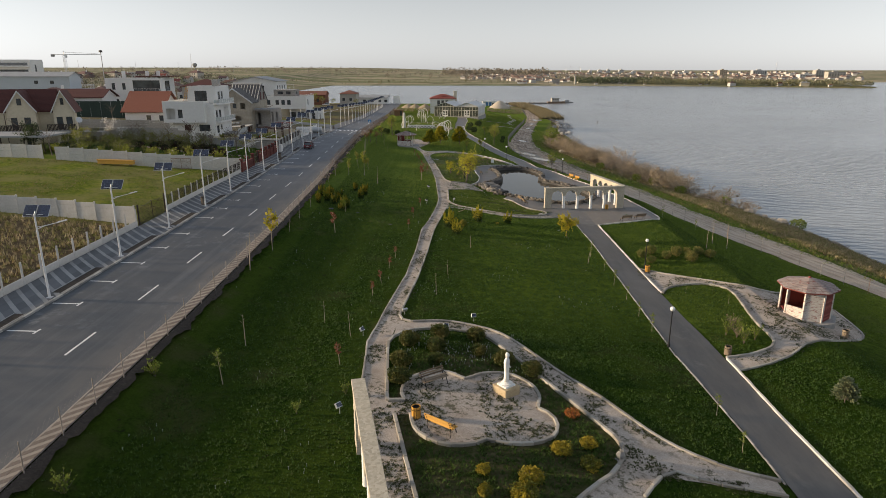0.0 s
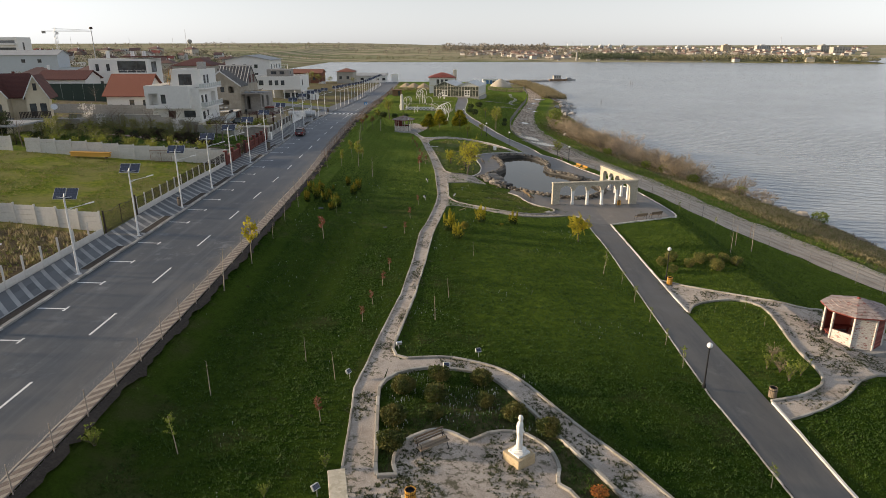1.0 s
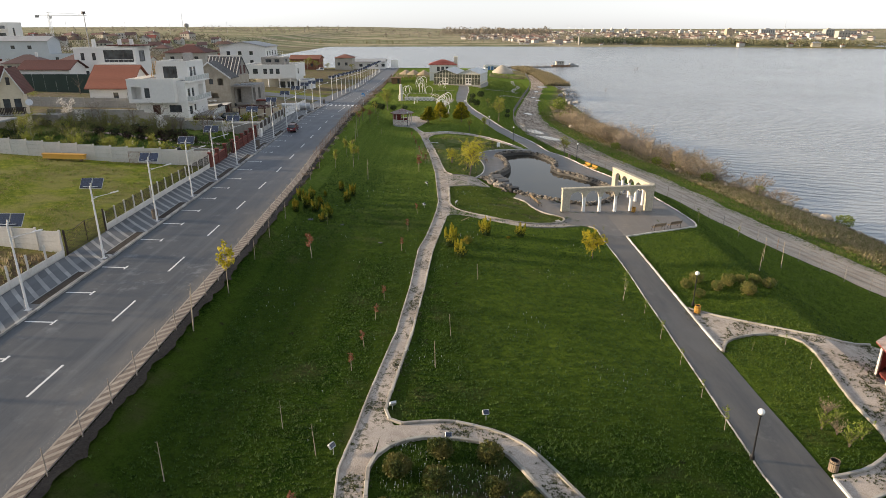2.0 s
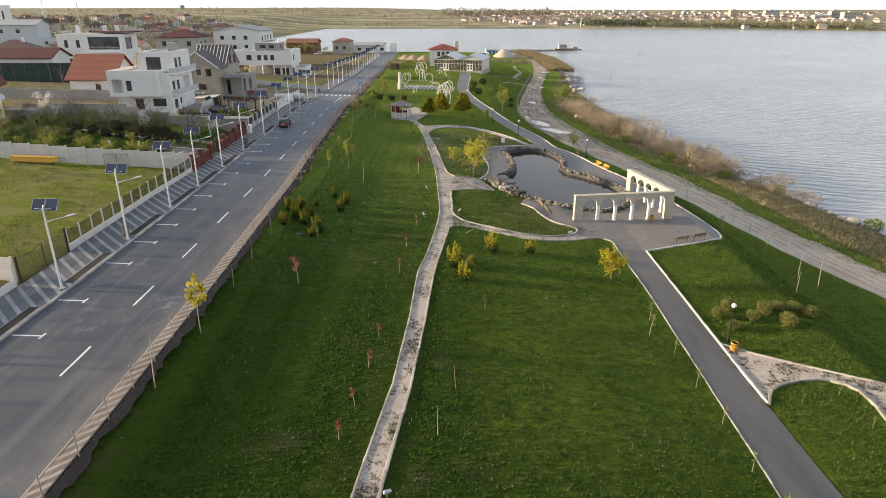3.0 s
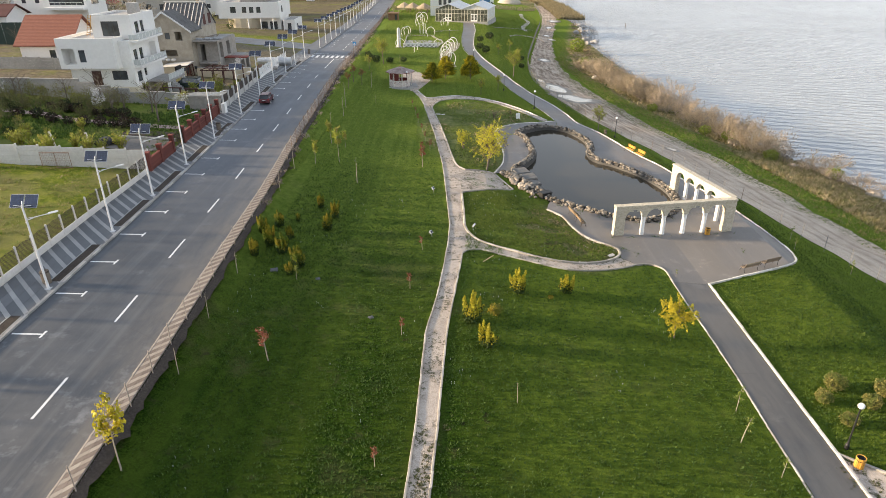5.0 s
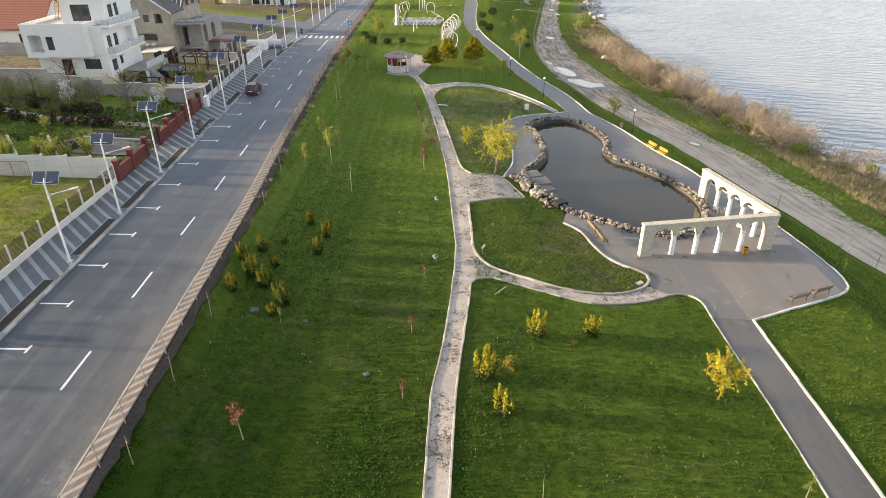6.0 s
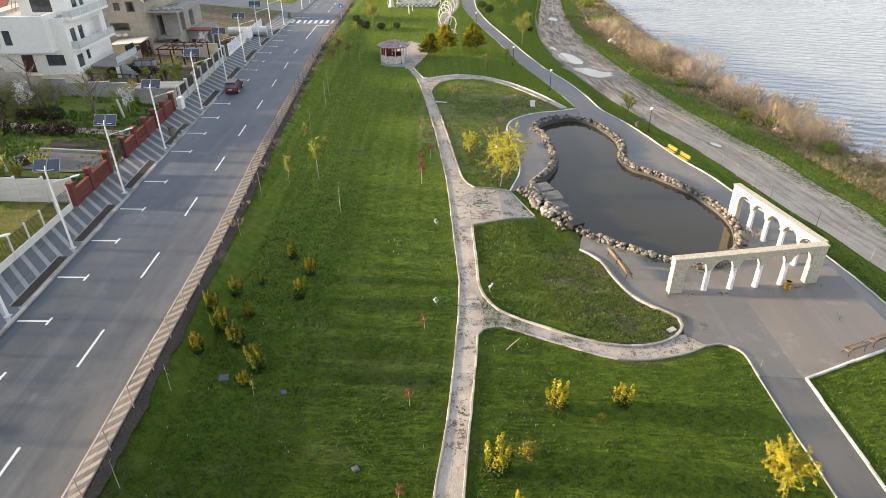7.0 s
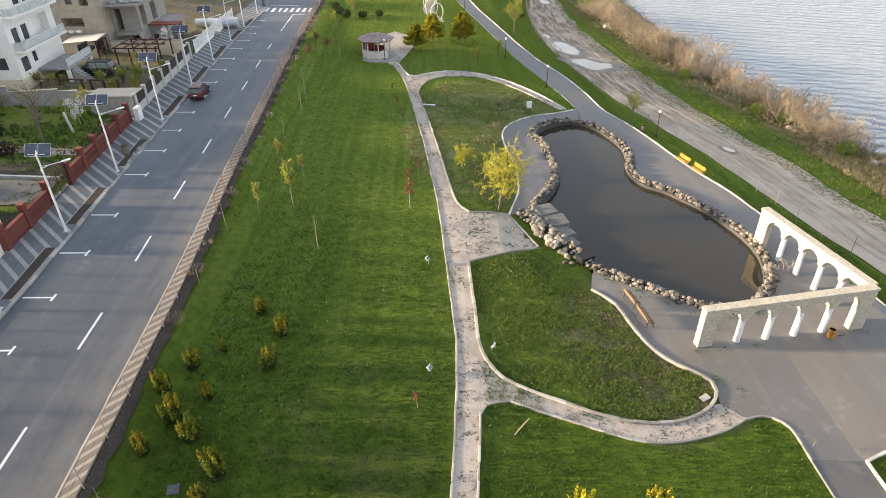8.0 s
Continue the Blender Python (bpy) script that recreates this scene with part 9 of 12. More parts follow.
def sapling_proto(seed, label, leaf, h, leaves, spread=0.35, size=0.09, bark=None, stake=False):
    r = random.Random(seed)
    top = thing("sapling", pose(0, 0, -60), label, "young tree", "saplings")
    bend = (r.uniform(-0.08, 0.08) * h, r.uniform(-0.08, 0.08) * h)
    part("trunk", Geo().tube([(0, 0, -0.1), (bend[0] * 0.3, bend[1] * 0.3, h * 0.4), (bend[0], bend[1], h)], [0.028, 0.022, 0.008], 6), bark or BARK_PALE, top)
    g, f = Geo(), Geo()
    for i in range(max(4, leaves // 14)):
        t = r.uniform(0.5, 0.98)
        a, ln = r.uniform(0, 6.283), spread * r.uniform(0.5, 1.1) * (1.25 - t * 0.6)
        p0 = Vector((bend[0] * t, bend[1] * t, h * t))
        p1 = p0 + Vector((math.cos(a) * ln, math.sin(a) * ln, ln * r.uniform(0.3, 1.0)))
        g.cyl(tuple(p0), tuple(p1), 0.009, 0.003, 4)
        for _ in range(14 if leaves else 0):
            q = p0.lerp(p1, r.uniform(0.3, 1.1))
            f.leaf((q.x + r.gauss(0, 0.04), q.y + r.gauss(0, 0.04), q.z + r.gauss(0, 0.04)), size * r.uniform(0.6, 1.3), r)
    part("branches", g, bark or BARK_PALE, top)
    if leaves:
        part("leaves", f, leaf, top)
    return top


def tree_proto(name, seed, label, category, group, leaf, h, crown_r, crown_h, n, size, droop=0.0, stems=1, bark=None, limbs=9, clear=0.35, loose=0.07):
    """A tapered trunk with limbs, and a crown of many leaves in uneven clumps along the twigs."""
    r = random.Random(seed)
    top = thing(name, pose(0, 0, -60), label, category, group)
    wood, tw, f = Geo(), Geo(), Geo()
    tips = []
    for s in range(stems):
        a = r.uniform(0, 6.283)
        lean = crown_r * (0.35 if stems > 1 else 0.08)
        topp = Vector((math.cos(a) * lean, math.sin(a) * lean, h * 0.8))
        base = Vector((math.cos(a) * 0.12 * (stems > 1), math.sin(a) * 0.12 * (stems > 1), -0.15))
        wood.tube([tuple(base), tuple(base.lerp(topp, 0.5) + Vector((r.uniform(-0.1, 0.1), r.uniform(-0.1, 0.1), 0))), tuple(topp)], [0.022 * h, 0.016 * h, 0.005 * h], 7)
        for i in range(limbs):
            t = clear + (0.95 - clear) * (i + r.random()) / limbs
            p0 = base.lerp(topp, t)
            b = r.uniform(0, 6.283)
            ln = crown_r * r.uniform(0.65, 1.1) * (1.15 - 0.5 * t)
            p1 = p0 + Vector((math.cos(b) * ln * 0.55, math.sin(b) * ln * 0.55, ln * r.uniform(0.4, 0.7)))
            p2 = p1 + Vector((math.cos(b) * ln * 0.45, math.sin(b) * ln * 0.45, ln * (r.uniform(0.1, 0.5) - droop)))
            wood.tube([tuple(p0), tuple(p1), tuple(p2)], [0.008 * h, 0.005 * h, 0.002 * h], 5)
            for k in range(5):
                q0 = p0.lerp(p1, r.uniform(0.4, 1)) if k < 2 else p1.lerp(p2, r.uniform(0.1, 1))
                q1 = q0 + Vector((r.gauss(0, 1), r.gauss(0, 1), r.gauss(0.4, 0.8) - droop * 2.0)).normalized() * ln * r.uniform(0.35, 0.6)
                tw.cyl(tuple(q0), tuple(q1), 0.0022 * h, 0.0008 * h, 3, False)
                tips.append((q0, q1))
    part("trunk", wood, bark or BARK, top)
    part("twig_spray", tw, bark or BARK, top)
    if n:
        for i in range(n):
            q0, q1 = tips[i % len(tips)]
            p = q0.lerp(q1, r.uniform(0.1, 1.15))
            g = loose * crown_r
            f.leaf((p.x + r.gauss(0, g), p.y + r.gauss(0, g), p.z + r.gauss(0, g) - droop * 0.3 * r.random()), size * r.uniform(0.55, 1.35), r, -1.5 * droop)
        part("crown", f, leaf, top)
    return top


def bare_shrub_proto(seed, label, bark, h, w, leaf=None, deep=3, stems=6, thick=0.035):
    """Many stems from the ground, forking into fine twigs."""
    r = random.Random(seed)
    top = thing("bare_shrub", pose(0, 0, -60), label, "shrub", "lakeside shrubs")
    g, fine, f = Geo(), Geo(), Geo()
    def fork(p, d, ln, rad, level):
        q = p + d * ln
        (g if level < 2 else fine).cyl(tuple(p), tuple(q), rad, rad * 0.6, 4 if level < 2 else 3, False)
        if level == deep:
            if leaf:
                for _ in range(3):
                    s = p.lerp(q, r.uniform(0.2, 1.1))
                    f.leaf((s.x + r.gauss(0, 0.05), s.y + r.gauss(0, 0.05), s.z + r.gauss(0, 0.05)), r.uniform(0.035, 0.085), r)
            return
        for _ in range(4 if level else 5):
            e = (d + Vector((r.gauss(0, 0.55), r.gauss(0, 0.55), r.gauss(0.03, 0.32)))).normalized()
            fork(p.lerp(q, r.uniform(0.55, 1.0)), e, ln * r.uniform(0.6, 0.85), rad * 0.55, level + 1)
    for i in range(stems):
        a = r.uniform(0, 6.283)
        d = Vector((math.cos(a) * w * 0.62, math.sin(a) * w * 0.62, h * r.uniform(0.65, 1.0))).normalized()
        fork(Vector((math.cos(a) * w * 0.12, math.sin(a) * w * 0.12, -0.1)), d, h * r.uniform(0.3, 0.42) * (1.0 if deep == 3 else 1.3), thick, 0)
    part("stem_clump", g.add(fine.v, fine.f), bark, top)
    if leaf:
        part("dry_leaves", f, leaf, top)
    return top


def conifer_proto(seed, label, leaf, h, w, n=2600):
    r = random.Random(seed)
    top = thing("conifer", pose(0, 0, -60), label, "conifer", "conifers")
    part("trunk", Geo().cyl((0, 0, -0.1), (0, 0, h * 0.95), 0.022 * h, 0.005, n=6), BARK, top)
    tiers, f, b = 15, Geo(), Geo()
    for i in range(tiers):
        t = (i + 0.3) / tiers
        ring = max(4, int(11 * (1 - t) + 3))
        for k in range(ring):
            a = 6.283 * k / ring + r.uniform(-0.3, 0.3)
            ln = w / 2 * (1 - t) ** 0.8 * r.uniform(0.75, 1.12) + 0.05
            p0 = Vector((0, 0, 0.12 * h + t * h * 0.86))
            p1 = p0 + Vector((math.cos(a) * ln, math.sin(a) * ln, ln * r.uniform(0.15, 0.45)))
            b.cyl(tuple(p0), tuple(p1), 0.012, 0.004, 3, False)
            for _ in range(max(3, int(n / tiers / ring * (1.35 - 0.7 * t)))):
                s = p0.lerp(p1, 0.25 + 0.8 * r.random() ** 0.6)
                d = (Vector((math.cos(a), math.sin(a), 0.75)) + Vector((r.gauss(0, 0.35), r.gauss(0, 0.35), r.gauss(0, 0.3)))).normalized() * r.uniform(0.16, 0.36) * (w / 3.3 + 0.2)
                q = d.cross(Vector((r.gauss(0, 1), r.gauss(0, 1), r.gauss(0, 1)))).normalized() * 0.055
                s += Vector((r.gauss(0, 0.06), r.gauss(0, 0.06), r.gauss(0, 0.05)))
                f.add([tuple(s), tuple(s + d * 0.45 + q), tuple(s + d), tuple(s + d * 0.45 - q)], [(0, 1, 2, 3)])
    part("branches", b, BARK, top)
    part("foliage", f, leaf, top)
    return top


PROTOS = []


def plant(proto, x, y, s=1.0, rz=None, dz=0.0):
    if proto not in PROTOS:
        PROTOS.append(proto)
    rz = rng.uniform(0, 360) if rz is None else rz
    m = pose(x, y, ground(x, y) + dz, rng.uniform(-2, 2), rng.uniform(-2, 2), rz) @ Matrix.Diagonal((s, s, s * rng.uniform(0.92, 1.1), 1))
    if "placed" not in proto.keys():
        proto["placed"] = 1
        proto.matrix_basis = m
        return proto
    ob = copy_thing(proto, m)
    return ob


def build_plants():
    r = random.Random(21)
    jun = [bush_proto("juniper_bush", 30 + i, "round dark green juniper bush in the flower bed", "bush", "juniper bushes", LEAF_JUNIPER, 0.72, 0.98, 2600, 0.10) for i in range(2)]
    for i, (x, y, s) in enumerate(((-1.75, 35.9, 0.95), (0.1, 37.3, 0.9), (-0.05, 35.3, 0.95), (-0.05, 33.7, 0.75), (2.4, 37.2, 0.95), (2.5, 35.0, 0.8), (-2.05, 33.2, 1.0), (-2.0, 31.2, 1.05), (3.95, 33.9, 1.0), (5.5, 32.9, 1.0))):
        plant(jun[i % 2], x, y, s)
    gold = [bush_proto("golden_bush", 40 + i, "low yellow-leaved bush in the grass", "bush", "golden bushes", LEAF_GOLD, 0.46, 0.52, 1100, 0.075) for i in range(2)]
    for i, (x, y, s) in enumerate(((5.9, 25.4, 1.15), (7.3, 26.0, 0.95), (7.0, 24.4, 0.95), (2.2, 23.5, 0.75), (4.2, 23.1, 1.1), (2.2, 22.1, 0.8), (3.8, 21.9, 1.2), (6.3, 71.8, 0.5))):
        plant(gold[i % 2], x, y, s)
    ora = bush_proto("orange_bush", 45, "small orange-leaved bush in the grass", "bush", "golden bushes", LEAF_ORANGE, 0.42, 0.5, 500, 0.08)
    plant(ora, 7.0, 28.7)
    thu = [thuja_proto(50 + i, "young golden-green thuja shrub in the lawn", LEAF_THUJA, 1.5, 0.86, 1300, 0.135) for i in range(3)]
    for i, (x, y, s) in enumerate(((-12.4, 85.7, 0.8), (-10.85, 83.9, 1.05), (-10.95, 81.2, 1.1), (-13.7, 82.3, 0.6), (-13.5, 78.7, 0.65), (-14.95, 80.9, 0.95), (-15.6, 78.7, 1.2), (-14.65, 77.2, 1.1), (-13.55, 76.2, 1.05), (-15.35, 75.1, 1.1), (-11.85, 74.2, 1.15), (-12.25, 73.0, 0.7)
                               )):
        plant(thu[i % 3], x, y, s)
    arch = [thuja_proto(55 + i, "golden thuja shrub with arching yellow shoots in the lawn", THUJA_GOLD, 1.6, 1.05, 900, 0.15) for i in range(2)]
    for i, (x, y, s) in enumerate(((4.1, 72.3, 1.15), (7.6, 72.8, 1.0), (0.6, 68.0, 1.1), (1.5, 65.3, 1.1))):
        plant(arch[i % 2], x, y, s)
    plant(bush_proto("golden_bush", 47, "yellow-leaved bush in the lawn", "bush", "golden bushes", LEAF_GOLD, 0.5, 0.8, 700, 0.09), 2.2, 69.0)
    mix = [bush_proto("evergreen_bush", 60 + i, "brownish green clipped bush on the slope", "bush", "slope bushes", LEAF_SLOPE, 0.6, 0.95, 1100, 0.1) for i in range(2)]
    for i, (x, y) in enumerate(((20.4, 62.0), (21.7, 63.2), (22.8, 61.5), (24.2, 62.6), (25.5, 63.3), (25.0, 60.6), (26.5, 62.9), (27.6, 62.5), (20.8, 60.1))):
        plant(mix[i % 2], x, y, r.uniform(0.8, 1.15))
    green = [sapling_proto(70 + i, "thin sapling with fresh green leaves", LEAF_SPRING, 2.1, 170, 0.38) for i in range(3)]
    bare = [sapling_proto(80 + i, "thin leafless sapling in the lawn", LEAF_SPRING, 1.9, 0, 0.3) for i in range(2)]
    red = [sapling_proto(85 + i, "thin sapling with reddish brown leaves", LEAF_RED, 1.5, 230, 0.26, 0.08) for i in range(2)]
    yel = [sapling_proto(90 + i, "thin sapling with yellow leaves beside the street", WILLOW_GOLD, 2.2, 620, 0.48, 0.11) for i in range(2)]
    for x, y, s in ((-11.3, 30.1, 1.0), (15.1, 30.3, 0.65), (14.9, 26.8, 0.6), (14.9, 60.7, 0.8), (15.0, 51.8, 0.7), (15.0, 44.4, 0.75), (15.0, 41.2, 0.75), (14.1, 58.2, 0.9), (15.1, 55.9, 0.6), (15.1, 48.2, 0.6), (-11.6, 72.2, 0.85), (-13.8, 138.4, 1.5), (-10.7, 161.4, 1.2), (20.9, 50.9, 0.45), (23.6, 51.8, 0.5), (23.6, 48.6, 0.6), (16.8, 76.6, 0.45), (29.6, 83.5, 0.6), (30.5, 86.0, 0.9), (33.0, 80.4, 0.9), (-12.0, 128.0, 0.8)):
        plant(r.choice(green), x, y, s)
    for x, y, s in ((-11.6, 34.9, 1.0), (-7.6, 39.0, 0.8), (-5.6, 37.1, 0.85), (-10.2, 93.4, 1.3), (-0.3, 45.4, 0.95), (0.6, 49.6, 0.75), (-15.2, 47.6, 1.5), (-15.25, 60.5, 1.0), (-15.55, 66.0, 0.9), (-15.6, 71.9, 1.0), (-16.4, 87.4, 1.0), (-15.4, 118.6, 1.8), (-15.8, 123.4, 1.7), (-16.7, 94.5, 1.2), (29.4, 67.8, 1.1), (31.8, 72.0, 1.6), (33.1, 70.9, 1.5), (-16.0, 112.0, 1.0), (2.8, 60.0, 0.7)):
        plant(r.choice(bare), x, y, s)
    for x, y, s in ((-5.6, 33.1, 0.9), (-6.5, 127.6, 0.9), (-5.8, 123.1, 0.9), (-5.2, 118.8, 0.9), (-4.4, 114.3, 0.9), (-3.9, 110.2, 0.9), (-3.2, 106.0, 1.0), (-4.0, 103.8, 1.2), (-3.85, 99.9, 1.7), (-11.1, 62.6, 1.6), (-4.75, 47.6, 0.85), (-4.5, 51.5, 0.85), (-4.25, 55.0, 0.8), (-3.6, 72.0, 0.9), (-3.0, 78.5, 0.8), (-3.8, 66.0, 0.8), (-5.1, 44.7, 0.8)):
        plant(r.choice(red), x, y, s)
    russet = tree_proto("young_tree", 107, "slender young tree with russet brown leaves by the fence", "tree", "young trees", leafy("russet_leaf", (0.17, 0.075, 0.035), (0.31, 0.16, 0.075), (0.24, 0.17, 0.06)), 3.0, 0.75, 1.2, 700, 0.10, 0.0, limbs=8, clear=0.6)
    for x, y, s in ((-15.5, 139.3, 1.0), (-17.1, 134.9, 0.9), (-17.0, 140.2, 1.0)):
        plant(russet, x, y, s)
    lime = [sapling_proto(93 + i, "thin sapling with bright yellow-green leaves", LEAF_FORSYTHIA, 2.5, 480, 0.42, 0.14) for i in range(2)]
    for i, (x, y, s) in enumerate(((-14.8, 105.5, 1.0), (-13.0, 104.5, 0.8), (-12.9, 99.1, 1.35), (-15.2, 97.7, 1.2))):
        plant(lime[i % 2], x, y, s)
    for x, y, s in ((-15.1, 53.7, 1.4),):
        plant(r.choice(yel), x, y, s)
    low = shoot_bush_proto("spring_bush", 95, "small loose fresh green bush in the lawn", "spring bushes", LEAF_SPRING, 0.55, 1.0, 22, 20, 0.085)
    for x, y, s in ((-14.7, 29.8, 1.0), (-14.1, 20.7, 1.0), (-6.8, 27.6, 0.6), (-4.7, 29.6, 0.7), (21.2, 40.5, 1.1), (22.3, 41.2, 1.0), (20.6, 42.0, 1.0), (21.9, 42.8, 0.9)):
        plant(low, x, y, s)
    dead = shoot_bush_proto("dry_bush", 96, "loose dry brown bush in the grass", "spring bushes", LEAF_TAN, 0.8, 1.0, 40, 9, 0.07)
    for x, y, s in ((21.6, 43.4, 1.0), (21.2, 41.6, 0.9), (5.6, 123.8, 1.0), (4.6, 117.0, 1.0), (8.3, 127.0, 0.6)):
        plant(dead, x, y, s)
    plant(bare_shrub_proto(98, "dead grey branches lying on the pond stones", TWIG_GREY, 2.2, 4.2, None, 2, 4, 0.05), 22.7, 91.6, 0.5, dz=0.25)
    brick = thing("loose_slab", spot(12.5, 79.8, 25), "broken pale paving slab lying in the grass", "slab")
    part("slab", Geo().cbox(-0.28, -0.18, 0.0, 0.28, 0.18, 0.09, 0.02, pose(0, 0, 0.02, 4, -6, 0)), CONCRETE, brick)
    plant(conifer_proto(97, "small pale blue-green spruce in the lawn", SPRUCE_BLUE, 1.6, 1.25, 1500), 23.4, 32.6)
    w = tree_proto("willow_tree", 101, "small yellow weeping willow beside the asphalt path", "tree", "willows", WILLOW_GOLD, 2.5, 1.3, 1.5, 11000, 0.055, 0.12, limbs=26, clear=0.40, loose=0.030)
    plant(w, 13.8, 67.8, 1.0)
    w2 = tree_proto("willow_tree", 102, "yellow-green weeping willow with several stems by the pond", "tree", "willows", LEAF_WILLOW, 4.7, 2.0, 3.0, 22000, 0.055, 0.14, stems=3, limbs=20, clear=0.26, loose=0.024)
    plant(w2, 3.2, 100.4, 1.0)
    w3 = tree_proto("willow_tree", 103, "young yellow-green willow in the upper grass patch", "tree", "willows", LEAF_WILLOW, 2.6, 1.1, 2.0, 3200, 0.07, 0.3, stems=3, clear=0.3, loose=0.045)
    plant(w3, 0.8, 107.5, 1.0)
    y1 = tree_proto("young_tree", 104, "slender tree with a round yellow-green crown", "tree", "young trees", LEAF_FORSYTHIA, 4.4, 1.6, 2.6, 5000, 0.075, 0.0, limbs=16, clear=0.45)
    y2 = tree_proto("young_tree", 105, "slender tree with fresh green leaves", "tree", "young trees", LEAF_FORSYTHIA, 3.4, 1.0, 1.8, 1300, 0.11, 0.0, clear=0.5)
    for p, x, y, s in ((y1, 12.0, 162.5, 1.2), (y2, 4.4, 139.5, 0.8), (y2, 7.6, 144.5, 1.0), (y1, 20.7, 123.0, 0.6), (y2, 11.0, 190.0, 1.0), (y2, 15.0, 205.0, 1.2), (y1, -14.0, 161.6, 0.9), (y2, -16.1, 155.0, 1.0)):
        plant(p, x, y, s)
    cg = [conifer_proto(110, "broad golden-green conifer beside the kiosk", CONIFER_GOLD, 3.5, 3.3, 6000), conifer_proto(111, "broad yellow-green conifer beside the kiosk", CONIFER_GOLD, 3.7, 3.4, 6000)]
    for p, x, y, s in ((cg[0], -4.0, 146.2, 1.0), (cg[0], -1.6, 150.2, 1.12), (cg[1], 3.0, 152.0, 1.12)):
        plant(p, x, y, s)
    dk = bush_proto("evergreen_bush", 112, "dark evergreen bush in the lawn", "bush", "slope bushes", LEAF_DARK, 0.8, 1.3, 900, 0.14)
    for x, y, s in ((-17.0, 165.5, 1.0), (-15.6, 163.0, 1.1), (-12.9, 163.5, 1.0), (-10.3, 165.0, 0.9), (-18.0, 169.0, 0.9), (7.4, 212.0, 1.3), (10.5, 221.0, 1.6), (6.6, 196.0, 1.2), (7.8, 190.0, 1.3), (15.5, 180.0, 0.9), (17.0, 195.0, 0.9)):
        plant(dk, x, y, s)
    # lakeside shrubs
    bs = [bare_shrub_proto(120, "leafless tan shrub thicket on the lake shore", TWIG_TAN, 3.4, 3.4, LEAF_TAN), bare_shrub_proto(121, "leafless grey shrub thicket on the lake shore", TWIG_GREY, 3.6, 3.6), bare_shrub_proto(122, "tan shrub with dry leaves on the lake shore", TWIG_TAN, 3.0, 3.2, LEAF_TAN), bare_shrub_proto(123, "greyish brown shrub on the lake shore", TWIG_GREY, 3.2, 3.0, LEAF_TAN)]
    low_bs = [bare_shrub_proto(126, "low leafless tan shrub", TWIG_TAN, 3.4, 3.6, LEAF_TAN, 2, 9, 0.05), bare_shrub_proto(127, "low leafless dark brown shrub", TWIG_DARK, 3.2, 4.0, None, 2, 12, 0.05), bare_shrub_proto(128, "low leafless grey shrub", TWIG_GREY, 3.4, 3.4, None, 2, 9, 0.05)]
    line = [(31.6, 199), (33.4, 184), (35.6, 167), (38.6, 152), (41.2, 141), (44.0, 130), (47.5, 119), (50.5, 113)]
    for t in range(86):
        k = t / 85
        x, y = resample(line, 86)[t]
        x, y = x + r.uniform(0.5, 5.5), y + r.uniform(-2, 2)
        s = r.uniform(0.65, 1.35) * (1.15 if k < 0.25 else 1.1 if k < 0.85 else 0.8)
        p = bs[2] if k < 0.3 and r.random() < 0.7 else r.choice(bs)
        if k > 0.8 and r.random() < 0.25:
            continue
        plant(p, x, y, s, dz=-0.15)
    for t in range(46):
        y = r.uniform(205, 330)
        x = lerp_table([205, 230, 260, 300, 330], [33.5, 38.0, 43.0, 50.0, 54.5], y) + r.uniform(-1.5, 4.0)
        plant(r.choice(low_bs), x, y, r.uniform(0.45, 0.8), dz=-0.1)
    for t in range(64):
        y = 58 + 58 * t / 63
        x = lerp_table([60, 95, 110, 118], [58.2, 57.6, 55.4, 53.0], y) + r.uniform(-0.9, 0.7)
        plant(low_bs[r.choice((1, 1, 1, 2))], x, y + r.uniform(-0.8, 0.8), r.uniform(0.30, 0.46), dz=-0.05)
    gs = bush_proto("spring_bush", 124, "fresh green bush on the lake shore", "bush", "spring bushes", LEAF_SPRING, 0.9, 1.3, 800, 0.13)
    for x, y, s in ((58.4, 101.5, 1.5), (52.6, 116.6, 0.9), (44.2, 133.0, 0.9), (36.4, 148.6, 0.8), (46.0, 122.0, 0.9), (41.0, 134.5, 0.8), (38.0, 232.0, 2.0), (35.0, 205.0, 1.2)):
        plant(gs, x, y, s)
    # roadside shrubs at the wire fence
    for t in range(50):
        y = 88 + 150 * (t / 50) ** 1.1
        plant(low_bs[r.choice((0, 1, 2))], road_edge(y) + r.uniform(0.3, 0.9), y + r.uniform(-1, 1), r.uniform(0.15, 0.34) + (0.12 if y > 120 else 0), dz=-0.05)
    # dry growth at the foot of the street fence
    for t in range(16):
        y = 84 + 76 * t / 15 + r.uniform(-1.5, 1.5)
        plant(low_bs[r.choice((0, 1, 2))], park_edge(y) + r.uniform(0.5, 0.9), y, r.uniform(0.18, 0.36), dz=-0.05)
    # gardens
    fruit = [tree_proto("fruit_tree", 130 + i, lab, "tree", "garden trees", lf, 3.6, 1.7, 2.4, nn, 0.12, 0.0, clear=0.3, bark=BARK_PALE if i != 2 else BARK) for i, (lab, lf, nn) in enumerate((("fruit tree in white blossom in the garden", BLOSSOM, 1500), ("garden tree with thin fresh leaves", LEAF_THIN, 1100), ("leafless spreading garden tree", LEAF_SPRING, 0), ("garden tree with dense green leaves", LEAF_DARK, 2200)))]
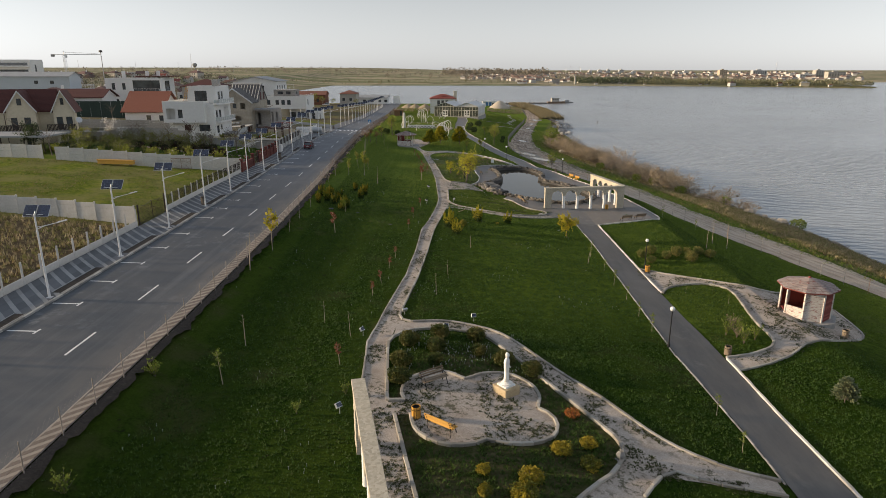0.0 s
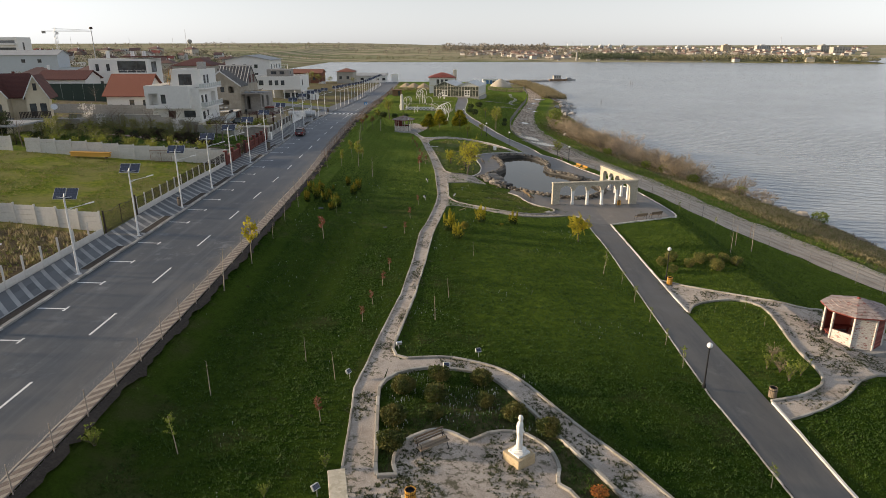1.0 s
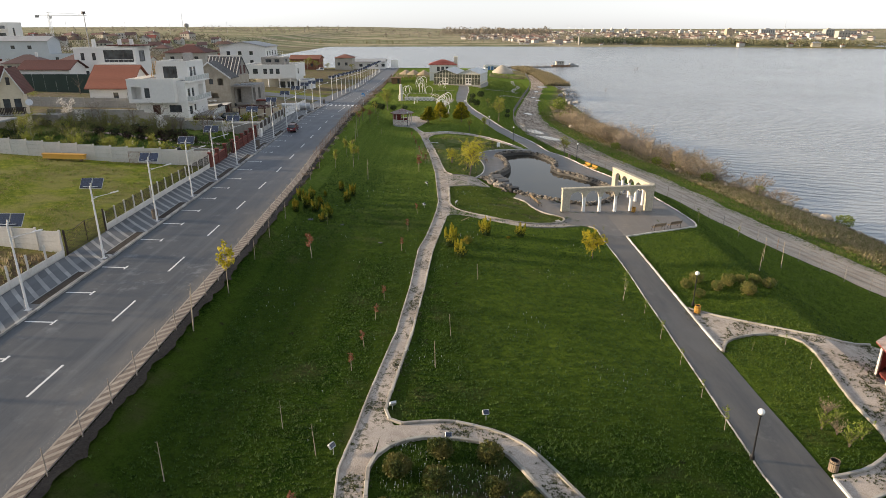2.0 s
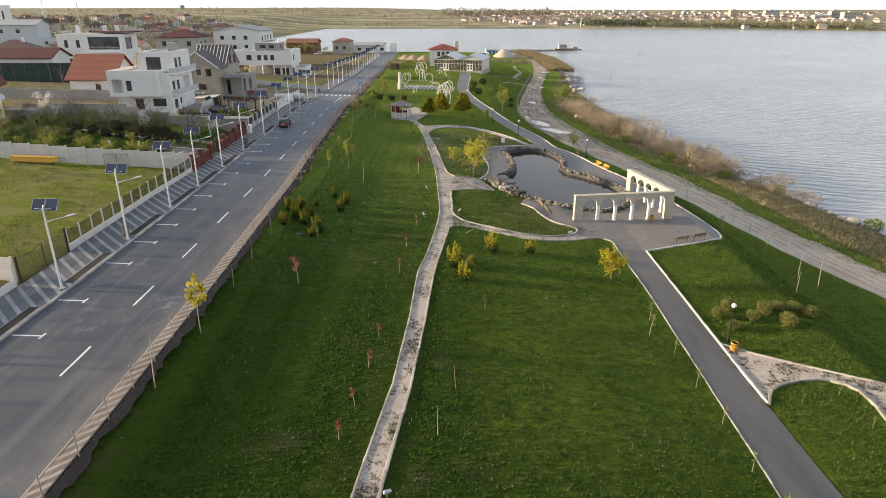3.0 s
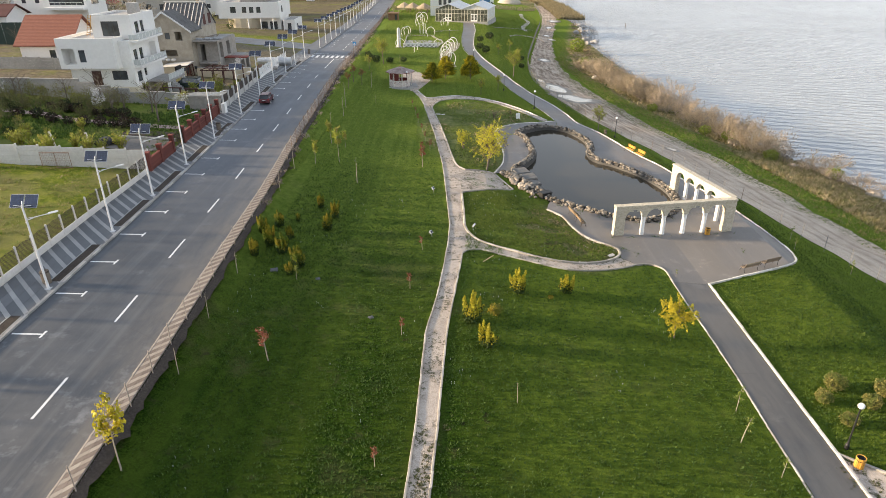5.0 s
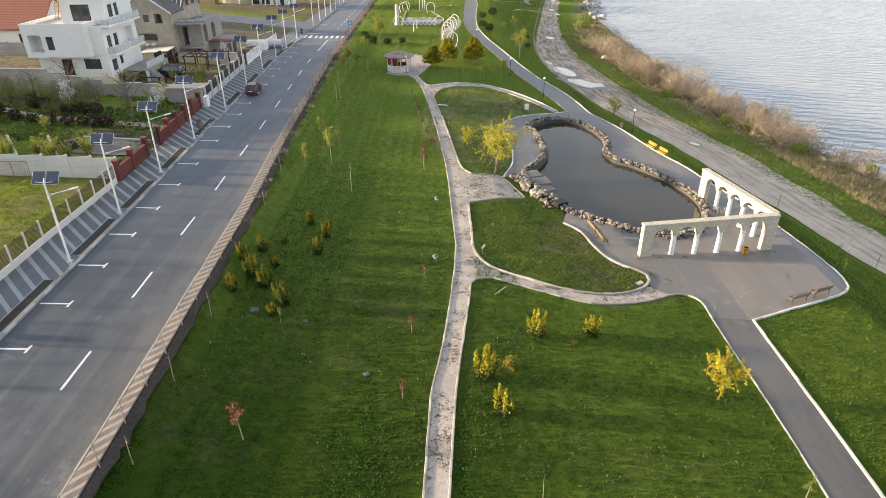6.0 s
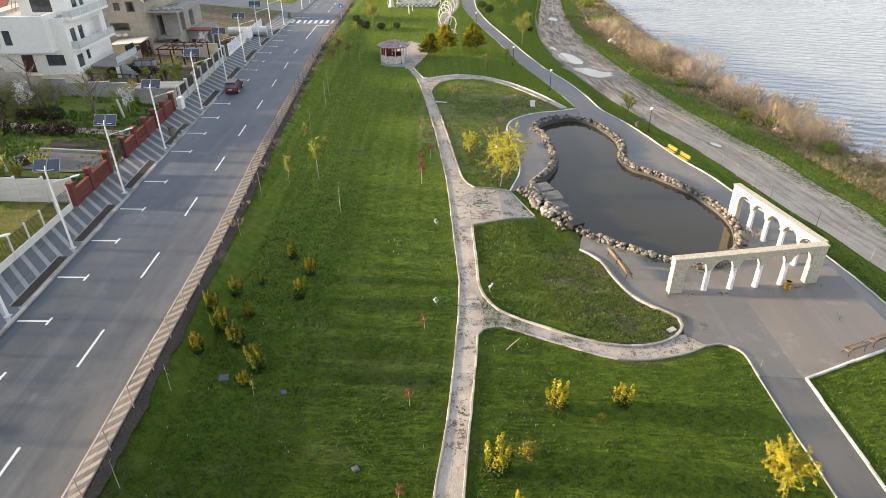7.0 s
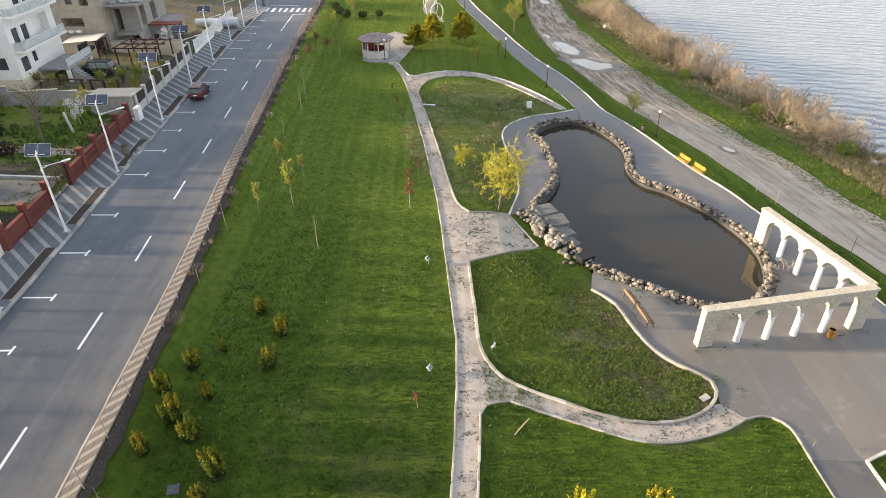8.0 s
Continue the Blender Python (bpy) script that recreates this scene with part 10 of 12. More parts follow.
    for i, x, y, s in ((0, -43.7, 110.2, 0.75), (2, -36.0, 107.9, 1.5), (0, -34.6, 111.9, 0.75), (2, -38.4, 111.8, 0.9), (2, -41.6, 111.3, 0.6), (1, -46.8, 111.0, 0.75), (1, -41.0, 115.2, 0.75), (1, -50.5, 115.0, 0.8), (2, -46.5, 115.4, 0.9), (1, -54.0, 115.0, 0.8), (0, -58.0, 113.0, 0.8), (3, -64.0, 97.0, 1.3), (1, -60.5, 100.5, 1.0), (1, -66.0, 112.0, 1.2), (0, -62.0, 116.0, 1.1), (1, -57.5, 99.5, 1.5), (1, -55.5, 96.5, 1.1), (1, -51.0, 98.0, 1.1), (1, -36.0, 115.8, 0.8), (1, -56.5, 105.0, 0.9), (2, -59.5, 94.5, 0.8), (2, -70.0, 104.0, 1.0), (0, -34.5, 136.5, 0.9), (1, -36.5, 130.5, 0.7), (1, -33.6, 123.5, 0.6), (1, -41.5, 121.0, 0.7)):
        plant(fruit[i], x, y, s)
    gb = [(shoot_bush_proto("garden_bush", 140, lab, "garden bushes", lf, 0.95, 1.5, 38, 30, 0.11) if i == 0 else bush_proto("garden_bush", 140 + i, lab, "bush", "garden bushes", lf, 0.9, 1.2, 800, 0.11)) for i, (lab, lf) in enumerate((("yellow-green forsythia bush in the garden", LEAF_FORSYTHIA), ("dark green bush in the garden", LEAF_DARK), ("reddish brown bush in the garden", LEAF_RED)))]
    for k in range(70):
        x, y = r.uniform(-72, -33.5), r.uniform(93.5, 119.0)
        if -78 < x < -62 and y > 95 or x > -52 and y < 118:
            continue
        plant(gb[r.choice((0, 0, 1, 1, 1, 2))], x, y, r.uniform(0.5, 1.15))
    for x, y, s in ((-44.0, 94.5, 1.5), (-41.0, 94.0, 1.4), (-39.0, 95.2, 1.3), (-36.0, 94.5, 1.2), (-52.0, 94.3, 1.3), (-49.5, 97.0, 1.3), (-32.8, 126.0, 0.8), (-33.0, 129.0, 0.9)):
        plant(gb[0], x, y, s)
    for k in range(13):
        plant(fruit[r.choice((1, 1, 2, 2, 2))], r.uniform(-62, -37), r.uniform(107.5, 115.2), r.uniform(0.5, 0.85))
    for x in (-58.0, -54.5, -50.0, -47.6, -44.8, -42.6, -40.2, -36.6, -34.6):
        plant(gb[0], x + r.uniform(-0.5, 0.5), r.uniform(92.6, 95.4), r.uniform(1.0, 1.7))
    for k in range(16):
        plant(gb[r.choice((0, 0, 1))], r.uniform(-62, -40), r.uniform(96, 104), r.uniform(0.6, 1.2))
    hedge = bush_proto("hedge_shrub", 145, "low dark purplish shrub beside the garden path", "bush", "hedge shrubs", leafy("purplish_leaf", (0.030, 0.016, 0.014), (0.075, 0.045, 0.032), (0.03, 0.045, 0.015)), 0.55, 0.8, 420, 0.12)
    for x, y in ((-50.0, 110.2), (-48.1, 110.0), (-46.7, 109.7), (-43.3, 108.3), (-41.7, 108.4), (-40.2, 108.4), (-41.2, 104.6), (-39.7, 104.5), (-47.0, 105.0), (-44.9, 104.6), (-38.6, 104.7), (-43.0, 104.4), (-37.4, 104.9), (-51.8, 106.4), (-49.4, 106.2)):
        plant(hedge, x, y, r.uniform(0.8, 1.3))
    for x, y, s in ((-43.6, 122.4, 1.0), (-41.0, 122.4, 0.9), (-37.4, 123.2, 1.2), (-35.4, 123.8, 1.5), (-34.2, 125.0, 1.5), (-33.4, 122.0, 1.2), (-32.6, 120.0, 1.0), (-35.2, 121.0, 1.1)):
        plant(gb[0], x, y, s)
    for k in range(26):
        plant(r.choice(fruit + [gb[1]]), r.uniform(-110, -54), r.choice((r.uniform(140, 172), r.uniform(200, 220))), r.uniform(0.6, 1.2))
    for x, y, s in ((-95.0, 399.0, 2.6), (-90.0, 401.0, 2.2), (-84.5, 399.5, 2.9), (-79.0, 400.0, 2.4), (-73.0, 402.0, 1.8), (-103.0, 398.0, 2.2), (-64.0, 224.0, 0.9), (-71.0, 226.0, 1.6), (-58.0, 398.0, 1.7)):
        plant(fruit[1], x, y, s)


OCCUPIED = set()
for _ob in list(scene.objects):
    if _ob.name in ("gravel_path", "asphalt_path", "plaza", "road", "dirt_road"):
        _v = _ob.data.vertices
        for _f in _ob.data.polygons:
            _p = [_v[i].co for i in _f.vertices]
            for _i in range(len(_p)):
                for _s in (0.0, 0.25, 0.5, 0.75):
                    for _t in (0.0, 0.5, 1.0):
                        _q = _p[_i].lerp(_p[(_i + 1) % len(_p)], _s).lerp(_f.center, _t)
                        OCCUPIED.add((math.floor(_q.x * 2), math.floor(_q.y * 2)))


AROUND_POND = offset(POND_LINE, 1.1, True)


def free(x, y):
    return (math.floor(x * 2), math.floor(y * 2)) not in OCCUPIED and not (5 < x < 24 and 86 < y < 123 and inside(x, y, AROUND_POND))


def scatter(name, label, category, count, area, size, material, seed, blades=4, keep=None, spread=0.5, clear=True, wide=0.13):
    """One sheet of small tufts."""
    r, g, n = random.Random(seed), Geo(), 0
    for _ in range(count * 3):
        if n >= count:
            break
        x, y = r.uniform(area[0], area[1]), r.uniform(area[2], area[3])
        if (clear and not free(x, y)) or (keep and not keep(x, y)):
            continue
        n += 1
        z, h = ground(x, y), size * r.uniform(0.5, 1.3)
        for b in range(blades):
            a = r.uniform(0, 6.283)
            c, s = math.cos(a), math.sin(a)
            o, w = spread * h * r.uniform(0.3, 1.0), h * wide
            px, py = x + r.uniform(-0.4, 0.4) * h, y + r.uniform(-0.4, 0.4) * h
            g.add([(px - s * w, py + c * w, z - 0.01), (px + s * w, py - c * w, z - 0.01), (px + c * o, py + s * o, z + h)], [(0, 1, 2)])
    tagged(part(name, g, material), label, category, kind="stuff")


def build_grass():
    def clumpy(x, y):
        return noise.noise((x * 0.16, y * 0.16, 3.0)) + 0.5 * noise.noise((x * 0.7, y * 0.7, 8.0)) > -0.05
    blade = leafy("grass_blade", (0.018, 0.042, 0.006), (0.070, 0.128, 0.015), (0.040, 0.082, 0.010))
    weed = leafy("weed_leaf", (0.040, 0.082, 0.012), (0.105, 0.168, 0.026))
    verge = leafy("verge_grass_blade", (0.088, 0.150, 0.017), (0.205, 0.270, 0.038), (0.230, 0.205, 0.085))
    plot = leafy("plot_weed_leaf", (0.075, 0.125, 0.014), (0.215, 0.245, 0.040), (0.24, 0.205, 0.090))
    dry = leafy("dry_grass_blade", (0.27, 0.21, 0.115), (0.43, 0.35, 0.205), (0.19, 0.185, 0.065))
    mixed = random.Random(77)
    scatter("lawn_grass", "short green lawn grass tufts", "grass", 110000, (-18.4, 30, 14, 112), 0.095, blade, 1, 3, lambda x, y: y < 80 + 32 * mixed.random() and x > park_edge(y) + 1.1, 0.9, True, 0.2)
    # sunlit copy of grass_blade for the farther lawn, low sun put into its colour
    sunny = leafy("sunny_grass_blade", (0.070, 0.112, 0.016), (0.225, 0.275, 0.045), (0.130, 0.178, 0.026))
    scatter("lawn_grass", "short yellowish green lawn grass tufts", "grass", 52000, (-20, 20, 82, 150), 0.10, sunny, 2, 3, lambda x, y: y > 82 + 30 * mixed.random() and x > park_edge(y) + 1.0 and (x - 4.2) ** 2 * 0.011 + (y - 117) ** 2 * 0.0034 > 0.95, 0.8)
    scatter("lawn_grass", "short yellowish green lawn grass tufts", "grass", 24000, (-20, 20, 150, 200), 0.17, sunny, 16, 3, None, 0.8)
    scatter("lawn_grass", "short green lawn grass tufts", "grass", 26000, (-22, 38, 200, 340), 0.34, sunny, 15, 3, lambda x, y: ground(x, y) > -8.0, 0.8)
    # blade colour between the two, with part of the sunlight painted in
    scatter("lawn_grass", "short green lawn grass tufts", "grass", 26000, (18, 44, 44, 150), 0.11, leafy("lake_lawn_blade", (0.055, 0.098, 0.013), (0.145, 0.195, 0.027), (0.095, 0.140, 0.018)), 18, 3, lambda x, y: x < lerp_table([44, 60, 75, 87, 100, 116, 134, 150], [46.0, 42.6, 37.0, 32.6, 28.4, 25.4, 20.2, 18.0], y), 0.9, True, 0.2)
    scatter("weed_clumps", "darker weed clumps in the lawn", "weeds", 20000, (-15, 30, 16, 100), 0.10, weed, 3, 5, clumpy, 1.3, True, 0.22)
    scatter("weed_clumps", "rank weeds on the grass island", "weeds", 7000, (0.5, 13, 77.5, 95), 0.13, sunny, 4, 6, lambda x, y: inside(x, y, ISLAND) and noise.noise((x * 0.55, y * 0.55, 6.0)) > -0.12, 1.2)
    scatter("bed_weeds", "weeds and grass in the flower bed", "weeds", 3200, (-3, 9, 20, 39), 0.12, weed, 5, 6, None, 1.1)
    scatter("plot_weeds", "yellowish weeds on the empty plots", "weeds", 14000, (-70, -30.2, 30, 91), 0.17, plot, 6, 4, clumpy, 1.0)
    scatter("garden_weeds", "mixed weeds and grass in the garden", "weeds", 5000, (-60, -31, 91.8, 116), 0.28, weed, 14, 5, clumpy, 1.0)
    scatter("dry_grass", "dry straw-coloured grass on the shore", "grass", 14000, (36, 62, 40, 125), 0.42, dry, 7, 5, lambda x, y: x > lerp_table([40, 60, 78, 91, 108, 125], [56, 53.0, 47.4, 44.2, 43.0, 40.5], y) and ground(x, y) > -8.4, 0.8)
    scatter("dry_grass", "dry straw-coloured grass on the bare plot", "grass", 3500, (-60, -30.5, 25, 58.5), 0.4, dry, 8, 5, None, 0.8)
    scatter("dry_grass", "dry straw-coloured grass on the shore", "grass", 4000, (26, 52, 125, 240), 0.5, dry, 9, 4, lambda x, y: x > lerp_table([125, 150, 200, 240], [43.5, 35.5, 31.5, 36.0], y) and ground(x, y) > -8.3, 0.8)
    scatter("shore_grass", "fresh green grass beside the dirt road", "grass", 13000, (26, 56, 60, 215), 0.26, verge, 10, 4, lambda x, y: lerp_table([60, 78, 91, 108, 131, 157, 200], [50.5, 44.6, 40.6, 38.0, 33.0, 29.0, 27.5], y) < x < lerp_table([60, 78, 91, 108, 131, 157, 200], [53.5, 47.8, 44.6, 43.6, 40.0, 34.0, 31.0], y) and ground(x, y) > -8.2, 0.9)
    scatter("verge_tufts", "grass tufts creeping over the dirt road's edge", "grass", 2600, (26, 52, 60, 150), 0.2, verge, 11, 6, lambda x, y: abs(x - lerp_table([60, 78, 91, 108, 131, 157], [49.6, 43.9, 39.8, 37.2, 32.2, 28.2], y)) < 1.7 and noise.noise((x * 0.5, y * 0.5, 3.0)) > -0.05, 1.1, False)
    def upper_patch(x, y):
        return (x - 4.2) ** 2 * 0.011 + (y - 117) ** 2 * 0.0034 < 0.95
    scatter("weed_clumps", "uneven weeds in the upper grass patch", "weeds", 5200, (-4, 14, 101, 134), 0.13, sunny, 20, 5, lambda x, y: upper_patch(x, y) and noise.noise((x * 0.35, y * 0.35, 7.0)) > -0.1, 1.2)
    scatter("dry_grass", "dry straw-coloured tufts in the upper grass patch", "grass", 900, (-4, 14, 101, 134), 0.2, dry, 21, 6, lambda x, y: upper_patch(x, y) and noise.noise((x * 0.3, y * 0.3, 1.5)) > 0.15, 0.9)
    scatter("dry_grass", "short dry grass at the worn end of the grass island", "grass", 1300, (6.5, 13.6, 78.0, 90.0), 0.10, dry, 22, 5, lambda x, y: inside(x, y, ISLAND) and x + 0.35 * (y - 84) > 9.4 + 3.0 * noise.noise((x * 0.5, y * 0.5, 2.5)), 1.0)
    turn, g = random.Random(23), Geo()
    def tuft(x, y, h):
        z = ground(x, y) + 0.02
        for b in range(6):
            a = turn.uniform(0, 6.283)
            c, q = math.cos(a), math.sin(a)
            g.add([(x - q * h * 0.15, y + c * h * 0.15, z), (x + q * h * 0.15, y - c * h * 0.15, z), (x + c * h * 0.8, y + q * h * 0.8, z + h)], [(0, 1, 2)])
    for x, y in AROUND_POND:
        if y < 94 and noise.noise((x * 0.4, y * 0.4, 9.0)) > -0.15:
            for _ in range(9):
                tuft(x + turn.gauss(0, 0.22), y + turn.gauss(0, 0.16), turn.uniform(0.06, 0.16))
    for k in range(150):
        d, side = turn.uniform(-0.4, 11.6), turn.gauss(0, 0.12)
        if noise.noise((d * 0.9, 4.0, 1.0)) > 0.0:
            tuft(13.65 + d * 0.988 - side * 0.156, 83.6 + d * 0.156 + side, turn.uniform(0.05, 0.12))
    for x, y, spread, n in ((13.8, 81.0, 0.3, 34), (14.8, 80.3, 0.22, 20), (24.0, 81.5, 0.3, 16), (11.6, 88.9, 0.4, 20)):
        for _ in range(n):
            tuft(x + turn.gauss(0, spread), y + turn.gauss(0, spread), turn.uniform(0.04, 0.12))
    tagged(part("plaza_weeds", g, weed), "weeds sprouting at the foot of columns and stones", "weeds", kind="stuff")
    g = Geo()
    for _ in range(420):
        x, y = turn.uniform(13, 28), turn.uniform(77.5, 92)
        if inside(x, y, PLAZA_AREA):
            z, a, q = ground(x, y) + 0.075, turn.uniform(0, 6.283), turn.uniform(0.02, 0.05)
            c, t = math.cos(a) * q, math.sin(a) * q
            g.add([(x - c, y - t, z), (x + t * 0.5, y - c * 0.5, z + 0.01), (x + c, y + t, z + 0.006), (x - t * 0.5, y + c * 0.5, z + 0.012)], [(0, 1, 2, 3)])
    tagged(part("leaf_litter", g, leafy("fallen_leaf", (0.20, 0.15, 0.09), (0.42, 0.36, 0.26))), "dry leaf litter strewn over the plaza", "leaves", kind="stuff")
    petals = Mat("white_petal", 0.7)
    petals.colour(petals.mix(petals.island(), (0.62, 0.62, 0.58), (0.80, 0.80, 0.76)))
    def daisies(count, area, seed, keep):
        r, g, n = random.Random(seed), Geo(), 0
        while n < count:
            x, y = r.uniform(area[0], area[1]), r.uniform(area[2], area[3])
            if not free(x, y) or not keep(x, y):
                n += 0.2
                continue
            n += 1
            z, s = ground(x, y) + r.uniform(0.08, 0.2), r.uniform(0.013, 0.024)
            g.cyl((x, y, z - 0.2), (x, y, z), 0.004, n=3, caps=False)
            g.add([(x + s * math.cos(k * 1.257), y + s * math.sin(k * 1.257), z + 0.01 * (k % 2)) for k in range(5)], [(0, 1, 2, 3, 4)])
        tagged(part("daisies", g, petals.m), "small white flowers in the grass", "flowers", kind="stuff")
    daisies(420, (-2.5, 5.5, 31.5, 38.5), 1, lambda x, y: noise.noise((x * 0.6, y * 0.6, 1.0)) > -0.1)
    daisies(380, (-4, 14, 36, 90), 2, lambda x, y: noise.noise((x * 0.25, y * 0.25, 2.0)) > 0.25)
    daisies(260, (-15, -4, 20, 90), 3, lambda x, y: noise.noise((x * 0.3, y * 0.3, 4.0)) > 0.2)
    daisies(130, (1, 13, 78, 94), 4, lambda x, y: inside(x, y, ISLAND))
    scatter("path_weeds", "weeds overgrowing the mouth of the branch path", "weeds", 900, (0.3, 8.0, 76.6, 82.0), 0.13, weed, 17, 6, lambda x, y: x < 3.4 and y > 78.4 and x > 0.55 or noise.noise((x * 0.9, y * 0.9, 2.0)) > 0.22, 1.2, False)
    scatter("path_weeds", "weeds spreading over the gravel beside the stone heap", "weeds", 420, (1.0, 6.6, 94.6, 99.6), 0.10, weed, 19, 6, lambda x, y: noise.noise((x * 0.7, y * 0.7, 4.0)) > 0.12, 1.3, False)
    # weeds sprouting in the gravel
    r, g = random.Random(12), Geo()
    def sprout(x, y, h):
        z = ground(x, y) + 0.03
        for b in range(7):
            a = r.uniform(0, 6.283)
            c, s = math.cos(a), math.sin(a)
            o, w = h * r.uniform(0.5, 1.3), h * 0.2
            g.add([(x - s * w, y + c * w, z), (x + s * w, y - c * w, z), (x + c * o, y + s * o, z + h * r.uniform(0.3, 0.8))], [(0, 1, 2)])
    for _ in range(60000):
        x, y = r.uniform(-7, 34), 18 + 122 * r.random() ** 1.6
        if (math.floor(x * 2), math.floor(y * 2)) not in GRAVEL_CELLS or noise.noise((x * 0.45, y * 0.45, 5.0)) < 0.02:
            continue
        for _ in range(3):
            sprout(x + r.gauss(0, 0.12), y + r.gauss(0, 0.12), r.uniform(0.03, 0.10) * (1.4 if y < 60 else 1.0))
    tagged(part("gravel_weeds", g, leafy("dusty_weed", (0.045, 0.055, 0.018), (0.10, 0.105, 0.04))), "small dusty weeds sprouting in the gravel", "weeds", kind="stuff")


GRAVEL_CELLS = set()
for _f in scene.objects["gravel_path"].data.polygons:
    GRAVEL_CELLS.add((math.floor(_f.center.x * 2), math.floor(_f.center.y * 2)))
    for _i in _f.vertices:
        _q = scene.objects["gravel_path"].data.vertices[_i].co.lerp(_f.center, 0.4)
        GRAVEL_CELLS.add((math.floor(_q.x * 2), math.floor(_q.y * 2)))


build_plants()
build_grass()


# ---- playground, pavilion and the far end of the park ----
HOOP_WHITE = grained("white_hoop_paint", (0.62, 0.61, 0.57), (0.78, 0.77, 0.73), 6.0, 0.8, 0.6, 0.2, 0.01)
CANVAS_ROOF = grained("translucent_sheet", (0.52, 0.52, 0.51), (0.68, 0.68, 0.67), 1.5, 0.3, 0.4, 0.1, 0.01)
PAV_GLASS = mat_glass("pavilion_glass", (0.06, 0.062, 0.05), 0.12)
PAV_FRAME = grained("cream_frame", (0.50, 0.46, 0.38), (0.66, 0.62, 0.53), 5.0, 0.6, 0.6)
REED = grained("dry_reed", (0.22, 0.17, 0.105), (0.42, 0.345, 0.24), 3.0, 0.4, 0.95, 0.6, 0.03)
SAND = grained("pale_sand", (0.36, 0.31, 0.245), (0.50, 0.445, 0.365), 2.0, 0.25, 0.95, 0.5, 0.05)
BLUE_SHEET = grained("blue_sheet", (0.05, 0.14, 0.30), (0.09, 0.21, 0.40), 3.0, 0.4, 0.5)
BROWN_BOARD = grained("brown_boards", (0.14, 0.075, 0.040), (0.25, 0.145, 0.080), 5.0, 0.6, 0.8)
ROCK_PALE = grained("grey_boulder", (0.20, 0.19, 0.18), (0.42, 0.405, 0.385), 2.5, 0.6, 0.92, 0.6, 0.04, by="random")


def hoop(x, y, rz, h, w, first=[]):
    """An arch of painted pipe, standing in the grass."""
    if not first:
        t = thing("garden_hoop", spot(x, y, rz), "white painted pipe hoop standing in the grass", "hoop", "garden hoops")
        pts = [(-0.5 * 0.86, 0, -0.1)] + [(-0.5 * math.cos(a), 0, 0.5 + 0.5 * math.sin(a)) for a in [math.radians(-40 + 260 * i / 22) for i in range(23)]] + [(0.5 * 0.86, 0, -0.1)]
        part("hoop", Geo().tube(pts, 0.034, 6), HOOP_WHITE, t)
        part("foot", Geo().cbox(-0.50, -0.06, -0.1, -0.34, 0.06, 0.05, 0.02), CONCRETE, t)
        part("foot", Geo().cbox(0.34, -0.06, -0.1, 0.50, 0.06, 0.05, 0.02), CONCRETE, t)
        first.append(t)
    else:
        t = copy_thing(first[0], spot(x, y, rz))
    t.matrix_basis = spot(x, y, rz) @ Matrix.Diagonal((w, (w + h) / 2, h, 1))


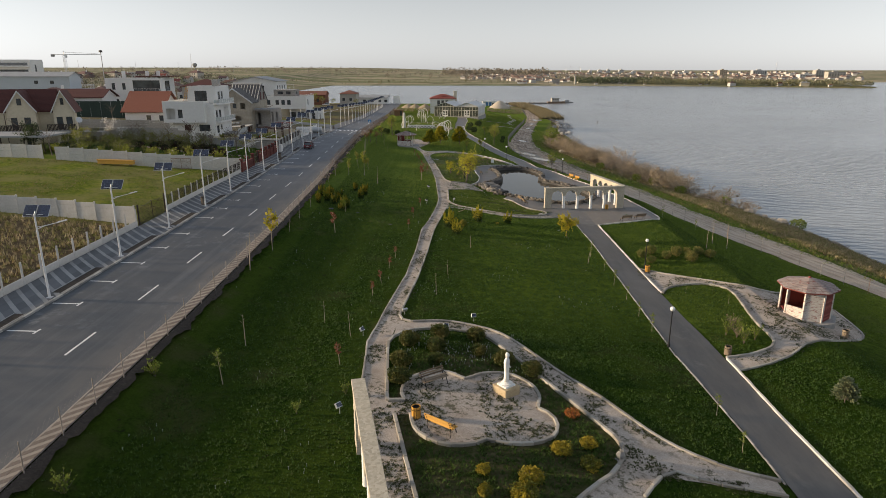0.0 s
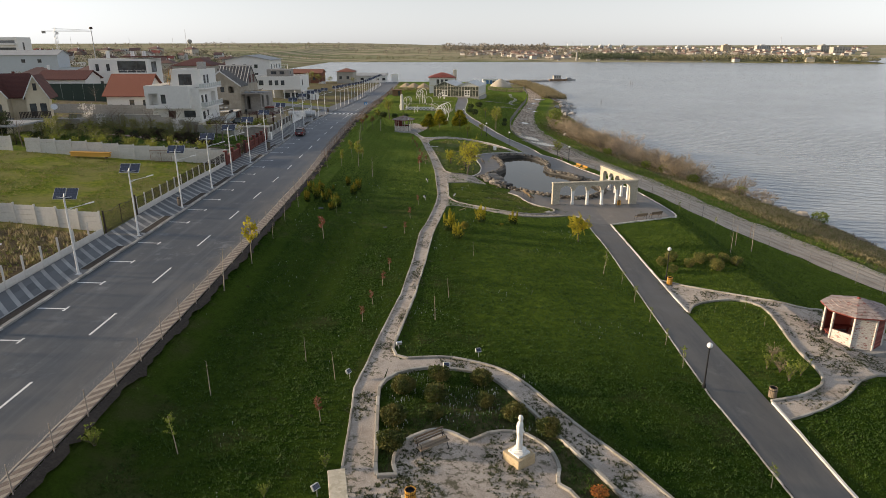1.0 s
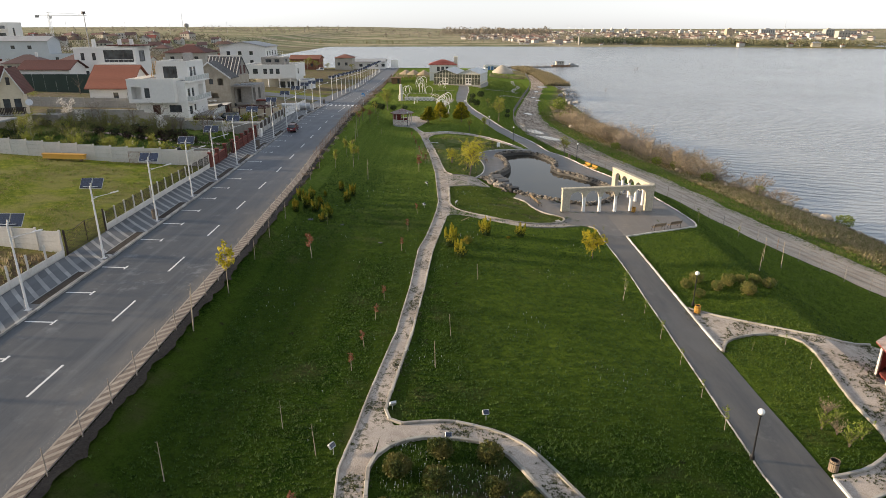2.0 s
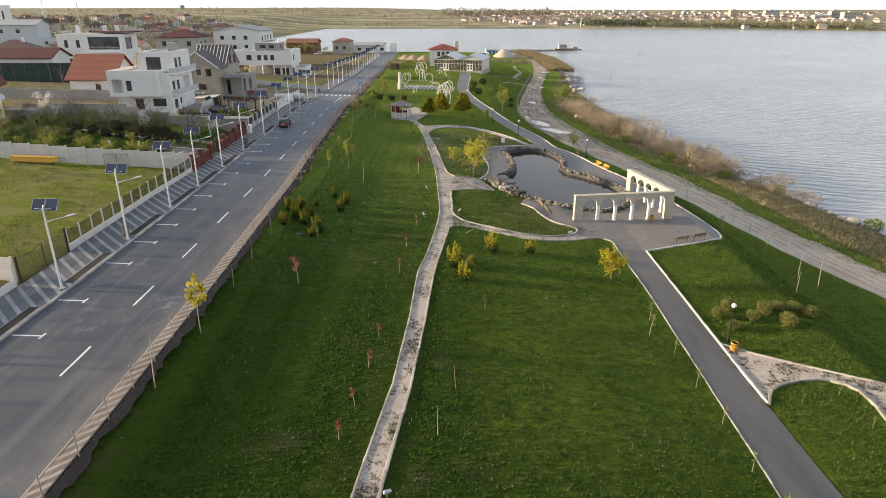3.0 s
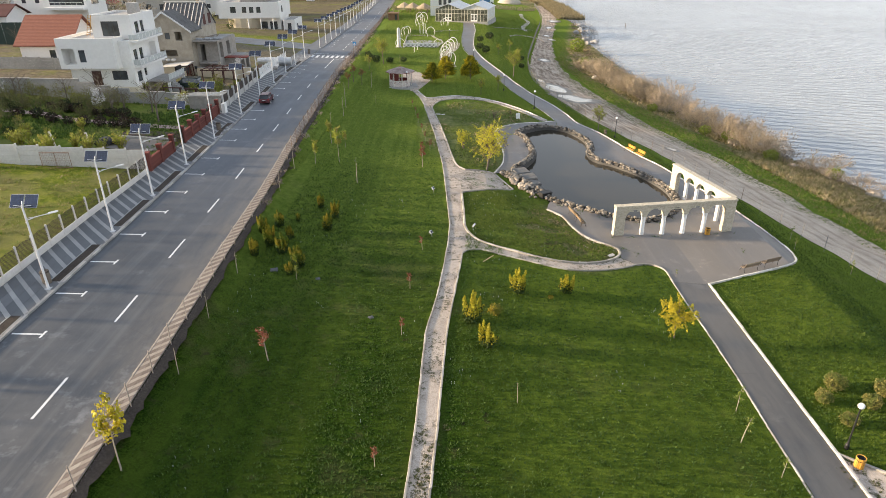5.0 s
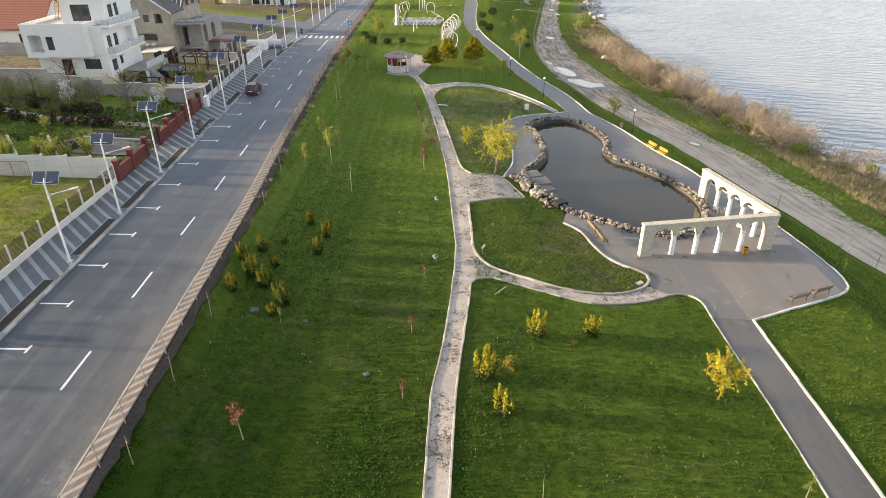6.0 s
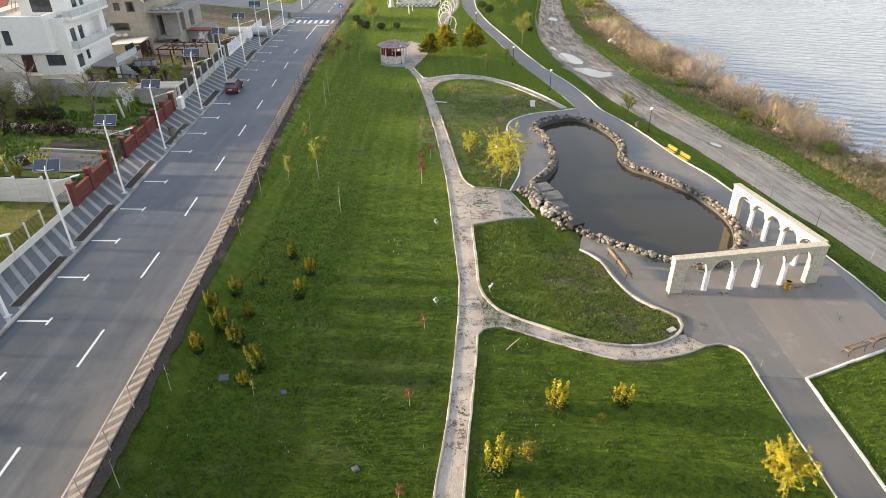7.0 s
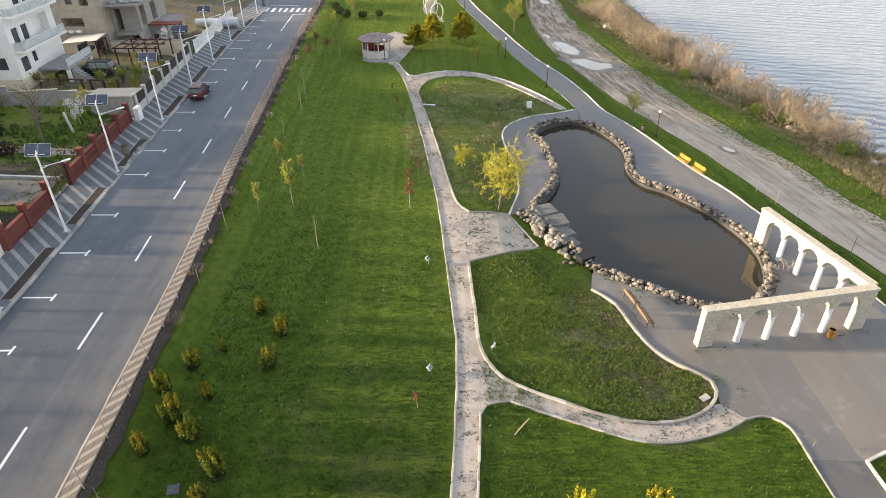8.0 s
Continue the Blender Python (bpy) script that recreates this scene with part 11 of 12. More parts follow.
def build_playground():
    for k in range(7):
        y = 164.5 + 4.3 * k
        x = lerp_table([163, 171, 180, 192], [-0.4, -2.0, -1.6, 0.2], y)
        hoop(x, y, lerp_table([163, 171, 180, 192], [14, -4, -12, -18], y), 2.6, 2.1)
    for x, y, rz, h, w in ((-12.7, 189.0, 5, 2.1, 2.1), (-3.6, 191.0, 8, 2.0, 2.2), (-13.4, 217.0, 20, 2.5, 2.2), (-13.0, 221.0, 35, 2.4, 2.2), (-6.2, 216.5, 10, 2.6, 2.3), (-11.0, 252.0, 5, 3.0, 2.4), (-10.6, 258.0, 15, 3.2, 2.4), (-10.0, 266.0, -10, 3.4, 2.6), (-11.8, 272.0, 20, 3.0, 2.4), (-2.7, 251.5, 5, 2.4, 2.2), (-2.2, 256.0, -20, 2.4, 2.0)):
        hoop(x, y, rz, h, w)
    st = thing("stone_pillar", spot(-13.1, 190.0, 4), "tall tapering grey stone pillar in the grass", "pillar")
    part("shaft", Geo().lathe([(0.52, -0.2), (0.50, 0.6), (0.46, 2.4), (0.42, 4.0), (0.33, 4.35), (0.12, 4.5)], 7), PANEL_CONCRETE, st)
    part("footing", Geo().cbox(-0.8, -0.7, -0.2, 0.8, 0.7, 0.1, 0.04), CONCRETE, st)
    # sunken play bed with a chequered front wall
    bed = thing("play_bed", pose(0, 0, 0), "low walled play bed with a white and grey chequered front", "play area")
    z = ground(-8, 191)
    part("front_wall", Geo().cbox(-12.2, 191.0, z - 0.3, -3.9, 191.35, z + 0.95, 0.03, pose(0, 0, 0, 0, 0, 0)), CONCRETE, bed, "low grey wall")
    tile = Geo().box(0, -0.02, 0, 0.49, 0.0, 0.29).data("wall_tile")
    tile.materials.append(WHITE_PAINT)
    for i in range(16):
        for j in range(3):
            if (i + j) % 2 == 0 or j == 2:
                ob = new("wall_tile", tile)
                ob.matrix_basis = pose(-12.1 + 0.51 * i, 190.995, z + 0.02 + 0.31 * j)
                ob.parent = bed
    for a, b in (((-12.1, 191.4), (-12.9, 219.0)), ((-12.9, 219.0), (-6.2, 219.2)), ((-3.9, 191.4), (-2.6, 203.0)), ((-2.6, 203.0), (-6.2, 219.2))):
        kerb_stones([a, b], 0.25, 0.22, KERB_STONE, bed, "edge_stone", 1.6)
    part("play_sand", drape([(-11.9, 191.5), (-4.1, 191.5), (-2.9, 203.0), (-5.5, 206.0), (-12.3, 206.0)], 0.05, 3.0), CONCRETE, bed, "worn grey play surface")
    setting("tunnel_gravel", ribbon(curve([(-1.4, 163.0), (-3.0, 171.0), (-2.7, 180.0), (-1.0, 192.0), (-0.6, 204.0)], 1.5), curve([(0.6, 163.0), (-1.0, 171.0), (-0.5, 180.0), (1.2, 192.0), (1.9, 204.0)], 1.5), 0.04, n=40), GRAVEL, "pale gravel path under the white hoops", "path")
    for x, y, h in ((-8.9, 181.0, 1.7), (-8.4, 185.5, 1.7), (-9.5, 224.0, 3.0), (-8.6, 225.0, 3.1), (-8.0, 224.2, 2.9)):
        p = thing("play_post", spot(x, y), "slim white play post in the grass", "post", "play posts")
        part("post", Geo().cyl((0, 0, -0.1), (0, 0, h), 0.09, 0.08, 8), HOOP_WHITE, p)


def pavilion():
    """Two gabled glass bays side by side on a low plinth."""
    w, d, e, a = 9.3, 17.2, 4.05, 5.75
    h = thing("glass_pavilion", pose(-5.93, 270.2, -2.42, 0, 0, -12.6), "glass pavilion of two gabled bays with pale translucent roofs", "pavilion")
    part("plinth", Geo().cbox(-0.4, -0.6, -1.6, 2 * w + 0.4, d + 0.3, 0.0, 0.05), CONCRETE, h, "grey concrete plinth")
    part("floor_slab", Geo().cbox(-0.1, -0.1, 0.004, 2 * w + 0.1, d + 0.1, 0.05, 0.01), SAND, h)
    for b in (0, 1):
        x0 = b * w
        mid = x0 + w / 2
        for s in (-1, 1):
            p = [(mid + s * (w / 2 + (0.25 if s * (b - 0.5) > 0 else 0.0)), -0.5, e), (mid + s * (w / 2 + (0.25 if s * (b - 0.5) > 0 else 0.0)), d + 0.3, e), (mid, d + 0.3, a), (mid, -0.5, a)]
            n = 7
            for i in range(n):
                q = []
                for t in (i / n + 0.004, (i + 1) / n - 0.004):
                    y = -0.5 + (d + 0.8) * t
                    q += [(p[0][0], y, e), (mid + s * 0.02, y, a)]
                q = [q[0], q[2], q[3], q[1]]
                part("roof_sheet", Geo().add(q + [(u, v, z + 0.06) for u, v, z in q], [(3, 2, 1, 0), (4, 5, 6, 7), (0, 1, 5, 4), (1, 2, 6, 5), (2, 3, 7, 6), (3, 0, 4, 7)]), CANVAS_ROOF, h)
        part("ridge_cap", Geo().cyl((mid, -0.55, a + 0.06), (mid, d + 0.35, a + 0.06), 0.09, n=6), PAV_FRAME, h)
        # front: posts, transom, panes, gable bars
        bays = 8
        door = {3, 4} if b == 0 else {3, 4}
        for i in range(bays + 1):
            x = x0 + w * i / bays
            top = e + (a - e) * (1 - abs(x - mid) / (w / 2))
            part("mullion", Geo().cbox(x - 0.06, -0.06, 0.05, x + 0.06, 0.06, max(top - 0.05, e), 0.015), PAV_FRAME, h)
        part("eave_beam", Geo().cbox(x0, -0.09, e - 0.12, x0 + w, 0.09, e + 0.06, 0.02), PAV_FRAME, h)
        part("transom", Geo().cbox(x0, -0.07, 2.5, x0 + w, 0.07, 2.62, 0.015), PAV_FRAME, h)
        for i in range(bays):
            xa, xb = x0 + w * i / bays + 0.06, x0 + w * (i + 1) / bays - 0.06
            part("pane", Geo().box(xa, -0.015, 2.62, xb, 0.015, e - 0.12), PAV_GLASS, h)
            ha, hb = (e + (a - e) * (1 - abs(u - mid) / (w / 2)) - 0.1 for u in (xa, xb))
            part("gable_pane", Geo().add([(xa, -0.01, e + 0.06), (xb, -0.01, e + 0.06), (xb, -0.01, max(hb, e + 0.07)), (xa, -0.01, max(ha, e + 0.07)), (xa, 0.02, e + 0.06), (xb, 0.02, e + 0.06), (xb, 0.02, max(hb, e + 0.07)), (xa, 0.02, max(ha, e + 0.07))], [(0, 1, 2, 3), (7, 6, 5, 4), (0, 4, 5, 1), (1, 5, 6, 2), (2, 6, 7, 3), (3, 7, 4, 0)]), CANVAS_ROOF if b else PAV_GLASS, h)
            if i in door:
                dr = part("door", Geo().box(xa, -0.05, 0.06, xa + 0.14, 0.03, 2.48).box(xb - 0.14, -0.05, 0.06, xb, 0.03, 2.48).box(xa + 0.14, -0.05, 2.3, xb - 0.14, 0.03, 2.48).box(xa + 0.14, -0.05, 0.06, xb - 0.14, 0.03, 0.5).box(xa + 0.14, -0.05, 1.2, xb - 0.14, 0.03, 1.32), WHITE_PAINT, h, "white framed glass door")
                part("pane", Geo().box(xa + 0.14, -0.01, 0.5, xb - 0.14, 0.01, 2.3), PAV_GLASS, dr)
            else:
                part("pane", Geo().box(xa, -0.015, 0.06, xb, 0.015, 2.5), PAV_GLASS, h)
    for x in (0.0, 2 * w):
        n = 11
        for i in range(n + 1):
            y = d * i / n
            part("mullion", Geo().cbox(x - 0.06, y - 0.06, 0.05, x + 0.06, y + 0.06, e, 0.015), PAV_FRAME, h)
            if i < n:
                part("side_pane", Geo().box(x - 0.015, y + 0.06, 0.9, x + 0.015, y + d / n - 0.06, e - 0.05), CANVAS_ROOF if x else PAV_GLASS, h)
        part("sill_wall", Geo().cbox(x - 0.08, 0.06, 0.05, x + 0.08, d, 0.9, 0.02), PAV_FRAME, h)
    part("back_wall", Geo().cbox(0.0, d - 0.1, 0.05, 2 * w, d + 0.1, e, 0.02), PLASTER, h)


def restaurant():
    h = simple_house("restaurant", "white rendered restaurant with a red hipped tile roof", -8.5, 296.0, 3.0, 306.0, -4.2, 3.6, WHITE_SMOOTH, RED_TILE, 1.9, "x", [("S", a, 0.9, 1.2, 1.9) for a in (3.2, 5.1, 7.0)] + [("S", 2.8, -2.8, 1.6, 2.0), ("W", 3.0, 0.9, 1.4, 1.8), ("E", 3.0, 0.9, 1.4, 1.8)], hip=True)
    part("chimney", Geo().cbox(2.2, 299.0, -3.5, 3.7, 300.2, 6.6, 0.05).cbox(2.1, 298.9, 6.6, 3.8, 300.3, 6.9, 0.05), CREAM_STONE, h, "cream stone chimney stack")
    part("solar_collector", Geo().cbox(-3.6, 297.6, 4.65, -1.2, 299.2, 4.75, 0.01, pose(0, 0, 0)), BLACK_METAL, h, "dark solar collector on the roof")
    part("string_course", Geo().cbox(-8.62, 295.9, 0.1, 3.1, 296.0, 0.3, 0.02), CREAM_STONE, h)
    sd = simple_house("brown_shed", "small brown boarded shed with a flat roof", -23.6, 278.0, -19.9, 281.5, -3.4, -0.6, BROWN_BOARD, ROOF_GREY, 0, "x", [("S", 2.4, -2.9, 0.9, 2.0)])
    part("roof_edge", Geo().cbox(-23.9, 277.7, -0.6, -19.6, 281.8, -0.45, 0.03), BROWN_BOARD, sd)
    # grass-roofed summer huts
    for x, y in ((-16.6, 318.0), (-11.6, 314.0), (-20.5, 322.0)):
        t = thing("thatched_hut", spot(x, y), "open hut with a dry reed roof on posts", "hut", "thatched huts")
        part("roof", Geo().lathe([(3.4, 1.9), (3.3, 2.1), (1.6, 3.2), (0.1, 4.0)], 12), REED, t)
        for k in range(6):
            part("post", Geo().cyl((2.6 * math.cos(k * 1.047), 2.6 * math.sin(k * 1.047), -0.2), (2.6 * math.cos(k * 1.047), 2.6 * math.sin(k * 1.047), 2.1), 0.09, n=6), WOOD_GREY, t)
    b = thing("billboard", spot(-34.8, 424.0, -4), "blank white billboard on steel legs", "billboard")
    part("panel", Geo().cbox(-2.2, -0.1, 0.6, 2.2, 0.1, 5.6, 0.03), WHITE_PAINT, b)
    for x in (-1.6, 1.6):
        part("leg", Geo().cyl((x, 0.15, -0.2), (x, 0.15, 4.5), 0.1, n=6), GALVANISED, b)


def reed_fence(pts, h):
    f = thing("reed_fence", pose(0, 0, 0), "ragged dry reed fence at the end of the park", "fence", "reed fences")
    r = random.Random(round(pts[0][0] * 7))
    ends = resample(pts, max(2, int(math.dist(pts[0], pts[-1]) / 2.2)))
    for a, b in zip(ends, ends[1:]):
        g = Geo()
        for i in range(26):
            t = i / 26
            x, y = a[0] * (1 - t) + b[0] * t, a[1] * (1 - t) + b[1] * t
            z, k = ground(x, y), h * r.uniform(0.8, 1.15)
            g.cyl((x, y + r.uniform(-0.1, 0.1), z - 0.1), (x + r.gauss(0, 0.08), y + r.gauss(0, 0.1), z + k), 0.055, 0.035, 4)
        part("reed_panel", g, REED, f)


def build_far_park():
    build_playground()
    pavilion()
    restaurant()
    for pts, h in (([(-27.0, 334.0), (-17.5, 333.0)], 2.0), ([(-17.0, 333.0), (-8.0, 330.0)], 2.0), ([(22.0, 366.0), (32.5, 368.0)], 1.8), ([(33.0, 368.0), (42.0, 370.0)], 1.8), ([(-25.5, 285.0), (-23.8, 306.0)], 1.6)):
        reed_fence(pts, h)
    # zigzag garden steps on the slope
    zig = [(27.0, 272.0), (26.2, 278.0), (27.6, 288.0), (30.2, 301.0), (32.2, 314.0), (31.2, 326.0), (32.6, 348.0)]
    setting("garden_steps", ribbon(offset(curve(zig, 2.0), 0.8), offset(curve(zig, 2.0), -0.8), 0.12, n=60), KERB_STONE, "pale stone steps winding up the grass slope", "steps")
    rings = thing("stone_border", pose(0, 0, 0), "low curved border of pale stones round a flower bed", "border")
    kerb_stones(curve([(18.5, 246.0), (21.0, 252.0), (25.0, 254.5), (29.5, 253.0), (30.5, 247.0)], 0.8), 0.4, 0.25, KERB_STONE, rings, "border_stone", 1.2)
    kerb_stones(polyline([(-6.0, 232.0), (2.0, 238.0)], 1.0), 0.25, 0.15, KERB_STONE, rings, "border_stone", 1.4)
    # lower terrace wall beside the pavilion
    setting("terrace_edge", ribbon([(13.6, 262.5), (22.0, 272.0), (30.0, 279.0)], [(14.4, 261.8), (22.6, 271.4), (30.4, 278.4)], 0.18, n=20), KERB_STONE, "pale stone edge of the grass terrace", "border")
    # sand heap, workshop hut, lorry and jetty by the water
    r = random.Random(3)
    g, n = Geo(), 20
    prof = [(7.0, -0.3), (5.6, 1.1), (3.9, 2.7), (2.2, 4.0), (0.9, 4.8), (0.1, 5.0)]
    g.lathe([(q * 1.0, z) for q, z in prof], n)
    g.v = [(x * r.uniform(0.92, 1.08) * 1.05, y * r.uniform(0.92, 1.08), z) for x, y, z in g.v]
    sp = thing("sand_heap", spot(32.5, 412.0), "large heap of pale sand near the jetty", "sand heap")
    part("sand", g, SAND, sp, smooth=True)
    hut = simple_house("blue_white_hut", "small white hut with blue panels by the water", 22.6, 436.0, 32.0, 442.0, -8.2, -4.6, WHITE_SMOOTH, ROOF_GREY, 0, "x", [("S", 1.2, -7.6, 1.2, 2.2), ("S", 6.4, -7.0, 1.6, 1.2)])
    for x in (24.9, 27.1):
        part("blue_panel", Geo().cbox(x, 435.9, -8.0, x + 1.6, 435.99, -5.2, 0.02), BLUE_SHEET, hut, "blue wall panel")
    lorry = thing("lorry", spot(18.5, 388.0, 6), "blue parked lorry beside the sand heap", "lorry")
    part("bed", Geo().cbox(-3.6, -1.2, 1.0, 1.6, 1.2, 2.5, 0.05), BLUE_SHEET, lorry)
    part("cab", Geo().cbox(1.7, -1.2, 0.7, 3.6, 1.2, 3.0, 0.2), WHITE_PAINT, lorry, "white cab")
    for x in (-2.6, -1.4, 2.6):
        for y in (-1.15, 1.15):
            part("wheel", Geo().cyl((x, y - 0.15, 0.5), (x, y + 0.15, 0.5), 0.5, n=12), BLACK_METAL, lorry)
    barge = thing("barge", pose(80.5, 486.0, LAKE_LEVEL, 0, 0, 8), "old rust-brown barge with a pale cabin on the lake", "boat")
    part("hull", Geo().prism([(-6.5, -1.8), (5.0, -1.8), (7.5, 0), (5.0, 1.8), (-6.5, 1.8)], -0.4, 1.3), RUST, barge)
    part("cabin", Geo().cbox(-3.6, -1.4, 1.3, 2.2, 1.4, 3.9, 0.08), CREAM_GREY, barge, "pale cabin")
    part("cabin_roof", Geo().cbox(-3.9, -1.6, 3.9, 2.5, 1.6, 4.05, 0.03), ROOF_GREY, barge)
    for x in (-2.8, -1.2, 0.6):
        part("cabin_window", Geo().cbox(x, -1.45, 2.5, x + 0.9, -1.4, 3.3, 0.01), WINDOW, barge)
    bx = thing("pontoon", pose(90.5, 492.0, LAKE_LEVEL, 0, 0, 5), "grey floating pontoon beside the barge", "pontoon")
    part("deck", Geo().cbox(-4.0, -1.5, -0.3, 4.0, 1.5, 0.8, 0.05), CONCRETE, bx)
    part("crate", Geo().cbox(-2.5, -1.0, 0.8, 1.0, 1.0, 2.1, 0.05), ROOF_GREY, bx)
    jet = thing("jetty", pose(60.0, 480.0, LAKE_LEVEL, 0, 0, 12), "low stone jetty running out to the barge", "jetty")
    part("jetty_wall", Geo().cbox(-26, -3.0, -2.5, 13, 3.0, 0.7, 0.1), ROCK_GREY, jet)
    for k in range(9):
        part("jetty_stone", Geo().stone((-18 + 3.6 * k, r.uniform(-2, 2), 0.9), r.uniform(0.6, 1.1), r), ROCK_PALE, jet)
    for x, y, h in ((70.1, 301.2, 1.7), (121.9, 441.2, 2.4), (123.4, 441.2, 2.2)):
        s = thing("mooring_stake", pose(x, y, LAKE_LEVEL), "dark wooden mooring stake in the lake", "stake", "mooring stakes")
        part("stake", Geo().cyl((0, 0, -2.5), (0.1, 0, h), 0.16, 0.13, 6), BARK, s)
    # puddles
    k = 0
    for pts in ([(17.9, 159.5), (18.6, 163.0), (20.4, 164.6), (22.2, 161.5), (22.6, 157.5), (21.4, 155.0), (19.6, 154.6), (18.4, 156.0)],
                [(18.6, 150.8), (20.2, 152.8), (22.6, 153.2), (24.6, 151.6), (26.0, 152.4), (25.9, 149.8), (24.2, 147.6), (22.4, 146.2), (20.6, 146.8), (19.4, 148.6)],
                [(17.4, 165.6), (18.0, 168.6), (19.0, 168.0), (18.8, 165.8)],
                [(22.4, 202.0), (23.4, 205.4), (25.2, 205.0), (25.0, 202.6), (23.8, 201.2)], [(33.0, 256.0), (33.4, 259.6), (35.0, 259.0), (34.6, 256.2)],
                [(32.6, 266.4), (33.0, 269.4), (34.6, 269.6), (34.4, 266.8)], [(37.2, 294.0), (38.0, 298.4), (39.6, 298.2), (39.2, 294.2)], [(42.0, 318.0), (43.0, 324.6), (46.4, 324.8), (45.8, 318.6)],
                [(29.2, 117.4), (29.4, 118.6), (30.4, 118.7), (30.9, 117.6), (30.2, 116.8)]):
        line = curve(pts, 0.5, True)
        mx, my = sum(p[0] for p in pts) / len(pts), sum(p[1] for p in pts) / len(pts)
        rr = random.Random(k)
        line = [(mx + (p[0] - mx) * rr.uniform(0.72, 0.98), my + (p[1] - my) * rr.uniform(0.78, 1.0)) for p in line]
        setting("puddle", drape(line, 0.125, 1.0), PUDDLE, "muddy puddle on the dirt road", "puddle")
        wide = [(mx + (p[0] - mx) * 1.55, my + (p[1] - my) * 1.4) for p in line]
        setting("wet_mud", drape(wide, 0.10, 1.0), WET_MUD, "dark wet mud round a puddle", "mud")
        k += 1
    # shore boulders
    r = random.Random(31)
    def boulder(x, y, s, mat, lab):
        b = Geo().stone((0, 0, s * 0.35), s, r, 0.75)
        t = thing("boulder", spot(x, y, r.uniform(0, 360)), lab, "boulder", "shore boulders")
        part("rock", b, mat, t)
    for x, y, s in ((53.2, 116.5, 0.8), (52.4, 119.5, 0.6), (54.0, 122.0, 0.9), (51.5, 124.5, 0.5), (56.3, 102.6, 1.05), (54.6, 110.6, 1.0), (55.0, 108.4, 0.6), (55.3, 106.6, 0.85), (55.7, 104.4, 0.75), (48.6, 120.3, 0.6), (49.8, 120.9, 0.5), (50.8, 121.0, 0.7), (44.3, 132.3, 0.4), (57.0, 96.0, 0.6), (57.6, 90.0, 0.7), (43.4, 130.0, 0.55), (44.1, 129.6, 0.4), (33.2, 183.4, 0.9), (34.0, 182.2, 0.7), (23.2, 126.0, 0.2), (23.5, 124.9, 0.25)):
        boulder(x, y, s, ROCK_TAN, "tan boulder on the lake shore")
    for _ in range(60):
        y = r.uniform(252, 318)
        x = lerp_table([252, 280, 318], [43.5, 48.5, 57.5], y) + r.uniform(-2.5, 5.0)
        boulder(x, y, r.uniform(0.5, 1.3), ROCK_PALE, "grey riprap boulder on the lake shore")
    g = Geo()
    for _ in range(1500):
        y = r.uniform(40, 320)
        x = lerp_table([40, 60, 95, 125, 140, 165, 195, 254, 300, 320], [59.0, 59.0, 58.6, 52.8, 49.8, 47.0, 46.0, 49.0, 56.5, 58.0], y) + r.gauss(-0.6, 0.9)
        g.stone((x, y, max(ground(x, y), LAKE_LEVEL - 0.1)), r.uniform(0.1, 0.38), r)
    tagged(part("shore_stones", g, ROCK_GREY), "small dark stones along the waterline", "stones", kind="stuff")
    # reeds and brush at the far end
    g = Geo()
    for _ in range(5200):
        y = r.uniform(330, 470)
        x = lerp_table([330, 400, 470], [50.5, 52.0, 46.0], y) + r.uniform(-3.0, 9.0)
        z = max(ground(x, y), LAKE_LEVEL - 0.1)
        hh = r.uniform(0.8, 2.6)
        a = r.uniform(0, 6.28)
        for j in range(3):
            a += 2.1
            g.add([(x + 0.14 * math.cos(a), y + 0.14 * math.sin(a), z), (x - 0.14 * math.cos(a), y - 0.14 * math.sin(a), z), (x + r.gauss(0, 0.4), y + r.gauss(0, 0.4), z + hh)], [(0, 1, 2)])
    tagged(part("reed_bed", g, leafy("reed_stalk", (0.20, 0.16, 0.09), (0.36, 0.30, 0.19), (0.13, 0.12, 0.06))), "dry tan reeds at the water's edge", "reeds", kind="stuff")


WET_MUD = grained("wet_mud", (0.10, 0.080, 0.060), (0.19, 0.155, 0.12), 4.0, 0.6, 0.45, 0.5, 0.04)
build_far_park()


# ---- the village behind the street ----
def shell(t, w, d, z0, z1, wall, wins):
    """Four walls as one mesh, with window openings, and a dark pane behind each."""
    g = Geo()
    sides = {"S": (pose(-w / 2, -d / 2, 0), w), "E": (pose(w / 2, -d / 2 + 0.3, 0, 0, 0, 90), d - 0.6), "N": (pose(w / 2, d / 2, 0, 0, 0, 180), w), "W": (pose(-w / 2, d / 2 - 0.3, 0, 0, 0, 270), d - 0.6)}
    for s, (m, ln) in sides.items():
        holes = [(a, b, a + ww, b + hh) for q, a, b, ww, hh in wins if q == s]
        wall_holes(g, ln, z0, z1, 0.3, holes, m)
        for a, b, c, e in holes:
            part("window", Geo().box(a - 0.02, 0.12, b - 0.02, c + 0.02, 0.16, e + 0.02, m), WINDOW, t)
    part("wall", g, wall, t)


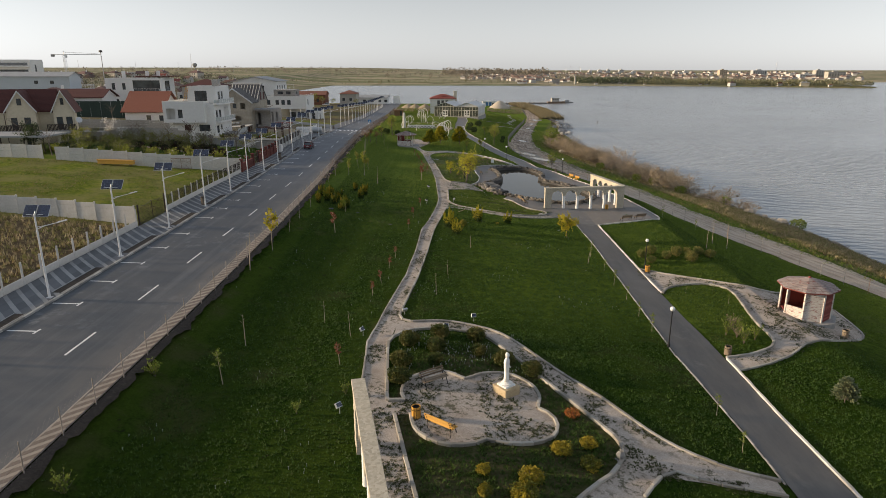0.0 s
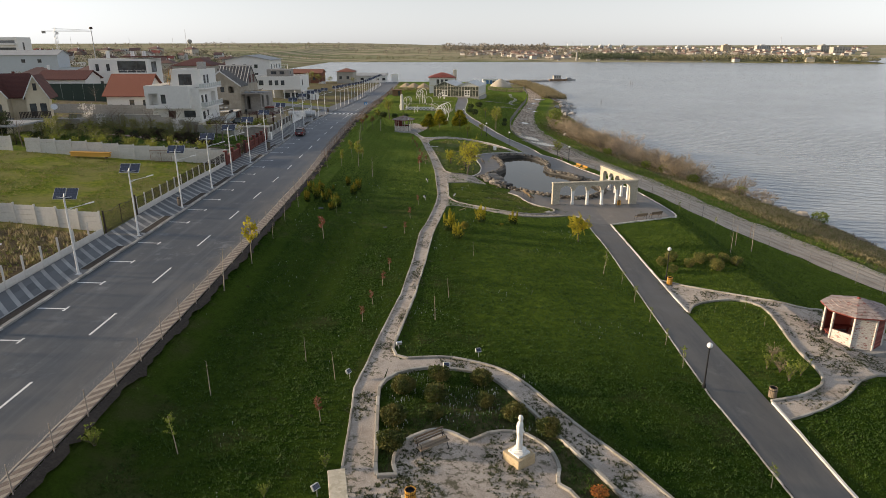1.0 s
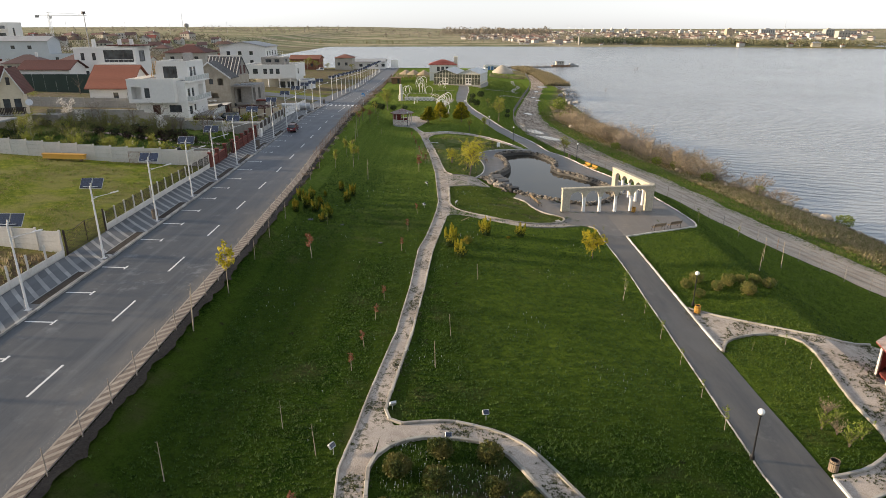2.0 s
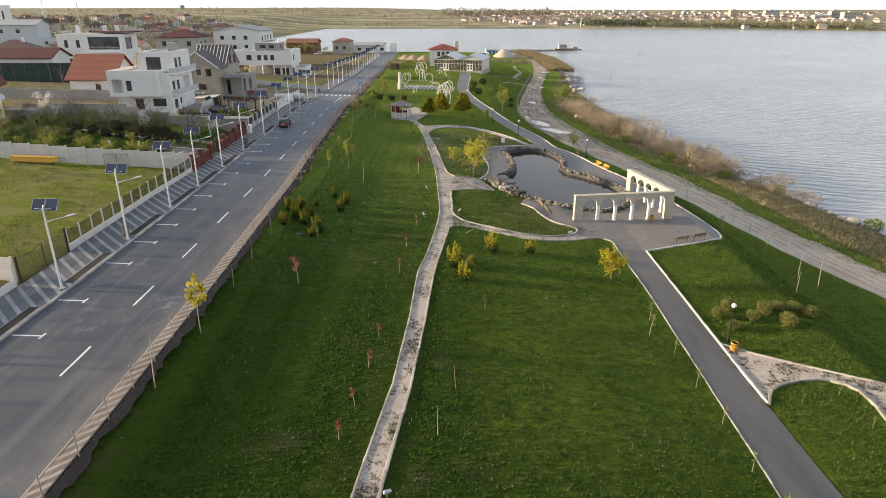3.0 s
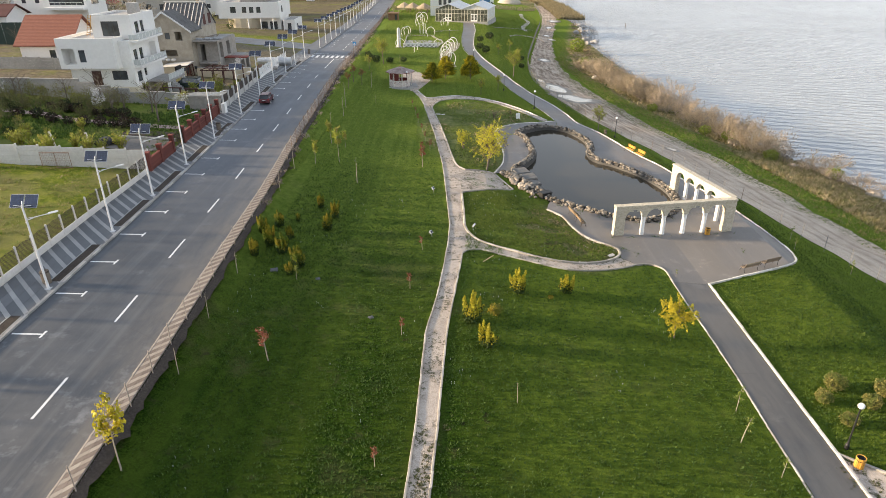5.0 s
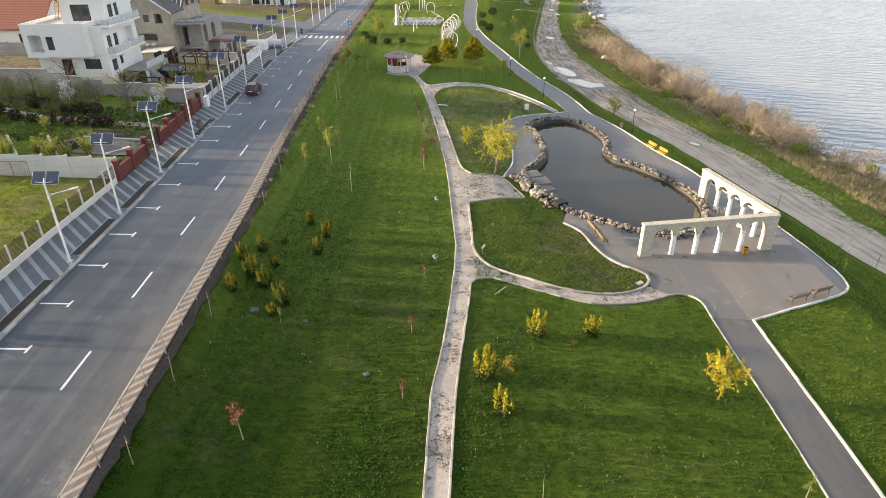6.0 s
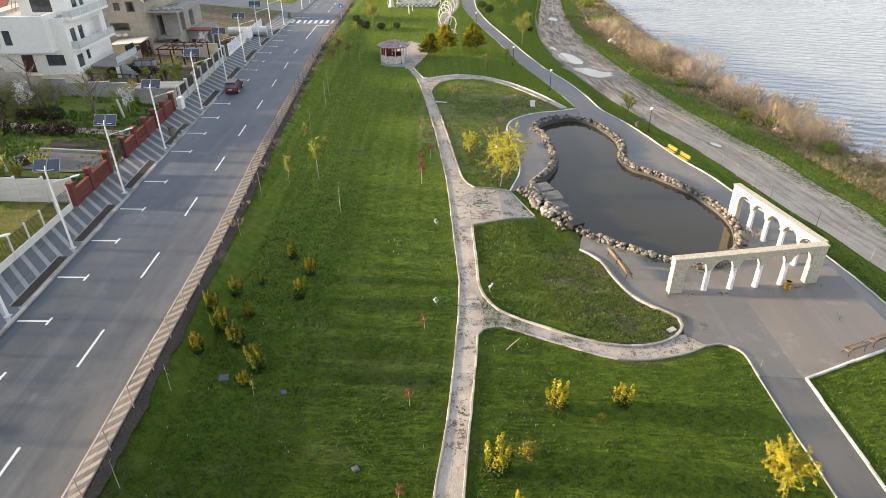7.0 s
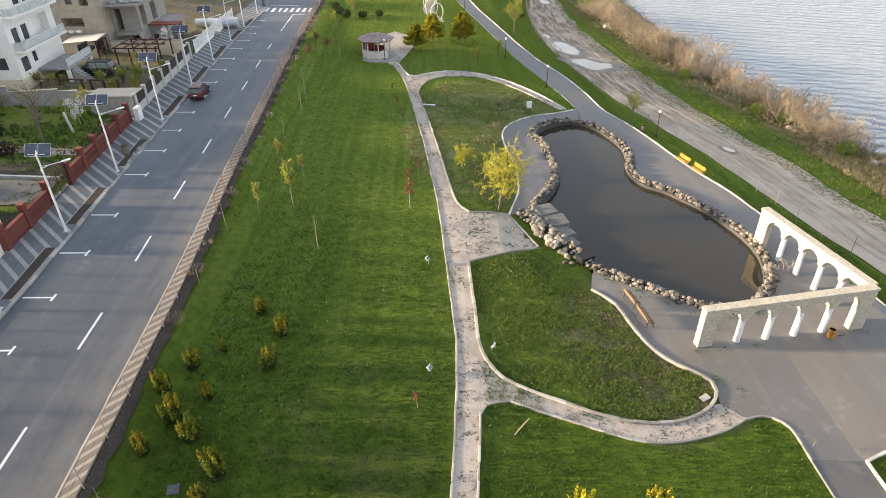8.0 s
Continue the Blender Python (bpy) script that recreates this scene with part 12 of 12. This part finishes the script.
def cottage(seed, label, wall, roof, w, d, h, rise, hip, storeys):
    """A plain house: walls with real window openings, a roof and a chimney."""
    t = thing("village_house", pose(0, 0, -80), label, "house", "village houses")
    wins = []
    for s in range(storeys):
        for k in range(int(w / 3.8)):
            wins.append(("S", 1.0 + 3.0 * k, 1.0 + 2.9 * s, 1.3, 1.5))
        for k in range(int(d / 4.6)):
            len(wins) < 5 and wins.append(("E", 1.2 + 3.2 * k, 1.0 + 2.9 * s, 1.2, 1.5))
    shell(t, w, d, -2.5, h, wall, wins)
    if not rise:
        part("roof", Geo().cbox(-w / 2 + 0.3, -d / 2 + 0.3, h - 0.5, w / 2 - 0.3, d / 2 - 0.3, h - 0.3, 0.02), roof, t)
    if hip:
        hip_roof(t, -w / 2, -d / 2, w / 2, d / 2, h + 0.1, rise, roof)
    elif rise:
        gable_roof(t, -w / 2, -d / 2, w / 2, d / 2, h, rise, roof, "x", 0.5, wall)
    part("chimney", Geo().cbox(w * 0.2, -0.4, h, w * 0.2 + 0.7, 0.4, h + rise + 0.8, 0.04), RED_BRICK if seed % 2 else PLASTER, t)
    return t


FAR_WHITE = grained("far_white_wall", (0.44, 0.425, 0.40), (0.62, 0.60, 0.57), 0.4, 0.1, 0.85, by="random")
FAR_DARK_ROOF = grained("far_brown_roof", (0.09, 0.055, 0.045), (0.17, 0.10, 0.085), 0.8, 0.2, 0.8, by="random")


def build_village():
    r = random.Random(77)
    kinds = [cottage(1, "white village house with a dark brown gabled roof", FAR_WHITE, FAR_DARK_ROOF, 11, 9, 5.6, 3.0, False, 2), cottage(2, "cream village house with a brown hipped roof", CREAM_GREY, FAR_DARK_ROOF, 12, 10, 6.0, 2.6, True, 2),
             cottage(3, "white flat-roofed village house", FAR_WHITE, ROOF_GREY, 12, 10, 6.6, 0, False, 2), cottage(4, "grey village house with a red tiled roof", CREAM_GREY, RED_TILE, 10, 9, 3.6, 3.0, False, 1), cottage(5, "dark-roofed low village house", CREAM_PLASTER, FAR_DARK_ROOF, 14, 9, 3.4, 3.4, True, 1)]
    used = set()
    n = 0
    spots = []
    for row in range(11):
        y0 = 262 + 40 * row + 1.6 * row * row
        span = (-0.66 * y0, -0.33 * y0 + (18 if row < 4 else 0))
        x = span[0]
        while x < min(span[1], -105):
            spots.append((x + r.uniform(-3, 3), y0 + r.uniform(-14, 14)))
            x += r.uniform(14, 24) * (1 + 0.08 * row)
    for x, y in spots:
        if -128 < x < -60 and y < 330:
            continue
        if -275 < x < -165 and 300 < y < 410:
            continue
        kd = r.choice((kinds[0], kinds[0], kinds[1], kinds[1], kinds[2], kinds[4], kinds[4], kinds[3]))
        m = spot(x, y, r.choice((0, 0, 90, -20, 15)) + r.uniform(-6, 6), r.uniform(0.85, 1.15))
        if kd.name not in used:
            used.add(kd.name)
            kd.matrix_basis = m
        else:
            copy_thing(kd, m)
        n += 1
    # tower crane and masts against the sky
    def lattice(name, label, x, y, h, w, n, cat="mast"):
        t = thing(name, spot(x, y), label, cat)
        for sx in (-w, w):
            for sy in (-w, w):
                part("leg", Geo().cyl((sx, sy, -0.5), (sx * 0.8, sy * 0.8, h), 0.16, n=4), GALVANISED, t)
        g = Geo()
        for i in range(n):
            z0, z1 = h * i / n, h * (i + 1) / n
            s = 1 if i % 2 else -1
            g.cyl((-w * s, -w, z0), (w * s, -w, z1), 0.09, n=3).cyl((-w, -w * s, z0), (-w, w * s, z1), 0.09, n=3)
        part("bracing", g, GALVANISED, t)
        return t
    cx, cy = -387.0, 652.0
    cz = ground(cx, cy)
    c = lattice("tower_crane", "pale tower crane over the village", cx, cy, 30.0 - cz, 1.1, 14, "crane")
    H = 30.0 - cz
    jib = Geo().tube([(-13, 0, H + 0.2), (37, 0, H)], 0.30, 4).tube([(-2, 0, H + 2.6), (34, 0, H + 1.0)], 0.14, 4)
    for i in range(17):
        jib.cyl((-1 + 2 * i, 0, H), (0 + 2 * i, 0, H + 2.4 - 0.08 * i), 0.09, n=3)
    part("jib", jib, LAMP_WHITE, c)
    part("apex", Geo().cyl((0, 0, H - 1), (0, 0, H + 4.0), 0.4, 0.15, 6), LAMP_WHITE, c)
    part("counterweight", Geo().cbox(-13, -1.0, H - 2.0, -10, 1.0, H + 0.2, 0.1), CONCRETE, c)
    part("cab", Geo().cbox(0.8, -0.9, H - 3.0, 2.6, 0.9, H - 0.6, 0.1), LAMP_WHITE, c)
    fl = thing("floodlight_mast", spot(-240.0, 448.0), "tall slim floodlight mast with a round head", "mast")
    fz = 27.5 - ground(-240, 448)
    part("pole", Geo().cyl((0, 0, -0.5), (0, 0, fz), 0.4, 0.22, 8), ROOF_GREY, fl)
    part("head", Geo().cyl((0, 0, fz), (0, 0, fz + 1.4), 1.3, 1.0, 10), DARK_METAL, fl)
    for px, y, top in ((-0.3995, 900.0, 37.0), (-0.486, 900.0, 26.0), (-0.42, 980.0, 26.0), (-0.335, 1300.0, 28.0), (-0.575, 900.0, 28.0)):
        x = 0.7 + px * y
        p = thing("radio_mast", spot(x, y), "thin grey radio mast on the plain", "mast", "radio masts")
        part("pole", Geo().cyl((0, 0, -0.5), (0, 0, top - ground(x, y)), 0.4 if top > 30 else 0.22, 0.15, 6), ROOF_GREY, p)
    wt = thing("water_tower", spot(-372.0, 945.0), "small pale water tower on the plain", "tower")
    part("stem", Geo().cyl((0, 0, -0.5), (0, 0, 13), 0.8, n=8), CONCRETE, wt)
    part("tank", Geo().lathe([(1.0, 13), (3.2, 15), (3.2, 18), (1.0, 19)], 10), CONCRETE, wt)


build_village()


# ---- the far shore ----
def tree_belt(name, label, leaf, places, h0, h1, n, seed, fine=1.0):
    r, g = random.Random(seed), Geo()
    for x, y in places:
        z, h = ground(x, y), r.uniform(h0, h1)
        w = h * r.uniform(0.32, 0.55)
        g.cyl((x, y, z - 0.4), (x, y, z + h * 0.5), 0.25, 0.12, 4, False)
        for _ in range(n):
            d = Vector((r.gauss(0, 1), r.gauss(0, 1), r.gauss(0, 1))).normalized() * r.uniform(0.5, 1.0)
            g.leaf((x + d.x * w, y + d.y * w, z + h * 0.58 + d.z * h * 0.42), h * r.uniform(0.12, 0.26) * fine, r, 0.3)
    tagged(part(name, g, leaf), label, "trees", kind="stuff")


def build_far_shore():
    r = random.Random(91)
    # leaf colours lightened for far trees, haze over the lake painted in
    wood = leafy("far_wood_green", (0.14, 0.155, 0.085), (0.26, 0.255, 0.145), (0.21, 0.185, 0.12))
    brown = leafy("far_wood_brown", (0.19, 0.165, 0.135), (0.30, 0.255, 0.21), (0.21, 0.195, 0.145))
    pine = leafy("far_pine_green", (0.075, 0.095, 0.06), (0.125, 0.14, 0.085))
    def along(x0, x1, depth0, depth1, count):
        out = []
        while len(out) < count:
            x = r.uniform(x0, x1)
            y = far_shore(x) + r.uniform(depth0, depth1)
            if ground(x, y) > LAKE_LEVEL + 0.3:
                out.append((x, y))
        return out
    tree_belt("shore_wood", "spring-green wood along the far shore", wood, along(285, 575, 16, 130, 900), 5, 9, 26, 1)
    tree_belt("pine_wood", "dark pine plantation on the far shore", pine, along(205, 345, 40, 170, 300), 8, 11, 26, 2)
    tree_belt("town_trees", "greyish brown trees among the far town's houses", brown, along(30, 620, 130, 900, 1000), 5, 10, 18, 3)
    tree_belt("shore_bushes", "low bushes on the far bank", wood, along(-320, 120, 30, 190, 170), 2.5, 6, 18, 4)
    tree_belt("field_trees", "bare brown tree rows on the far plain", brown, [(r.uniform(-900, 330), r.choice((1500, 1750, 2000, 2300)) + r.gauss(0, 25)) for _ in range(420)], 6, 13, 16, 5)
    tree_belt("plain_wood", "brown wood on the far skyline", brown, [(r.uniform(-20, 260), r.uniform(1650, 1900)) for _ in range(220)], 12, 22, 20, 6)
    tree_belt("village_trees", "mixed trees among the village houses", brown, [(-r.uniform(0.34, 0.66) * y, y) for y in [r.uniform(240, 900) for _ in range(330)]], 4, 8, 60, 7, 0.55)
    tree_belt("village_trees", "fresh green trees among the village houses", wood, [(-r.uniform(0.33, 0.64) * y, y) for y in [r.uniform(230, 700) for _ in range(150)]], 3, 7, 60, 8, 0.55)
    dark = leafy("village_wood", (0.060, 0.058, 0.040), (0.12, 0.11, 0.075), (0.085, 0.095, 0.045))
    tree_belt("village_trees", "dark leafless trees among the village houses", dark, [(-r.uniform(0.27, 0.64) * y, y) for y in [r.uniform(430, 930) for _ in range(420)]], 4, 8, 60, 9, 0.55)
    # overgrown back of the garden
    rr, g = random.Random(64), Geo()
    for _ in range(95):
        x, y = rr.uniform(-64, -43), rr.uniform(107.5, 115.4)
        if rr.random() < 0.3:
            x, y = rr.uniform(-66, -49), rr.uniform(94, 106)
        z, h, w = ground(x, y), rr.uniform(1.1, 2.9), rr.uniform(0.5, 1.1)
        for _ in range(330):
            d = Vector((rr.gauss(0, 1), rr.gauss(0, 1), rr.gauss(0, 1))).normalized() * rr.uniform(0.4, 1.05)
            g.leaf((x + d.x * w, y + d.y * w, z + h * 0.55 + d.z * h * 0.5), rr.uniform(0.06, 0.13), rr, 0.3)
        for k in range(5):
            g.cyl((x, y, z - 0.1), (x + rr.gauss(0, w * 0.5), y + rr.gauss(0, w * 0.5), z + h * rr.uniform(0.7, 1.15)), 0.025, 0.006, 3, False)
    tagged(part("garden_thicket", g, leafy("thicket_leaf", (0.085, 0.100, 0.024), (0.26, 0.255, 0.075), (0.17, 0.140, 0.075))), "overgrown thicket of olive and brown garden shrubs", "shrubs", kind="stuff")
    # small town houses
    kinds = []
    for lab, wall, roof, w, d, h, rise in (("small white house with a brown roof on the far shore", FAR_WHITE, FAR_DARK_ROOF, 12, 9, 5, 3), ("small white house with a red roof on the far shore", FAR_WHITE, RED_TILE, 13, 9, 6, 3), ("cream house with a grey roof on the far shore", CREAM_PLASTER, ROOF_GREY, 14, 10, 6, 2.5)):
        t = thing("town_house", pose(0, 0, -80), lab, "house", "far town houses")
        part("wall", Geo().cbox(-w / 2, -d / 2, -2.0, w / 2, d / 2, h, 0.05), wall, t)
        hip_roof(t, -w / 2, -d / 2, w / 2, d / 2, h + 0.15, rise, roof)
        kinds.append([t, False])
    def house(k, x, y, s, rz=0.0):
        m = spot(x, y, rz, s)
        if not kinds[k][1]:
            kinds[k][0].matrix_basis = m
            kinds[k][1] = True
        else:
            copy_thing(kinds[k][0], m)
    for k, sl, dep, s in ((0, 0.4353, 18, 1.6), (0, 0.386, 22, 1.0), (0, 0.395, 25, 1.1), (1, 0.515, 26, 1.2), (1, 0.532, 30, 1.3), (2, 0.5592, 24, 1.7), (1, 0.5894, 20, 1.5), (0, 0.606, 26, 1.3), (0, 0.618, 26, 1.2), (0, 0.49, 45, 1.0), (0, 0.30, 20, 0.8), (0, 0.27, 24, 0.9), (0, 0.1073, 60, 2.0), (0, 0.115, 66, 1.6), (2, 0.155, 70, 1.2), (0, 0.225, 24, 1.1), (0, 0.165, 24, 1.0)):
        x = 0.7 + sl * 960
        x = 0.7 + sl * (far_shore(x) + dep)
        house(k, x, far_shore(x) + dep, s * 0.46, r.uniform(-12, 12))
    # the rest of the town, too many and too far to tell apart
    walls, roofs = Geo(), Geo()
    for i in range(520):
        sl = r.uniform(0.08, 0.63) if i < 430 else r.uniform(0.02, 0.16)
        y = r.uniform(1060, 2300) if i < 430 else r.uniform(1300, 1900)
        x, w, d, h = sl * y, r.uniform(3.5, 8.0), r.uniform(3.0, 5.0), r.uniform(2.8, 6.5)
        if y < far_shore(x) + 60:
            continue
        z = ground(x, y)
        m = pose(x, y, z, 0, 0, r.uniform(-40, 40))
        walls.cbox(-w, -d, -2.0, w, d, h, 0.05, m)
        rise = r.uniform(0.3, 3.0)
        q = [tuple(m @ Vector(p)) for p in ((-w - 0.4, -d - 0.4, h), (w + 0.4, -d - 0.4, h), (w + 0.4, d + 0.4, h), (-w - 0.4, d + 0.4, h), (-w * 0.5, 0, h + rise), (w * 0.5, 0, h + rise))]
        roofs.add(q, [(0, 1, 5, 4), (2, 3, 4, 5), (1, 2, 5), (3, 0, 4)])
    town = grained("far_town_wall", (0.36, 0.33, 0.30), (0.64, 0.61, 0.57), 0.05, 0.02, 0.85, by="island")
    tiles = grained("far_town_roof", (0.13, 0.085, 0.07), (0.30, 0.20, 0.16), 0.05, 0.02, 0.85, by="island")
    ft = thing("far_town", pose(0, 0, 0), "pale small houses of the town across the lake", "town", kind="stuff")
    part("walls", walls, town, ft)["kind"] = "stuff"
    part("roofs", roofs, tiles, ft)["kind"] = "stuff"
    # tower blocks on the skyline
    def block(label, sl, y, w, top, wall, rows, cols, d=16.0):
        x = 0.7 + sl * y
        z = ground(x, y)
        t = thing("tower_block", pose(x, y, z), label, "building", "tower blocks")
        h, w = (top - z) * 0.66, w * 0.8
        g = Geo()
        holes = []
        for i in range(rows):
            for j in range(cols):
                holes.append((1.0 + (w - 2.0) * (j + 0.25) / cols, 2.0 + (h - 3.0) * (i + 0.25) / rows, 1.0 + (w - 2.0) * (j + 0.75) / cols, 2.0 + (h - 3.0) * (i + 0.7) / rows))
        wall_holes(g, w, -3.0, h, 0.6, holes, pose(-w / 2, -d / 2, 0))
        part("front_wall", g, wall, t)
        for a, b, c2, e in holes:
            part("window", Geo().box(a - w / 2, -d / 2 + 0.3, b, c2 - w / 2, -d / 2 + 0.4, e), WINDOW, t)
        part("side_wall", Geo().cbox(-w / 2, -d / 2 + 0.602, -3.0, w / 2, d / 2, h, 0.1), wall, t)
        part("roof_hut", Geo().cbox(-w * 0.15, -2, h, w * 0.15, 4, h + 2.5, 0.1), wall, t)
    tan = grained("far_tan_wall", (0.40, 0.33, 0.24), (0.50, 0.42, 0.32), 0.4, 0.1, 0.85)
    block("tan nine-storey block on the skyline", 0.417, 1800.0, 27.0, 20.5, tan, 5, 4)
    block("white slab block on the skyline", 0.4722, 1800.0, 47.0, 18.5, FAR_WHITE, 4, 6)
    block("cream slab block on the skyline", 0.589, 1500.0, 50.0, 16.5, CREAM_GREY, 4, 6)
    block("cream tower block on the skyline", 0.563, 1560.0, 24.0, 21.0, CREAM_GREY, 5, 3)
    block("white low block on the skyline", 0.545, 1520.0, 46.0, 7.5, FAR_WHITE, 2, 6)
    for sl, w, top in ((0.229, 15, 18.0), (0.242, 11, 20.0), (0.262, 18, 19.0), (0.281, 13, 13.5), (0.214, 12, 16.0), (0.36, 16, 14.0), (0.345, 14, 13.5)):
        block("small pale tower block on the skyline", sl, 1950.0, w, top, FAR_WHITE, 3, 2)
    lt = thing("lighthouse", spot(0.193 * 990, 990.0), "slim pale tower on the far shore", "tower")
    part("shaft", Geo().lathe([(1.6, -1), (1.2, 11), (1.5, 11.2), (1.5, 12)], 10), CREAM_GREY, lt)
    mast = thing("lattice_mast", spot(0.4985 * 1800, 1800.0), "tall lattice radio mast on the skyline", "mast")
    mh = 34.0 - ground(0.4985 * 1800, 1800.0)
    for s in (-1, 1):
        part("leg", Geo().cyl((s * 2.0, 0, -0.5), (s * 0.4, 0, mh), 0.3, 0.2, 4), GALVANISED, mast)
    for sl in (0.178, 0.187, 0.2):
        p = thing("harbour_crane", spot(sl * 2000, 2000.0), "small grey harbour crane on the skyline", "crane", "harbour cranes")
        hz = 16.0 - ground(sl * 2000, 2000.0)
        part("mast", Geo().cyl((0, 0, -1), (0, 0, hz), 0.6, n=4), GALVANISED, p)
        part("jib", Geo().cyl((0, 0, hz), (-7, 0, hz + 6), 0.4, n=4), GALVANISED, p)


build_far_shore()
